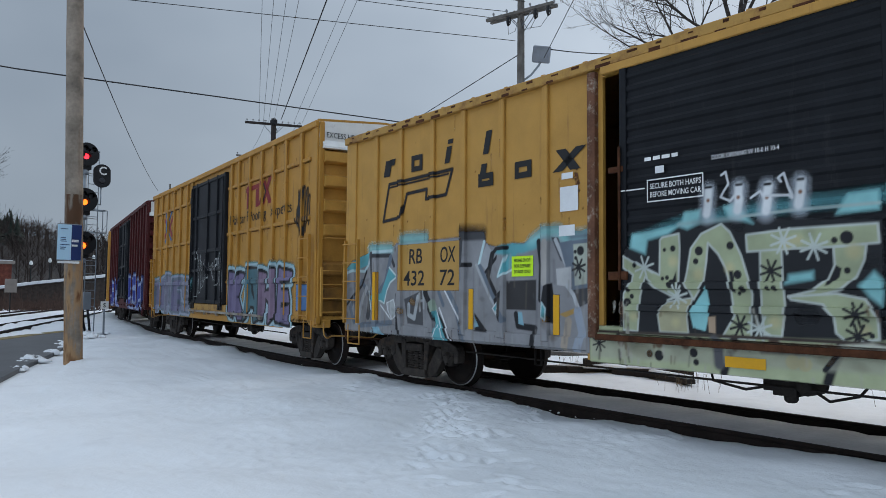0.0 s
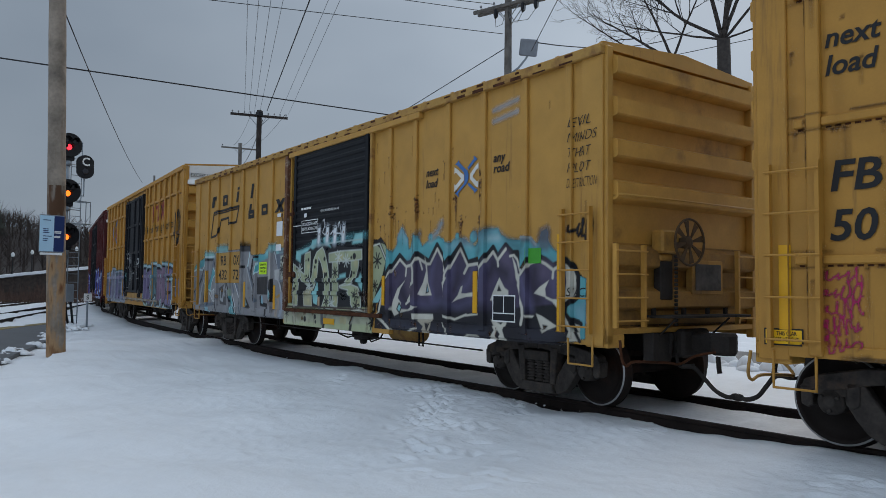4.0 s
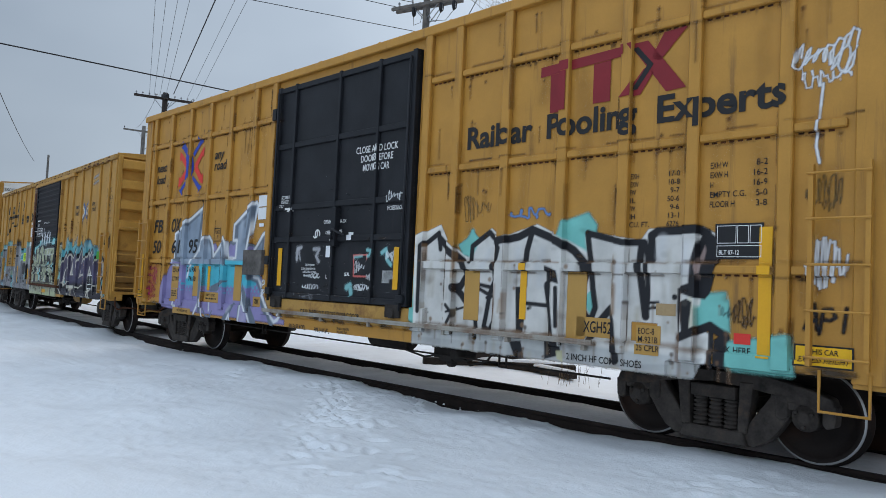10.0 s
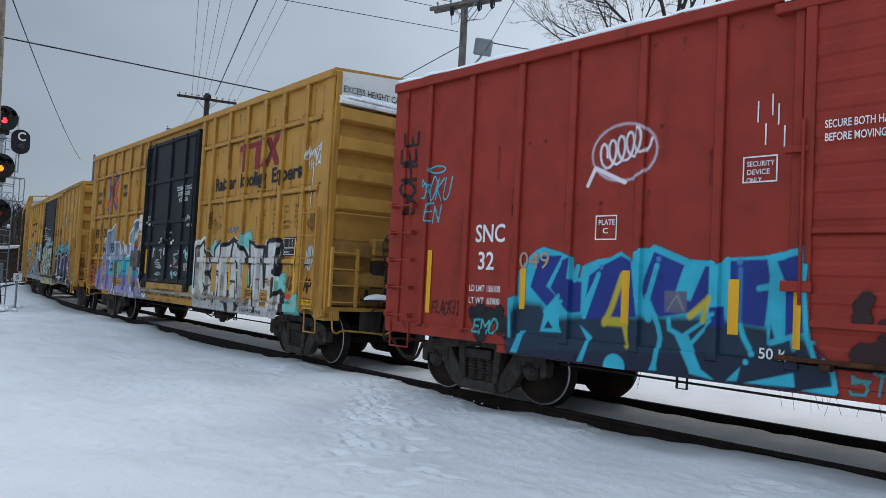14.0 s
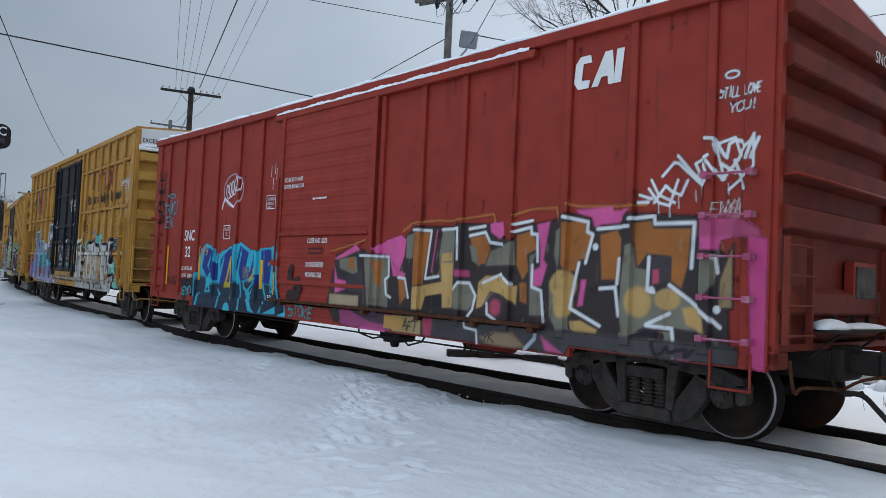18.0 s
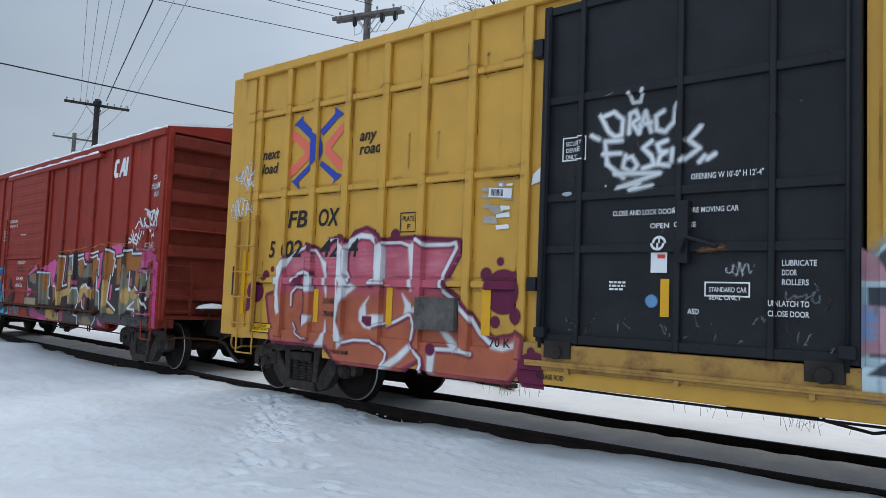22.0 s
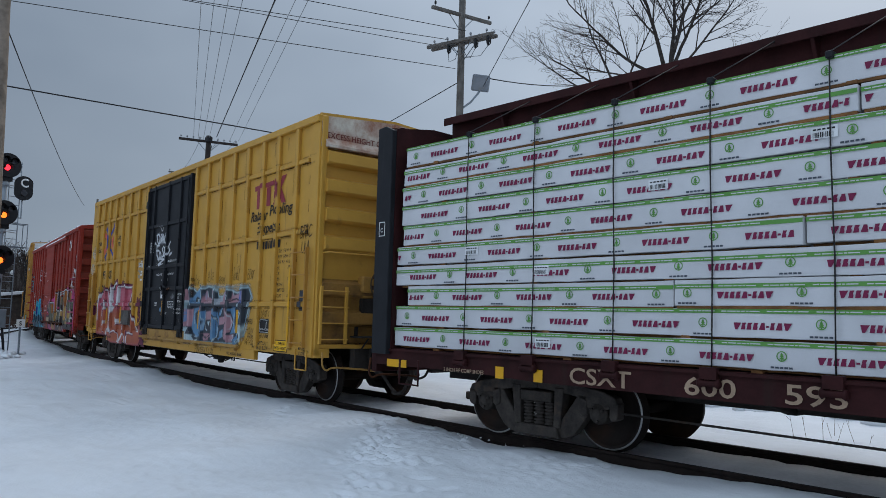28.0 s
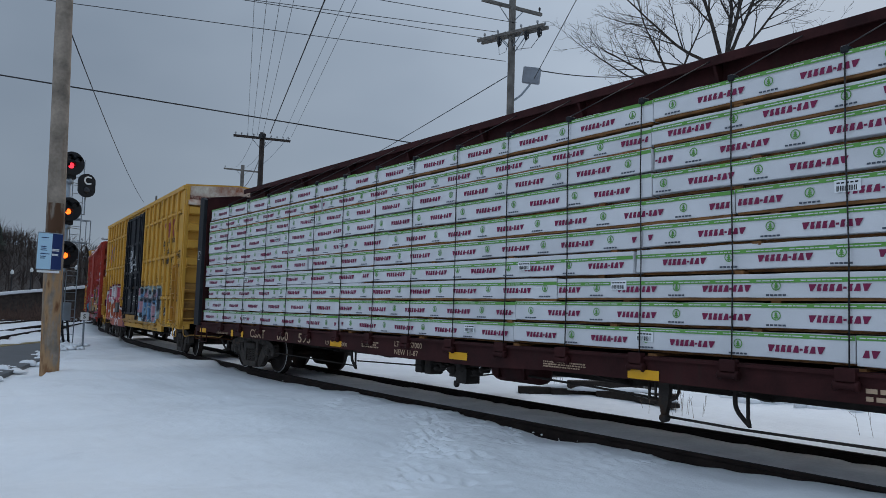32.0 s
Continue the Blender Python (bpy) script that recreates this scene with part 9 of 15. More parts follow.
c.line([(-4.14, 1.1), (-4.12, 0.87)], 0.06, (0.50, 0.54, 0.60), 0.04, 0.6)
c.line([(-4.14, 1.1), (-4.12, 0.87)], 0.03, WHITE_S, 0.02)
c.line([(-3.43, 0.69), (-3.33, 0.84), (-3.3, 0.7)], 0.065, (0.50, 0.54, 0.60), 0.04, 0.6)
c.line([(-3.43, 0.69), (-3.33, 0.84), (-3.3, 0.7)], 0.035, WHITE_S, 0.02)
c.line([(-2.99, 0.67), (-2.94, 0.99), (-2.91, 1.24), (-2.82, 1.11), (-2.7, 0.93), (-2.57, 0.71)], 0.07, (0.50, 0.54, 0.60), 0.04, 0.6)
c.line([(-2.99, 0.67), (-2.94, 0.99), (-2.91, 1.24), (-2.82, 1.11), (-2.7, 0.93), (-2.57, 0.71)], 0.04, WHITE_S, 0.02)
c.line([(-2.53, 1.55), (-2.38, 1.53), (-2.27, 1.4), (-2.11, 1.22), (-1.96, 1.04), (-1.84, 0.87), (-1.74, 0.8), (-1.64, 0.84), (-1.54, 0.95)], 0.08499999999999999, (0.50, 0.54, 0.60), 0.04, 0.6)
c.line([(-2.53, 1.55), (-2.38, 1.53), (-2.27, 1.4), (-2.11, 1.22), (-1.96, 1.04), (-1.84, 0.87), (-1.74, 0.8), (-1.64, 0.84), (-1.54, 0.95)], 0.055, WHITE_S, 0.02)
c.line([(-4.8, 1.73), (-4.91, 1.26), (-4.87, 1.06)], 0.03, SLATE, 0.02)
for pts in ([(-2.13, 1.46), (-2.09, 1.51), (-2.09, 1.43), (-2.13, 1.38)],
            [(-2.06, 1.5), (-2.04, 1.44), (-2.08, 1.42)],
            [(-2.13, 1.33), (-2.04, 1.33)],
            [(-2.12, 1.29), (-2.08, 1.32), (-2.08, 1.26), (-2.03, 1.3)]):
    c.line(pts, 0.02, WHITE_S)
for pts in ([(-5.84, 1.8), (-5.86, 2.38), (-5.71, 2.44), (-5.44, 2.58), (-5.2, 2.67)], [(-5.89, 1.73), (-5.56, 1.73), (-5.68, 1.09), (-5.77, 0.88), (-5.63, 0.88)]):
    c.line(pts, 0.055, WHITE_S, 0.015)
for k in range(5):
    scrawl(c, -7.02, -6.66, 1.55 - 0.15 * k, 1.75 - 0.15 * k, 3 + k, (0.45, 0.02, 0.12), 0.016, 4 + k % 2, 0.1)
for a in ((-4.90, -4.66, 1.12, 1.72), (-3.24, -2.97, 1.1, 1.75), (-5.90, -5.43, 1.25, 1.70), (-5.9, -5.6, 0.98, 1.24), (-4.45, -3.72, 1.02, 1.22), (-2.52, -2.24, 1.03, 1.2), (-5.75, -4.9, 0.74, 0.86)):
    c.keep(*a)
c.wear(13, 0.25)
c.hang(car, side.relief)
for a in ((-4.90, -4.66, 1.12, 1.72), (-3.24, -2.97, 1.1, 1.75), (-5.90, -5.43, 1.25, 1.70), (-5.9, -5.6, 0.98, 1.24), (-4.45, -3.72, 1.02, 1.22), (-2.52, -2.24, 1.03, 1.2), (-5.75, -4.9, 0.74, 0.86),):
    side.rects("patch_panel", [a], PATCH_YELLOW, "yellow patches painted over graffiti", 0.009)
for w, x, z, k in (("LD LMT", -5.86, 1.58, 0.38), ("211900", -5.2, 1.60, 0.40), ("LT WT", -5.86, 1.40, 0.32), ("74100", -5.12, 1.42, 0.32), ("70K", -2.47, 1.07, 0.16)):
    side.text(w, x, z, 0.09, INK, 0, 0.015, width=k, lift=0.014)
side.text("EMPTY LOAD", -4.30, 1.14, 0.045, INK, width=0.36, lift=0.014)
side.bars("stencil_bars", -4.32, -3.9, 1.11, 1, 0.05, INK, 3)
side.text("2 INCH HF COMP SHOES", -5.5, 0.78, 0.045, INK, width=0.5, lift=0.014)
side.bars("stencil_bars", -5.87, -5.64, 1.20, 3, 0.045, INK, 7)
side.strips([(-7.36, 1.15, 1.95, 0.10), (-4.23, 1.25, 1.72, 0.10), (-1.62, 1.42, 2.05, 0.12), (1.42, 1.45, 2.05, 0.11), (3.72, 1.18, 1.85, 0.10), (6.58, 1.0, 2.2, 0.12)])
framed(side, ("PLATE", "  F"), -4.13, -3.87, 2.20, 2.46, INK, 0.06)
for a in ((-2.50, -2.22, 2.80, 3.0), (-2.50, -2.22, 2.57, 2.78), (-2.44, -2.28, 2.44, 2.50)):
    side.rects("paper_label", [a], PAPER, "white paper label", 0.016)
part("plywood_board", boxes((-2.73, -2.10, -1.68, -1.6, 1.58, 2.02)), OLD_WOOD, car, "weathered grey plywood placard board", bevel=0.006)
warning_plate(side, -7.56, -7.2, 1.0, 1.16)
warning_plate(side, 6.85, 7.35, 0.97, 1.16)
side.text("OPENING W 12-0 H 12-4", -0.39, 2.43, 0.055, STENCIL_WHITE, width=0.59)
side.text("OPEN", -0.33, 2.26, 0.055, STENCIL_WHITE, width=0.14)
side.text("CLOSE", -0.03, 2.27, 0.055, STENCIL_WHITE, width=0.14)
side.text("ASD", -0.16, 2.16, 0.05, STENCIL_WHITE, width=0.11)
side.text("SEAL", 0.22, 1.62, 0.05, STENCIL_WHITE, width=0.13)
side.text("UNLATCH", 1.12, 1.66, 0.055, STENCIL_WHITE, width=0.25)
side.text("TO CLOSE", 1.12, 1.6, 0.055, STENCIL_WHITE, width=0.27)
side.text("DOOR", 1.12, 1.54, 0.055, STENCIL_WHITE, width=0.16)
side.text("LUBE REQUIRED", -0.86, 1.76, 0.032, STENCIL_WHITE, width=0.27)
side.text("DOORS EQUIPPED WITH", -0.96, 1.7, 0.032, STENCIL_WHITE, width=0.4)
side.text("LUBRICATING FITTINGS", -0.91, 1.65, 0.032, STENCIL_WHITE, width=0.38)
side.text("L", -0.27, 1.57, 0.06, STENCIL_WHITE, width=0.04)
side.text("CLEAR THRESHOLD BEFORE CLOSING DOOR", -0.89, 0.98, 0.085, INK, width=1.56)
side.text("60% VALVE", -0.53, 0.72, 0.075, INK, width=0.38)
side.text("RELEASE ROD", -1.26, 0.73, 0.075, INK, width=0.47)
side.text("BRAKE CYLINDER", 0.08, 0.8, 0.035, INK, width=0.31)
side.text("PRESSURE TAP", 0.08, 0.75, 0.035, INK, width=0.26)
side.text("INCREDULOUS", 1.16, 2.58, 0.06, STENCIL_WHITE, width=0.38)
for k, w in enumerate(("CLOSE AND LOCK", "DOOR BEFORE", "MOVING CAR")):
    side.text(w, 0.36 + (0.0, 0.12, 0.18)[k], 3.46 - k * 0.137, 0.10, STENCIL_WHITE, width=(0.98, 0.76, 0.62)[k])
for k, w in enumerate(("SECURITY", "DEVICE", "ONLY")):
    side.text(w, -1.68, 2.88 - k * 0.075, 0.055, STENCIL_WHITE, width=0.037 * len(w))
side.rects("paint_blot", [(-1.49, -1.29, 2.66, 2.72)], STENCIL_WHITE, "white paint blot")
bm = bmesh.new()
for i in range(18):
    q0, q1 = 2 * math.pi * i / 18, 2 * math.pi * (i + 1) / 18
    poly(bm, *[(-0.55 + rr * math.cos(q), 2.27 + rr * math.sin(q)) for rr, q in ((0.075, q0), (0.075, q1), (0.05, q1), (0.05, q0))])
rect(bm, -0.562, -0.538, 2.22, 2.32)
side.marks("stencil_ring", bm, STENCIL_WHITE)
c = Canvas(-1.85, 1.72, 1.2, 3.3)
for pts in ([(0.42, 1.93), (0.75, 1.94)],
            [(0.43, 1.93), (0.44, 1.62), (0.75, 1.62)],
            [(0.75, 1.94), (0.74, 1.88)]):
    c.line(pts, 0.03, (0.55, 0.14, 0.12), 0.015, 0.9)
c.line([(-1.11, 1.86), (-1.11, 2.04), (-0.99, 2.06)], 0.07, (0.5, 0.5, 0.52), 0.05, 0.7)
c.line([(-0.63, 2.03), (-0.48, 2.03), (-0.56, 1.92), (-0.48, 1.83)], 0.07, (0.5, 0.5, 0.52), 0.05, 0.7)
c.line([(-1.07, 2.04), (-1.01, 1.86)], 0.05, (0.5, 0.5, 0.52), 0.05, 0.6)
c.line([(1.09, 1.97), (1.18, 2.02), (1.21, 1.87), (1.3, 1.8)], 0.07, PALE_TEAL, 0.04, 0.8)
c.line([(0.74, 2.01), (0.89, 2), (0.87, 1.93), (0.76, 1.92)], 0.05, PALE_TEAL, 0.03, 0.8)
c.line([(0.29, 1.45), (0.37, 1.48), (0.4, 1.37)], 0.1, PALE_TEAL, 0.05, 0.8)
c.line([(0.45, 1.9), (0.63, 1.92)], 0.04, PALE_TEAL, 0.04, 0.7)
scrawl(c, 1.18, 1.41, 1.82, 2.04, 3, WHITE_S, 0.013, 8)
scrawl(c, -0.91, -0.43, 1.56, 1.65, 4, WHITE_S, 0.016, 7)
scrawl(c, -0.95, -0.43, 1.38, 1.47, 5, WHITE_S, 0.014, 6)
scrawl(c, 0.45, 0.92, 1.4, 1.51, 6, WHITE_S, 0.014, 8)
scrawl(c, 0.45, 0.69, 1.66, 1.88, 7, WHITE_S, 0.008, 6)
scrawl(c, 1.15, 1.5, 2.68, 2.88, 8, WHITE_S, 0.012, 6)
scrawl(c, 0.74, 0.92, 1.56, 1.67, 9, WHITE_S, 0.008, 6)
scrawl(c, -0.95, -0.52, 1.22, 1.31, 10, (0.2, 0.2, 0.22), 0.01, 6)
r = random.Random(19)
for k in range(110):
    x, z = r.uniform(-1.8, 1.65), r.choice((r.uniform(1.2, 1.5), r.uniform(1.2, 3.2)))
    c.line([(x, z), (x + r.gauss(0, 0.06), z + r.gauss(0, 0.015))], 0.010, r.choice(((0.22, 0.22, 0.23), (0.12, 0.06, 0.03), (0.30, 0.30, 0.31))), 0.012, 0.55)
c.hang(car, side.relief)
for a in ((0.28, 0.4, 2.16, 2.28), (-0.29, -0.12, 1.9, 2.08)):
    side.rects("paper_label", [a], PAPER, "white paper label", 0.016)
tee_logo(side, 3.86, 5.74, 3.60, 4.20, TTX_RED, INK)
for w, x, k in (("Railcar", 2.66, 1.10), ("Pooling", 3.96, 1.22), ("Experts", 5.40, 1.36)):
    side.text(w, x, 3.31, 0.27, INK, 0, 0.03, width=k)
capacity(side, (("EXH", "17-0"), ("EXW", "10-8"), ("EW", "9-7"), ("IL", "50-6"), ("IW", "9-6"), ("IH", "13-1"), ("CU. FT.", "6276")), 5.13, 5.70, 2.74, 0.085, 0.055)
capacity(side, (("EXH W", "8-2"), ("EXW H", "16-2"), ("H", "16-9"), ("EMPTY C.G.", "5-0"), ("FLOOR H", "3-8")), 6.02, 6.58, 2.78, 0.095, 0.058)
side.rects("builders_plate", [(6.09, 6.56, 1.90, 2.24)], INK, "black stencil panel", 0.012)
bm = bmesh.new()
for a in ((6.11, 6.30, 2.05, 2.22), (6.31, 6.42, 2.05, 2.22), (6.43, 6.54, 2.05, 2.22), (6.11, 6.54, 1.92, 2.03)):
    outline_flat(bm, *a, 0.006)
side.marks("panel_lines", bm, STENCIL_WHITE, "", 0.015)
side.text("BLT 07-12", 6.13, 1.945, 0.04, STENCIL_WHITE, width=0.2, lift=0.015)
c = Canvas(1.76, 7.5, 0.72, 4.25)
MINT = (0.17, 0.50, 0.45)
for pts in ([(5.86, 1.52), (6.19, 1.56), (6.2, 1.35), (5.91, 1.29)],
            [(6.2, 1.09), (6.8, 1.2), (6.83, 0.89), (6.26, 0.89)],
            [(2.69, 1.95), (2.84, 2.24), (2.94, 2.02)],
            [(4.23, 2.08), (4.3, 2.3), (4.6, 2.38), (4.7, 2.26), (4.69, 2.16)],
            [(4.6, 1.48), (4.72, 1.59), (4.73, 1.36), (4.66, 1.32)],
            [(1.73, 1.56), (1.87, 1.64), (1.92, 1), (1.73, 1.1)]):
    c.shape(pts, MINT, 0.03, 0.05)
BULK = [(1.89, 0.95), (1.84, 2.18), (2.24, 2.31), (2.36, 2.13), (2.69, 1.91), (2.8, 1.88), (2.89, 2.06), (3.17, 2.24), (3.32, 2.12), (3.89, 2.27), (4.35, 2.07), (4.58, 1.98), (4.61, 2.18), (4.83, 2.13), (5.29, 2.06), (5.38, 2.18), (5.97, 2.18), (6.1, 2.11), (5.93, 1.56), (5.91, 1.23), (6.06, 1.14), (6.01, 0.92), (4.85, 0.8), (3.57, 0.9), (1.95, 0.87)]
c.shape(BULK, (0.74, 0.73, 0.69), 0.03, 0.02)
c.shape(BULK, (0.61, 0.595, 0.56), -0.03, 0.05)
c.shape([(1.8, .74), (5.9, .74), (6.0, .94), (1.8, .96)], (0.45, 0.46, 0.45), 0, 0.03, 0.9)
r = random.Random(15)
for k in range(90):
    x, z = r.uniform(1.9, 5.9), r.uniform(0.78, 2.0)
    c.line([(x, z), (x + r.gauss(0, 0.01), z - r.uniform(0.1, 0.5))], r.uniform(0.02, 0.09), r.choice(((0.60, 0.60, 0.58), (0.34, 0.33, 0.31), (0.40, 0.36, 0.28))), 0.05, 0.4)
c.shape([(4.6, 1.48), (4.72, 1.59), (4.73, 1.36), (4.66, 1.32)], MINT, 0.0, 0.02)
c.line([(1.93, 1.19), (1.92, 2.06), (2.22, 2.23), (2.26, 2.02)], 0.075, COAL)
for pts in ([(2.59, 2.07), (2.87, 2.22), (2.98, 2.14), (2.84, 1.89), (2.64, 2)],
            [(4.24, 2.18), (4.56, 2.21), (4.61, 1.98), (4.46, 2.05)],
            [(5.9, 1.43), (6.24, 1.52), (6.26, 1.21), (6.08, 1.26), (5.91, 1.24)]):
    c.shape(pts, MINT, 0.0, 0.04)
c.shape([(5.89, 1.56), (5.92, 1.43), (5.92, 1.2), (5.88, 1.19), (5.86, 1.51)], (0.62, 0.60, 0.48), 0.0, 0.02)
c.shape([(4.56, 1.45), (4.67, 1.55), (4.73, 1.4), (4.67, 1.3)], MINT)
c.line([(2.24, 2.16), (2.45, 2), (2.7, 1.86), (2.78, 1.69), (2.67, 1.54), (2.56, 1.52), (2.68, 1.44), (2.76, 1.36)], 0.1, COAL)
c.line([(2.84, 1.86), (2.85, 2.05), (3.14, 2.22), (3.26, 2.12), (3.34, 2.02), (3.31, 1.9), (3.23, 1.8), (3.26, 1.63), (3.18, 1.46), (3.13, 1.19), (3.1, 1.05), (3.19, 1), (3.26, 1.12), (3.28, 1.33), (3.25, 1.56)], 0.075, COAL)
c.line([(2.99, 1.57), (3.2, 1.54)], 0.05, COAL)
c.line([(2.99, 1.52), (3.21, 1.43)], 0.05, COAL)
c.line([(3.26, 2.1), (3.62, 2.16), (3.82, 2.24), (3.93, 2.2), (4.24, 2.09), (4.43, 1.99), (4.59, 1.84), (4.61, 1.74), (4.56, 1.6), (4.47, 1.5)], 0.1, COAL)
c.line([(3.82, 2.22), (3.75, 1.99), (3.73, 1.8), (3.73, 1.58)], 0.085, COAL)
c.line([(3.77, 1.37), (4.07, 1.36)], 0.05, COAL)
c.line([(4.07, 1.59), (4.13, 1.32), (4.18, 1)], 0.1, COAL)
c.line([(4.24, 1.56), (4.26, 1.14)], 0.06, COAL)
c.line([(4.47, 1.48), (4.56, 1.35), (4.67, 1.23)], 0.07, COAL)
for pts in ([(4.67, 1.84), (4.7, 1.58), (4.74, 1.37), (4.69, 1.24)],
            [(4.61, 2.18), (4.64, 1.99), (4.67, 1.84)],
            [(4.61, 2.18), (4.87, 2.12), (5.1, 2.07), (5.32, 2.07), (5.37, 1.95)]):
    c.line(pts, 0.075, COAL)
c.line([(5.29, 2.04), (5.27, 1.82), (5.31, 1.6), (5.36, 1.31)], 0.09, COAL)
c.line([(5.36, 1.95), (5.38, 1.54), (5.37, 1.31)], 0.06, COAL)
c.line([(5.42, 1.9), (5.4, 2.14), (5.47, 2.18), (5.92, 2.19), (6.01, 2.15), (5.96, 2.04), (5.91, 1.88), (5.9, 1.68)], 0.09, COAL)
c.line([(5.75, 1.12), (5.92, 1.2), (6.06, 1.26), (6.16, 1.2), (6.22, 1.16)], 0.085, COAL)
c.line([(6.07, 1.26), (6.07, 0.87)], 0.05, COAL)
c.line([(4.68, 1.03), (4.81, 1.23), (4.94, 1.37), (4.98, 1.24), (5, 1.07), (5.03, 0.83)], 0.085, COAL)
for pts in ([(5.37, 1.45), (5.5, 1.46)],
            [(5.37, 1.39), (5.5, 1.41)],
            [(2.48, 1.2), (2.73, 1.27)]):
    c.line(pts, 0.03, COAL)
c.line([(2.47, 1.29), (2.58, 1.19), (2.5, 1.06)], 0.05, COAL)
for pts in ([(3.59, 1.56), (3.75, 1.57), (3.75, 1.22), (3.72, 0.95), (3.63, 0.95)],
            [(4.05, 1.82), (4.24, 1.76), (4.28, 1.61), (4.19, 1.63), (4.06, 1.62)],
            [(6, 2.17), (6.07, 2.14), (6.17, 2.06), (6.17, 1.98), (6.1, 1.78), (6.05, 1.57), (6, 1.51), (5.91, 1.52), (5.78, 1.56), (5.75, 1.34), (5.76, 1.15), (5.82, 1.1), (5.73, 1.13), (5.71, 1.39), (5.71, 1.61), (5.88, 1.67), (5.96, 1.83), (5.97, 1.98)],
            [(5.76, 1.47), (5.84, 1.51), (5.9, 1.48), (5.87, 1.18), (5.8, 1.16)],
            [(6.1, 1.13), (6.16, 1.17), (6.23, 1.11), (6.22, 0.86), (6.11, 0.87)],
            [(3.55, 0.91), (3.73, 0.93), (3.79, 0.72), (3.7, 0.63), (3.6, 0.81)],
            [(4.08, 0.96), (4.28, 0.98), (4.33, 0.82), (4.09, 0.75)]):
    c.shape(pts, COAL)
c.shape([(4.25, 0.86), (4.34, 0.87), (4.35, 0.74), (4.27, 0.77)], (0.50, 0.48, 0.30))
c.shape([(5.9, 1.83), (5.99, 2.04), (6, 1.98), (5.94, 1.69)], (0.30, 0.22, 0.20))
c.line([(2.95, 1.14), (2.98, 0.91)], 0.07, COAL)
for x, z, q in ((2.61, 1.25, 0.02), (3.13, 1.41, 0.02), (5.68, 1.52, 0.03), (3.8, 1.31, 0.02)):
    c.blob(x, z, q, COAL, 0.012)
for k in range(26):
    x, z = r.choice((1.98, 2.42, 2.58, 3.28, 3.44, 4.16, 4.32, 4.98, 5.14, 5.77, 5.93)) + r.gauss(0, 0.02), r.uniform(1.0, 2.1)
    c.line([(x, z), (x + r.gauss(0, 0.01), z - r.uniform(0.1, 0.5))], r.uniform(0.015, 0.05), r.choice(((0.24, 0.13, 0.06), (0.33, 0.24, 0.15), (0.16, 0.08, 0.04))), 0.035, r.uniform(0.35, 0.8))
for k in range(22):
    x = r.uniform(1.9, 5.9)
    c.line([(x, 1.86), (x + r.uniform(0.05, 0.3), 1.86 + r.gauss(0, 0.006))], 0.02, (0.22, 0.12, 0.06), 0.02, r.uniform(0.4, 0.9))
    c.line([(x, 1.02), (x + r.uniform(0.1, 0.5), 1.02 + r.gauss(0, 0.02))], r.uniform(0.02, 0.06), (0.20, 0.12, 0.07), 0.04, r.uniform(0.3, 0.7))
for pts in ([(3.15, 2), (3.07, 1.79)],
            [(4.44, 1.75), (4.38, 1.5)],
            [(5.05, 1.82), (5.1, 1.42)],
            [(5.53, 2.1), (5.51, 1.93)],
            [(5.82, 2.04), (5.8, 1.77)],
            [(3.62, 2), (3.6, 1.73)],
            [(3.98, 1.99), (3.96, 1.61)]):
    c.line(pts, 0.09, (0.56, 0.57, 0.58), 0.08, 0.6)
for k in range(60):
    x, z = r.uniform(1.9, 6.3), r.choice((r.uniform(0.76, 1.0), r.uniform(0.8, 1.9)))
    c.blob(x, z, r.uniform(0.008, 0.03), r.choice(((0.12, 0.06, 0.03), (0.05, 0.045, 0.04), (0.22, 0.13, 0.07))), 0.02, 0.8)
    if k % 2:
        c.line([(x, z), (x, z - r.uniform(0.05, 0.25))], 0.015, (0.16, 0.09, 0.05), 0.03, 0.6)
scrawl(c, 6.80, 7.34, 3.5, 3.92, 3, WHITE_S, 0.020, 8, 0.25, 3)
scrawl(c, 6.84, 7.30, 3.42, 3.6, 13, WHITE_S, 0.016, 5, 0.1)
c.line([(7.05, 3.45), (7.0, 2.9), (7.03, 2.75)], 0.025, WHITE_S)
scrawl(c, 6.93, 7.32, 1.6, 2.12, 6, WHITE_S, 0.022, 6, 0.1, 2)
marker(c, "API", 6.92, 7.32, 1.28, 1.48, 2, 0.034, COAL)
scrawl(c, 3.4, 4.1, 2.36, 2.50, 5, (0.12, 0.22, 0.42), 0.03, 4, 0.2)
scrawl(c, 2.65, 3.15, 2.35, 2.75, 7, (0.16, 0.10, 0.04), 0.008, 8, 0.0)
scrawl(c, 6.15, 6.5, 1.25, 1.55, 4, COAL, 0.012, 6, 0.0)
scrawl(c, 6.9, 7.25, 2.3, 2.65, 11, (0.12, 0.08, 0.03), 0.01, 6, 0.0)
for a in ((2.74, 3.0, 1.12, 1.74), (4.36, 4.62, 1.0, 1.75), (4.5, 4.98, 1.05, 1.26), (5.2, 5.5, 1.05, 1.25)):
    c.keep(*a)
c.wear(21, 0.55)
c.hang(car, side.relief)
for a in ((2.74, 3.0, 1.12, 1.74), (4.36, 4.62, 1.0, 1.75), (4.5, 4.98, 1.05, 1.26),):
    side.rects("patch_panel", [a], PATCH_YELLOW, "yellow patches painted over graffiti", 0.009)
side.text("XGH52", 4.60, 1.10, 0.12, INK, 0, 0.012, width=0.36, lift=0.014)
side.text("2 INCH HF COMP SHOES", 4.4, 0.78, 0.07, INK, width=0.95, lift=0.014)
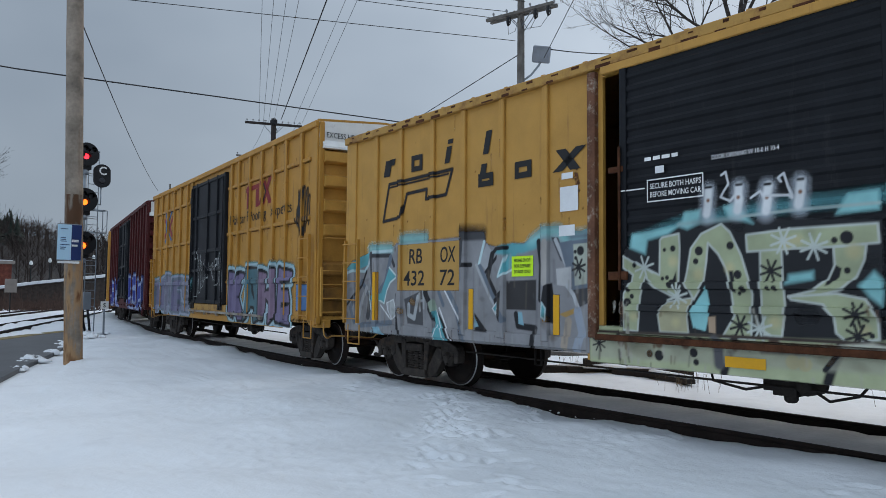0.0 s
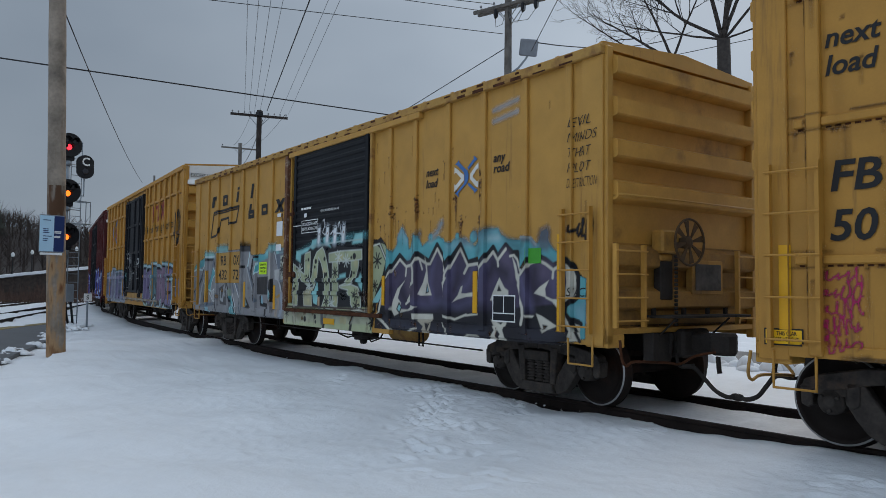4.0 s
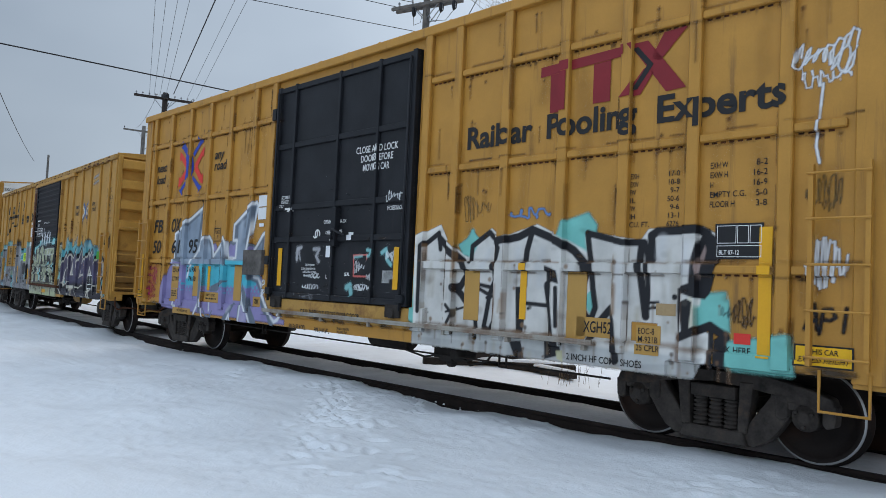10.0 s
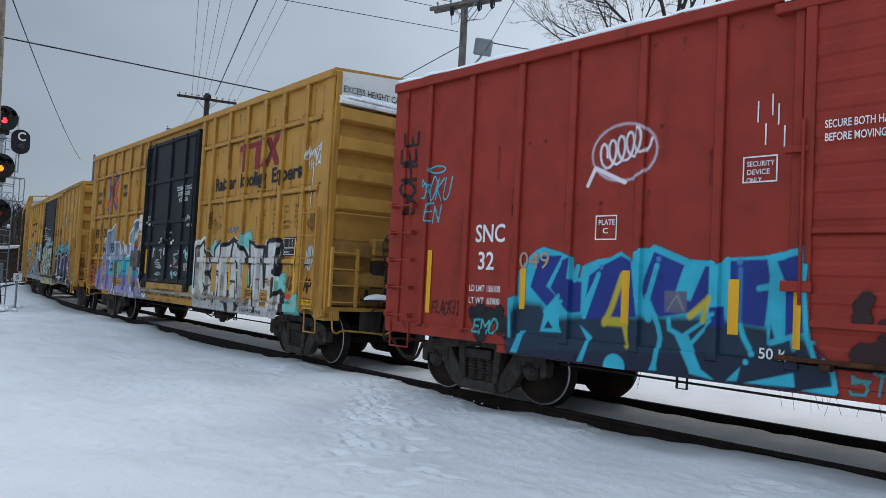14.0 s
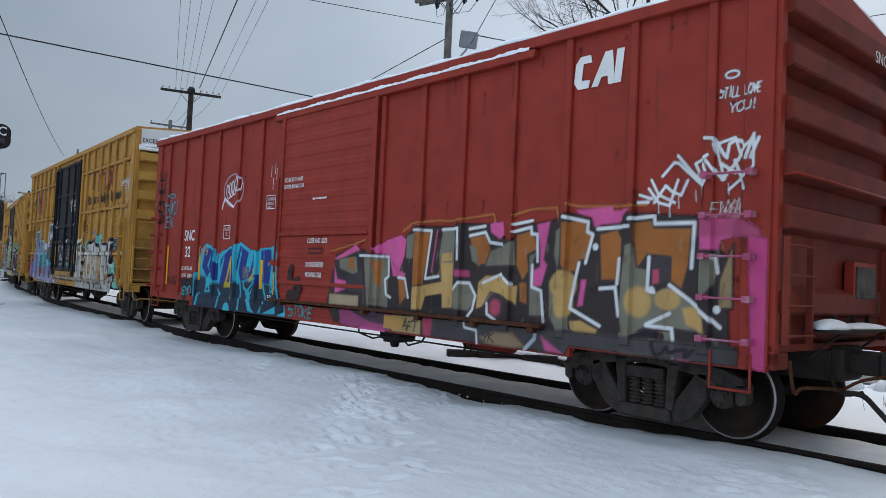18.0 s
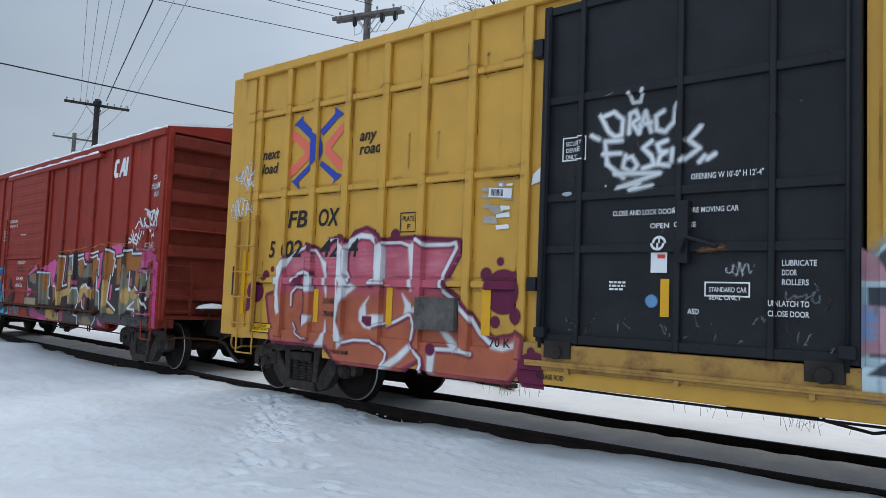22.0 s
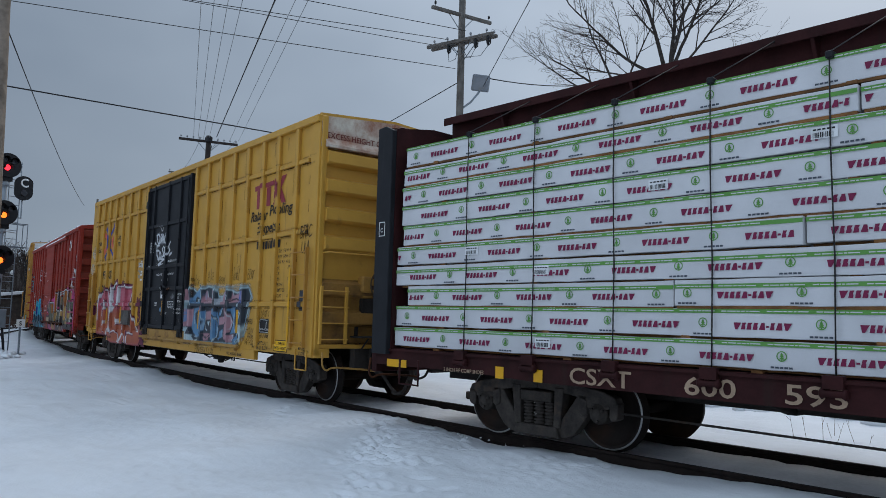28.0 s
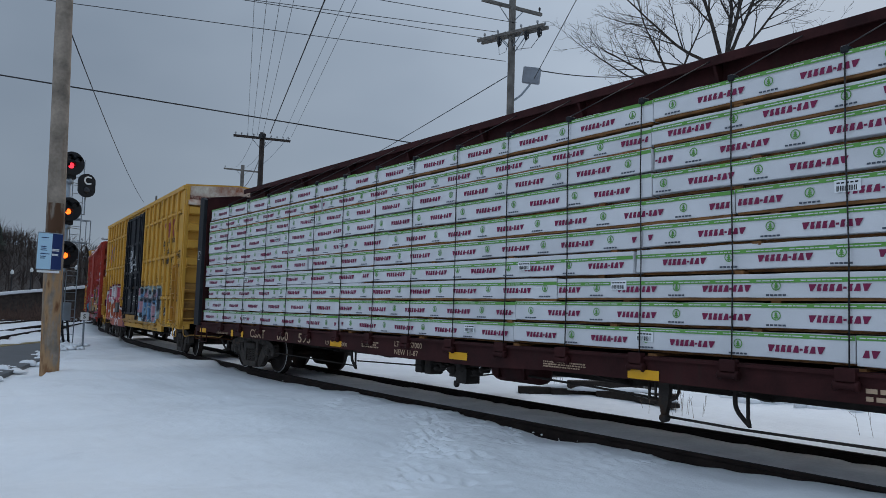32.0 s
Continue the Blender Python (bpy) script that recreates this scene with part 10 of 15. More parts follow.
side.text("JACK HERE", 6.1, 1.02, 0.06, INK, width=0.36)
side.rects("patch_panel", [(5.26, 5.54, 0.92, 1.22)], PATCH_YELLOW, "yellow patch with stencil", 0.011)
for k, w in enumerate(("EOC-8", "M-921B", "25 CPLR")):
    side.text(w, 5.28, 1.13 - k * 0.085, 0.06, INK, 0, 0.006, width=0.038 * len(w), lift=0.016)
side.rects("patch_panel", [(5.48, 5.70, 1.33, 1.45)], mat("tan_patch_paint", (0.36, 0.25, 0.13), 0.7, vary=0.15), "tan patch", 0.011)
side.rects("sticker", [(6.30, 6.46, 1.11, 1.21)], LOGO_RED, "small red sticker", 0.014)

# --- the red oxide car
car, side = OXIDE_CAR
side.text("SNC", -5.69, 2.11, 0.225, STENCIL_WHITE, 0, 0.015, width=0.53)
side.text("32", -5.63, 1.75, 0.225, STENCIL_WHITE, 0, 0.015, width=0.30)
side.text("049", -4.90, 1.78, 0.20, FADED_STENCIL, 0, 0.004, width=0.48, lift=0.016)
side.text("LD LMT 156100", -5.76, 1.46, 0.08, STENCIL_WHITE, width=0.56)
side.text("LT WT  63900", -5.76, 1.30, 0.08, STENCIL_WHITE, width=0.56)
framed(side, ("PLATE", "  C"), -3.77, -3.48, 2.12, 2.40, STENCIL_WHITE, 0.06)
framed(side, ("SECURITY", "DEVICE", "ONLY"), -2.05, -1.71, 2.66, 2.92, STENCIL_WHITE, 0.05)
side.text("SECURE BOTH HASPS", -1.26, 3.10, 0.07, STENCIL_WHITE, width=0.62)
side.text("BEFORE MOVING CAR", -1.26, 2.98, 0.07, STENCIL_WHITE, width=0.66)
side.bars("stencil_bars", -0.3, 0.2, 2.78, 1, 0.05, STENCIL_WHITE, 2)
side.text("CLOSE AND LOCK", -0.40, 2.02, 0.08, STENCIL_WHITE, width=0.62)
side.text("DOORS BEFORE", -0.42, 1.62, 0.08, STENCIL_WHITE, width=0.55)
side.text("MOVING CAR", -0.42, 1.45, 0.08, STENCIL_WHITE, width=0.5)
bm = bmesh.new()
outline_flat(bm, -0.36, 0.06, 1.84, 1.94, 0.02)
side.marks("stencil_frame", bm, BLACK)
for k, (x, z) in enumerate(((-1.92, 3.25), (-1.84, 3.02), (-1.72, 3.2), (-1.66, 2.98), (-1.78, 3.3))):
    side.rects("paint_streak", [(x, x + 0.014, z, z + 0.21)], STENCIL_WHITE)
side.strips([(-6.57, 1.12, 2.0, 0.09), (-4.82, 1.27, 1.78, 0.09), (-3.33, 1.2, 1.78, 0.10), (-2.10, 1.18, 1.72, 0.11), (-1.46, 1.10, 1.66, 0.09)])
bm = bmesh.new()
poly(bm, (5.36, 4.05), (5.34, 4.14), (5.20, 4.14), (5.13, 4.06), (5.11, 3.84), (5.17, 3.76), (5.32, 3.76), (5.34, 3.85), (5.22, 3.86), (5.24, 4.05))
poly(bm, (5.36, 3.76), (5.45, 3.76), (5.50, 3.86), (5.58, 3.86), (5.59, 3.76), (5.68, 3.76), (5.64, 4.14), (5.54, 4.14))
rect(bm, 5.66, 5.76, 3.76, 4.14, 0.1)
side.marks("wordmark", bm, STENCIL_WHITE, "white block wordmark")
side.text("50 K", -1.84, 0.98, 0.10, STENCIL_WHITE, 0, 0.012, lift=0.016)
c = Canvas(-7.4, 0.3, 0.70, 4.0, 0.014)
splats(c, 12, -5.7, -5.0, 0.9, 1.25, COAL, 0.05, 0.12, 3)
AQUA = (0.022, 0.39, 0.52)
c.shape([(-5.02, 0.8), (-5.06, 1.39), (-4.9, 1.43), (-4.9, 1.73), (-4.76, 1.91), (-4.62, 2.01), (-4.51, 2.04), (-4.16, 1.96), (-4.06, 1.92), (-4.03, 1.68), (-3.96, 1.68), (-3.93, 1.82), (-3.72, 1.9), (-3.56, 1.92), (-3.41, 1.99), (-3.24, 1.88), (-3.18, 1.92), (-3.17, 2.02), (-3.05, 2.03), (-3, 2.07), (-2.58, 1.91), (-2.31, 1.9), (-2.26, 1.86), (-2.2, 1.93), (-1.82, 1.95), (-1.41, 2.04), (-1.4, 1.7), (-1.36, 1.22), (-1.28, 1.17), (-1.61, 1.03), (-4.94, 0.76)], AQUA, 0.0, 0.02)
c.shape([(-5.08, 1.12), (-4.87, 1.35), (-4.53, 1.35), (-4.31, 1.18), (-3.68, 1.28), (-3.21, 1.28), (-2.36, 1.33), (-1.85, 1.28), (-1.38, 1.21), (-1.14, 0.97), (-1.12, 0.72), (-2.2, 0.68), (-5.03, 0.69)], (0.012, 0.020, 0.042), 0.0, 0.08, 0.97)
for pts in ([(-4.57, 1.93), (-4.23, 1.94), (-4.45, 1.57), (-4.3, 1.46), (-4.41, 1.31), (-4.7, 1.55)],
            [(-4.22, 1.87), (-4.09, 1.92), (-4.12, 1.67), (-3.93, 1.63), (-3.93, 1.29), (-4.07, 1.27), (-4.39, 1.55)],
            [(-3.83, 1.71), (-3.67, 1.82), (-3.41, 1.94), (-3.25, 1.87), (-3.22, 1.64), (-3.16, 1.28), (-3.88, 1.21), (-3.74, 1.69), (-3.86, 1.47)],
            [(-3.11, 1.7), (-3, 1.99), (-2.64, 1.85), (-2.69, 1.71), (-2.74, 1.53), (-2.56, 1.48), (-2.41, 1.84), (-2.34, 1.84), (-2.34, 1.55), (-2.49, 1.38), (-2.91, 1.3), (-3.14, 1.5)],
            [(-2.15, 1.9), (-1.78, 1.92), (-1.75, 1.8), (-1.77, 1.46), (-1.79, 1.28), (-2.07, 1.29), (-2.14, 1.56)],
            [(-1.69, 1.9), (-1.44, 1.97), (-1.42, 1.7), (-1.39, 1.26), (-1.47, 1.2), (-1.57, 1.19), (-1.6, 1.69)],
            [(-2.33, 1.43), (-2.2, 1.45), (-2.18, 1.24), (-2.32, 1.24)]):
    c.shape(pts, DEEP_BLUE)
c.shape([(-2.62, 1.87), (-2.51, 1.87), (-2.63, 1.53), (-2.75, 1.52)], AQUA)
c.line([(-3.7, 1.73), (-3.88, 1.24)], 0.06, AQUA)
c.line([(-2.96, 1.84), (-3.1, 1.34)], 0.06, AQUA)
c.line([(-4.03, 1.66), (-3.99, 1.81)], 0.07, AQUA)
c.line([(-3.19, 1.96), (-3.16, 1.51), (-3.04, 1.27)], 0.08, AQUA)
c.shape([(-1.78, 1.94), (-1.7, 1.91), (-1.63, 1.69), (-1.58, 1.19), (-1.76, 1.12), (-1.77, 1.35), (-1.74, 1.68)], AQUA)
c.shape([(-1.74, 1.16), (-1.73, 1.3), (-1.69, 1.18)], (0.012, 0.020, 0.042))
c.shape([(-4.96, 0.73), (-4.83, 1), (-4.74, 1.01), (-4.85, 0.73)], AQUA)
c.shape([(-4.46, 1.28), (-4.35, 1.37), (-4.24, 1.2), (-4.15, 1.03), (-4.52, 1.02), (-4.49, 1.13)], AQUA)
c.shape([(-4.46, 1.06), (-4.4, 1.16), (-4.32, 1.07)], (0.012, 0.020, 0.042))
c.line([(-4.34, 1.28), (-4.18, 1.4)], 0.05, AQUA)
c.line([(-4.46, 1.26), (-4.26, 1.46)], 0.05, AQUA)
c.shape([(-3.93, 1.14), (-3.75, 1.02), (-3.78, 0.95), (-3.86, 0.73), (-3.94, 0.72), (-3.82, 0.97)], AQUA)
c.blob(-3.43, 0.72, 0.14, AQUA, 0.012)
c.line([(-3.07, 1.51), (-2.92, 1.2), (-2.89, 1.08), (-2.94, 0.78)], 0.055, AQUA)
c.shape([(-3, 0.73), (-2.93, 0.89), (-2.9, 0.74)], AQUA)
c.line([(-2.8, 1.28), (-2.79, 1.18), (-2.67, 1.13)], 0.05, AQUA)
c.shape([(-2.73, 1.13), (-2.57, 1.14), (-2.41, 0.82), (-2.52, 0.75), (-2.61, 0.92)], AQUA)
c.line([(-2.68, 1.09), (-2.29, 1.37)], 0.04, AQUA)
c.line([(-2.54, 1.05), (-2.32, 1.3)], 0.04, AQUA)
c.shape([(-2.54, 1.02), (-2.44, 0.83), (-2.26, 0.72), (-2.53, 0.75)], AQUA)
c.line([(-2.04, 1.3), (-1.99, 1.16), (-1.93, 1.06)], 0.055, AQUA)
c.blob(-1.91, 1.01, 0.03, AQUA, 0.012)
c.blob(-1.95, 0.93, 0.028, AQUA, 0.012)
for pts in ([(-2.14, 0.73), (-2, 0.88), (-2.03, 0.74)],
            [(-1.96, 0.73), (-1.5, 0.88), (-1.48, 0.75)],
            [(-1.43, 0.73), (-1.13, 0.81), (-1.13, 0.72)]):
    c.shape(pts, AQUA)
for pts in ([(-1.36, 1.22), (-1.3, 1.03)],
            [(-1.39, 1.86), (-1.4, 1.7), (-1.36, 1.22)],
            [(-1.22, 1.02), (-1.16, 0.92), (-1.13, 0.76)]):
    c.line(pts, 0.045, AQUA)
c.line([(-1.85, 1.64), (-1.62, 1.69)], 0.06, AQUA)
c.line([(-1.49, 1.1), (-1.51, 1.21), (-1.73, 1.13)], 0.05, AQUA)
c.line([(-4.97, 0.92), (-4.99, 1.25)], 0.04, AQUA)
c.line([(-3.38, 1.73), (-3.51, 1.36), (-3.6, 1.18)], 0.07, (0.50, 0.40, 0.03), 0.03)
c.line([(-3.36, 1.7), (-3.35, 1.24), (-3.27, 0.96)], 0.06, (0.50, 0.40, 0.03), 0.03)
c.line([(-3.58, 1.21), (-3.31, 1.21)], 0.1, (0.50, 0.40, 0.03), 0.03)
c.line([(-2.56, 1.33), (-2.35, 1.52), (-2.41, 1.3)], 0.07, (0.50, 0.40, 0.03), 0.03)
for x, z, q in ((-3.67, 1.81, 0.03), (-2.94, 1.91, 0.03), (-2.05, 1.89, 0.03)):
    c.blob(x, z, q, (0.05, 0.18, 0.42), 0.012)
c.line([(-2.04, 1.82), (-2.04, 1.32)], 0.05, (0.03, 0.16, 0.36))
c.line([(-2.17, 1.93), (-2.15, 1.32)], 0.03, AQUA)
c.shape([(-2.86, 1.58), (-2.6, 1.58), (-2.6, 1.36), (-2.85, 1.35)], (0.10, 0.10, 0.15))
c.line([(-2.82, 1.37), (-2.72, 1.53), (-2.63, 1.38), (-2.71, 1.56)], 0.012, (0.22, 0.22, 0.26))
marker(c, "EMO", -5.66, -5.22, 0.93, 1.10, 3, 0.026, (0.05, 0.45, 0.5))
marker(c, "SOKU", -6.82, -6.24, 2.72, 3.04, 5, 0.026, (0.10, 0.40, 0.48), 0.2)
marker(c, "EN", -6.72, -6.42, 2.40, 2.66, 8, 0.026, (0.10, 0.40, 0.48), 0.2)
c.line([(-6.50 + 0.16 * math.cos(k * 0.42), 3.14 + 0.05 * math.sin(k * 0.42)) for k in range(16)], 0.026, (0.10, 0.40, 0.48))
marker(c, "SOHEE", -7.24, -6.98, 2.52, 3.78, 3, 0.045, COAL, climb=True)
marker(c, "FLACKIT", -6.48, -5.92, 1.13, 1.30, 7, 0.018, (0.05, 0.02, 0.02))
c.line([(-3.43 + 0.42 * math.cos(a / 10), 3.10 + 0.32 * math.sin(a / 10)) for a in range(0, 64)], 0.03, (0.66, 0.50, 0.57), 0.03, 0.8)
c.line([(-3.72 + 0.010 * k + 0.075 * math.cos(k * 0.55), 3.06 + 0.003 * k + 0.15 * math.sin(k * 0.55)) for k in range(58)], 0.030, (0.78, 0.70, 0.74), 0.02)
c.line([(-3.9, 2.75), (-3.8, 2.95), (-3.4, 2.76)], 0.05, (0.78, 0.70, 0.74))
marker(c, "STOKE", -1.02, -0.22, 0.76, 0.95, 9, 0.032, (0.06, 0.26, 0.28))
splats(c, 14, -0.95, -0.6, 0.95, 1.6, (0.03, 0.012, 0.012), 0.04, 0.11, 14)
c.wear(31, 0.2)
c.hang(car, side.relief)
c = Canvas(0.25, 7.47, 0.70, 3.8, 0.014)
BODY_EDGE = [(0.25, 0.97), (0.5, 1.84), (1.11, 1.93), (1.98, 1.72), (2.11, 2.09), (2.33, 2.25), (3.17, 2.23), (3.28, 2.27), (3.91, 2.25), (4.22, 2), (4.35, 2.21), (4.84, 2.26), (4.97, 2.29), (5.09, 2.35), (5.42, 2.28), (5.58, 2.18), (5.94, 2.32), (6.74, 2.26), (6.8, 2.04), (7.05, 1.87), (7.11, 0.86), (6.48, 0.79), (5.17, 0.87), (4.1, 0.81), (2.81, 0.73), (0.44, 0.75)]
c.shape(BODY_EDGE, (0.036, 0.026, 0.026), 0.0, 0.04, 0.96)
for pts in ([(0.33, 1.88), (1.1, 2.02), (1.25, 2.06)],
            [(2.07, 2.18), (2.26, 2.29), (2.87, 2.32), (3.05, 2.3), (3.9, 2.37), (3.93, 2.25)],
            [(4.25, 2.35), (4.57, 2.41), (4.92, 2.41), (4.97, 2.27)],
            [(5.09, 2.45), (5.25, 2.41), (5.83, 2.39), (6.15, 2.39)]):
    c.line(pts, 0.04, (0.45, 0.13, 0.04), 0.03, 0.9)
for pts in ([(1.41, 1.93), (1.7, 2.06), (2.03, 2.13), (2.15, 2.06), (2.12, 1.83), (2.02, 1.61), (2.16, 1.57), (2.13, 1.51), (1.87, 1.53), (1.77, 1.83), (1.47, 1.86)],
            [(0.45, 1.76), (1.03, 1.99), (1.14, 1.91), (0.61, 1.76)],
            [(0.46, 1.65), (0.56, 1.44), (0.9, 1.41), (0.76, 1.28), (0.5, 1.22)],
            [(3.84, 2.25), (4.07, 2.27), (4.1, 2.11), (4.02, 2.05), (3.86, 2.14)],
            [(4.63, 2.22), (4.83, 2.25), (4.75, 1.8), (4.81, 1.74), (4.73, 1.49), (4.61, 1.48), (4.6, 1.67), (4.7, 1.71), (4.7, 1.92)],
            [(5.28, 1.28), (5.32, 1.58), (5.39, 1.58), (5.35, 1.29)],
            [(5.21, 2.37), (5.71, 2.39), (5.78, 2.25), (5.48, 2.17), (5.44, 2.28), (5.25, 2.33)],
            [(5.59, 2.33), (5.95, 2.36), (5.81, 2.21), (5.6, 2.2)],
            [(6.76, 2.22), (7.1, 2.21), (7.1, 2.04), (6.98, 2.01), (6.96, 1.92), (6.76, 1.92)],
            [(6.56, 0.82), (6.55, 0.93), (6.71, 0.82)],
            [(0.57, 0.78), (1.32, 0.64), (1.8, 0.64), (1.72, 0.91), (1.41, 0.84), (1.07, 0.7)]):
    c.shape(pts, PINK, 0.0, 0.03)
c.line([(2.73, 1.61), (2.82, 2.18)], 0.03, (0.5, 0.07, 0.2))
c.shape([(3.23, 1.65), (3.49, 1.64), (3.5, 1.56), (3.25, 1.56)], (0.45, 0.06, 0.16), 0.0, 0.03)
c.shape([(0.59, 1.77), (1.06, 1.81), (1.12, 1.49), (0.76, 1.57), (0.6, 1.61)], OLIVE, 0.0, 0.018, edge=(0.045, 0.035, 0.035), edge_width=0.02)
c.shape([(0.83, 1.78), (0.98, 1.8), (1.02, 1.58), (0.87, 1.62)], ORANGE)
c.shape([(1.24, 1.79), (1.74, 1.79), (1.78, 1.05), (1.39, 1.07)], OLIVE, 0.0, 0.018, edge=(0.045, 0.035, 0.035), edge_width=0.02)
c.shape([(1.42, 1.75), (1.59, 1.75), (1.58, 1.35), (1.48, 1.44)], ORANGE, 0.0, 0.03)
c.shape([(0.8, 1.49), (1.2, 1.59), (1.29, 1.25), (0.81, 1.28)], (0.05, 0.04, 0.045))
c.shape([(1.99, 1.49), (2.14, 1.5), (2.2, 1.24), (2.05, 1.1)], ORANGE, 0.0, 0.018, edge=(0.045, 0.035, 0.035), edge_width=0.02)
c.shape([(2.33, 2.17), (2.7, 2.17), (2.64, 1.84), (2.56, 1.48), (2.55, 1.07), (2.36, 1.06), (2.32, 1.61)], ORANGE, 0.0, 0.018, edge=(0.045, 0.035, 0.035), edge_width=0.02)
c.shape([(2.16, 2.12), (2.32, 2.15), (2.3, 1.79), (2.16, 1.79)], OLIVE)
c.shape([(2.93, 2.18), (3.23, 2.19), (3.22, 1.84), (3.18, 1.5), (2.92, 1.49), (2.87, 1.84)], OLIVE, 0.0, 0.018, edge=(0.045, 0.035, 0.035), edge_width=0.02)
c.shape([(2.35, 1.39), (2.95, 1.49), (3.18, 1.57), (3.19, 1.14), (2.97, 1.12), (2.96, 1.31), (2.62, 1.26), (2.55, 1.07), (2.34, 1.06)], OCHRE, 0.0, 0.018, edge=(0.045, 0.035, 0.035), edge_width=0.02)
c.shape([(2.93, 1.86), (3.13, 1.88), (3.15, 1.77), (2.93, 1.75)], OCHRE)
c.shape([(2.92, 1.74), (3.16, 1.74), (3.18, 1.14), (2.99, 1.13)], OCHRE)
c.shape([(2.62, 1.26), (2.93, 1.31), (2.97, 1.14), (2.63, 1.13)], COAL)
c.shape([(3.21, 1.36), (3.32, 1.47), (3.53, 1.48), (3.62, 1.28), (3.5, 1.11), (3.24, 1.12)], OLIVE, 0.0, 0.018, edge=(0.045, 0.035, 0.035), edge_width=0.02)
c.shape([(3.63, 1.14), (3.66, 1.5), (3.79, 1.59), (4.08, 1.6), (4.25, 1.48), (4.36, 1.48), (4.34, 1.22), (4.17, 1.33), (3.89, 1.38), (3.75, 1.18)], OCHRE, 0.0, 0.018, edge=(0.045, 0.035, 0.035), edge_width=0.02)
c.shape([(3.76, 1.21), (3.89, 1.37), (4.12, 1.34), (3.98, 1.27)], (0.17, 0.16, 0.14))
c.blob(4, 1.2, 0.17, (0.05, 0.035, 0.045), 0.012)
c.blob(3.98, 1.19, 0.1, ROSE, 0.05)
c.shape([(3.47, 2.08), (3.77, 2.11), (3.88, 1.91), (3.83, 1.74), (3.66, 1.71), (3.52, 1.91)], ORANGE, 0.0, 0.018, edge=(0.045, 0.035, 0.035), edge_width=0.02)
c.shape([(3.86, 1.91), (4.1, 1.97), (4.27, 2.04), (4.31, 1.72), (3.77, 1.7)], OLIVE, 0.0, 0.018, edge=(0.045, 0.035, 0.035), edge_width=0.02)
c.shape([(3.47, 1.98), (3.6, 1.95), (3.67, 1.7), (3.53, 1.77)], OLIVE)
c.shape([(4.3, 2.1), (4.53, 2.15), (4.62, 2.04), (4.64, 1.92), (4.49, 1.85), (4.53, 1.67), (4.43, 1.53), (4.31, 1.73)], ORANGE, 0.0, 0.018, edge=(0.045, 0.035, 0.035), edge_width=0.02)
c.shape([(4.52, 1.85), (4.64, 1.89), (4.57, 1.7), (4.59, 1.45), (4.72, 1.43), (4.75, 1.13), (4.55, 1.12)], OLIVE, 0.0, 0.018, edge=(0.045, 0.035, 0.035), edge_width=0.02)
c.shape([(4.38, 1.51), (4.49, 1.52), (4.51, 1.26), (4.4, 1.29)], ORANGE, 0.0, 0.03)
c.shape([(4.92, 2.15), (5.03, 2.18), (5.08, 2.03), (5.02, 1.74), (4.99, 1.62), (4.9, 1.85)], OLIVE, 0.0, 0.018, edge=(0.045, 0.035, 0.035), edge_width=0.02)
c.shape([(5.03, 2.24), (5.33, 2.26), (5.42, 2.14), (5.46, 2.09), (5.38, 1.8), (5.28, 1.8), (5.25, 1.68), (5.12, 1.65), (5.04, 1.74)], ORANGE, 0.0, 0.018, edge=(0.045, 0.035, 0.035), edge_width=0.02)
c.shape([(4.84, 1.55), (4.96, 1.62), (5.13, 1.63), (5.16, 0.99), (4.98, 0.97), (4.86, 1.13)], OLIVE, 0.0, 0.018, edge=(0.045, 0.035, 0.035), edge_width=0.02)
c.blob(5.06, 1.51, 0.2, OCHRE, 0.04, 0.95, 0.85)
c.blob(5.06, 1.3, 0.15, OCHRE, 0.04, 0.95, 1.1)
c.shape([(5.16, 1.11), (5.33, 1.13), (5.57, 1.04), (5.54, 0.95), (5.31, 0.95), (5.18, 1.01)], OCHRE, 0.0, 0.018, edge=(0.045, 0.035, 0.035), edge_width=0.02)
c.shape([(5.55, 2.09), (5.79, 2.14), (5.85, 2.03), (5.85, 1.59), (5.59, 1.58)], ORANGE, 0.0, 0.018, edge=(0.045, 0.035, 0.035), edge_width=0.02)
c.shape([(5.99, 2.21), (6.21, 2.23), (6.24, 2.15), (6.67, 2.14), (6.65, 1.77), (6.58, 1.52), (6.43, 1.61), (6.43, 1.85), (6.17, 1.87), (6.04, 1.7), (5.99, 1.92)], ORANGE, 0.0, 0.018, edge=(0.045, 0.035, 0.035), edge_width=0.02)
c.shape([(5.91, 1.97), (6, 2), (6.04, 1.74), (6.19, 1.71), (6.19, 1.45), (6.44, 1.56), (6.82, 1.3), (6.85, 1.1), (6.5, 1.12), (6.25, 1.15), (6.09, 1.07), (5.92, 0.95), (5.85, 1.28)], OLIVE, 0.0, 0.018, edge=(0.045, 0.035, 0.035), edge_width=0.02)
c.shape([(6.21, 1.84), (6.46, 1.85), (6.46, 1.61), (6.23, 1.53)], (0.05, 0.04, 0.045))
c.shape([(6.24, 1.71), (6.31, 1.72), (6.32, 1.58), (6.24, 1.56)], ROSE)
c.blob(6.08, 1.37, 0.15, OCHRE, 0.04, 0.9, 1.1)
c.blob(6.42, 1.41, 0.15, OCHRE, 0.04, 0.9, 0.7)
c.shape([(6.59, 1.33), (6.73, 1.36), (6.83, 1.25), (6.85, 1.1), (6.64, 1.17)], OCHRE, 0.0, 0.03)
c.shape([(5.86, 1.03), (6.48, 1.09), (6.52, 0.84), (5.87, 0.82)], OLIVE)
c.line([(6.03, 0.99), (6.18, 1.04), (6.15, 0.88), (6.01, 0.89)], 0.08, COAL)
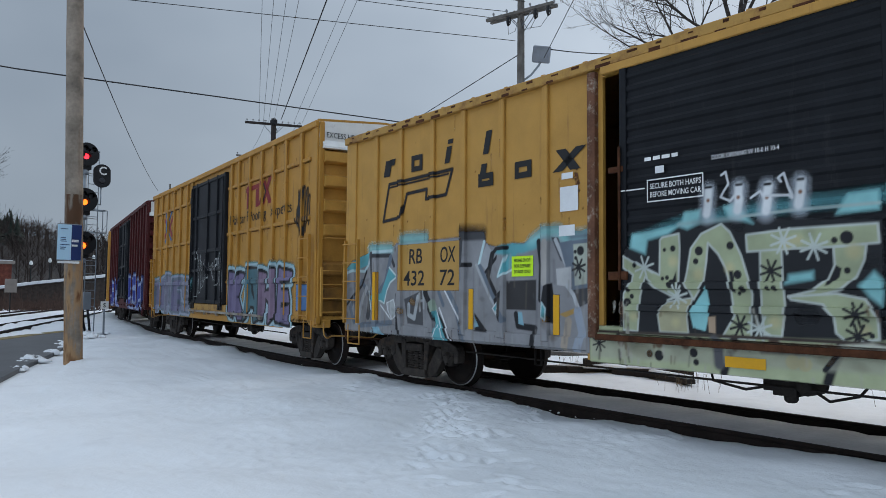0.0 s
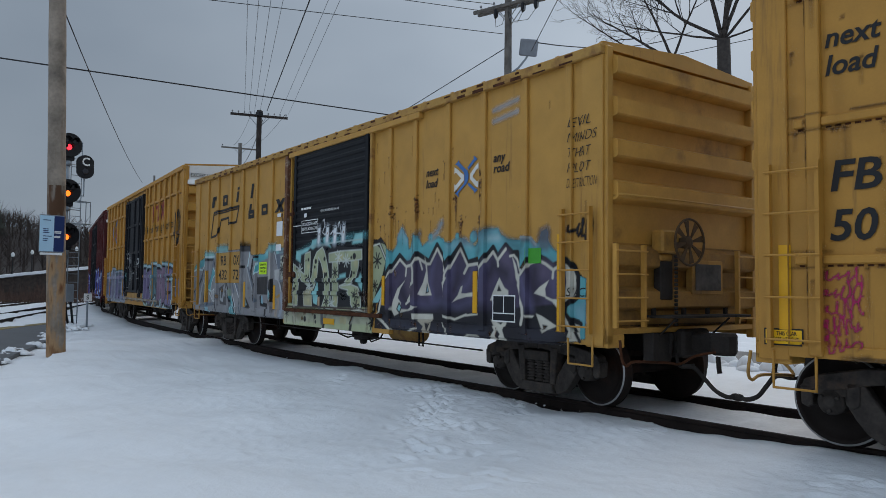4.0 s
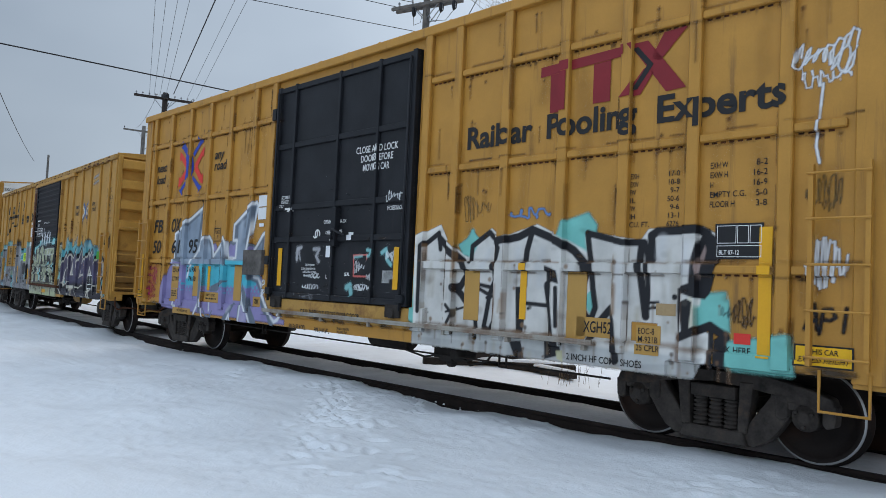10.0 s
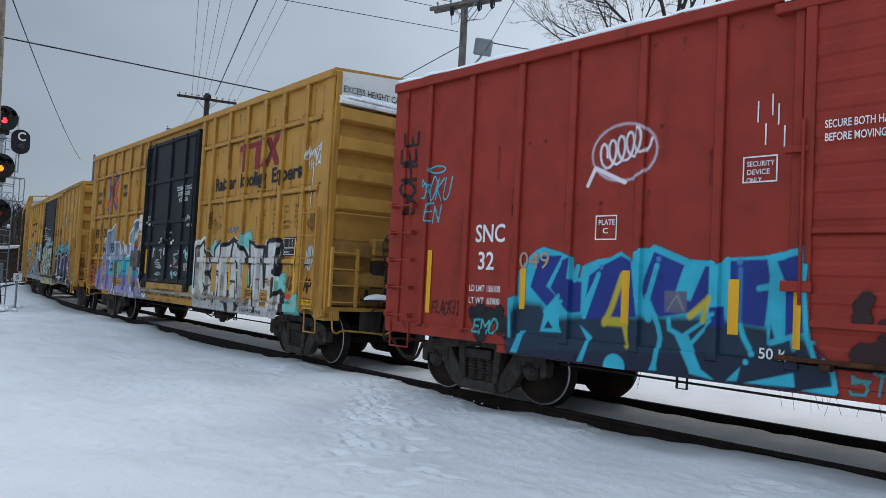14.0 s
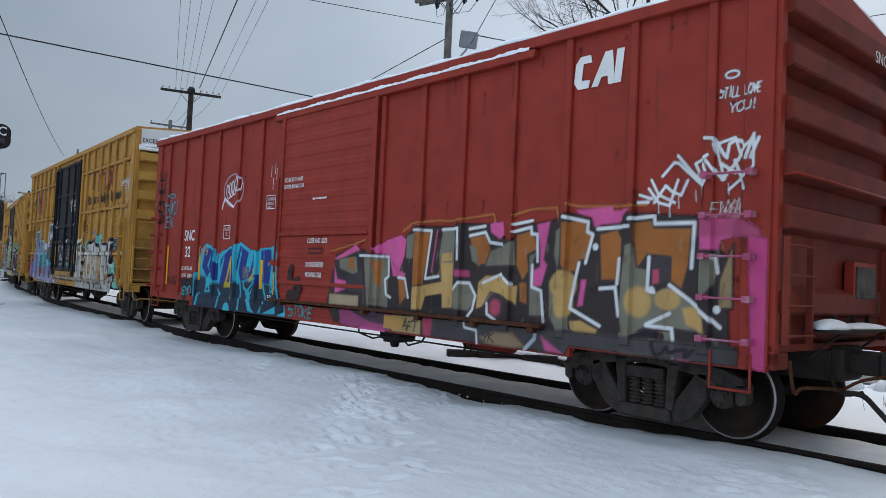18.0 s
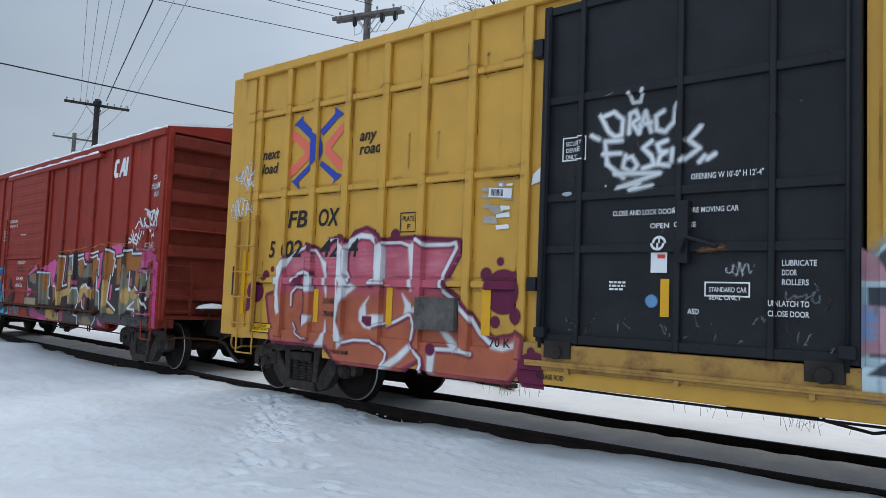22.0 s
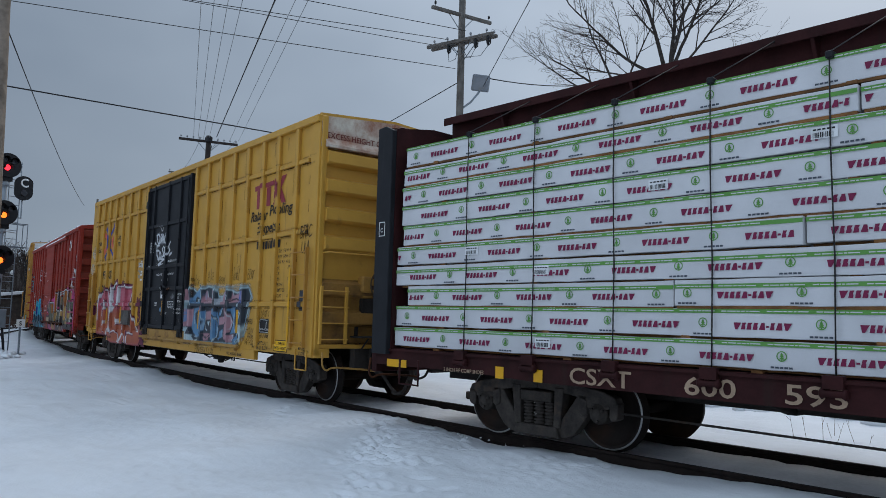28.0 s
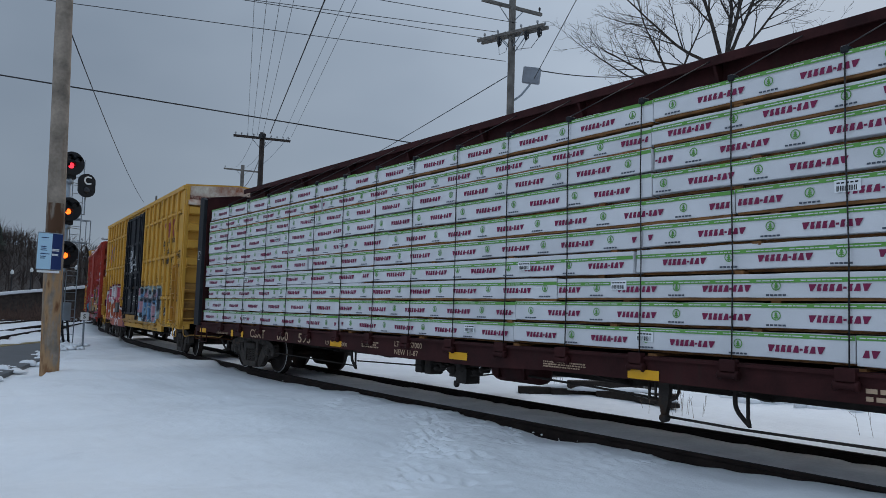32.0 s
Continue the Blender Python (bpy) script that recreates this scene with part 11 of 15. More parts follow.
c.line([(6.23, 1.04), (6.36, 1.03), (6.27, 0.9), (6.38, 0.9)], 0.08, COAL)
c.shape([(6.76, 1.85), (6.95, 1.85), (6.97, 1.73), (6.93, 1.58), (6.82, 1.43), (6.77, 1.49)], OLIVE, 0.0, 0.018, edge=(0.045, 0.035, 0.035), edge_width=0.02)
c.shape([(6.98, 1.63), (7.11, 1.98), (7.12, 1.36), (6.97, 1.35)], (0.30, 0.20, 0.10), 0.0, 0.018, edge=(0.045, 0.035, 0.035), edge_width=0.02)
for pts in ([(1.14, 1.82), (1.75, 1.81), (1.77, 1.52), (1.68, 1.47), (1.72, 1.25), (1.83, 1.21)],
            [(1.99, 1.51), (2.15, 1.5), (2.24, 1.23)],
            [(2.3, 2.2), (2.7, 2.18), (2.6, 1.51), (2.88, 1.55)],
            [(2.93, 2.19), (3.27, 2.2), (3.29, 1.79)],
            [(3.2, 1.36), (3.32, 1.48), (3.5, 1.48), (3.62, 1.32), (3.57, 1.14), (3.48, 1.04), (3.47, 0.91), (3.72, 0.86), (3.71, 0.72)],
            [(3.46, 2.19), (3.75, 2.22)],
            [(3.47, 2.1), (3.76, 2.14), (3.85, 2.01), (4.1, 1.98)],
            [(3.83, 1.23), (3.84, 1.1), (3.99, 1.03)],
            [(3.74, 1.49), (4.08, 1.61), (4.25, 1.49)],
            [(4.26, 2.23), (4.56, 2.27)],
            [(4.26, 2.14), (4.54, 2.19), (4.55, 2.11), (4.64, 2.1), (4.66, 1.78)],
            [(4.58, 1.73), (4.58, 1.47), (4.73, 1.43), (4.78, 1.07)],
            [(5.05, 2.3), (5.39, 2.23), (5.38, 2.12), (5.46, 2.09), (5.37, 1.77)],
            [(5.28, 1.77), (5.22, 1.52), (5.17, 1.25), (5.59, 1.08)],
            [(5.52, 2.15), (5.95, 2.17)],
            [(5.95, 2.25), (6.24, 2.27), (6.25, 2.19), (6.7, 2.19), (6.68, 1.74)],
            [(6.19, 1.84), (6.18, 1.5), (6.26, 1.48)],
            [(6.44, 1.56), (6.68, 1.41), (7, 1.17)],
            [(6.18, 1.14), (6.45, 1.27)],
            [(6.18, 1.13), (6.48, 1.12), (6.52, 0.84)],
            [(6.76, 1.86), (6.93, 1.85), (6.96, 1.7)],
            [(5.82, 1.82), (5.8, 1.55)],
            [(5.58, 1.49), (5.78, 1.51), (5.83, 1.21)]):
    c.line(pts, 0.04, WHITE_S)
for x, z, q in ((5.5, 1.95, 0.04), (6.96, 1.34, 0.04), (6.23, 1.5, 0.04)):
    c.blob(x, z, q, WHITE_S, 0.012)
for pts in ([(6.16, 2.56), (6.28, 2.41), (6.41, 2.37), (6.5, 2.63)],
            [(6.19, 2.65), (6.28, 2.49), (6.47, 2.4)],
            [(6.32, 2.68), (6.45, 2.81), (6.5, 2.8), (6.78, 2.55)],
            [(6.23, 2.41), (6.36, 2.58), (6.43, 2.52), (6.54, 2.47), (6.61, 2.62)],
            [(6.49, 2.88), (6.67, 2.68), (6.77, 2.6)],
            [(6.74, 2.68), (6.69, 2.78), (6.84, 2.85)],
            [(6.79, 2.55), (6.84, 2.65), (6.79, 2.76)],
            [(6.05, 2.5), (6.2, 2.45)],
            [(6.03, 2.42), (6.16, 2.42)]):
    c.line(pts, 0.034, WHITE_S)
for pts in ([(6.28, 2.41), (6.29, 2.3)],
            [(6.51, 2.45), (6.52, 2.34)],
            [(6.41, 2.37), (6.42, 2.26)],
            [(6.7, 2.51), (6.71, 2.4)],
            [(7.04, 2.56), (7.05, 2.45)],
            [(6.78, 2.55), (6.78, 2.44)]):
    c.line(pts, 0.014, WHITE_S, 0.014, 0.8)
r = random.Random(28)
for k in range(140):
    x, z = r.uniform(0.6, 7.3), r.uniform(0.75, 2.1)
    c.line([(x, z), (x + r.gauss(0, 0.03), z - r.uniform(0.03, 0.2))], r.uniform(0.01, 0.03), r.choice((COAL, (0.30, 0.25, 0.18), (0.15, 0.05, 0.035))), 0.03, 0.45)
c.shape([(2.6, 1.0), (7.2, 1.0), (7.2, 0.82), (5.2, 0.82), (5.15, 0.72), (2.6, 0.72)], (0.06, 0.052, 0.055), 0.0, 0.03, 0.95)
c.shape([(0.55, 0.98), (1.94, 0.98), (1.9, 0.72), (0.62, 0.73)], (0.36, 0.06, 0.17), 0.0, 0.05, 0.95)
c.shape([(0.8, 0.98), (1.7, 0.98), (1.95, 0.80), (1.4, 0.82)], (0.05, 0.035, 0.045), 0.0, 0.03, 0.95)
c.panel(1.93, 2.58, 0.73, 0.97, (0.40, 0.28, 0.13), 0.02)
c.shape([(2.60, 1.0), (2.84, 1.0), (2.80, 0.73), (2.66, 0.73)], (0.42, 0.05, 0.10), 0.0, 0.03, 0.95)
c.shape([(3.76, 0.80), (4.0, 0.88), (4.32, 0.90), (4.53, 0.75), (4.3, 0.72), (3.9, 0.73)], (0.30, 0.20, 0.11), 0.0, 0.05, 0.9)
c.shape([(4.78, 0.90), (4.85, 0.74), (5.1, 0.73)], PINK, 0.0, 0.04, 0.8)
c.line([(3.44, 0.99), (3.47, 0.90), (3.69, 0.88), (3.71, 0.73)], 0.03, WHITE_S)
c.line([(4.70, 0.97), (4.68, 0.86), (4.53, 0.72)], 0.05, (0.42, 0.46, 0.52), 0.02)
marker(c, "CRAFT", 1.97, 2.50, 0.77, 0.92, 5, 0.024)
marker(c, "YK", 3.80, 4.02, 0.76, 0.86, 3, 0.018)
c.panel(0.35, 1.15, 1.04, 1.2, (0.38, 0.29, 0.18), 0.03)
c.line([(7.0, 2.6), (6.9, 2.95), (7.1, 3.0), (7.15, 2.85), (7.3, 2.98), (7.3, 2.7), (7.05, 2.5)], 0.03, WHITE_S)
c.line([(7.05 + 0.07 * math.cos(a), 3.62 + 0.035 * math.sin(a)) for a in [k * 0.4 for k in range(17)]], 0.022, WHITE_S)
scrawl(c, 6.95, 7.2, 2.2, 2.4, 4, (0.5, 0.25, 0.25), 0.012, 6)
scrawl(c, 6.2, 6.75, 0.82, 0.98, 8, COAL, 0.04, 3)
c.shape([(7.27, 2.06), (7.34, 2.04), (7.46, 2.02), (7.46, 0.80), (7.33, 0.82)], (0.50, 0.055, 0.19), 0.0, 0.03)
c.shape([(6.75, 2.30), (6.95, 2.24), (7.2, 2.22), (7.38, 2.12), (7.4, 2.04), (6.75, 2.05)], (0.46, 0.075, 0.17), 0.0, 0.05, 0.9)
for pts in ([(6.8, 3.02), (6.89, 3.01), (6.99, 2.84), (7.02, 2.81), (7.04, 2.94), (7.11, 2.98), (7.18, 2.95), (7.2, 2.89), (7.14, 2.79), (6.98, 2.60)], [(6.96, 2.76), (7.11, 2.66)], [(7.10, 2.78), (7.17, 2.62), (7.21, 2.50)], [(6.82, 2.80), (6.98, 2.60)], [(7.22, 2.79), (7.30, 3.01)], [(7.27, 2.79), (7.35, 2.97)]):
    c.line(pts, 0.036, WHITE_S)
marker(c, "ENYA", 6.88, 7.18, 2.26, 2.40, 4, 0.012, (0.6, 0.52, 0.5))
marker(c, "STILL LOVE", 6.92, 7.36, 3.40, 3.49, 6, 0.016, WHITE_S)
marker(c, "YOU", 7.02, 7.26, 3.25, 3.34, 9, 0.016, WHITE_S)
c.line([(7.30, 3.35), (7.295, 3.285)], 0.014, WHITE_S)
c.blob(7.293, 3.258, 0.010, WHITE_S)
c.wear(41, 0.2)
c.hang(car, side.relief)
side.rects("craft_patch", [(1.75, 2.2, 0.76, 0.95)], PATCH_YELLOW, "", 0.016)

# --- the clean yellow car
car, side = FBOX_B
side.rects("reflective_strip", [(-7.19, -7.06, 1.3, 2.16)], REFLECTIVE, "orange-yellow reflective strip", 0.016)
side.rects("dark_plate", [(-7.56, -7.36, 1.48, 1.94)], BLACK, "small black metal plate", 0.02)
road_words(side, -6.94, 3.60, -4.76, 3.67, 0.155)
cross_logo(side, -6.24, -5.06, 3.08, 4.22, LOGO_BLUE, LOGO_PINK)
for w, x, z, k in (("FB", -6.25, 2.52, 0.46), ("OX", -5.56, 2.52, 0.46), ("5", -6.66, 2.08, 0.15), ("02", -6.30, 2.08, 0.42), ("42", -5.48, 2.08, 0.42), ("4", -4.88, 2.08, 0.2)):
    side.text(w, x, z, 0.24, INK, 0.15, 0.02, width=k, lift=0.010)
c = Canvas(-7.82, -1.66, 0.60, 3.7)
PINK_EDGE = [(-6.46, 0.85), (-6.63, 1.48), (-6.42, 1.53), (-6.38, 1.78), (-6.2, 2.04), (-5.94, 2.14), (-5.69, 2.22), (-5.44, 2.13), (-5.26, 2.19), (-5.15, 2.31), (-4.98, 2.32), (-4.89, 2.22), (-4.75, 2.38), (-4.54, 2.43), (-4.28, 2.33), (-4.23, 2.25), (-4.05, 2.27), (-3.65, 2.28), (-3.32, 2.25), (-2.93, 2.23), (-2.89, 2.16), (-3.15, 1.75), (-3.1, 1.64), (-2.87, 1.51), (-2.52, 1.16), (-2.35, 1.08), (-2.12, 1.12), (-2.02, 1.16), (-1.96, 1.13), (-1.99, 0.82), (-2.14, 0.65), (-3.27, 0.61), (-3.37, 0.7), (-3.43, 0.83), (-3.85, 0.62), (-4.91, 0.62), (-5.03, 0.67), (-5.22, 0.85)]
c.shape(PINK_EDGE, WINE, 0.06, 0.03)
c.shape(PINK_EDGE, (0.50, 0.10, 0.145), 0.0, 0.025)
c.shape([(x, min(z, 1.56)) for x, z in PINK_EDGE], (0.42, 0.11, 0.055), 0.0, 0.12)
r = random.Random(44)
for k in range(70):
    x, z = r.uniform(-6.3, -3.0), r.uniform(1.75, 2.2)
    c.line([(x, z), (x + r.uniform(0.1, 0.3), z + r.gauss(0, 0.01))], 0.02, (0.60, 0.22, 0.26), 0.02, 0.35)
for x in (-6.0, -4.6, -3.9, -3.35):
    mist(c, [(x, 1.95), (x + 0.15, 1.98)], (0.58, 0.22, 0.27), 0.14, 0.12, 0.45)
c.shape([(-5.02, 1.66), (-3.7, 1.67), (-3.64, 1.5), (-4.29, 1.45), (-4.88, 1.46)], (0.36, 0.07, 0.05), 0.0, 0.14, 0.5)
c.shape([(-6.08, 1.74), (-5.94, 1.82), (-5.77, 1.86), (-5.79, 1.65), (-5.93, 1.66)], WINE, 0.0, 0.03)
c.shape([(-5.79, 1.58), (-5.74, 1.58), (-5.75, 1.2), (-5.81, 1.04), (-5.85, 1.19), (-5.79, 1.39)], WINE, 0.0, 0.02)
c.shape([(-6.28, 1.23), (-6.44, 1.51), (-6.42, 1.83), (-6.27, 2.02), (-5.97, 2.14), (-6.07, 2.05), (-6.21, 1.92), (-6.28, 1.72), (-6.28, 1.53), (-6.23, 1.25)], WINE, 0.0, 0.03, 0.7)
c.shape([(-6.31, 1.23), (-6.47, 1.52), (-6.45, 1.83), (-6.29, 2.02), (-5.99, 2.15), (-6.1, 2.06), (-6.24, 1.92), (-6.31, 1.72), (-6.31, 1.53), (-6.26, 1.26)], ASH)
c.shape([(-6.31, 1.23), (-6.47, 1.52), (-6.45, 1.83), (-6.29, 2.02), (-5.99, 2.15), (-6.1, 2.06), (-6.24, 1.92), (-6.31, 1.72), (-6.31, 1.53), (-6.26, 1.26)], WHITE_S, 0.0, 0.06, 0.8)
c.line([(-6.01, 2.13), (-5.73, 2.22), (-5.52, 2.15), (-5.42, 2.04), (-5.33, 1.9)], 0.095, WINE, 0.03, 0.8)
c.line([(-6.03, 2.14), (-5.76, 2.23), (-5.55, 2.16), (-5.44, 2.05), (-5.36, 1.91)], 0.045, ASH)
c.line([(-6.03, 2.14), (-5.76, 2.23), (-5.55, 2.16), (-5.44, 2.05), (-5.36, 1.91)], 0.027, WHITE_S)
c.shape([(-5.45, 2.08), (-5.31, 1.98), (-5.3, 1.87), (-5.27, 1.74), (-5.28, 1.51), (-5.32, 1.62), (-5.33, 1.81)], WINE, 0.0, 0.03, 0.7)
c.shape([(-5.47, 2.09), (-5.33, 1.99), (-5.33, 1.88), (-5.29, 1.75), (-5.3, 1.51), (-5.34, 1.63), (-5.35, 1.81)], ASH)
c.shape([(-5.47, 2.09), (-5.33, 1.99), (-5.33, 1.88), (-5.29, 1.75), (-5.3, 1.51), (-5.34, 1.63), (-5.35, 1.81)], WHITE_S, 0.0, 0.06, 0.8)
c.line([(-6.02, 1.72), (-5.92, 1.82), (-5.76, 1.87), (-5.62, 1.83), (-5.57, 1.73), (-5.57, 1.6)], 0.1, WINE, 0.03, 0.8)
c.line([(-6.05, 1.73), (-5.94, 1.83), (-5.78, 1.87), (-5.64, 1.83), (-5.59, 1.73), (-5.59, 1.61)], 0.05, ASH)
c.line([(-6.05, 1.73), (-5.94, 1.83), (-5.78, 1.87), (-5.64, 1.83), (-5.59, 1.73), (-5.59, 1.61)], 0.03, WHITE_S)
c.shape([(-5.71, 1.8), (-5.56, 1.77), (-5.57, 1.58), (-5.72, 1.58)], WINE, 0.0, 0.03, 0.7)
c.shape([(-5.73, 1.81), (-5.58, 1.78), (-5.59, 1.59), (-5.74, 1.58)], ASH)
c.shape([(-5.73, 1.81), (-5.58, 1.78), (-5.59, 1.59), (-5.74, 1.58)], WHITE_S, 0.0, 0.06, 0.8)
c.line([(-6.05, 1.37), (-6.04, 1.55), (-5.93, 1.64), (-5.78, 1.62), (-5.73, 1.53), (-5.73, 1.25)], 0.085, WINE, 0.03, 0.8)
c.line([(-6.07, 1.37), (-6.07, 1.55), (-5.96, 1.64), (-5.8, 1.63), (-5.75, 1.54), (-5.75, 1.26)], 0.035, ASH)
c.line([(-6.07, 1.37), (-6.07, 1.55), (-5.96, 1.64), (-5.8, 1.63), (-5.75, 1.54), (-5.75, 1.26)], 0.021, WHITE_S)
c.shape([(-5.75, 1.02), (-5.73, 1.13), (-5.7, 1.24), (-5.56, 1.22), (-5.58, 1.16), (-5.7, 1.09)], WINE, 0.0, 0.03, 0.7)
c.shape([(-5.78, 1.02), (-5.75, 1.13), (-5.72, 1.24), (-5.59, 1.23), (-5.6, 1.16), (-5.72, 1.09)], ASH)
c.shape([(-5.78, 1.02), (-5.75, 1.13), (-5.72, 1.24), (-5.59, 1.23), (-5.6, 1.16), (-5.72, 1.09)], WHITE_S, 0.0, 0.06, 0.8)
c.line([(-5.98, 1.1), (-5.88, 0.96), (-5.73, 0.89), (-5.63, 0.9)], 0.07, WINE, 0.03, 0.8)
c.line([(-6, 1.11), (-5.9, 0.96), (-5.76, 0.9), (-5.65, 0.91)], 0.02, ASH)
c.line([(-6, 1.11), (-5.9, 0.96), (-5.76, 0.9), (-5.65, 0.91)], 0.012, WHITE_S)
c.shape([(-5.46, 0.8), (-5.36, 0.91), (-5.29, 1.04), (-5.26, 1.18), (-5.24, 1.04), (-5.28, 0.82)], WINE, 0.0, 0.03, 0.7)
c.shape([(-5.49, 0.81), (-5.38, 0.92), (-5.31, 1.04), (-5.29, 1.18), (-5.27, 1.04), (-5.3, 0.82)], ASH)
c.shape([(-5.49, 0.81), (-5.38, 0.92), (-5.31, 1.04), (-5.29, 1.18), (-5.27, 1.04), (-5.3, 0.82)], WHITE_S, 0.0, 0.06, 0.8)
c.line([(-5.28, 2.31), (-5, 2.3)], 0.085, WINE, 0.03, 0.8)
c.line([(-5.31, 2.31), (-5.02, 2.31)], 0.035, ASH)
c.line([(-5.31, 2.31), (-5.02, 2.31)], 0.021, WHITE_S)
c.line([(-5.02, 2.29), (-5.03, 1.99), (-5.02, 1.44), (-5, 0.97)], 0.095, WINE, 0.03, 0.8)
c.line([(-5.04, 2.29), (-5.06, 2), (-5.04, 1.45), (-5.02, 0.98)], 0.045, ASH)
c.line([(-5.04, 2.29), (-5.06, 2), (-5.04, 1.45), (-5.02, 0.98)], 0.027, WHITE_S)
c.shape([(-5, 2.25), (-4.92, 2.21), (-4.92, 1.96), (-4.88, 1.8), (-4.8, 1.72), (-4.66, 1.67), (-4.85, 1.56), (-4.95, 1.42), (-4.99, 1.17), (-4.92, 1.06), (-4.86, 0.9), (-4.97, 0.82), (-5.01, 0.97), (-5.02, 1.69)], WINE, 0.0, 0.03, 0.7)
c.shape([(-5.02, 2.26), (-4.94, 2.21), (-4.94, 1.97), (-4.9, 1.81), (-4.83, 1.73), (-4.68, 1.67), (-4.87, 1.56), (-4.97, 1.42), (-5.01, 1.18), (-4.94, 1.06), (-4.88, 0.91), (-4.99, 0.82), (-5.03, 0.98), (-5.05, 1.69)], ASH)
c.shape([(-5.02, 2.26), (-4.94, 2.21), (-4.94, 1.97), (-4.9, 1.81), (-4.83, 1.73), (-4.68, 1.67), (-4.87, 1.56), (-4.97, 1.42), (-5.01, 1.18), (-4.94, 1.06), (-4.88, 0.91), (-4.99, 0.82), (-5.03, 0.98), (-5.05, 1.69)], WHITE_S, 0.0, 0.06, 0.8)
c.shape([(-5, 1.57), (-5.02, 1.75), (-4.98, 1.71)], (0.50, 0.10, 0.145), 0.0, 0.02)
c.line([(-4.88, 0.89), (-4.65, 0.94), (-4.32, 0.96), (-4.14, 0.89), (-4.05, 0.81), (-4.06, 0.72), (-4.17, 0.61)], 0.085, WINE, 0.03, 0.8)
c.line([(-4.9, 0.9), (-4.67, 0.95), (-4.34, 0.96), (-4.16, 0.89), (-4.06, 0.82), (-4.08, 0.73), (-4.19, 0.61)], 0.035, ASH)
c.line([(-4.9, 0.9), (-4.67, 0.95), (-4.34, 0.96), (-4.16, 0.89), (-4.06, 0.82), (-4.08, 0.73), (-4.19, 0.61)], 0.021, WHITE_S)
c.line([(-4.9, 2.11), (-4.82, 2.28), (-4.62, 2.35), (-4.43, 2.33), (-4.31, 2.23), (-4.29, 2.14)], 0.125, WINE, 0.03, 0.8)
c.line([(-4.92, 2.12), (-4.84, 2.29), (-4.64, 2.36), (-4.45, 2.34), (-4.33, 2.24), (-4.31, 2.14)], 0.075, ASH)
c.line([(-4.92, 2.12), (-4.84, 2.29), (-4.64, 2.36), (-4.45, 2.34), (-4.33, 2.24), (-4.31, 2.14)], 0.045, WHITE_S)
c.line([(-4.9, 2.14), (-4.89, 1.87), (-4.81, 1.74)], 0.1, WINE, 0.03, 0.8)
c.line([(-4.92, 2.15), (-4.91, 1.88), (-4.83, 1.75)], 0.05, ASH)
c.line([(-4.92, 2.15), (-4.91, 1.88), (-4.83, 1.75)], 0.03, WHITE_S)
c.line([(-4.41, 1.72), (-4.31, 1.77), (-4.29, 1.96), (-4.31, 2.19)], 0.1, WINE, 0.03, 0.8)
c.line([(-4.43, 1.72), (-4.33, 1.78), (-4.31, 1.97), (-4.33, 2.2)], 0.05, ASH)
c.line([(-4.43, 1.72), (-4.33, 1.78), (-4.31, 1.97), (-4.33, 2.2)], 0.03, WHITE_S)
c.shape([(-4.28, 2.21), (-4.15, 2.24), (-4.14, 1.72), (-4.28, 1.7), (-4.28, 1.88)], WINE, 0.0, 0.03, 0.7)
c.shape([(-4.3, 2.22), (-4.17, 2.25), (-4.16, 1.72), (-4.3, 1.71), (-4.29, 1.88)], ASH)
c.shape([(-4.3, 2.22), (-4.17, 2.25), (-4.16, 1.72), (-4.3, 1.71), (-4.29, 1.88)], WHITE_S, 0.0, 0.06, 0.8)
c.line([(-4.41, 1.71), (-4.13, 1.71)], 0.08, WINE, 0.03, 0.8)
c.line([(-4.43, 1.72), (-4.15, 1.72)], 0.03, ASH)
c.line([(-4.43, 1.72), (-4.15, 1.72)], 0.018, WHITE_S)
c.line([(-4.15, 2.24), (-3.87, 2.24), (-3.73, 2.2)], 0.09, WINE, 0.03, 0.8)
c.line([(-4.17, 2.25), (-3.89, 2.25), (-3.75, 2.21)], 0.04, ASH)
c.line([(-4.17, 2.25), (-3.89, 2.25), (-3.75, 2.21)], 0.024, WHITE_S)
c.shape([(-3.74, 2.2), (-3.68, 2.23), (-3.6, 2.27), (-3.63, 2.02), (-3.64, 1.77), (-3.62, 1.63), (-3.68, 1.63), (-3.7, 1.93)], WINE, 0.0, 0.03, 0.7)
c.shape([(-3.76, 2.21), (-3.69, 2.24), (-3.62, 2.28), (-3.64, 2.02), (-3.66, 1.78), (-3.64, 1.63), (-3.7, 1.63), (-3.72, 1.94)], ASH)
c.shape([(-3.76, 2.21), (-3.69, 2.24), (-3.62, 2.28), (-3.64, 2.02), (-3.66, 1.78), (-3.64, 1.63), (-3.7, 1.63), (-3.72, 1.94)], WHITE_S, 0.0, 0.06, 0.8)
c.line([(-3.63, 2.26), (-3.57, 2.27), (-3.45, 2.2), (-3.05, 2.21), (-2.96, 2.22), (-2.95, 2.17), (-3.05, 1.99), (-3.14, 1.83), (-3.17, 1.7), (-3.12, 1.62), (-2.89, 1.5)], 0.1, WINE, 0.03, 0.8)
c.line([(-3.64, 2.27), (-3.58, 2.28), (-3.46, 2.21), (-3.07, 2.21), (-2.98, 2.23), (-2.96, 2.17), (-3.07, 1.99), (-3.16, 1.84), (-3.18, 1.71), (-3.14, 1.63), (-2.91, 1.5)], 0.05, ASH)
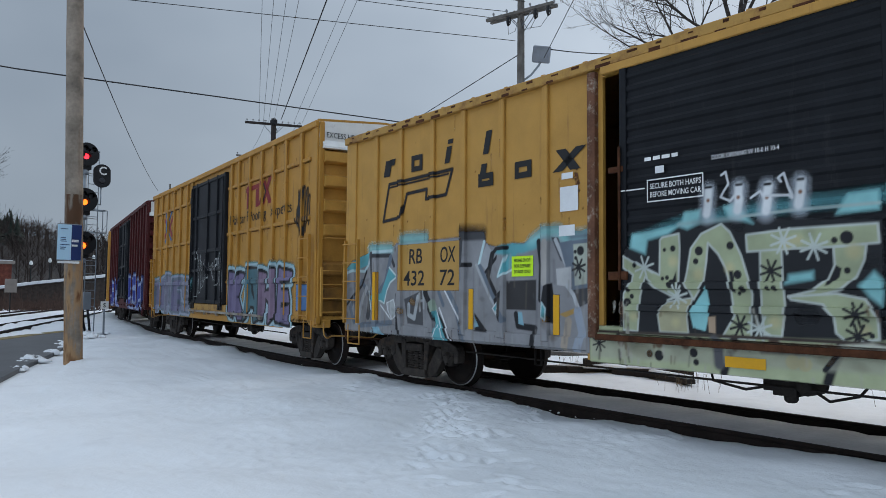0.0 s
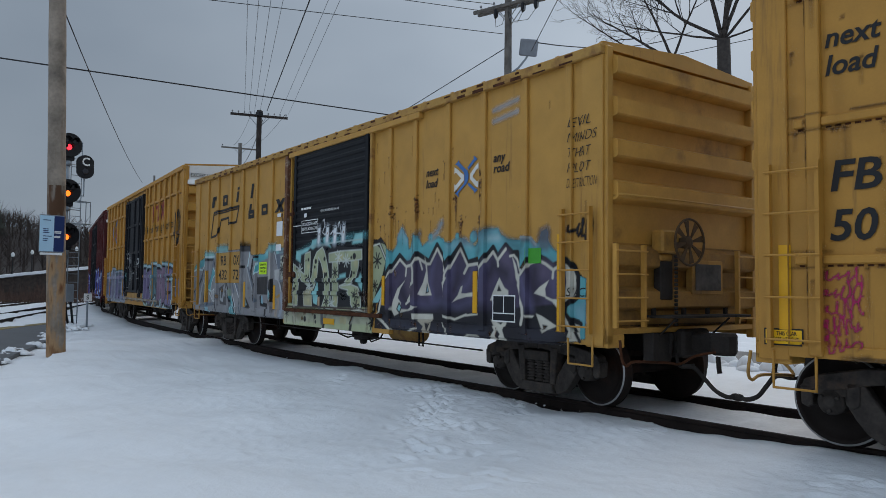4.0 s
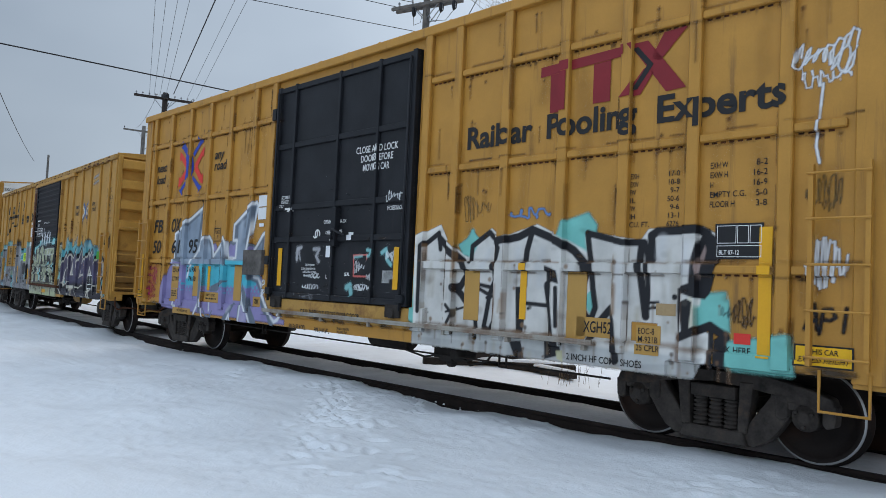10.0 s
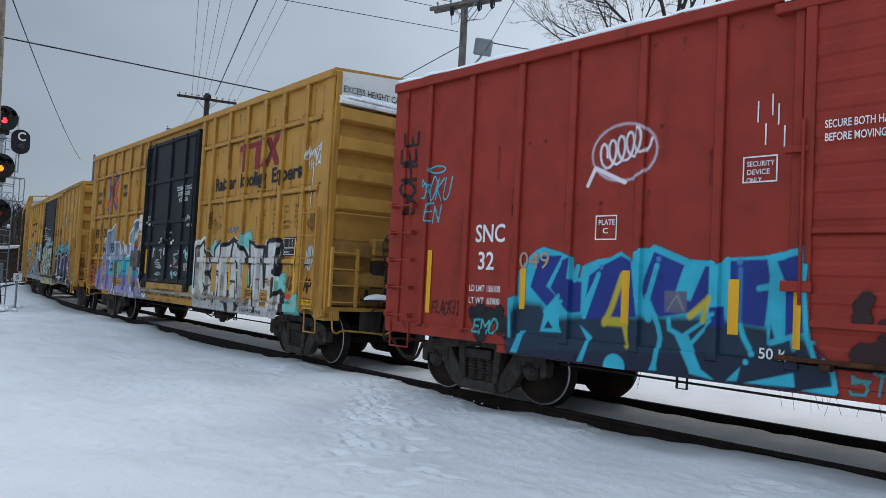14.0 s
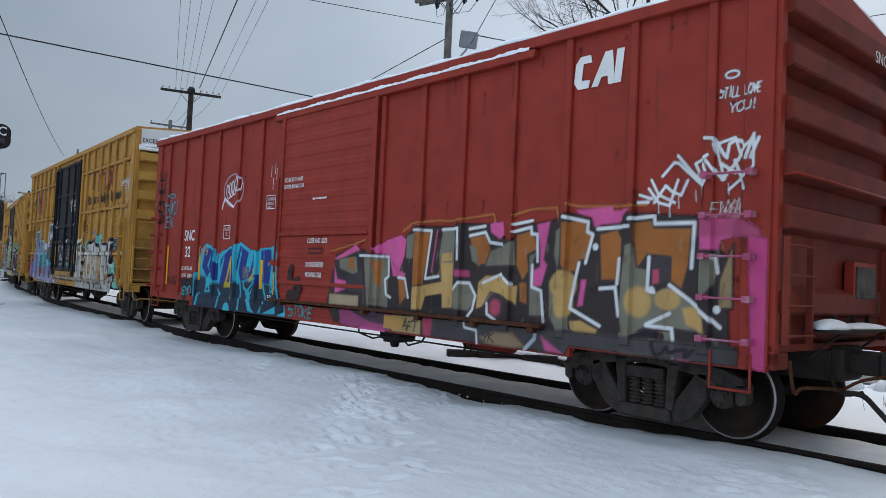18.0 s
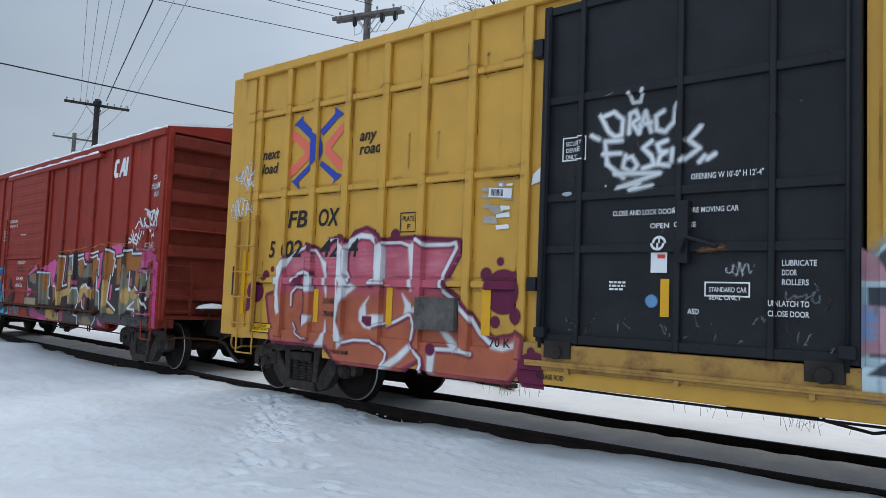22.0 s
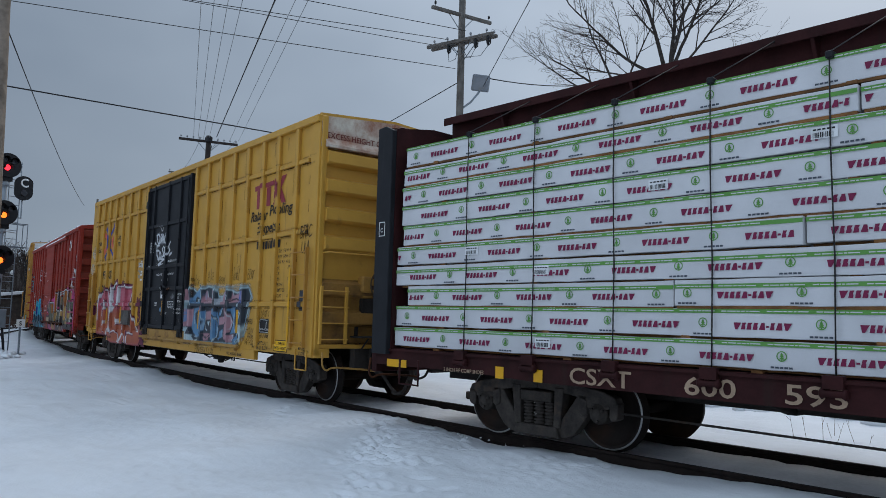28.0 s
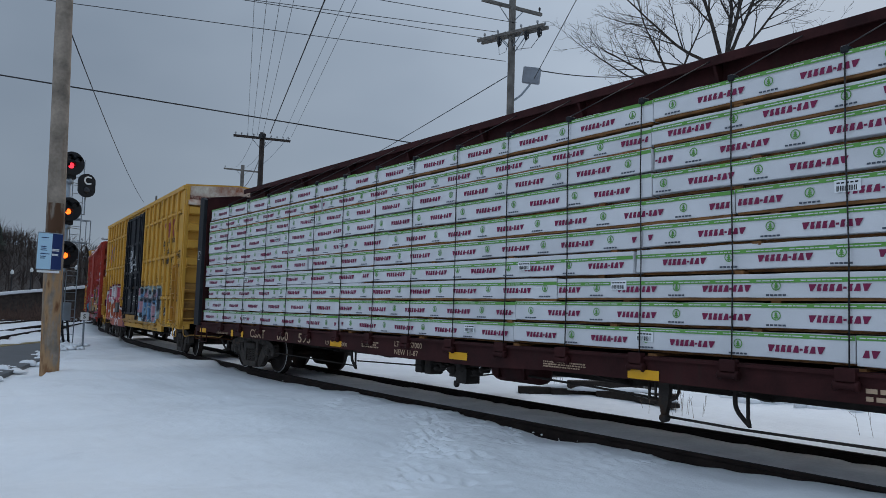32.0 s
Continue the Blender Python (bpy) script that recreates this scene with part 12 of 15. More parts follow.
c.line([(-3.64, 2.27), (-3.58, 2.28), (-3.46, 2.21), (-3.07, 2.21), (-2.98, 2.23), (-2.96, 2.17), (-3.07, 1.99), (-3.16, 1.84), (-3.18, 1.71), (-3.14, 1.63), (-2.91, 1.5)], 0.03, WHITE_S)
c.line([(-2.89, 1.5), (-2.67, 1.31), (-2.55, 1.16), (-2.41, 1.05)], 0.10500000000000001, WINE, 0.03, 0.8)
c.line([(-2.91, 1.5), (-2.69, 1.32), (-2.56, 1.16), (-2.42, 1.06)], 0.055, ASH)
c.line([(-2.91, 1.5), (-2.69, 1.32), (-2.56, 1.16), (-2.42, 1.06)], 0.033, WHITE_S)
c.shape([(-2.44, 1.1), (-2.33, 1.05), (-2.19, 1.03), (-2.12, 1.05), (-2.03, 1.1), (-2.03, 1.03), (-2.2, 0.98), (-2.35, 1)], WINE, 0.0, 0.03, 0.7)
c.shape([(-2.46, 1.1), (-2.34, 1.05), (-2.2, 1.03), (-2.13, 1.06), (-2.04, 1.1), (-2.04, 1.03), (-2.21, 0.98), (-2.37, 1)], ASH)
c.shape([(-2.46, 1.1), (-2.34, 1.05), (-2.2, 1.03), (-2.13, 1.06), (-2.04, 1.1), (-2.04, 1.03), (-2.21, 0.98), (-2.37, 1)], WHITE_S, 0.0, 0.06, 0.8)
c.shape([(-3.82, 1.58), (-3.71, 1.49), (-3.56, 1.41), (-3.62, 1.36), (-3.78, 1.31), (-3.75, 1.44)], WINE, 0.0, 0.03, 0.7)
c.shape([(-3.83, 1.59), (-3.72, 1.49), (-3.58, 1.41), (-3.64, 1.36), (-3.79, 1.31), (-3.77, 1.44)], ASH)
c.shape([(-3.83, 1.59), (-3.72, 1.49), (-3.58, 1.41), (-3.64, 1.36), (-3.79, 1.31), (-3.77, 1.44)], WHITE_S, 0.0, 0.06, 0.8)
c.shape([(-3.61, 1.36), (-3.48, 1.47), (-3.44, 1.54), (-3.47, 1.43), (-3.54, 1.36)], WINE, 0.0, 0.03, 0.7)
c.shape([(-3.62, 1.36), (-3.5, 1.48), (-3.46, 1.55), (-3.48, 1.43), (-3.55, 1.37)], ASH)
c.shape([(-3.62, 1.36), (-3.5, 1.48), (-3.46, 1.55), (-3.48, 1.43), (-3.55, 1.37)], WHITE_S, 0.0, 0.06, 0.8)
c.line([(-4.07, 1.17), (-3.85, 1.25), (-3.7, 1.32), (-3.59, 1.3), (-3.54, 1.2), (-3.57, 1.04), (-3.63, 0.95)], 0.09, WINE, 0.03, 0.8)
c.line([(-4.09, 1.17), (-3.87, 1.26), (-3.72, 1.33), (-3.61, 1.31), (-3.56, 1.2), (-3.59, 1.04), (-3.65, 0.95)], 0.04, ASH)
c.line([(-4.09, 1.17), (-3.87, 1.26), (-3.72, 1.33), (-3.61, 1.31), (-3.56, 1.2), (-3.59, 1.04), (-3.65, 0.95)], 0.024, WHITE_S)
c.shape([(-3.62, 0.98), (-3.84, 0.8), (-4.06, 0.68), (-4.19, 0.6), (-3.98, 0.64), (-3.78, 0.75), (-3.6, 0.91)], WINE, 0.0, 0.03, 0.7)
c.shape([(-3.63, 0.99), (-3.86, 0.81), (-4.08, 0.68), (-4.2, 0.6), (-3.99, 0.64), (-3.8, 0.75), (-3.62, 0.91)], ASH)
c.shape([(-3.63, 0.99), (-3.86, 0.81), (-4.08, 0.68), (-4.2, 0.6), (-3.99, 0.64), (-3.8, 0.75), (-3.62, 0.91)], WHITE_S, 0.0, 0.06, 0.8)
c.line([(-3.62, 0.96), (-3.54, 0.86), (-3.45, 0.78), (-3.44, 0.71), (-3.48, 0.64)], 0.095, WINE, 0.03, 0.8)
c.line([(-3.63, 0.96), (-3.56, 0.86), (-3.47, 0.79), (-3.46, 0.72), (-3.49, 0.64)], 0.045, ASH)
c.line([(-3.63, 0.96), (-3.56, 0.86), (-3.47, 0.79), (-3.46, 0.72), (-3.49, 0.64)], 0.027, WHITE_S)
c.shape([(-4.42, 1.53), (-4.48, 1.44), (-4.46, 1.28), (-4.28, 1.29), (-4.15, 1.29), (-4.13, 1.16), (-4.33, 1.11), (-4.49, 1.13), (-4.59, 1.22), (-4.59, 1.34), (-4.52, 1.44)], WINE, 0.0, 0.03, 0.7)
c.shape([(-4.44, 1.53), (-4.5, 1.44), (-4.48, 1.28), (-4.3, 1.3), (-4.17, 1.3), (-4.15, 1.17), (-4.35, 1.11), (-4.51, 1.13), (-4.61, 1.22), (-4.61, 1.35), (-4.54, 1.44)], ASH)
c.shape([(-4.44, 1.53), (-4.5, 1.44), (-4.48, 1.28), (-4.3, 1.3), (-4.17, 1.3), (-4.15, 1.17), (-4.35, 1.11), (-4.51, 1.13), (-4.61, 1.22), (-4.61, 1.35), (-4.54, 1.44)], WHITE_S, 0.0, 0.06, 0.8)
c.shape([(-4.55, 1.28), (-4.3, 1.28), (-4.3, 1.15), (-4.46, 1.14), (-4.56, 1.2)], WINE)
c.line([(-4.28, 1.14), (-4.07, 1.2)], 0.07, WINE, 0.03, 0.8)
c.line([(-4.3, 1.15), (-4.09, 1.21)], 0.02, ASH)
c.line([(-4.3, 1.15), (-4.09, 1.21)], 0.012, WHITE_S)
c.line([(-3.26, 0.92), (-2.94, 0.94), (-2.67, 0.9)], 0.1, WINE, 0.03, 0.8)
c.line([(-3.28, 0.93), (-2.95, 0.94), (-2.68, 0.91)], 0.05, ASH)
c.line([(-3.28, 0.93), (-2.95, 0.94), (-2.68, 0.91)], 0.03, WHITE_S)
c.shape([(-2.98, 1.08), (-2.87, 0.98), (-2.67, 0.9), (-2.84, 0.92), (-2.99, 1.01)], WINE, 0.0, 0.03, 0.7)
c.shape([(-2.99, 1.08), (-2.88, 0.99), (-2.68, 0.9), (-2.85, 0.92), (-3, 1.02)], ASH)
c.shape([(-2.99, 1.08), (-2.88, 0.99), (-2.68, 0.9), (-2.85, 0.92), (-3, 1.02)], WHITE_S, 0.0, 0.06, 0.8)
c.shape([(-3.33, 0.92), (-3.21, 0.91), (-3.23, 0.64), (-3.32, 0.64)], WINE, 0.0, 0.03, 0.7)
c.shape([(-3.34, 0.92), (-3.22, 0.92), (-3.25, 0.64), (-3.34, 0.64)], ASH)
c.shape([(-3.34, 0.92), (-3.22, 0.92), (-3.25, 0.64), (-3.34, 0.64)], WHITE_S, 0.0, 0.06, 0.8)
c.shape([(-3.35, 1.35), (-3.24, 1.34), (-2.86, 0.97), (-2.92, 0.92)], WINE, 0.0, 0.03, 0.7)
c.shape([(-3.37, 1.36), (-3.25, 1.34), (-2.88, 0.98), (-2.94, 0.92)], ASH)
c.shape([(-3.37, 1.36), (-3.25, 1.34), (-2.88, 0.98), (-2.94, 0.92)], WHITE_S, 0.0, 0.06, 0.8)
for x, z, q in ((-2.25, 1.65, 0.26), (-2.05, 1.38, 0.10), (-2.35, 1.3, 0.07), (-2.5, 1.85, 0.08), (-2.3, 2.0, 0.05), (-2.1, 1.85, 0.04), (-4.0, 2.35, 0.08), (-6.9, 1.55, 0.16), (-6.7, 1.8, 0.08), (-6.55, 1.9, 0.04), (-3.3, .92, 0.08), (-1.8, 1.0, 0.05), (-1.75, .75, 0.25), (-5.65, 2.2, 0.06), (-7.05, 1.35, 0.10)):
    c.blob(x, z, q, WINE, 0.02)
scrawl(c, -7.66, -7.05, 3.15, 3.6, 4, WHITE_S, 0.018, 6, 0.2)
scrawl(c, -7.74, -7.0, 2.64, 3.05, 6, WHITE_S, 0.018, 7, 0.2)
c.wear(51, 0.15)
c.hang(car, side.relief)
side.text("215400", -5.36, 1.42, 0.075, INK, 0, 0.012, width=0.26, lift=0.014)
side.text("70600", -5.34, 1.24, 0.075, INK, 0, 0.012, width=0.24, lift=0.014)
side.strips([(-7.22, 1.2, 2.2, 0.09), (-5.50, 1.15, 1.62, 0.10), (-4.05, 1.18, 1.70, 0.11), (-2.48, 1.14, 1.68, 0.13), (2.14, 1.18, 1.6, 0.11), (2.92, 1.15, 1.6, 0.10), (4.27, 1.15, 1.62, 0.10), (6.62, 1.05, 2.4, 0.13), (-0.28, 1.45, 1.82, 0.09)])
framed(side, ("PLATE", "  F"), -3.92, -3.64, 2.38, 2.64, INK, 0.065)
part("plywood_board", boxes((-3.50, -2.86, -1.68, -1.6, 1.16, 1.56)), OLD_WOOD, car, "weathered grey plywood placard board", bevel=0.006)
TAPE = mat("grey_torn_tape", (0.36, 0.32, 0.27), 0.8, vary=0.2, bump=0.02)
for m, pts in ((TAPE, ((-2.61, 2.84), (-2.59, 2.89), (-2.46, 2.87), (-2.48, 2.82))), (TAPE, ((-2.6, 2.75), (-2.59, 2.8), (-2.44, 2.78), (-2.44, 2.74))),
               (TAPE, ((-2.31, 2.72), (-2.3, 2.75), (-2.15, 2.75), (-2.15, 2.7))), (TAPE, ((-2.57, 2.63), (-2.57, 2.69), (-2.48, 2.68), (-2.46, 2.62))),
               (TAPE, ((-2.47, 2.59), (-2.47, 2.67), (-2.32, 2.645), (-2.27, 2.57), (-2.38, 2.55))), (TAPE, ((-2.36, 2.87), (-2.37, 2.93), (-2.28, 2.94), (-2.25, 2.87))),
               (PAPER, ((-2.5, 2.76), (-2.49, 2.87), (-2.16, 2.84), (-2.17, 2.73))), (PAPER, ((-2.25, 2.88), (-2.24, 2.9), (-2.15, 2.9), (-2.16, 2.87))),
               (PAPER, ((-2.31, 2.59), (-2.32, 2.65), (-2.19, 2.64), (-2.18, 2.6))), (PAPER, ((-2.38, 2.51), (-2.37, 2.55), (-2.19, 2.57), (-2.18, 2.51))),
               (TAPE, ((-2.57, 2.45), (-2.56, 2.54), (-2.42, 2.535), (-2.38, 2.51), (-2.35, 2.44))), (PAPER, ((-2.37, 2.37), (-2.38, 2.42), (-2.2, 2.43), (-2.18, 2.38))),
               (PAPER, ((-2.35, 2.88), (-2.35, 2.91), (-2.3, 2.91), (-2.3, 2.87))), (PAPER, ((-1.90, 2.86), (-1.88, 2.98), (-1.78, 3.06), (-1.76, 2.9)))):
    bm = bmesh.new()
    poly(bm, *pts)
    side.marks("paper_label", bm, m, "torn paper label", 0.014 if m is TAPE else 0.018)
bm = bmesh.new()
r = random.Random(12)
x = -2.46
while x < -2.29:
    w = r.choice((0.004, 0.007, 0.011))
    rect(bm, x, x + w, 2.772 - (x + 2.46) * 0.08, 2.852 - (x + 2.46) * 0.08)
    x += w + r.choice((0.004, 0.006, 0.010))
side.marks("barcode", bm, INK, "black barcode", 0.021)
warning_plate(side, -6.95, -6.50, 0.93, 1.08)
warning_plate(side, 6.06, 6.60, 0.87, 1.08)
side.text("70 K", -2.42, 1.02, 0.10, INK, 0, 0.012, width=0.3)
side.text("NO. 24 BRAKE BEAMS", -5.25, 0.74, 0.055, INK, width=0.5, lift=0.014)
side.text("RELEASE ROD", -1.75, 0.72, 0.055, INK, width=0.35)
framed(side, ("SECURITY", "DEVICE", "ONLY"), -1.48, -1.19, 3.08, 3.34, STENCIL_WHITE, 0.045)
side.text("CLOSE AND LOCK DOORS BEFORE MOVING CAR", -0.86, 2.46, 0.05, STENCIL_WHITE, width=1.28)
side.text("OPENING W 10'-0\" H 12'-4\"", -0.04, 2.78, 0.055, STENCIL_WHITE, width=0.68)
for w, x, z in (("OPEN", -0.45, 2.32), ("CLOSE", -0.18, 2.32)):
    side.text(w, x, z, 0.05, STENCIL_WHITE, width=0.2)
bm = bmesh.new()
for i in range(18):
    q0, q1 = 2 * math.pi * i / 18, 2 * math.pi * (i + 1) / 18
    poly(bm, *[(-0.35 + rr * math.cos(q), 2.17 + rr * math.sin(q)) for rr, q in ((0.075, q0), (0.075, q1), (0.05, q1), (0.05, q0))])
rect(bm, -0.36, -0.34, 2.12, 2.22)
side.marks("stencil_ring", bm, STENCIL_WHITE)
side.rects("paper_label", [(-0.43, -0.26, 1.88, 2.08)], PAPER, "white paper label with red print", 0.016)
side.rects("label_print", [(-0.36, -0.28, 2.02, 2.06)], LOGO_RED, "", 0.018)
side.bars("label_print", -0.42, -0.28, 2.0, 3, 0.03, INK, 5)
framed(side, ("STANDARD CAR", "SEAL ONLY"), 0.11, 0.53, 1.66, 1.80, STENCIL_WHITE, 0.045)
for k, w in enumerate(("LUBRICATE", "DOOR", "ROLLERS")):
    side.text(w, 0.80, 1.95 - k * 0.085, 0.05, STENCIL_WHITE, width=0.032 * len(w))
side.text("UNLATCH TO", 0.70, 1.59, 0.05, STENCIL_WHITE, width=0.33)
side.text("CLOSE DOOR", 0.70, 1.50, 0.05, STENCIL_WHITE, width=0.33)
side.text("ASD", -0.05, 1.49, 0.05, STENCIL_WHITE, width=0.11)
side.bars("stencil_bars", -0.88, -0.70, 1.79, 3, 0.035, STENCIL_WHITE, 3)
c = Canvas(-1.5, 1.3, 1.2, 4.0)
for pts in ([(-1.03, 3.53), (-0.93, 3.35), (-0.86, 3.29), (-0.78, 3.3), (-0.77, 3.46), (-0.87, 3.55), (-1.02, 3.51)],
            [(-0.7, 3.31), (-0.69, 3.51), (-0.63, 3.53), (-0.59, 3.45), (-0.67, 3.41), (-0.59, 3.3)],
            [(-0.59, 3.3), (-0.52, 3.51), (-0.46, 3.3)],
            [(-0.58, 3.38), (-0.46, 3.39)],
            [(-0.2, 3.53), (-0.22, 3.37), (-0.31, 3.28), (-0.4, 3.31), (-0.41, 3.45), (-0.33, 3.49)],
            [(-0.94, 3.01), (-0.97, 3.25), (-0.78, 3.24)],
            [(-0.99, 3.12), (-0.79, 3.11)],
            [(-0.94, 3.01), (-0.75, 2.85)],
            [(-0.73, 3.08), (-0.76, 2.96), (-0.66, 2.9), (-0.6, 2.97), (-0.66, 3.06), (-0.73, 3.05)],
            [(-0.45, 3.2), (-0.54, 3.14), (-0.45, 3.05), (-0.42, 2.96), (-0.54, 2.93)],
            [(-0.29, 3.19), (-0.39, 3.16), (-0.36, 3.08), (-0.29, 3.08), (-0.36, 3.04), (-0.38, 2.96), (-0.27, 2.94)],
            [(-0.23, 3.1), (-0.24, 2.98)],
            [(0.05, 3.29), (-0.07, 3.17), (0.04, 3.08), (-0.13, 2.97)],
            [(0.04, 2.95), (0.09, 3)],
            [(0.12, 2.97), (0.19, 3.01)],
            [(-1.13, 3.33), (-1.04, 3.28)],
            [(-0.85, 2.9), (-0.36, 2.87), (-0.81, 2.75), (-0.57, 2.79), (-0.66, 2.72), (-0.44, 2.75)]):
    c.line(pts, 0.055, (0.55, 0.57, 0.60), 0.04, 0.8)
    c.line(pts, 0.030, WHITE_S, 0.02)
c.line([(-0.7, 3.72), (-0.66, 3.62), (-0.58, 3.62), (-0.55, 3.74)], 0.04, WHITE_S, 0.03, 0.8)
c.blob(-0.95, 2.78, 0.01, WHITE_S)
c.blob(-1.39, 2.72, 0.06, (0.45, 0.47, 0.50), 0.02, 0.9, 0.45)
c.blob(-0.42, 1.6, 0.065, (0.13, 0.30, 0.52), 0.02)
scrawl(c, 0.28, 0.55, 1.84, 1.98, 5, (0.4, 0.4, 0.42), 0.012, 4, 0.2)
scrawl(c, 0.80, 1.12, 1.62, 1.74, 9, (0.12, 0.12, 0.13), 0.018, 4, 0.2)
r = random.Random(9)
for k in range(60):
    x, z = r.uniform(-1.6, 1.3), r.choice((r.uniform(1.2, 1.5), r.uniform(1.2, 3.9)))
    c.line([(x, z), (x + r.gauss(0, 0.03), z + r.gauss(0, 0.06))], 0.012, r.choice(((0.20, 0.20, 0.21), (0.10, 0.045, 0.02))), 0.012, 0.7)
c.line([(0.08, 2.09), (0.29, 2.12)], 0.05, (0.16, 0.07, 0.03), 0.03, 0.8)
c.hang(car, side.relief)
tee_logo(side, 4.84, 6.22, 3.62, 4.12, TTX_RED_FADED, LOGO_PALE)
for w, x, z, k in (("Railcar", 4.70, 3.38, 0.78), ("Pooling", 5.54, 3.44, 0.98), ("Experts", 5.12, 3.12, 0.90)):
    side.text(w, x, z, 0.20, INK, 0.15, 0.012, width=k)
bm = bmesh.new()
for x, w in ((5.17, 0.1), (5.30, 0.1), (5.42, 0.12), (5.56, 0.05), (5.64, 0.12), (5.78, 0.12), (5.92, 0.18)):
    rect(bm, x, x + w * 0.8, 2.80, 2.95, 0.1)
side.marks("address_bars", bm, INK)
capacity(side, (("EXH 17-0", "W  9-4"), ("EXW 10-8", "H 15-1"), ("EW  9-7", "H 16-9"), ("IL", "50-6"), ("IW", "9-6"), ("IH", "13-0"), ("FLR HT", "3-8"), ("EMPTY CG", "5-1"), ("CU FT", "6264")), 6.02, 6.58, 2.70, 0.105, 0.062)
side.rects("builders_plate", [(5.34, 5.84, 1.18, 1.46)], INK, "black stencil panel", 0.012)
bm = bmesh.new()
for a in ((5.36, 5.64, 1.26, 1.44), (5.65, 5.82, 1.26, 1.44), (5.36, 5.82, 1.20, 1.25)):
    outline_flat(bm, *a, 0.007)
side.marks("panel_lines", bm, STENCIL_WHITE, "", 0.015)
for k, w in enumerate(("EOC-8B", "M-921B", "25\" CPLR")):
    side.text(w, 7.02, 1.02 - k * 0.085, 0.055, INK, width=0.24)
side.text("2 INCH HF COMP SHOES", 6.02, 0.80, 0.05, INK, width=0.72)
side.text("EMPTY LOAD", 5.34, 0.96, 0.07, INK, width=0.40)
side.text("3/8 ADJ. BLOCK", 5.30, 0.87, 0.07, INK, width=0.50)
side.text("XNH50", 4.60, 1.34, 0.11, INK, 0, 0.0, width=0.42)
side.text("NO. 24 BRAKE BEAMS", 3.9, 0.70, 0.055, INK, width=0.75, lift=0.014)
c = Canvas(1.44, 7.45, 0.66, 3.4)
mist(c, [(1.5, 1.3), (1.5, 1.9), (2.5, 2.12), (3.6, 2.1), (4.7, 2.1), (4.95, 1.85), (4.7, 1.2), (4.5, 1.0)], (0.40, 0.52, 0.55), 0.03, 0.10, 0.7)
BLUE_P, PINK_P = (0.125, 0.27, 0.44), (0.45, 0.25, 0.285)
BB_EDGE = [(1.48, 0.94), (1.46, 1.95), (1.63, 2.11), (1.97, 1.98), (2.18, 2.1), (2.42, 2.06), (2.65, 2.11), (2.87, 2.08), (2.93, 1.94), (3.14, 2.07), (3.25, 1.88), (3.48, 1.88), (3.64, 2.01), (3.85, 2.03), (4.05, 1.98), (4.24, 1.95), (4.52, 2.04), (4.75, 2.06), (4.88, 1.9), (4.77, 1.64), (4.64, 1.36), (4.55, 1.07), (4.28, 0.95), (2.2, 0.91)]
c.shape(BB_EDGE, (0.30, 0.42, 0.46), 0.07, 0.12, 0.6)
c.shape(BB_EDGE, (0.42, 0.58, 0.62), 0.025, 0.03, 0.95)
c.shape(BB_EDGE, DUSK, 0.0, 0.03)
c.shape([(1.26, 1.19), (1.65, 1.2), (1.54, 1.11), (1.47, 1.05), (2.17, 1.04), (2.21, 0.95), (2.11, 0.91), (1.26, 0.85)], ICE, 0.0, 0.03)
c.shape([(1.24, 1.64), (1.68, 1.61), (1.79, 1.64), (1.83, 1.22), (1.61, 1.23), (1.26, 1.21)], PINK_P, 0.0, 0.03)
star(c, 1.48, 1.53, 0.09, 0.025, (0.20, 0.32, 0.52))
star(c, 1.46, 1.39, 0.08, 0.025, (0.20, 0.32, 0.52))
c.shape([(1.32, 1.84), (1.36, 2.01), (1.43, 2.09), (1.52, 2.05), (1.61, 1.93), (1.78, 1.81), (1.62, 1.78)], PINK_P, 0.0, 0.03)
c.line([(1.28, 1.87), (1.38, 1.8), (1.64, 1.8), (1.68, 1.73)], 0.05, ICE)
c.line([(1.61, 2.01), (1.66, 1.82), (1.75, 1.77)], 0.05, DUSK)
c.shape([(1.68, 1.76), (1.7, 1.88), (1.95, 2.01), (2.24, 2.1), (2.34, 2.05), (2.38, 1.88), (2.33, 1.75)], BLUE_P, 0.0, 0.03)
c.line([(2.26, 2.06), (2.33, 2.02), (2.36, 1.9), (2.31, 1.79)], 0.022, ICE)
c.shape([(1.91, 1.87), (2, 1.91), (2.16, 1.86), (2.19, 1.78), (1.92, 1.77)], DUSK, 0.0, 0.03)
c.shape([(2.01, 1.84), (2.11, 1.85), (2.1, 1.77), (2.03, 1.79)], ICE)
c.shape([(1.84, 1.64), (2.26, 1.68), (2.39, 1.56), (2.47, 1.37), (2.46, 1.18), (2.36, 1.01), (2.11, 1), (1.85, 1.09), (1.72, 1.2), (1.8, 1.46)], BLUE_P, 0.0, 0.03)
c.shape([(1.91, 1.53), (2.13, 1.6), (2.25, 1.39), (2.22, 1.23), (2.02, 1.29), (1.93, 1.4)], DUSK, 0.0, 0.03)
c.shape([(2.14, 1.4), (2.22, 1.41), (2.21, 1.29), (2.16, 1.29)], PINK_P, 0.0, 0.03)
c.line([(2.26, 1.65), (2.38, 1.52), (2.43, 1.34), (2.38, 1.08)], 0.04, DUSK)
c.line([(1.89, 1.58), (1.88, 1.29)], 0.022, ICE)
c.line([(2.35, 1.55), (2.47, 1.37), (2.44, 1.17)], 0.022, ICE)
c.shape([(1.76, 1.13), (2.04, 1), (2.31, 0.98), (1.97, 0.92), (1.8, 1.01)], DUSK, 0.0, 0.03)
c.shape([(2.26, 1.64), (2.39, 1.7), (2.37, 1.56)], PINK_P, 0.0, 0.03)
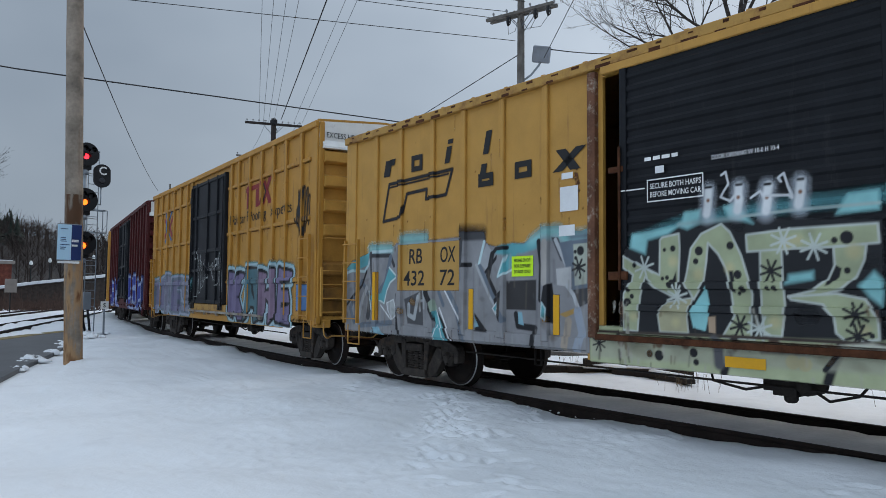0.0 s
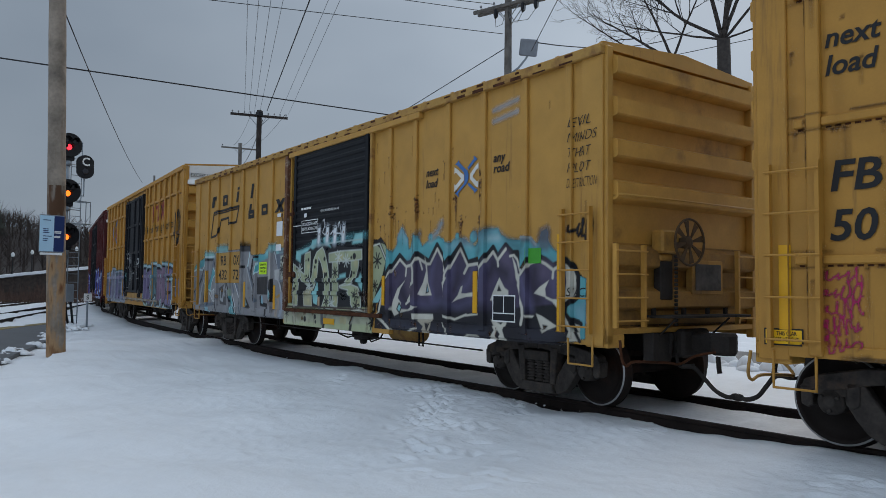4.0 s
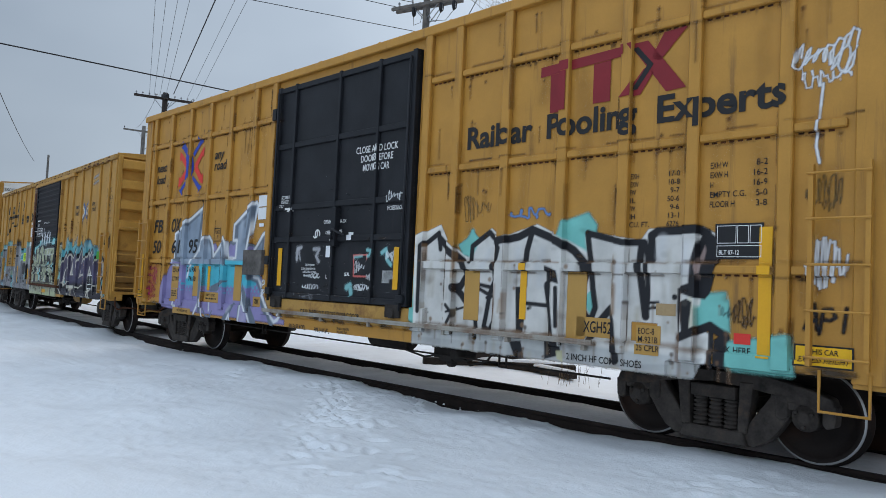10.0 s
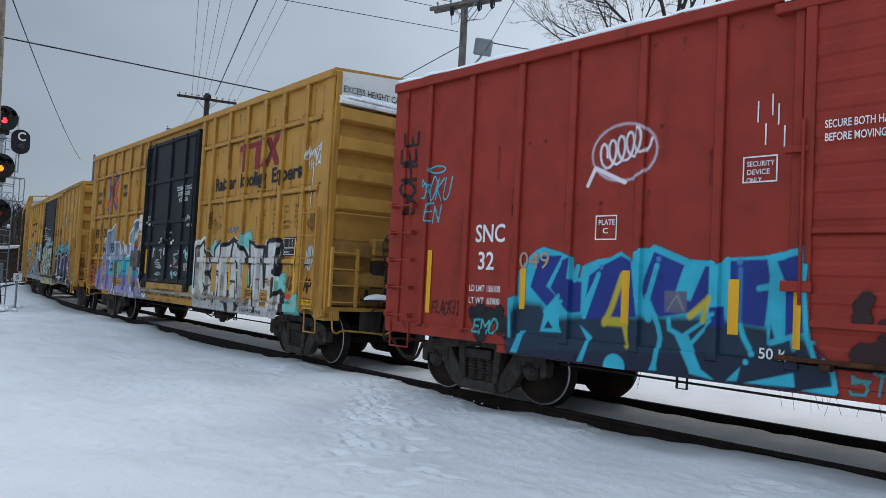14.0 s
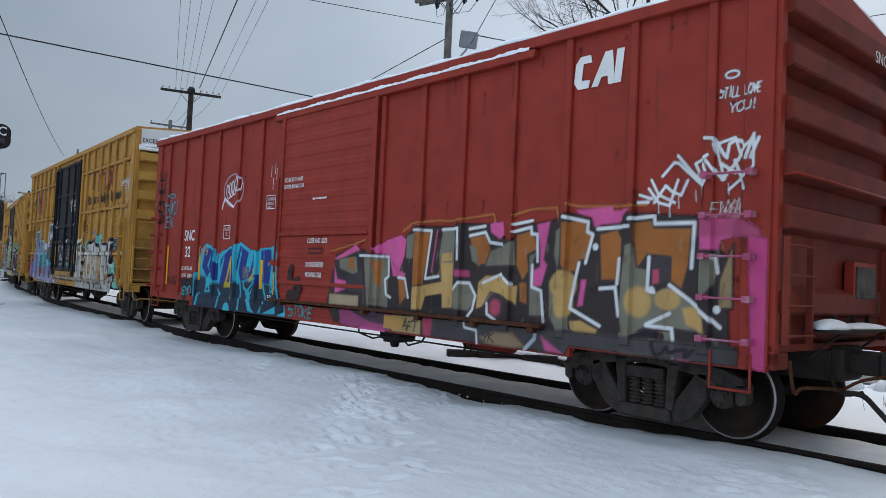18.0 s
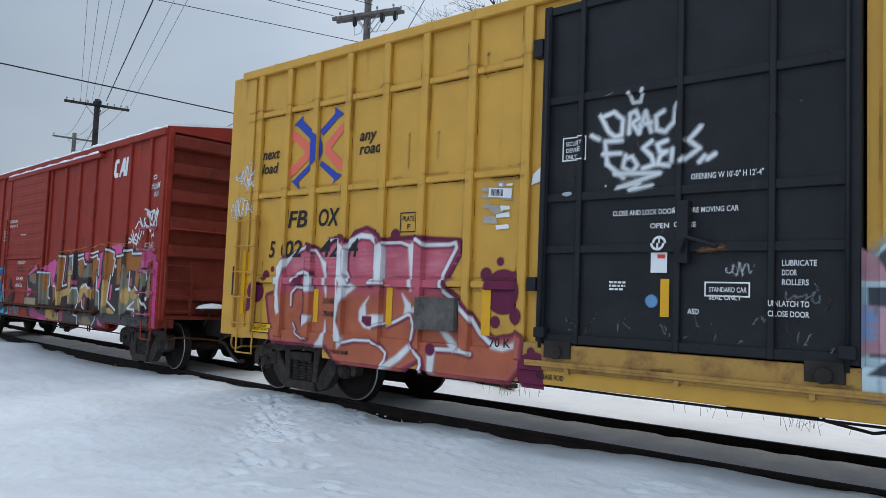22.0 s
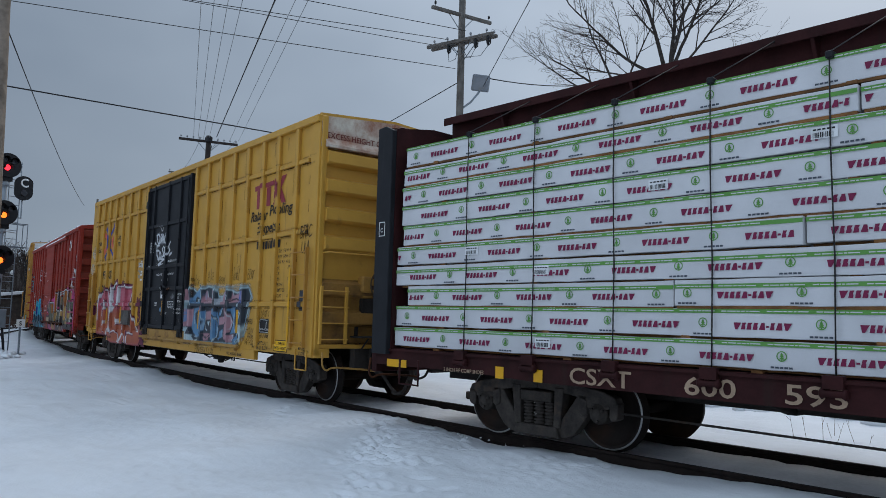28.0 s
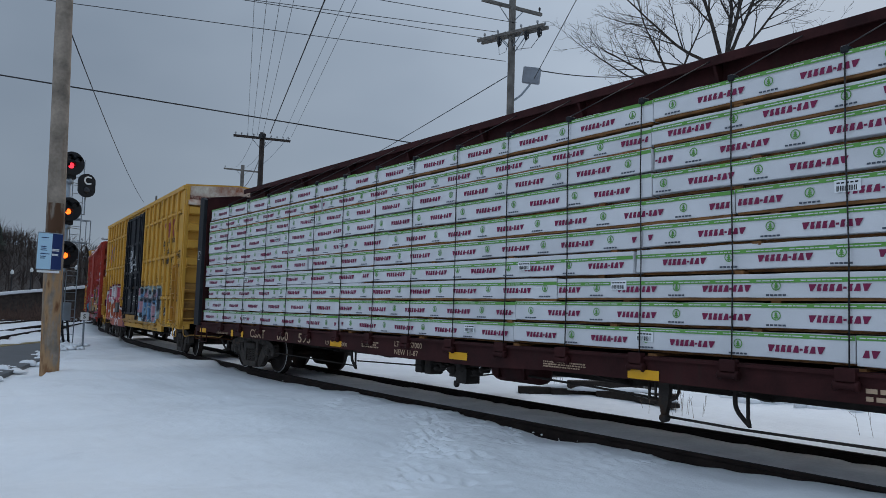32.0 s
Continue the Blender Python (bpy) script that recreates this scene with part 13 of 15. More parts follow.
c.shape([(2.41, 1.77), (2.47, 1.97), (2.55, 2.05), (2.63, 1.97), (2.68, 1.89), (2.83, 1.86), (2.98, 1.83), (2.97, 1.76)], PINK_P, 0.0, 0.03)
c.line([(2.6, 2.02), (2.66, 1.9)], 0.025, ICE)
c.shape([(2.55, 1.82), (2.94, 1.81), (2.94, 1.76), (2.55, 1.75)], (0.50, 0.30, 0.33), 0.0, 0.03)
c.shape([(2.48, 1.95), (2.55, 1.98), (2.58, 1.88), (2.52, 1.85)], BLUE_P, 0.0, 0.1, 0.6)
c.shape([(2.59, 1.57), (2.92, 1.6), (2.9, 1.41), (2.57, 1.39)], PINK_P, 0.0, 0.03)
c.shape([(2.46, 1.09), (2.74, 1.1), (2.87, 1.09), (2.82, 0.95), (2.57, 0.93)], PINK_P, 0.0, 0.03)
c.line([(2.56, 1.03), (2.68, 0.99), (2.82, 1.07)], 0.03, DUSK)
c.line([(2.56, 1.55), (2.52, 1.31), (2.58, 1.19), (2.67, 1.16)], 0.025, ICE)
c.shape([(2.66, 1.35), (2.8, 1.36), (2.73, 1.25)], ICE)
c.shape([(2.37, 1.56), (2.53, 1.6), (2.5, 1.25), (2.43, 1.14), (2.47, 1.37)], BLUE_P, 0.0, 0.03)
c.shape([(2.94, 1.06), (2.93, 1.56), (3.12, 1.66), (3.14, 1.58), (3.22, 1.56), (3.31, 1.44), (3.33, 1.25), (3.27, 1.08), (3.14, 0.95), (2.98, 1)], BLUE_P, 0.0, 0.03)
c.line([(2.94, 1.49), (3.08, 1.49), (3.24, 1.4), (3.3, 1.24)], 0.05, DUSK)
c.shape([(2.95, 1.28), (3.04, 1.28), (3.03, 1.17), (2.95, 1.16)], PINK_P, 0.0, 0.06, 0.8)
c.line([(3.17, 1.44), (3.22, 1.37)], 0.025, ICE)
c.line([(3.27, 1.24), (3.25, 1.08), (3.15, 0.94)], 0.03, ICE)
c.shape([(2.97, 1.76), (3, 1.98), (3.06, 2.05), (3.08, 1.99), (3.04, 1.75)], PINK_P, 0.0, 0.03)
c.line([(3.04, 1.74), (3.07, 1.99), (3.1, 2.05)], 0.025, ICE)
c.shape([(3.45, 1.76), (3.5, 1.92), (3.61, 2.03), (3.68, 1.97), (3.73, 1.82), (3.68, 1.73), (3.46, 1.73)], PINK_P, 0.0, 0.03)
c.shape([(3.15, 1.85), (3.47, 1.88), (3.45, 1.73), (3.16, 1.72)], (0.36, 0.40, 0.44), 0.0, 0.03)
c.line([(3.41, 1.89), (3.44, 1.82)], 0.03, ICE)
c.shape([(3.57, 1.94), (3.64, 1.97), (3.66, 1.82), (3.6, 1.81)], BLUE_P, 0.0, 0.1, 0.6)
c.line([(3.71, 1.94), (3.81, 1.91), (3.77, 1.83), (3.72, 1.81)], 0.025, ICE)
c.shape([(3.3, 1.53), (3.43, 1.67), (3.5, 1.67), (3.41, 1.5), (3.33, 1.48)], BLUE_P, 0.0, 0.03)
c.line([(3.47, 1.64), (3.4, 1.53)], 0.025, ICE)
c.shape([(3.33, 1.45), (3.62, 1.49), (3.7, 1.32), (3.34, 1.29)], PINK_P, 0.0, 0.03)
c.line([(3.33, 1.47), (3.62, 1.5), (3.71, 1.31), (3.33, 1.27)], 0.035, DUSK)
c.line([(3.57, 1.45), (3.61, 1.44), (3.67, 1.35)], 0.022, ICE)
c.shape([(3.53, 1.64), (3.68, 1.7), (3.78, 1.6), (3.92, 1.52), (4.06, 1.37), (4.02, 1.26), (3.9, 1.12), (3.89, 0.99), (3.71, 1.01), (3.72, 1.32), (3.64, 1.52), (3.57, 1.52)], PINK_P, 0.0, 0.03)
c.line([(3.78, 1.65), (3.96, 1.53), (4.09, 1.38), (4.02, 1.23), (3.9, 1.11)], 0.05, DUSK)
c.line([(3.73, 1.6), (3.93, 1.47), (4.03, 1.35), (3.92, 1.22)], 0.022, ICE)
c.shape([(3.62, 1.67), (3.68, 1.67), (3.68, 1.58), (3.63, 1.58)], (0.42, 0.14, 0.30), 0.0, 0.06, 0.7)
c.shape([(3.62, 1.31), (3.83, 1.36), (3.72, 1.24), (3.64, 1.11), (3.52, 1.26)], DUSK)
c.shape([(3.36, 1.15), (3.55, 1.21), (3.53, 1.06), (3.41, 0.96), (3.36, 1.01)], BLUE_P, 0.0, 0.03)
c.line([(3.51, 1.18), (3.54, 1.05)], 0.022, ICE)
c.shape([(3.9, 1.82), (3.98, 1.99), (4.05, 1.91), (4.28, 1.95), (4.34, 1.88), (4.38, 1.78), (3.93, 1.76)], PINK_P, 0.0, 0.03)
c.line([(4.01, 2), (4.05, 1.92)], 0.03, ICE)
c.line([(3.96, 1.82), (4.19, 1.85), (4.37, 1.8)], 0.03, DUSK)
c.shape([(4.3, 1.95), (4.37, 1.92), (4.38, 1.8), (4.33, 1.83)], BLUE_P, 0.0, 0.08, 0.6)
c.shape([(3.87, 1.62), (3.97, 1.67), (4.17, 1.68), (4.14, 1.44), (4.17, 1.15), (3.95, 1.12), (4.08, 1.31), (4.1, 1.41), (3.97, 1.54)], BLUE_P, 0.0, 0.03)
c.line([(4.1, 1.55), (4.11, 1.34), (4.19, 1.15)], 0.025, ICE)
c.shape([(3.89, 1.09), (4.12, 1.12), (4.12, 0.95), (3.89, 0.95)], PINK_P, 0.0, 0.03)
c.line([(4.05, 1.09), (4.1, 1.09), (4.11, 0.99)], 0.022, ICE)
c.shape([(4.15, 1.05), (4.32, 1.12), (4.36, 1.07), (4.28, 0.92), (4.16, 0.91)], BLUE_P, 0.0, 0.03)
c.line([(4.26, 1.13), (4.35, 1.07), (4.27, 0.97)], 0.025, ICE)
c.shape([(4.4, 1.77), (4.42, 1.98), (4.57, 2), (4.59, 1.79)], (0.34, 0.30, 0.46), 0.0, 0.03)
c.line([(4.43, 1.97), (4.48, 1.86), (4.46, 1.75)], 0.035, (0.08, 0.14, 0.42))
c.line([(4.53, 1.98), (4.51, 1.87), (4.55, 1.77)], 0.035, (0.08, 0.14, 0.42))
c.shape([(4.4, 1.54), (4.49, 1.61), (4.54, 1.55), (4.47, 1.35), (4.4, 1.36)], BLUE_P, 0.0, 0.03)
c.line([(4.46, 1.58), (4.53, 1.55), (4.47, 1.45)], 0.025, ICE)
c.shape([(4.41, 1.33), (4.59, 1.31), (4.58, 1.09), (4.42, 1.17)], (0.42, 0.48, 0.46), 0.0, 0.03)
c.line([(4.42, 1.17), (4.51, 1.17), (4.57, 0.99)], 0.03, ICE)
c.shape([(4.12, 1.65), (4.37, 1.68), (4.38, 1.6), (4.15, 1.59)], DUSK)
c.shape([(4.3, 1.73), (4.37, 1.75), (4.36, 1.68), (4.31, 1.67)], ICE)
rr = random.Random(70)
for k in range(70):
    x, z = rr.uniform(1.5, 4.6), rr.uniform(0.9, 1.9)
    c.line([(x, z), (x + rr.gauss(0, 0.01), z - rr.uniform(0.04, 0.2))], rr.uniform(0.008, 0.03), rr.choice(((0.05, 0.05, 0.06), (0.3, 0.33, 0.36), (0.16, 0.08, 0.04))), 0.03, 0.4)
for w, x0, x1, z0, z1 in (
    ("Stok", 1.68, 2.08, 2.16, 2.40),
    ("ALke", 2.53, 2.9, 2.24, 2.48),
    ("Revel", 3.21, 3.58, 2.16, 2.36),
    ("TowEL", 3.93, 4.3, 2.24, 2.47),
    ("Bear", 4.66, 5.02, 2.24, 2.48),
    ("FOURTEEN KILOS", 2.08, 3.14, 0.68, 0.79),
    ("HIDIN", 4.74, 5.06, 1.17, 1.26),
    ("FROM", 4.80, 5.06, 1.06, 1.15),
    ("THE FUZZ", 4.73, 5.18, 0.95, 1.04),
    ("bearoo", 5.38, 5.84, 1.49, 1.66),
    ("gold member", 5.35, 5.86, 1.10, 1.18),
):
    marker(c, w, x0, x1, z0, z1, len(w) + int(x0 * 100))
marker(c, "DRAC", 6.84, 7.34, 2.92, 3.14, 3, 0.018)
marker(c, "ULA", 6.90, 7.28, 2.64, 2.84, 8, 0.018)
c.panel(6.92, 7.06, 1.62, 1.98, (0.05, 0.06, 0.075), 0.02)
c.wear(61, 0.15)
c.hang(car, side.relief)

# --- the far yellow car and the maroon car
car, side = TALL
tee_logo(side, 3.0, 4.9, 3.60, 4.20, TTX_RED, INK)
for w, x, k in (("Railcar", 1.9, 1.10), ("Pooling", 3.3, 1.22), ("Experts", 4.8, 1.36)):
    side.text(w, x, 3.30, 0.25, INK, 0, 0.0, width=k)
cross_logo(side, -5.86, -4.76, 3.16, 4.36, LOGO_STEEL, TTX_RED_FADED)
c = Canvas(-7.3, 7.4, 0.76, 4.1, 0.03)
throw(c, [("N", -6.9, -5.6, .9, 1.9), ("A", -5.5, -4.4, .9, 2.0), ("E", -4.3, -3.3, .9, 1.9), ("S", -3.2, -2.1, .9, 1.9)], [(0.17, 0.16, 0.25), (0.22, 0.22, 0.28)], SLATE, (0.30, 0.33, 0.42), TEAL, None, 0.05, 0.08, 0.05, 0.08)
throw(c, [("K", 1.9, 3.0, .9, 2.0), ("A", 3.0, 4.2, .9, 2.1), ("H", 4.2, 5.2, .9, 2.0), ("E", 5.3, 6.2, .9, 2.0)], [(0.19, 0.16, 0.27), (0.08, 0.17, 0.20), (0.24, 0.17, 0.24)], COAL, (0.36, 0.5, 0.55), TEAL, None, 0.05, 0.08, 0.05, 0.08)
scrawl(c, 6.4, 7.2, 2.6, 3.8, 5, COAL, 0.05, 6, 0.1)
scrawl(c, -1.7, 1.3, 1.3, 3.0, 8, (0.4, 0.42, 0.42), 0.03, 9, 0.1)
c.panel(6.5, 7.2, 1.15, 1.7, (0.10, 0.22, 0.45), 0.03)
c.hang(car, side.relief)
car, side = RED_LEAD
c = Canvas(-7.3, 7.4, 0.76, 2.4, 0.04)
throw(c, [("S", -6.5, -5.0, .9, 2.0), ("A", -4.8, -3.4, .9, 2.1), ("K", -3.3, -2.0, .9, 2.1), ("E", 1.9, 3.4, .9, 2.1), ("R", 3.5, 5.0, .9, 2.1), ("M", 5.1, 6.8, .9, 2.0)], (0.05, 0.07, 0.30), (0.35, 0.42, 0.6), (0.02, 0.03, 0.12), None, None, 0.05, 0.09, 0.06, 0.1)
c.hang(car, side.relief)


def rust_runs(car, side, seed, count, belts, tone, run):
    """Rust that starts at seams and chips and runs down the paint, and scuffs along the sill."""
    rr = random.Random(seed)
    c = Canvas(-7.4, 7.4, 0.86, 4.95, 0.022)
    for k in range(count):
        x = rr.uniform(-7.3, 7.3)
        if -2.1 < x < 2.0:
            continue
        z = rr.choice(belts) - 0.06 if rr.random() < 0.5 else rr.uniform(1.0, 4.6)
        c.blob(x, z, rr.uniform(0.006, 0.02), tone, 0.025, 0.8)
        if rr.random() < 0.65:
            c.line([(x, z), (x + rr.gauss(0, 0.006), z - rr.uniform(0.06, 0.45))], rr.uniform(0.012, 0.03), run, 0.03, rr.uniform(0.25, 0.6))
    for k in range(count // 2):
        x = rr.uniform(-7.3, 7.3)
        c.line([(x, 0.9 + rr.uniform(0, 0.06)), (x + rr.uniform(0.03, 0.3), 0.9 + rr.uniform(0, 0.06))], rr.uniform(0.015, 0.05), (0.07, 0.045, 0.025), 0.03, rr.uniform(0.3, 0.7))
    for k in range(count // 4):
        x, z = rr.choice((-1, 1)) * rr.uniform(2.2, 7.3), rr.uniform(1.0, 4.7)
        c.line([(x, z), (x + rr.gauss(0, 0.02), z - rr.uniform(0.3, 0.9))], rr.uniform(0.03, 0.12), run, 0.10, 0.14)
    c.hang(car, side.relief, lift=0.005, name="rust_runs", label="rust runs and scuffs in the paint")


for made, seed, count in ((FBOX_A, 5, 260), (FBOX_B, 6, 34), (TALL, 7, 180)):
    rust_runs(*made, seed, count, (4.3, 3.05, 1.78, 4.9), (0.10, 0.036, 0.014), (0.19, 0.085, 0.025))
rust_runs(*OXIDE_CAR, 8, 95, (4.3, 3.4, 2.6), (0.05, 0.014, 0.01), (0.085, 0.018, 0.012))


def rust_lines(car, side, xs, belts, gap, seed, amount, lift):
    """Thin rust along the tops of the belts and the edges of the ribs."""
    c = Canvas(-7.4, 7.4, 0.8, 4.95, 0.019)
    rr = random.Random(seed)
    for z in belts:
        for up in (0.075, -0.07):
            x = -7.3
            while x < 7.3:
                w = rr.uniform(0.1, 0.6)
                if not gap[0] < x < gap[1]:
                    c.line([(x, z + up), (x + w, z + up)], 0.016, (0.13, 0.06, 0.022), 0.02, rr.uniform(0.25, 0.8) * amount)
                x += w + rr.uniform(0.02, 0.5)
    for x in xs:
        for k in range(int(7 * amount)):
            z, e = rr.choice((rr.uniform(1.0, 4.9), rr.uniform(1.0, 2.2))), rr.choice((-0.075, 0.075))
            c.line([(x + e, z), (x + e, z - rr.uniform(0.1, 0.6))], rr.uniform(0.012, 0.022), (0.14, 0.065, 0.024), 0.02, rr.uniform(0.2, 0.65) * amount)
    c.hang(car, side.relief, lift=lift, name="rust_lines", label="thin rust lines along belts and ribs")


rust_lines(*FBOX_B, (-7.0, -6.3, -5.66, -4.97, -4.24, -3.54, -2.77, -1.97, 1.64, 2.37, 3.10, 3.83, 4.54, 5.26, 5.92, 6.68), (4.30, 3.03, 1.73), (-2.1, 1.5), 23, 0.8, 0.009)
rust_lines(*FBOX_A, (-7.07, -6.24, -5.35, -4.47, -3.62, -2.72, -2.08, 1.9, 2.5, 3.36, 4.24, 5.06, 5.85, 6.75), (4.32, 3.08, 1.8), (-2.2, 1.75), 24, 1.0, 0.009)


# lettering on the end walls
def end_words(car, words, x, y0, z, size, material, width):
    bm = letter_mesh(words, size / 0.69, 0, 0.008)
    far = max(v.co.x for v in bm.verts)
    out = bmesh.new()
    for f in bm.faces:
        out.faces.new([out.verts.new((x, y0 + v.co.x * width / far, z + v.co.y)) for v in f.verts])
    bm.free()
    part("lettering", out, material, car)


for made, y in ((TALL, 7.62), (FBOX_A, 7.66)):
    end_words(made[0], "EXCESS HEIGHT CAR", y, -1.40, 4.72, 0.11, INK, 1.25)
end_words(FBOX_A[0], "FBOX 506195", 7.66, 0.35, 4.70, 0.11, INK, 0.85)
end_words(FBOX_B[0], "EXCESS HEIGHT CAR", 7.51, -1.45, 4.66, 0.10, mat("dark_red_stencil", (0.14, 0.02, 0.015), 0.7, bump=0), 1.3)
end_words(FBOX_B[0], "FBOX 502424", 7.51, 0.35, 4.62, 0.10, mat("brown_stencil", (0.08, 0.02, 0.012), 0.7, bump=0), 0.95)
end_words(OXIDE_CAR[0], "SNC32049", 7.60, 0.55, 4.12, 0.13, STENCIL_WHITE, 0.85)



# ---- poles, wires and signals ----
def pole_material():
    m = mat("weathered_pole_wood", (0.25, 0.205, 0.165), 0.9, vary=0.35, scale=2, grain=14, bump=0.14, dirt=(0.13, 0.07, 0.035), dirt_amount=0.5, streak=True, dirt_scale=1.0)
    n, l = m.node_tree.nodes, m.node_tree.links
    b = n["Principled BSDF"]
    last = b.inputs["Base Color"].links[0].from_socket
    where, cut, noise = n.new("ShaderNodeTexCoord"), n.new("ShaderNodeSeparateXYZ"), n.new("ShaderNodeTexNoise")
    turn = n.new("ShaderNodeMapping")
    turn.inputs["Scale"].default_value = (5.0, 5.0, 1.1)
    l.new(where.outputs["Object"], turn.inputs["Vector"])
    l.new(turn.outputs[0], noise.inputs["Vector"])
    noise.inputs["Scale"].default_value, noise.inputs["Detail"].default_value = 1.4, 6.0
    l.new(where.outputs["Object"], cut.inputs[0])
    for lo, hi, tone, sharp in ((-1.0, 2.55, (0.33, 0.20, 0.105), 0.40), (0.2, 2.3, (0.15, 0.062, 0.026), 0.56), (3.30, 4.05, (0.085, 0.042, 0.022), 0.42)):
        a, z, both, mix = n.new("ShaderNodeMapRange"), n.new("ShaderNodeMath"), n.new("ShaderNodeMath"), n.new("ShaderNodeMix")
        a.inputs["From Min"].default_value, a.inputs["From Max"].default_value = sharp, sharp + 0.12
        l.new(noise.outputs[0], a.inputs["Value"])
        z.operation, z.inputs[1].default_value, z.inputs[2].default_value = "COMPARE", (lo + hi) / 2, (hi - lo) / 2
        l.new(cut.outputs["Z"], z.inputs[0])
        both.operation = "MULTIPLY"
        l.new(a.outputs[0], both.inputs[0])
        l.new(z.outputs[0], both.inputs[1])
        mix.data_type = "RGBA"
        l.new(both.outputs[0], mix.inputs["Factor"])
        l.new(last, mix.inputs["A"])
        mix.inputs["B"].default_value = (*tone, 1)
        last = mix.outputs["Result"]
    l.new(last, b.inputs["Base Color"])
    return m


POLE_WOOD = pole_material()
DARK_WOOD = mat("dark_creosoted_pole_wood", (0.035, 0.028, 0.025), 0.9, vary=0.3, bump=0.08)
GREY_WOOD = mat("grey_pole_wood", (0.13, 0.12, 0.11), 0.9, vary=0.3, bump=0.08, dirt=(0.05, 0.04, 0.035), dirt_amount=0.3, streak=True)
WIRE = mat("black_line_wire", (0.02, 0.021, 0.024), 0.6, bump=0)
THIN_WIRE = mat("grey_line_wire", (0.16, 0.18, 0.20), 0.6, bump=0)
GALV = mat("galvanised_steel", (0.22, 0.25, 0.28), 0.5, metal=0.3, vary=0.12, bump=0.02)
SIGNAL_BLACK = mat("matt_black_signal_paint", (0.010, 0.010, 0.012), 0.6, bump=0.01)
LAMP_RED = mat("lit_red_lens", (1.0, 0.03, 0.05), 0.3, emit=3.0, bump=0)
LAMP_AMBER = mat("lit_orange_red_lens", (1.0, 0.13, 0.015), 0.3, emit=4.0, bump=0)
DARK_LENS = mat("unlit_dark_lens", (0.03, 0.03, 0.035), 0.15, bump=0)
GLASS_INS = mat("grey_porcelain", (0.25, 0.26, 0.28), 0.3, bump=0)
SIGN_PALE = mat("pale_blue_sign_face", (0.42, 0.62, 0.76), 0.5, vary=0.04, bump=0)
SIGN_NAVY = mat("navy_sign_face", (0.012, 0.028, 0.11), 0.5, vary=0.04, bump=0)


def wood_pole(name, label, x, y, top, r0, r1, material, lean=0.0, group="utility poles", lean_y=0.0):
    t = thing(name, label, "utility pole", group, pose(x, y, -0.3))
    bm = bmesh.new()
    n, k = 16, 14
    r = random.Random(int(abs(x) * 10))
    last = None
    for j in range(k + 1):
        u = j / k
        q = r0 + (r1 - r0) * u
        ring = [bm.verts.new((lean * u + q * math.cos(2 * math.pi * i / n) * r.uniform(0.97, 1.03), lean_y * u + q * math.sin(2 * math.pi * i / n) * r.uniform(0.97, 1.03), u * (top + 0.3))) for i in range(n)]
        if last:
            for i in range(n):
                bm.faces.new((last[i], last[(i + 1) % n], ring[(i + 1) % n], ring[i])).smooth = True
        last = ring
    bm.faces.new(last)
    part("shaft", bm, material, t)
    return t


def cross_arm(pole, z, ang, half, pins, material, pin_h=0.12, thick=0.06, shift=0.0, drop=0.0):
    """A level arm with pins and insulators, on braces; ang is its heading in degrees."""
    m = pose(shift * math.cos(radians(ang)), shift * math.sin(radians(ang)), z + 0.3, 0, drop, ang)
    bm = boxes((-half, half, -thick, thick, -thick, thick))
    arm = part("cross_arm", bm, material, pole, bevel=0.01)
    arm.matrix_basis = m
    for q in (-1, 1):
        bm = bmesh.new()
        rod(bm, (q * 0.55, 0.07, -0.02), (0.0, 0.07, -0.62), 0.018, 6)
        b = part("arm_brace", bm, GALV, arm)
    for x in pins:
        bm = bmesh.new()
        lathe(bm, [(thick, 0.012), (thick + pin_h * 0.4, 0.012), (thick + pin_h * 0.45, 0.04), (thick + pin_h * 0.8, 0.045), (thick + pin_h, 0.02)], 8, "Z", (x, 0, 0))
        part("insulator", bm, GLASS_INS if pin_h < 0.2 else SIGNAL_BLACK, arm)
    return arm


near_pole = wood_pole("wooden_pole", "brown weathered wooden pole with peeling bark and a sign", -19.60, -4.445, 13.0, 0.205, 0.175, POLE_WOOD, -0.06, lean_y=-0.36)
sign = thing("notice_sign", "pale blue and navy notice board bolted to the wooden pole", "sign", at=pose(-19.33, -4.68, 2.63, 0, 0, 101.5 - 90))
part("board", boxes((-0.012, 0.012, -0.27, 0.27, -0.42, 0.42)), GALV, sign, bevel=0.004)
part("pale_face", boxes((0.013, 0.017, -0.265, 0.04, -0.40, 0.40)), SIGN_PALE, sign)
part("navy_face", boxes((0.013, 0.017, 0.04, 0.265, -0.40, 0.40)), SIGN_NAVY, sign)
bm = bmesh.new()
for k, (y0, y1, z) in enumerate(((0.05, 0.20, 0.02), (0.05, 0.20, 0.05), (0.05, 0.18, -0.08), (0.05, 0.18, -0.06))):
    box(bm, 0.018, 0.020, y0, y1, z - 0.012, z + 0.012)
part("number_bars", bm, STENCIL_WHITE, sign)
bm = bmesh.new()
for z, w in ((0.30, 0.16), (0.10, 0.12), (0.06, 0.12), (0.02, 0.14), (-0.06, 0.2), (-0.12, 0.12), (-0.16, 0.10)):
    box(bm, 0.018, 0.020, -0.2, -0.2 + w, z - 0.009, z + 0.009)
part("print_bars", bm, SIGN_NAVY, sign)
part("lower_plate", boxes((-0.012, 0.012, -0.24, 0.24, -0.48, -0.43)), STENCIL_WHITE, sign)

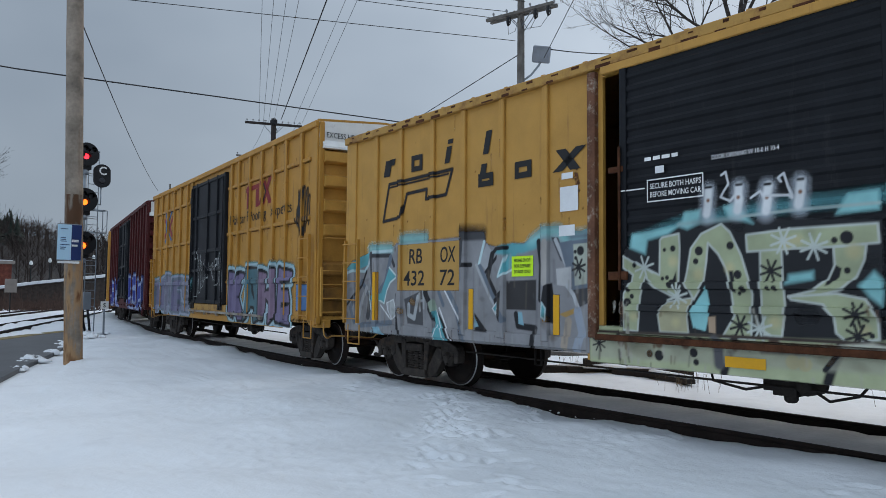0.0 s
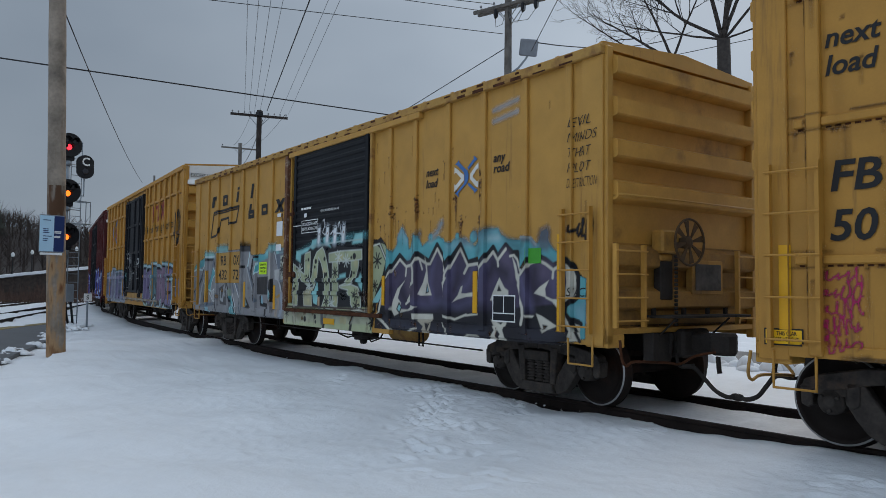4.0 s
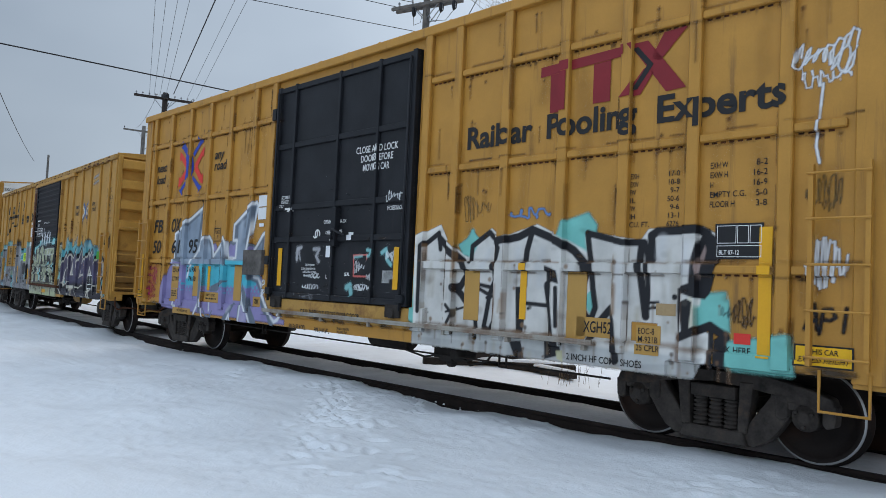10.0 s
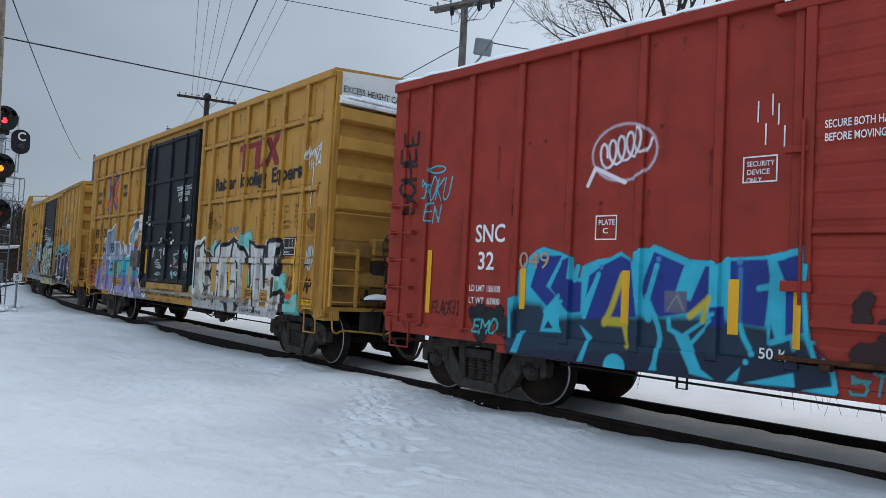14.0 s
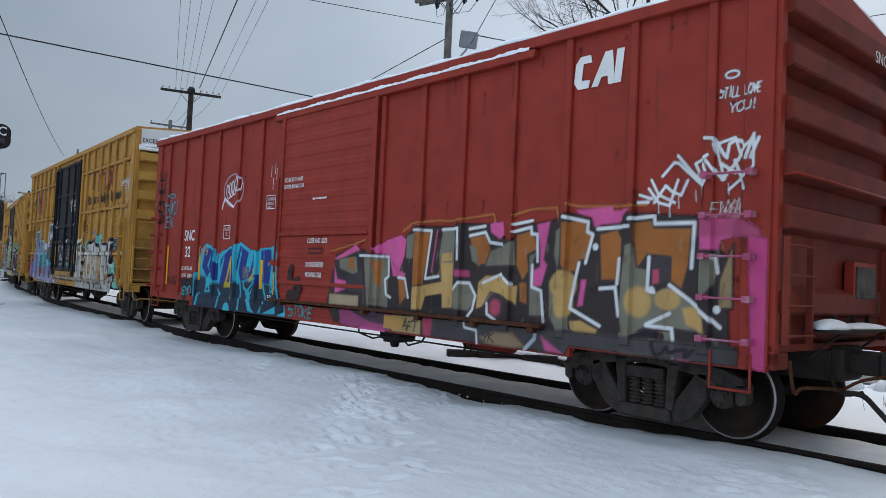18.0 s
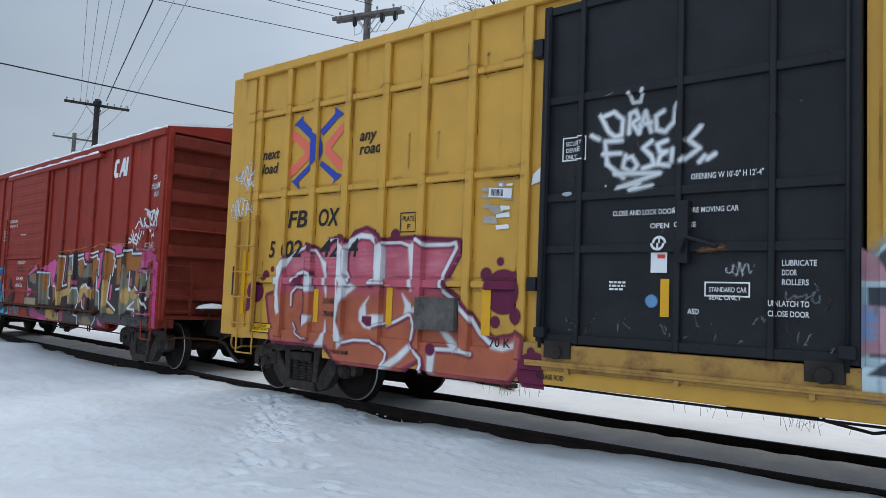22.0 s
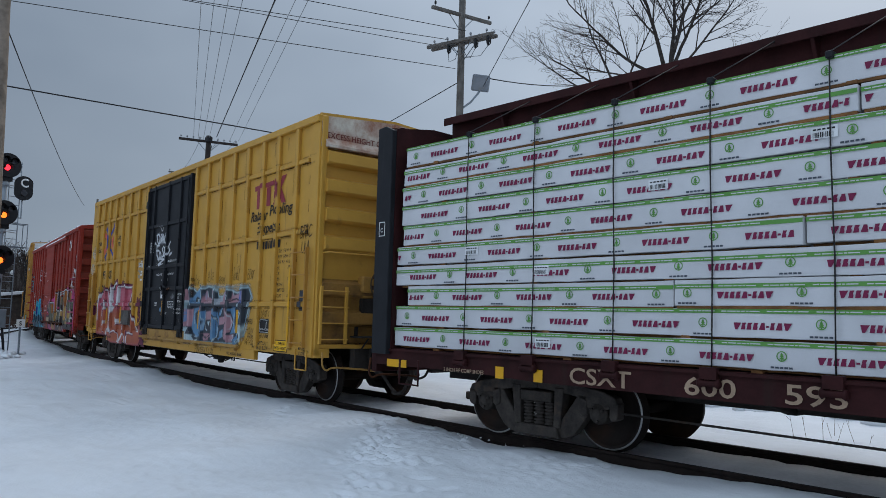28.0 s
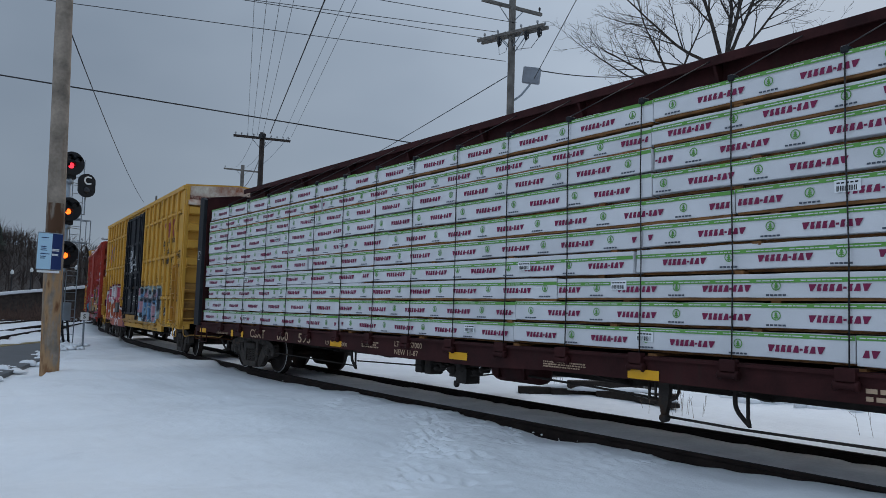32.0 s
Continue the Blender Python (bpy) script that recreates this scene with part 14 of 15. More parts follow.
# the railway signal: a tube mast with three heads, a ladder frame, a case, and a marker
SX, SY = -32.9, -1.35
signal = thing("railway_signal", "railway signal mast with three round black heads showing red", "signal", at=pose(SX, SY, -0.15, 0, 0, 100))
bm = bmesh.new()
rod(bm, (0, 0, 0), (0, 0, 7.2), 0.09, 14)
lathe(bm, [(0.0, 0.22), (0.08, 0.22), (0.12, 0.10)], 14, "Z")
for z in (2.8, 4.5, 6.3):
    lathe(bm, [(z, 0.09), (z + 0.02, 0.14), (z + 0.16, 0.14), (z + 0.18, 0.09)], 12, "Z")
part("mast", bm, GALV, signal, "grey tubular steel mast")
for z, lamp in ((7.11, LAMP_RED), (5.29, LAMP_AMBER), (3.57, LAMP_AMBER)):
    bm = bmesh.new()
    lathe(bm, [(-0.16, 0.46), (-0.14, 0.47), (-0.12, 0.47), (-0.10, 0.40)], 28, "Y", (0.02, -0.02, z))
    box(bm, -0.18, 0.22, -0.10, 0.18, z - 0.60, z - 0.35)
    head = part("signal_head", bm, SIGNAL_BLACK, signal, "round black signal head")
    for dx, dz, m_ in ((-0.06, -0.10, lamp), (0.16, 0.16, DARK_LENS), (-0.16, 0.20, DARK_LENS)):
        bm = bmesh.new()
        lathe(bm, [(-0.175, 0.115), (-0.18, 0.10), (-0.185, 0.02)], 16, "Y", (0.02 + dx, -0.02, z + dz))
        part("lens", bm, m_, head)
        bm = bmesh.new()
        n = 10
        for i in range(n):
            a0, a1 = math.pi * (i / n) * 1.2 - 0.3, math.pi * ((i + 1) / n) * 1.2 - 0.3
            v = [bm.verts.new((0.02 + dx + 0.125 * math.cos(a), y, z + dz + 0.125 * math.sin(a))) for a, y in ((a0, -0.18), (a1, -0.18), (a1, -0.36), (a0, -0.36))]
            bm.faces.new(v)
        bmesh.ops.solidify(bm, geom=bm.faces[:], thickness=0.008)
        part("hood", bm, SIGNAL_BLACK, head)
bm = bmesh.new()
for x in (0.30, 0.72):
    rod(bm, (x, 0.35, 0), (x, 0.35, 7.4), 0.022, 8)
for k in range(22):
    rod(bm, (0.30, 0.35, 0.4 + k * 0.33), (0.72, 0.35, 0.4 + k * 0.33), 0.014, 6)
for z in (2.9, 4.6, 6.4):
    rod(bm, (0, 0, z), (0.30, 0.35, z), 0.018, 6)
    rod(bm, (0, 0, z), (0.72, 0.35, z), 0.018, 6)
part("ladder", bm, GALV, signal, "grey steel climbing ladder")
bm = bmesh.new()
for z in (4.05, 4.95):
    bent(bm, [(0.30, 0.1, z), (1.0, 0.1, z), (1.0, 0.5, z), (0.30, 0.5, z)], 0.02)
for x, y in ((1.0, 0.1), (1.0, 0.5)):
    rod(bm, (x, y, 4.05), (x, y, 4.95), 0.018, 6)
part("platform_rail", bm, GALV, signal, "grey steel platform railing")
bm = bmesh.new()
box(bm, 0.06, 0.38, -0.12, 0.14, 0.95, 1.65)
part("relay_case", bm, GALV, signal, "small grey relay case", bevel=0.02)
bm = bmesh.new()
bent(bm, [(0.1, 0, 0.95), (0.18, 0.05, 0.4), (0.30, 0.1, 0.0)], 0.05, 8)
bent(bm, [(0.3, 0, 0.95), (0.40, 0.05, 0.4), (0.46, 0.1, 0.0)], 0.05, 8)
part("cable_duct", bm, SIGNAL_BLACK, signal, "black cable ducts")
bm = bmesh.new()
out = []
for i in range(24):
    a = 2 * math.pi * i / 24
    out.append((0.62 + 0.34 * math.cos(a), 6.31 + 0.30 * math.sin(a) + (0.17 if math.sin(a) > 0 else -0.17)))
slab(bm, out, -0.20, -0.12)
marker = part("marker_head", bm, SIGNAL_BLACK, signal, "oval black marker head with white letter")
bm = letter_mesh("C", 0.46, 0, 0.02)
o2 = bmesh.new()
for f in bm.faces:
    o2.faces.new([o2.verts.new((0.47 + v.co.x, -0.206, 6.36 + v.co.y)) for v in f.verts])
bm.free()
part("lettering", o2, STENCIL_WHITE, marker)
bm = bmesh.new()
lathe(bm, [(-0.21, 0.13), (-0.22, 0.11), (-0.225, 0.02)], 16, "Y", (0.62, 0, 6.12))
part("lens", bm, DARK_LENS, marker)
bm = bmesh.new()
bent(bm, [(0.62, -0.1, 5.9), (0.62, -0.1, 5.15), (0.0, 0.0, 5.15)], 0.03, 8)
part("marker_bracket", bm, GALV, signal)

post = thing("sign_post", "thin grey steel post with a small white letter plate", "sign post", at=pose(-30.9, -0.95, -0.15, 0, 0, 100))
part("post", boxes((-0.03, 0.03, -0.02, 0.02, 0, 1.25)), GALV, post)
part("plate", boxes((-0.15, 0.15, -0.03, -0.022, 1.02, 1.30)), WHITE_PAINT, post)
bm = letter_mesh("S", 0.22, 0, 0.02)
o2 = bmesh.new()
for f in bm.faces:
    o2.faces.new([o2.verts.new((-0.06 + v.co.x, -0.034, 1.08 + v.co.y)) for v in f.verts])
bm.free()
part("lettering", o2, INK, post)

# the power pole beyond the track
AX, AY = -20.75, 10.9
power = wood_pole("power_pole", "grey wooden power pole with two cross-arms and a floodlight", AX, AY, 13.75, 0.17, 0.125, GREY_WOOD)
HEAD = 46.0
LOW = HEAD - 33.0
cross_arm(power, 13.15, HEAD + 33, 1.35, (-1.2, 1.25), GREY_WOOD, 0.22, 0.06)
for off in (-0.15, 0.15):
    a = cross_arm(power, 12.1, LOW, 1.48, (-1.3, -1.0, -0.7, -0.4, 0.35, 0.7, 1.05, 1.35) if off < 0 else (-1.15, -0.55, 0.5, 1.2), GREY_WOOD, 0.18, 0.06)
    a.location += Vector((off * math.sin(radians(LOW)), -off * math.cos(radians(LOW)), 0))
for q in (-0.45, 0.75, 1.3):
    qx, qy = q * math.cos(radians(LOW)) + 0.2 * math.sin(radians(LOW)), q * math.sin(radians(LOW)) - 0.2 * math.cos(radians(LOW))
    bm = bmesh.new()
    lathe(bm, [(-0.02, 0.03), (-0.06, 0.07), (-0.14, 0.055), (-0.2, 0.075), (-0.3, 0.055), (-0.40, 0.02)], 10, "Z", (qx, qy, 12.34))
    bent(bm, [(qx, qy, 12.32), (qx + 0.14, qy, 12.2), (qx + 0.12, qy, 12.0), (qx, qy, 11.95)], 0.022)
    part("cut_out_fuse", bm, SIGNAL_BLACK, power, "hanging fuse cut-out")
    bm = bmesh.new()
    bent(bm, [(qx, qy, 11.95), (qx * 0.8, qy * 0.8 - 0.1, 11.6), (qx * 0.3, qy * 0.3 - 0.1, 11.7), (0, -0.1, 12.3)], 0.01)
    part("jumper_wire", bm, SIGNAL_BLACK, power)
bm = bmesh.new()
bent(bm, [(0, 0, 9.75), (0.25, 0.3, 10.05), (0.36, 0.6, 10.45), (0.38, 0.66, 10.6)], 0.04, 8)
bent(bm, [(0.1, 0.05, 9.9), (0.05, -0.12, 9.2), (0.0, -0.14, 8.0)], 0.015)
part("lamp_arm", bm, GALV, power)
bm = boxes((-0.33, 0.33, -0.15, 0.15, -0.31, 0.31))
bm2 = part("floodlight", bm, mat("grey_floodlight_housing", (0.20, 0.22, 0.25), 0.5, bump=0.02), power, "square grey floodlight", bevel=0.04)
bm2.matrix_basis = pose(0.40, 0.69, 10.86, 14, 8, 40)

tele = wood_pole("telegraph_pole", "dark old telegraph pole with a ten-pin cross-arm", -37.6, 8.95, 10.8, 0.17, 0.13, DARK_WOOD)
cross_arm(tele, 10.5, 65.0, 1.48, [-1.38 + 0.307 * k for k in range(10)], DARK_WOOD, 0.15, 0.06, 0.0, 1.5)
bm = boxes((-0.05, 0.35, -0.2, 0.05, 10.75, 11.0))
part("junction_box", bm, SIGNAL_BLACK, tele, bevel=0.02)
tele_far = wood_pole("utility_pole", "distant grey utility pole with one cross-arm", -69.1, 22.0, 15.2, 0.20, 0.17, GREY_WOOD)
cross_arm(tele_far, 14.7, 66.0, 1.75, (-1.65, 0.0, 1.65), GREY_WOOD, 0.22, 0.07, 0.0, 2.0)
wood_pole("thin_mast", "thin distant grey mast", -95.6, 22.7, 15.0, 0.17, 0.12, GREY_WOOD)
for x, y, h in ((-120, 24.5, 11.5), (-135, 31, 10)):
    p = wood_pole("utility_pole", "small distant utility pole beyond the train", x, y, h, 0.18, 0.14, DARK_WOOD)
    cross_arm(p, h - 0.4, 66.0, 1.4, (-1.2, 1.2), DARK_WOOD, 0.2, 0.07)


def line_wire(label, a, b, r, material, sag=0.0, beyond=0.0):
    """A wire from a to b, hanging by sag, run on past b."""
    a, b = Vector(a), Vector(b)
    b = a + (b - a) * (1 + beyond)
    bm = bmesh.new()
    n = 14
    pts = []
    for k in range(n + 1):
        u = k / n
        p = a + (b - a) * u
        p.z -= 4 * sag * u * (1 - u)
        pts.append(p)
    bent(bm, pts, r, 5)
    ob = part("overhead_wire", bm, material, None)
    return tagged(ob, label, "wire", "overhead wires")



for a, b in (((-38.0, 8.3, 10.6), (-20.73, 0.5, 10.4)), ((-37.9, 8.5, 10.6), (-20.48, 0.77, 10.4)), ((-37.8, 8.75, 10.62), (-20.21, 1.06, 10.4)), ((-37.7, 9.0, 10.62), (-19.93, 1.35, 10.4)), ((-37.2, 9.94, 10.7), (-18.92, 2.43, 10.4)), ((-37.0, 10.34, 10.7), (-18.67, 2.69, 10.4))):
    line_wire("thin grey wire above the track", a, b, 0.009, THIN_WIRE, 0.0, 2.0)
line_wire("thick black cable above the track", (-37.42, 9.3, 10.8), (-19.31, 2.01, 10.4), 0.022, WIRE, 0.0, 2.0)
line_wire("black wire from the telegraph pole to the next pole", (-37.5, 9.1, 10.3), (-69.0, 22.0, 13.0), 0.02, WIRE, 0.6)
for y in (-0.8, 0.0, 0.8):
    line_wire("thin grey wire between distant poles", (-37.4 + y * 0.42, 9.4 + y, 10.7), (-69.0, 22 + y, 14.9), 0.012, THIN_WIRE, 0.4)
line_wire("thick black cable crossing the sky", (-29.27, -4.5, 9.0), (-27.33, 10.66, 9.0), 0.026, WIRE, 0.0, 0.6)
line_wire("thick black cable crossing the sky", (-29.27, -4.5, 9.0), (-29.9, -9.5, 9.2), 0.026, WIRE, 0.0, 2.0)
for a, b in (((-20.9, 10.75, 11.05), (-26.2, -2.92, 10.95)), ((-22.11, 10.59, 12.25), (-24.96, 1.99, 12.15)), ((-21.33, 10.77, 12.3), (-24.43, 3.22, 12.2)), ((-20.56, 10.94, 12.5), (-22.67, 4.45, 12.4))):
    line_wire("black power wire from the pole across the track", a, b, 0.013, WIRE, 0.0, 1.6)
line_wire("thin wire from the near pole into the distance", (-19.61, -4.5, 7.78), (-57.79, 9.36, 9.04), 0.014, WIRE, 0.35)
line_wire("black cable from the power pole", (-20.86, 10.8, 10.48), (-33.94, 13.59, 9.87), 0.018, WIRE, 0.1, 1.5)
line_wire("black service cable from the power pole", (-20.0, 11.66, 10.69), (-22.2, 20.27, 13.41), 0.022, WIRE, 0.5, 1.0)
line_wire("black cable up from the floodlight", (-20.15, 11.52, 10.37), (-15.32, 8.3, 11.0), 0.014, WIRE, 0.0, 0.6)
for z in (16.2, 11.2, 10.4):
    line_wire("black street wire beyond the track", (-40, 31.5, z + 0.5), (25, 37.5, z + 0.1), 0.022, WIRE, 0.4)

wood_pole("street_pole", "grey wooden street pole carrying the wires", 25.0, 37.5, 17.2, 0.18, 0.14, GREY_WOOD)

# ---- bare trees ----
BARK = mat("grey_brown_bark", (0.045, 0.037, 0.033), 0.95, vary=0.3, scale=6, bump=0.1)
TWIGS = mat("brown_bare_twigs", (0.045, 0.034, 0.030), 0.95, vary=0.25, bump=0)


def grow(bm, p, way, length, r, depth, rnd, spread=0.55, up=0.12, sides=5):
    """A limb that bends as it rises and forks into thinner ones."""
    segs = 3 if depth > 1 else 2
    for k in range(segs):
        way = (way + Vector((rnd.gauss(0, 0.10), rnd.gauss(0, 0.10), rnd.gauss(0, 0.06) + up * 0.3))).normalized()
        q = p + way * (length / segs)
        r2 = r * (0.86 if depth else 0.6)
        rod(bm, p, q, r, sides if depth > 1 else 3, r2)
        p, r = q, r2
        if depth > 0 and k >= 1 and rnd.random() < 0.75:
            side = (way + Vector((rnd.gauss(0, spread), rnd.gauss(0, spread), rnd.uniform(-0.1, 0.4)))).normalized()
            grow(bm, p, side, length * rnd.uniform(0.55, 0.8), r * 0.68, depth - 1, rnd, spread, up, sides)
    if depth > 0:
        for _ in range(2 if rnd.random() < 0.75 else 3):
            side = (way + Vector((rnd.gauss(0, spread), rnd.gauss(0, spread), rnd.uniform(-0.05, 0.3)))).normalized()
            grow(bm, p, side, length * rnd.uniform(0.62, 0.85), r * 0.80, depth - 1, rnd, spread, up, sides)


def bare_tree(label, x, y, z, stems, depth, height, seed, group="bare trees"):
    t = thing("bare_tree", label, "tree", group, pose(x, y, z))
    rnd = random.Random(seed)
    trunk, crown = bmesh.new(), bmesh.new()
    for lean_x, lean_y, r in stems:
        way = Vector((lean_x, lean_y, 1)).normalized()
        p = Vector((lean_x * 0.5, lean_y * 0.5, 0))
        for k in range(4):
            q = p + way * height * 0.11
            rod(trunk, p, q, r, 10, r * 0.88)
            p, r = q, r * 0.88
            way = (way + Vector((rnd.gauss(0, 0.05), rnd.gauss(0, 0.05), 0.02))).normalized()
            if k == 3:
                for _ in range(3):
                    side = (way + Vector((rnd.gauss(0, 0.4), rnd.gauss(0, 0.4), 0.1))).normalized()
                    grow(crown, p, side, height * 0.17, r * 0.9, depth, rnd)
            elif k > 0:
                side = (way * 0.7 + Vector((rnd.gauss(0, 0.7), rnd.gauss(0, 0.7), 0.25))).normalized()
                grow(crown, p, side, height * 0.15, r * 0.65, depth - 1, rnd)
    part("trunk", trunk, BARK, t)
    part("crown", crown, BARK, t, "spreading bare limbs and twigs")
    return t


def twig_run(bm, p, way, length, r, level, rnd):
    """A limb that sheds side branches all the way, each shedding finer ones."""
    seg = (0.5, 0.34, 0.22, 0.2)[level]
    n = max(int(length / seg), 2)
    flip = rnd.choice((-1, 1))
    for k in range(n):
        u = k / n
        way = (way + Vector((rnd.gauss(0, 0.07), rnd.gauss(0, 0.07), rnd.gauss(0, 0.05) + (0.03 if level < 2 else 0.0)))).normalized()
        q = p + way * length / n
        r2 = max(r * (1 - 0.85 * (u + 1 / n)), r * 0.12, 0.006)
        rod(bm, p, q, max(r * (1 - 0.85 * u), 0.007), (7, 5, 3, 3)[level], r2)
        p = q
        if level < 3 and u > (0.12 if level else 0.2):
            for _ in range(1 if level != 1 else rnd.choice((1, 2, 2))):
                flip = -flip
                side = way.cross(Vector((rnd.gauss(0, 1), rnd.gauss(0, 1), rnd.gauss(0, 1)))).normalized()
                turn = rnd.uniform(0.55, 1.0)
                twig_run(bm, p, (way + side * turn + Vector((0, 0, 0.06))).normalized(), length * (1 - 0.6 * u) * rnd.uniform(0.36, 0.55), max(r * (1 - 0.85 * u) * 0.55, 0.009), level + 1, rnd)


def spreading_tree(label, x, y, z, fork, stems, seed):
    """A tree that forks low into long arching limbs."""
    t = thing("bare_tree", label, "tree", "bare trees", pose(x, y, z))
    rnd = random.Random(seed)
    trunk = bmesh.new()
    rod(trunk, (0, 0, 0), (0.1, 0.05, fork * 0.5), 0.42, 12, 0.36)
    rod(trunk, (0.1, 0.05, fork * 0.5), (0, 0, fork), 0.36, 12, 0.32)
    part("trunk", trunk, BARK, t)
    for along, up, back, length, r in stems:
        bm = bmesh.new()
        # "along" runs level across the line of the railway lots, "back" away from it
        way = Vector((0.865 * along - 0.5 * back, 0.5 * along + 0.865 * back, up)).normalized()
        twig_run(bm, Vector((0, 0, fork)), way, length, r * 0.72, 0, rnd)
        part("limb", bm, BARK, t, "long bare limb with fine twigs")
    return t


spreading_tree("tall spreading bare tree behind the railway", -20.75, 25.9, -0.3, 14.4, ((0.02, 1.0, 0.1, 8.5, 0.19), (-0.45, 1.0, -0.1, 9.0, 0.17), (-1.1, 0.75, 0.2, 8.5, 0.14), (0.5, 1.0, 0.2, 8.0, 0.15), (1.2, 0.9, -0.2, 7.0, 0.11), (-0.15, 1.0, -0.5, 8.0, 0.13), (0.25, 1.0, 0.6, 8.0, 0.13), (-1.5, 0.42, 0.0, 6.5, 0.09), (1.5, 0.5, 0.3, 5.5, 0.08)), 12)
spreading_tree("lower bare tree beside the tall one", -22.8, 24.6, -0.3, 13.6, ((-1.2, 0.8, 0.1, 6.5, 0.12), (-0.6, 1.0, -0.2, 6.0, 0.11), (-1.5, 0.35, 0.2, 6.5, 0.09), (0.3, 1.0, 0.3, 6.0, 0.10)), 31)
small = bare_tree("bare brown tree behind the house", -26.5, 62.0, 1.5, ((0.0, 0.0, 0.22), (0.1, 0.1, 0.15)), 4, 15.0, 5)
for k, (x, y, s) in enumerate(((-22, 64, 20), (-30, 60, 130), (-18.5, 66, 250), (-34, 63, 70), (-24.5, 68, 300), (-14, 66, 170))):
    copy_thing(small, pose(x, y, 1.5 + 0.4 * (k % 3), 0, 0, s))
edge_tree = bare_tree("bare tree at the edge of the yard", -60.5, -3.6, -0.2, ((0.0, 0.0, 0.25), (0.1, 0.15, 0.18)), 4, 12.5, 21)

# ---- the yard beyond the platform ----
ASPHALT = mat("wet_dark_asphalt", (0.045, 0.046, 0.05), 0.45, vary=0.25, scale=1.2, grain=60, bump=0.05, dirt=(0.16, 0.16, 0.17), dirt_amount=0.15)
EDGE_YELLOW = mat("worn_yellow_platform_edge", (0.22, 0.17, 0.07), 0.8, vary=0.3, dirt=(0.1, 0.09, 0.07), dirt_amount=0.5, bump=0.04)


def straight_rail(x0, y0, x1, y1, z, bend=0.0):
    a, b = Vector((x0, y0, z)), Vector((x1, y1, z))
    n = 12
    bm = bmesh.new()
    across = Vector((-(b - a).y, (b - a).x, 0)).normalized()
    rings = []
    for k in range(n + 1):
        u = k / n
        p = a + (b - a) * u + across * bend * 4 * u * (1 - u)
        rings.append([bm.verts.new(p + across * o + Vector((0, 0, h))) for o, h in ((-0.07, -0.17), (0.07, -0.17), (0.02, -0.12), (0.036, -0.03), (0.036, 0), (-0.036, 0), (-0.036, -0.03), (-0.02, -0.12))])
    for p, q in zip(rings, rings[1:]):
        for i in range(8):
            bm.faces.new((p[i], p[(i + 1) % 8], q[(i + 1) % 8], q[i]))
    bm.faces.new(rings[0])
    bm.faces.new(rings[-1][::-1])
    return tagged(part("rail", bm, RAIL_STEEL, None), "dark rail of a snowy yard track", "rail", "yard rails", "structure")


for off in (0.0, 4.6, 9.2):
    for g in (-0.75, 0.75):
        o = off + g
        straight_rail(-24 + 0.36 * o * -1, -8.2 - 0.93 * o, -130 - 0.36 * o, 33 - 0.93 * o, 0.0, 0.6)
bm = bmesh.new()
slab(bm, [(-13.5, -9.6), (-16.3, -6.4), (-19.0, -5.5), (-23.3, -3.95), (-28.5, -2.5), (-33.6, -1.75), (-31.6, -3.25), (-29.3, -4.6), (-24.5, -8.0), (-21.5, -10.5)][::-1], -0.4, -0.065, "XY")
tagged(part("platform_pavement", bm, ASPHALT, None), "dark wet asphalt platform beside the yard", "pavement", kind="structure")
bm = bmesh.new()
slab(bm, [(-34.0, -1.75), (-31.8, -3.35), (-29.45, -4.75), (-24.7, -8.15), (-24.3, -7.75), (-29.1, -4.3), (-31.45, -2.95), (-33.6, -1.4)][::-1], -0.3, -0.055, "XY")
tagged(part("platform_edge", bm, EDGE_YELLOW, None), "worn yellow strip along the platform edge", "platform edge", kind="structure")
r = random.Random(17)
heaps = [(-20.7, -5.1, 0.32), (-21.4, -4.85, 0.22), (-20.2, -5.4, 0.18), (-22.6, -4.3, 0.3), (-24.2, -3.75, 0.28), (-25.6, -3.35, 0.35), (-27.2, -2.95, 0.3), (-28.6, -2.5, 0.35), (-29.6, -2.2, 0.35), (-30.6, -1.9, 0.4), (-31.6, -1.75, 0.4), (-31.0, -1.3, 0.35), (-29.8, -1.6, 0.3), (-18.4, -5.75, 0.2), (-33.4, -1.0, 0.35), (-32.2, -0.7, 0.3)]
for x, y, s in heaps:
    s *= 0.62
    bm = bmesh.new()
    for k in range(9):
        lump(bm, x + r.gauss(0, s * 1.1), y + r.gauss(0, s * 0.7), -0.13, s * r.uniform(0.3, 1.0), s * r.uniform(0.3, 0.9), s * r.uniform(0.3, 0.8), k)
    tagged(part("snow_heap", bm, SNOW, None), "broken lumps of shovelled snow beside the asphalt", "snow", "snow heaps")
BUSH = mat("dry_brown_brush", (0.075, 0.045, 0.035), 0.95, vary=0.3, bump=0)
bm = bmesh.new()
for k in range(2000):
    x, y = r.uniform(-83.5, -70), r.gauss(4, 5.5)
    h = r.uniform(0.3, 1.0) * (1.5 if math.sin(x * 0.9) * math.sin(y * 0.7) > 0.3 else 0.7)
    a = Vector((x, y, -0.1))
    rod(bm, a, a + Vector((r.gauss(0, 0.35), r.gauss(0, 0.35), h * 1.25)), 0.03, 3, 0.008)
tagged(part("dry_brush", bm, BUSH, None), "dry brown brush along the yard", "brush", kind="stuff")

# the hill with its woods
HILL = mat("brown_wooded_hillside", (0.034, 0.029, 0.028), 0.95, vary=0.35, scale=0.12, grain=1.2, bump=0.1, dirt=(0.2, 0.2, 0.21), dirt_amount=0.05, dirt_scale=0.3)
PINE = mat("dark_pine_foliage", (0.020, 0.028, 0.022), 0.95, vary=0.35, scale=1.5, bump=0.1)


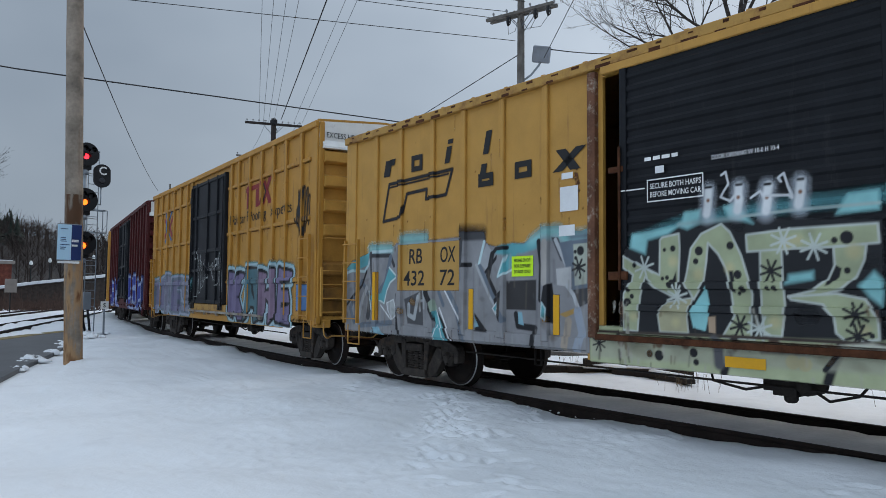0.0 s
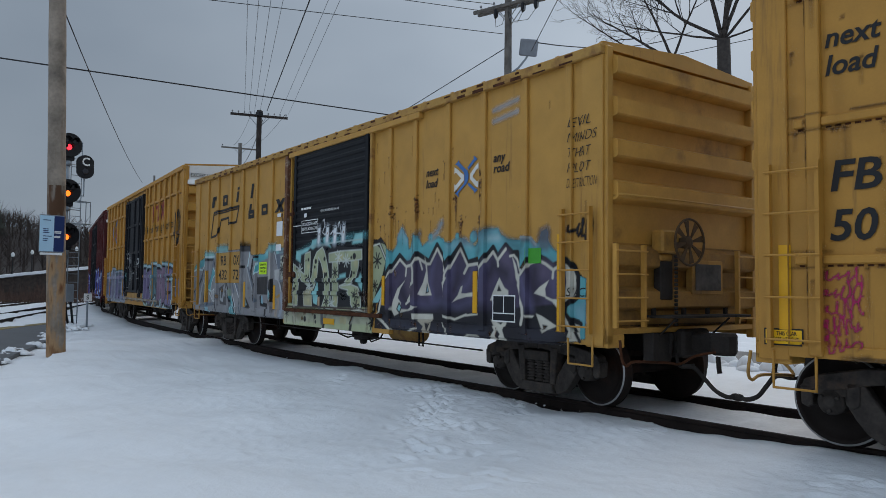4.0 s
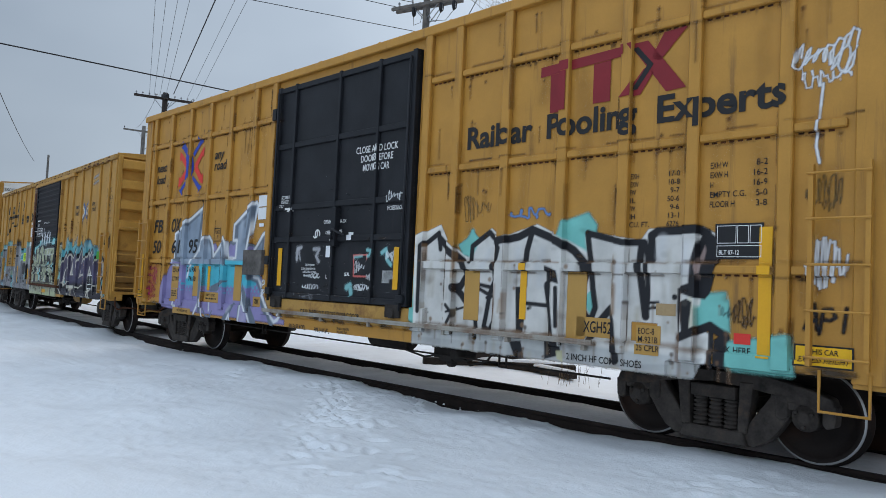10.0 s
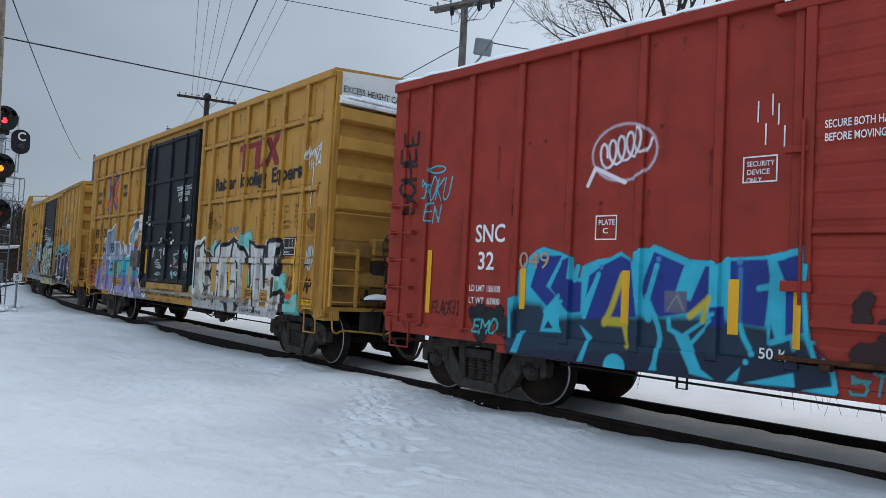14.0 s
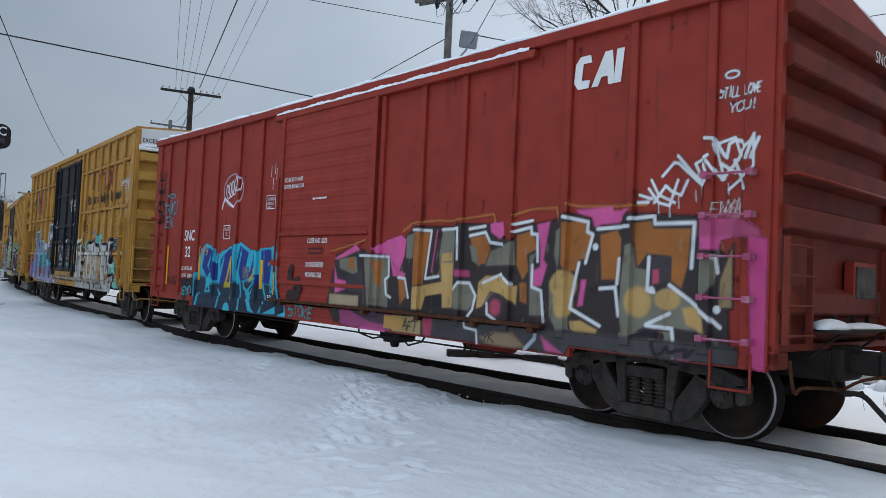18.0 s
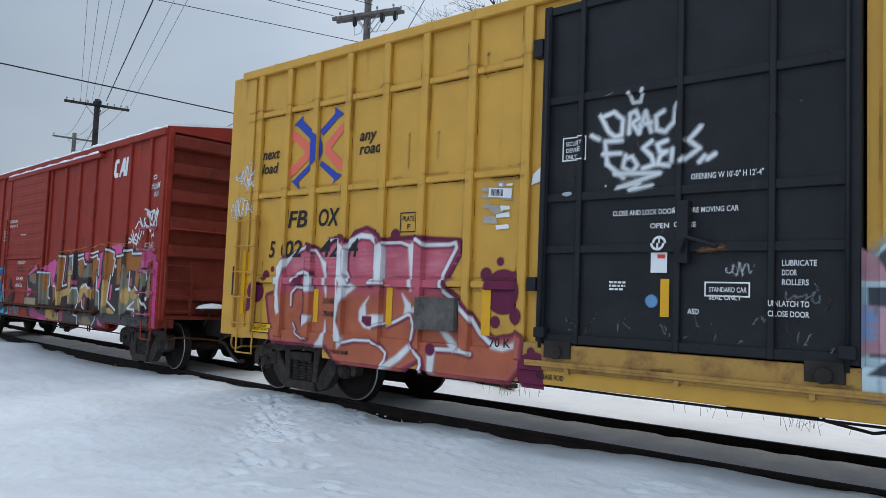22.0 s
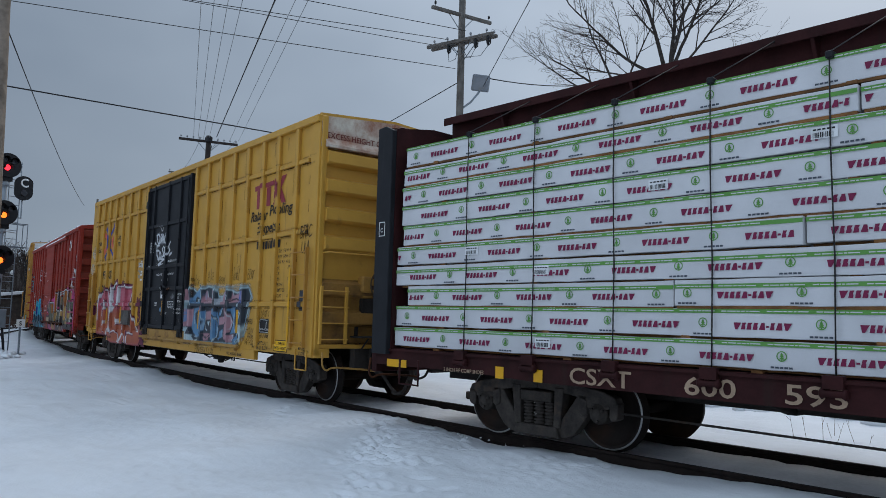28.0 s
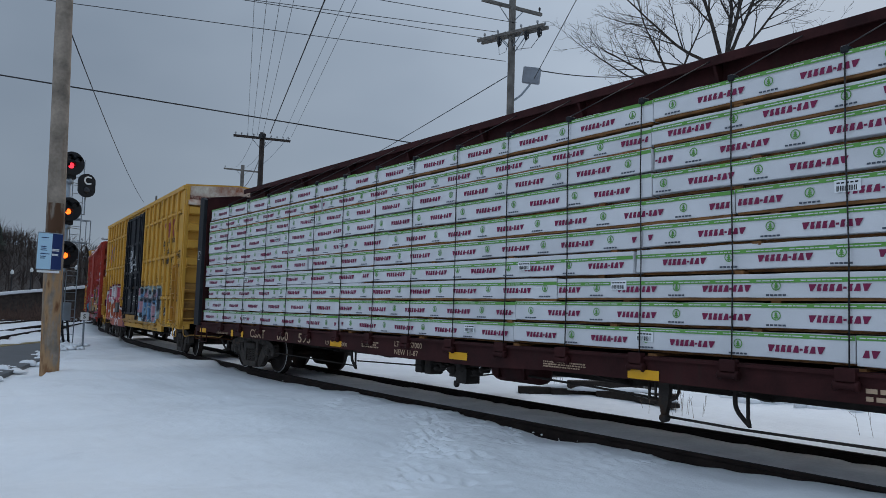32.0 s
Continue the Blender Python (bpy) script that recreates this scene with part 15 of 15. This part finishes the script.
def hill_height(x, y):
    # a long ridge that falls from the yard towards the line's far end
    u = (x + 150) * 0.96 + (y - 20) * -0.12
    ridge = np.exp(-((u + 30) / 55.0) ** 2)
    along = np.clip(1.05 - (y - 5) / 95.0, 0.18, 1.35)
    return -1.6 + 15.5 * ridge * along + 0.8 * np.sin(x * 0.11 + y * 0.07) * ridge


hill = sheet("wooded_hill", np.linspace(-330, -95, 60), np.linspace(-160, 150, 70), hill_height, HILL)
tagged(hill, "brown wooded hillside with patches of snow", "hill", kind="structure")
bm = bmesh.new()
for k in range(2400):
    x, y = r.uniform(-190, -112), r.uniform(-50, 95)
    z = float(hill_height(np.array(x), np.array(y))) - 0.3
    h = r.uniform(3.0, 6.0)
    for j in range(9):
        a = r.uniform(0, 6.28)
        up = h * r.uniform(0.3, 0.9)
        p = Vector((x, y, z + h * r.uniform(0.15, 0.5)))
        rod(bm, p, p + Vector((math.cos(a) * up * 0.55, math.sin(a) * up * 0.55, up * 0.6)), 0.045, 3, 0.012)
    rod(bm, (x, y, z), (x, y, z + h * 0.7), 0.09, 4, 0.04)
tagged(part("bare_woods", bm, TWIGS, None), "dense brown bare woods on the hillside", "woods", kind="stuff")
bm = bmesh.new()
for k in range(210):
    x, y = r.uniform(-195, -150), r.uniform(-40, 18)
    if r.random() < 0.45:
        x, y = r.uniform(-190, -165), r.uniform(-20, 16)
    z = float(hill_height(np.array(x), np.array(y))) - 0.5
    h = r.uniform(2.5, 5.6)
    for j in range(7):
        u = j / 7
        w = h * 0.34 * (1 - u) * r.uniform(0.75, 1.2)
        n = 7
        c = (x + r.gauss(0, 0.12), y + r.gauss(0, 0.12))
        zz = z + h * (0.12 + u * 0.88)
        tip = bm.verts.new((c[0], c[1], zz + h * 0.17))
        ring = [bm.verts.new((c[0] + w * r.uniform(0.6, 1.25) * math.cos(6.283 * i / n), c[1] + w * r.uniform(0.6, 1.25) * math.sin(6.283 * i / n), zz - r.uniform(0, 0.06) * h)) for i in range(n)]
        for i in range(n):
            bm.faces.new((ring[i], ring[(i + 1) % n], tip))
tagged(part("pine_woods", bm, PINE, None), "dark pines along the ridge", "woods", kind="stuff")

# the street by the yard: brick building, ramp and lamps
BRICK = mat("dull_red_brick", (0.16, 0.05, 0.035), 0.9, vary=0.3, scale=3, grain=30, bump=0.08)
STONE = mat("pale_stone_trim", (0.25, 0.22, 0.20), 0.8, vary=0.1)
GLASS = mat("dark_window_glass", (0.03, 0.035, 0.04), 0.08, spec=0.6, vary=0.1, bump=0)
brick_house = thing("brick_building", "low red brick building with pale stone cornice", "building", at=pose(-90, 0.0, -0.3, 0, 0, 8))
part("wall", boxes((-4, 0, -10, 5.0, 0, 4.6)), BRICK, brick_house)
part("cornice", boxes((-4.2, 0.25, -10.2, 5.25, 4.6, 4.95)), STONE, brick_house, bevel=0.05)
part("roof_snow", boxes((-4.0, 0.1, -10.0, 5.05, 4.95, 5.03)), SNOW, brick_house)
for y in (-8, -4.5, -1.0, 2.6):
    w = part("window", boxes((0.02, 0.08, y - 0.65, y + 0.65, 1.2, 3.4)), STONE, brick_house)
    part("pane", boxes((0.085, 0.10, y - 0.5, y - 0.04, 1.3, 3.3)), GLASS, w)
    part("pane", boxes((0.085, 0.10, y + 0.04, y + 0.5, 1.3, 3.3)), GLASS, w)
ramp = bmesh.new()
slab(ramp, [(-4, 0.0), (40, 0.0), (40, 4.9), (22, 4.1), (6, 2.1), (-4, 0.5)], -86.5, -84.0, "YZ")
tagged(part("ramp_wall", ramp, mat("dark_stone_retaining_wall", (0.055, 0.043, 0.037), 0.9, vary=0.3, bump=0.1), None), "dark stone retaining wall of a rising road", "wall", kind="structure")
snow_ramp = bmesh.new()
slab(snow_ramp, [(-4, 0.6), (6, 2.2), (22, 4.2), (40, 5.0), (40, 5.3), (22, 4.5), (6, 2.45), (-4, 0.85)], -87.0, -83.6, "YZ")
tagged(part("ramp_snow", snow_ramp, SNOW, None), "snow along the rising road", "snow", kind="structure")
IRON = mat("black_cast_iron", (0.012, 0.012, 0.013), 0.6, bump=0.01)
GLOBE = mat("milky_lamp_globe", (0.60, 0.62, 0.62), 0.4, bump=0)
lamp = thing("street_lamp", "black cast-iron street lamp with a pale globe", "street lamp", "street lamps", pose(-85.2, 5.8, 2.25))
bm = bmesh.new()
lathe(bm, [(0, 0.12), (0.3, 0.10), (0.4, 0.06), (1.7, 0.05), (1.78, 0.09), (1.85, 0.08)], 10, "Z")
part("post", bm, IRON, lamp)
bm = bmesh.new()
lathe(bm, [(1.85, 0.08), (1.92, 0.14), (2.05, 0.17), (2.2, 0.12), (2.3, 0.03)], 12, "Z")
part("globe", bm, GLOBE, lamp)
for x, y, z in ((-85.2, 7.5, 2.55), (-85.2, 11.6, 3.05)):
    copy_thing(lamp, pose(x, y, z))
board = thing("street_sign", "small pale street sign on a post", "street sign", at=pose(-64, 0.9, -0.2, 0, 0, 95))
part("post", boxes((-0.04, 0.04, -0.04, 0.04, 0, 2.0)), IRON, board)
part("plate", boxes((-0.4, 0.4, -0.06, -0.04, 1.6, 2.6)), STONE, board)

# ---- beyond the track: house, fence, parked car, debris ----
SIDING = mat("blue_grey_house_siding", (0.055, 0.068, 0.085), 0.7, vary=0.08, bump=0.02)
SHINGLE = mat("dark_roof_shingles", (0.030, 0.030, 0.033), 0.9, vary=0.3, grain=20, bump=0.1)
TRIM_WHITE = mat("white_house_trim", (0.68, 0.69, 0.70), 0.6, vary=0.05)
house = thing("house", "blue-grey house with white trim, dark roof and patches of snow", "house", at=pose(-19.19, 43.2, 0.0, 0, 0, 18.3))
part("foundation", boxes((-6.0, 7.0, -0.06, 8, 0.3, 2.95)), TRIM_WHITE, house, "white foundation wall")
bm = bmesh.new()
slab(bm, [(0, 2.95), (4.4, 2.95), (4.4, 6.6), (2.05, 8.6), (0, 6.6)], 0.0, 7.0)
gable = part("gable_wall", bm, SIDING, house, "blue-grey boarded gable")
for k in range(34):
    z = 3.0 + k * 0.16
    w0 = 0.0 if z < 6.6 else (z - 6.6) * 1.02
    part("siding_board", boxes((w0, 4.4 - w0 * 1.14, -0.025, -0.002, z, z + 0.135)), SIDING, gable)
part("brick_wing", boxes((-5.0, 0, 0.25, 7, 2.95, 5.3)), BRICK, house, "brick wing")
bm = bmesh.new()
slab(bm, [(-0.9, 5.2), (1.2, 5.5), (3.6, 8.0), (3.5, 8.15), (1.1, 5.65), (-0.95, 5.35)], -6.0, 0.0, "YZ")
roof = part("roof", bm, SHINGLE, house, "dark shingle roof with snow patches")
bm = bmesh.new()
slab(bm, [(-0.35, 6.25), (2.05, 8.6), (4.75, 6.3), (4.8, 6.5), (2.05, 8.85), (-0.4, 6.45)], -0.25, 6.5)
part("gable_roof", bm, SHINGLE, house)
bm = bmesh.new()
slab(bm, [(-0.42, 6.2), (2.05, 8.58), (4.8, 6.25), (4.84, 6.5), (2.05, 8.84), (-0.46, 6.45)], -0.34, -0.26)
part("barge_board", bm, TRIM_WHITE, house)
part("gutter", boxes((-5.2, 0.1, -0.98, -0.88, 5.18, 5.36)), TRIM_WHITE, house)
part("fascia", boxes((-5.2, 0.0, 0.15, 0.24, 4.75, 5.2)), TRIM_WHITE, house)
bm = bmesh.new()
bent(bm, [(0.05, -0.9, 5.25), (0.05, -0.12, 4.9), (0.05, -0.12, 3.0)], 0.05)
bent(bm, [(0.9, -0.32, 7.1), (0.9, -0.1, 6.8), (0.9, -0.1, 3.3)], 0.06)
part("downpipe", bm, TRIM_WHITE, house)
for x0, x1, z0, z1 in ((0.95, 1.75, 4.1, 5.2), (3.1, 3.9, 5.3, 6.9), (3.1, 3.9, 3.4, 4.6)):
    w = part("window", boxes((x0, x1, -0.08, -0.02, z0, z1)), TRIM_WHITE, house)
    zm = (z0 + z1) / 2
    part("pane", boxes((x0 + 0.1, x1 - 0.1, -0.095, -0.085, z0 + 0.1, zm - 0.03)), GLASS, w)
    part("pane", boxes((x0 + 0.1, x1 - 0.1, -0.095, -0.085, zm + 0.03, z1 - 0.1)), GLASS, w)
part("chimney", boxes((-1.2, -0.6, 3.4, 4.0, 7.6, 9.0)), BRICK, roof)
for k, (x, w, u) in enumerate(((-5.0, 1.8, 0.55), (-2.8, 0.9, 0.5), (-1.6, 1.1, 0.35), (-0.6, 0.5, 0.7), (-3.4, 0.5, 0.2), (-4.6, 0.7, 0.15))):
    bm = bmesh.new()
    y0, y1 = 1.2 + u * 1.6, 1.75 + u * 1.9
    slab(bm, [(y0, 5.62 + (y0 - 1.1) * 1.042), (y1, 5.62 + (y1 - 1.1) * 1.042), (y1, 5.75 + (y1 - 1.1) * 1.042), (y0, 5.72 + (y0 - 1.1) * 1.042)], x, x + w, "YZ")
    part("roof_snow_patch", bm, SNOW, roof)
fence = thing("fence", "white panel fence below the house", "fence", at=pose(-18.4, 40.3, 0.0, 0, 0, 18.3))
for k in range(9):
    part("fence_panel", boxes((-9 + k * 2.0, -7.08 + k * 2.0, -0.03, 0.03, 0.4, 2.05)), TRIM_WHITE, fence)
    part("fence_post", boxes((-9.06 + k * 2.0, -8.94 + k * 2.0, -0.07, 0.07, 0.3, 2.15)), TRIM_WHITE, fence)

CAR_BLUE = mat("dark_blue_car_paint", (0.012, 0.03, 0.085), 0.25, spec=0.6, vary=0.1, bump=0)
RUBBER = mat("black_tyre_rubber", (0.015, 0.015, 0.016), 0.85, bump=0.02)
ALLOY = mat("silver_alloy_rim", (0.45, 0.46, 0.48), 0.35, metal=0.8, bump=0)
TAIL = mat("red_tail_light", (0.45, 0.01, 0.01), 0.3, bump=0)
sedan = thing("parked_car", "dark blue parked sedan with snow on its roof", "car", at=pose(-18.9, 34.55, -0.16, 0, 0, 18.3))
bm = bmesh.new()
slab(bm, [(0.0, 0.35), (0.15, 0.25), (4.45, 0.22), (4.6, 0.40), (4.58, 0.62), (4.3, 0.80), (3.35, 0.95), (2.5, 1.38), (1.9, 1.45), (1.3, 1.42), (0.55, 1.05), (0.08, 0.98), (0.0, 0.80)], 0.0, 1.75)
part("body", bm, CAR_BLUE, sedan, bevel=0.06)
bm = bmesh.new()
slab(bm, [(0.85, 1.02), (1.38, 1.36), (1.95, 1.39), (1.98, 1.00)], -0.012, 0.004)
part("window", bm, GLASS, sedan)
bm = bmesh.new()
slab(bm, [(2.05, 1.00), (2.03, 1.39), (2.46, 1.33), (3.15, 0.97)], -0.012, 0.004)
part("window", bm, GLASS, sedan)
part("roof_snow", boxes((1.35, 2.4, 0.15, 1.6, 1.42, 1.52)), SNOW, sedan, bevel=0.04)
part("snow_lump", boxes((1.1, 1.45, -0.02, 0.3, 1.12, 1.28)), SNOW, sedan, bevel=0.06)
part("tail_light", boxes((-0.01, 0.28, -0.015, 0.35, 0.74, 0.92)), TAIL, sedan, bevel=0.02)
part("headlight", boxes((4.25, 4.5, -0.015, 0.3, 0.58, 0.72)), ALLOY, sedan, bevel=0.02)
for x in (0.85, 3.7):
    for y in (0.02, 1.55):
        bm = bmesh.new()
        lathe(bm, [(y, 0.22), (y + 0.01, 0.31), (y + 0.18, 0.31), (y + 0.19, 0.22)], 20, "Y", (x, 0, 0.31))
        w = part("wheel", bm, RUBBER, sedan)
        bm = bmesh.new()
        lathe(bm, [(y - 0.012, 0.05), (y - 0.010, 0.20), (y + 0.02, 0.21)], 14, "Y", (x, 0, 0.31))
        part("rim", bm, ALLOY, w)

# a heap of old ties under snow, a stub post, weeds and the ploughed bank
ties = thing("tie_pile", "old black railway ties half buried in snow", "railway ties", at=pose(-10.9, 3.85, -0.13, 0, 0, 40))
for k, (x, y, z, a) in enumerate(((0.0, 0.0, 0.0, 4), (0.2, 0.35, 0.02, -6), (-0.7, 0.1, 0.0, 12), (0.9, -0.2, 0.0, -3), (0.3, 0.15, 0.17, 20))):
    p = part("tie", boxes((-0.8, 0.8, -0.11, 0.11, 0.0, 0.17)), TIE_WOOD, ties, bevel=0.015)
    p.matrix_basis = pose(x, y, z, 0, 0, a)
bm = bmesh.new()
for x, y in ((-0.5, 0.1), (0.2, 0.35), (0.8, -0.1), (0.0, -0.1)):
    lump(bm, x, y, 0.15, 0.55, 0.16, 0.10)
part("snow_cap", bm, SNOW, ties, "snow lying on the ties")
plank = thing("plank", "snow-covered plank lying beside the track", "plank", at=pose(-9.7, 4.1, -0.12, 0, 0, -20))
part("board", boxes((-0.9, 0.9, -0.10, 0.10, 0.0, 0.09)), TIE_WOOD, plank, bevel=0.01)
part("snow_cap", boxes((-0.88, 0.88, -0.09, 0.09, 0.09, 0.16)), SNOW, plank, bevel=0.03)
stub = thing("stub_post", "short grey wooden stub post in the snow", "post", at=pose(-10.8, 5.73, -0.15))
part("shaft", boxes((-0.09, 0.09, -0.09, 0.09, 0, 0.55)), GREY_WOOD, stub, bevel=0.01)
WEED = mat("dry_weed_stems", (0.16, 0.12, 0.08), 0.9, bump=0)
bm = bmesh.new()
for k in range(60):
    x, y = r.choice(((-8.3, 3.2), (-8.9, 3.6), (-5.0, 3.8), (-3.5, 3.3), (-12.5, 4.4)))
    p = Vector((x + r.gauss(0, 0.3), y + r.gauss(0, 0.25), -0.14))
    q = p + Vector((r.gauss(0, 0.06), r.gauss(0, 0.06), r.uniform(0.15, 0.45)))
    rod(bm, p, q, 0.004, 3, 0.002)
    rod(bm, p + (q - p) * 0.6, q + Vector((r.gauss(0, 0.06), r.gauss(0, 0.06), 0)), 0.003, 3, 0.0015)
tagged(part("dry_weeds", bm, WEED, None), "thin dry weeds poking out of the snow", "weeds", kind="stuff")
bm = bmesh.new()
for k in range(170):
    x = -13 + k * 0.16 + r.gauss(0, 0.08)
    lump(bm, x, 6.7 + r.gauss(0, 0.22), -0.15, r.uniform(0.1, 0.32), r.uniform(0.1, 0.3), r.uniform(0.1, 0.30), k)
tagged(part("snow_bank", bm, SNOW, None), "ploughed bank of lumpy snow along the lane", "snow bank", kind="stuff")
bm = bmesh.new()
slab(bm, [(-16, 7.2), (14, 7.6), (14, 10.6), (-16, 10.0)][::-1], -0.3, -0.075, "XY")
tagged(part("lane", bm, mat("slushy_grey_lane", (0.13, 0.125, 0.12), 0.7, vary=0.25, scale=1.0, bump=0.05, dirt=(0.4, 0.41, 0.43), dirt_amount=0.3), None), "slushy grey lane beyond the track", "road", kind="structure")
leaf = thing("fallen_leaf", "small dark leaf lying on the snow", "leaf", at=pose(-4.10, -1.41, -0.095, 0, 0, 30))
bm = bmesh.new()
slab(bm, [(-0.06, 0.0), (-0.02, -0.018), (0.05, -0.01), (0.08, 0.005), (0.03, 0.022), (-0.03, 0.016)], 0.0, 0.008, "XY")
part("blade", bm, DARK_WOOD, leaf)



# ---- what moves ----
def rolled_at(t):
    """Distance rolled by time, smooth between the rows."""
    ts, ds = [r[0] for r in ROLLED], [r[1] for r in ROLLED]
    k = max(i for i in range(len(ts) - 1) if ts[i] <= t)
    def slope(i):
        i0, i1 = max(i - 1, 0), min(i + 1, len(ts) - 1)
        return (ds[i1] - ds[i0]) / (ts[i1] - ts[i0])
    w = ts[k + 1] - ts[k]
    u = (t - ts[k]) / w
    return (2 * u**3 - 3 * u**2 + 1) * ds[k] + (u**3 - 2 * u**2 + u) * w * slope(k) + (3 * u**2 - 2 * u**3) * ds[k + 1] + (u**3 - u**2) * w * slope(k + 1)


def motions():
    for car, centre, half in CARS:
        walk(car, [(k * 0.5, car_pose(centre, rolled_at(k * 0.5), half)) for k in range(65)])
    for wheels, x in WHEELS:
        walk(wheels, [(k * 0.2, pose(x, 0, WHEEL_R, 0, -math.degrees(rolled_at(k * 0.2) / WHEEL_R), 0)) for k in range(161)])


def car_pose(centre, rolled, half):
    a = (centre + rolled) / BEND
    r = BEND * math.cos(half / BEND)
    return pose(-r * math.sin(a), BEND - r * math.cos(a), 0, 0, 0, -math.degrees(a))


motions()
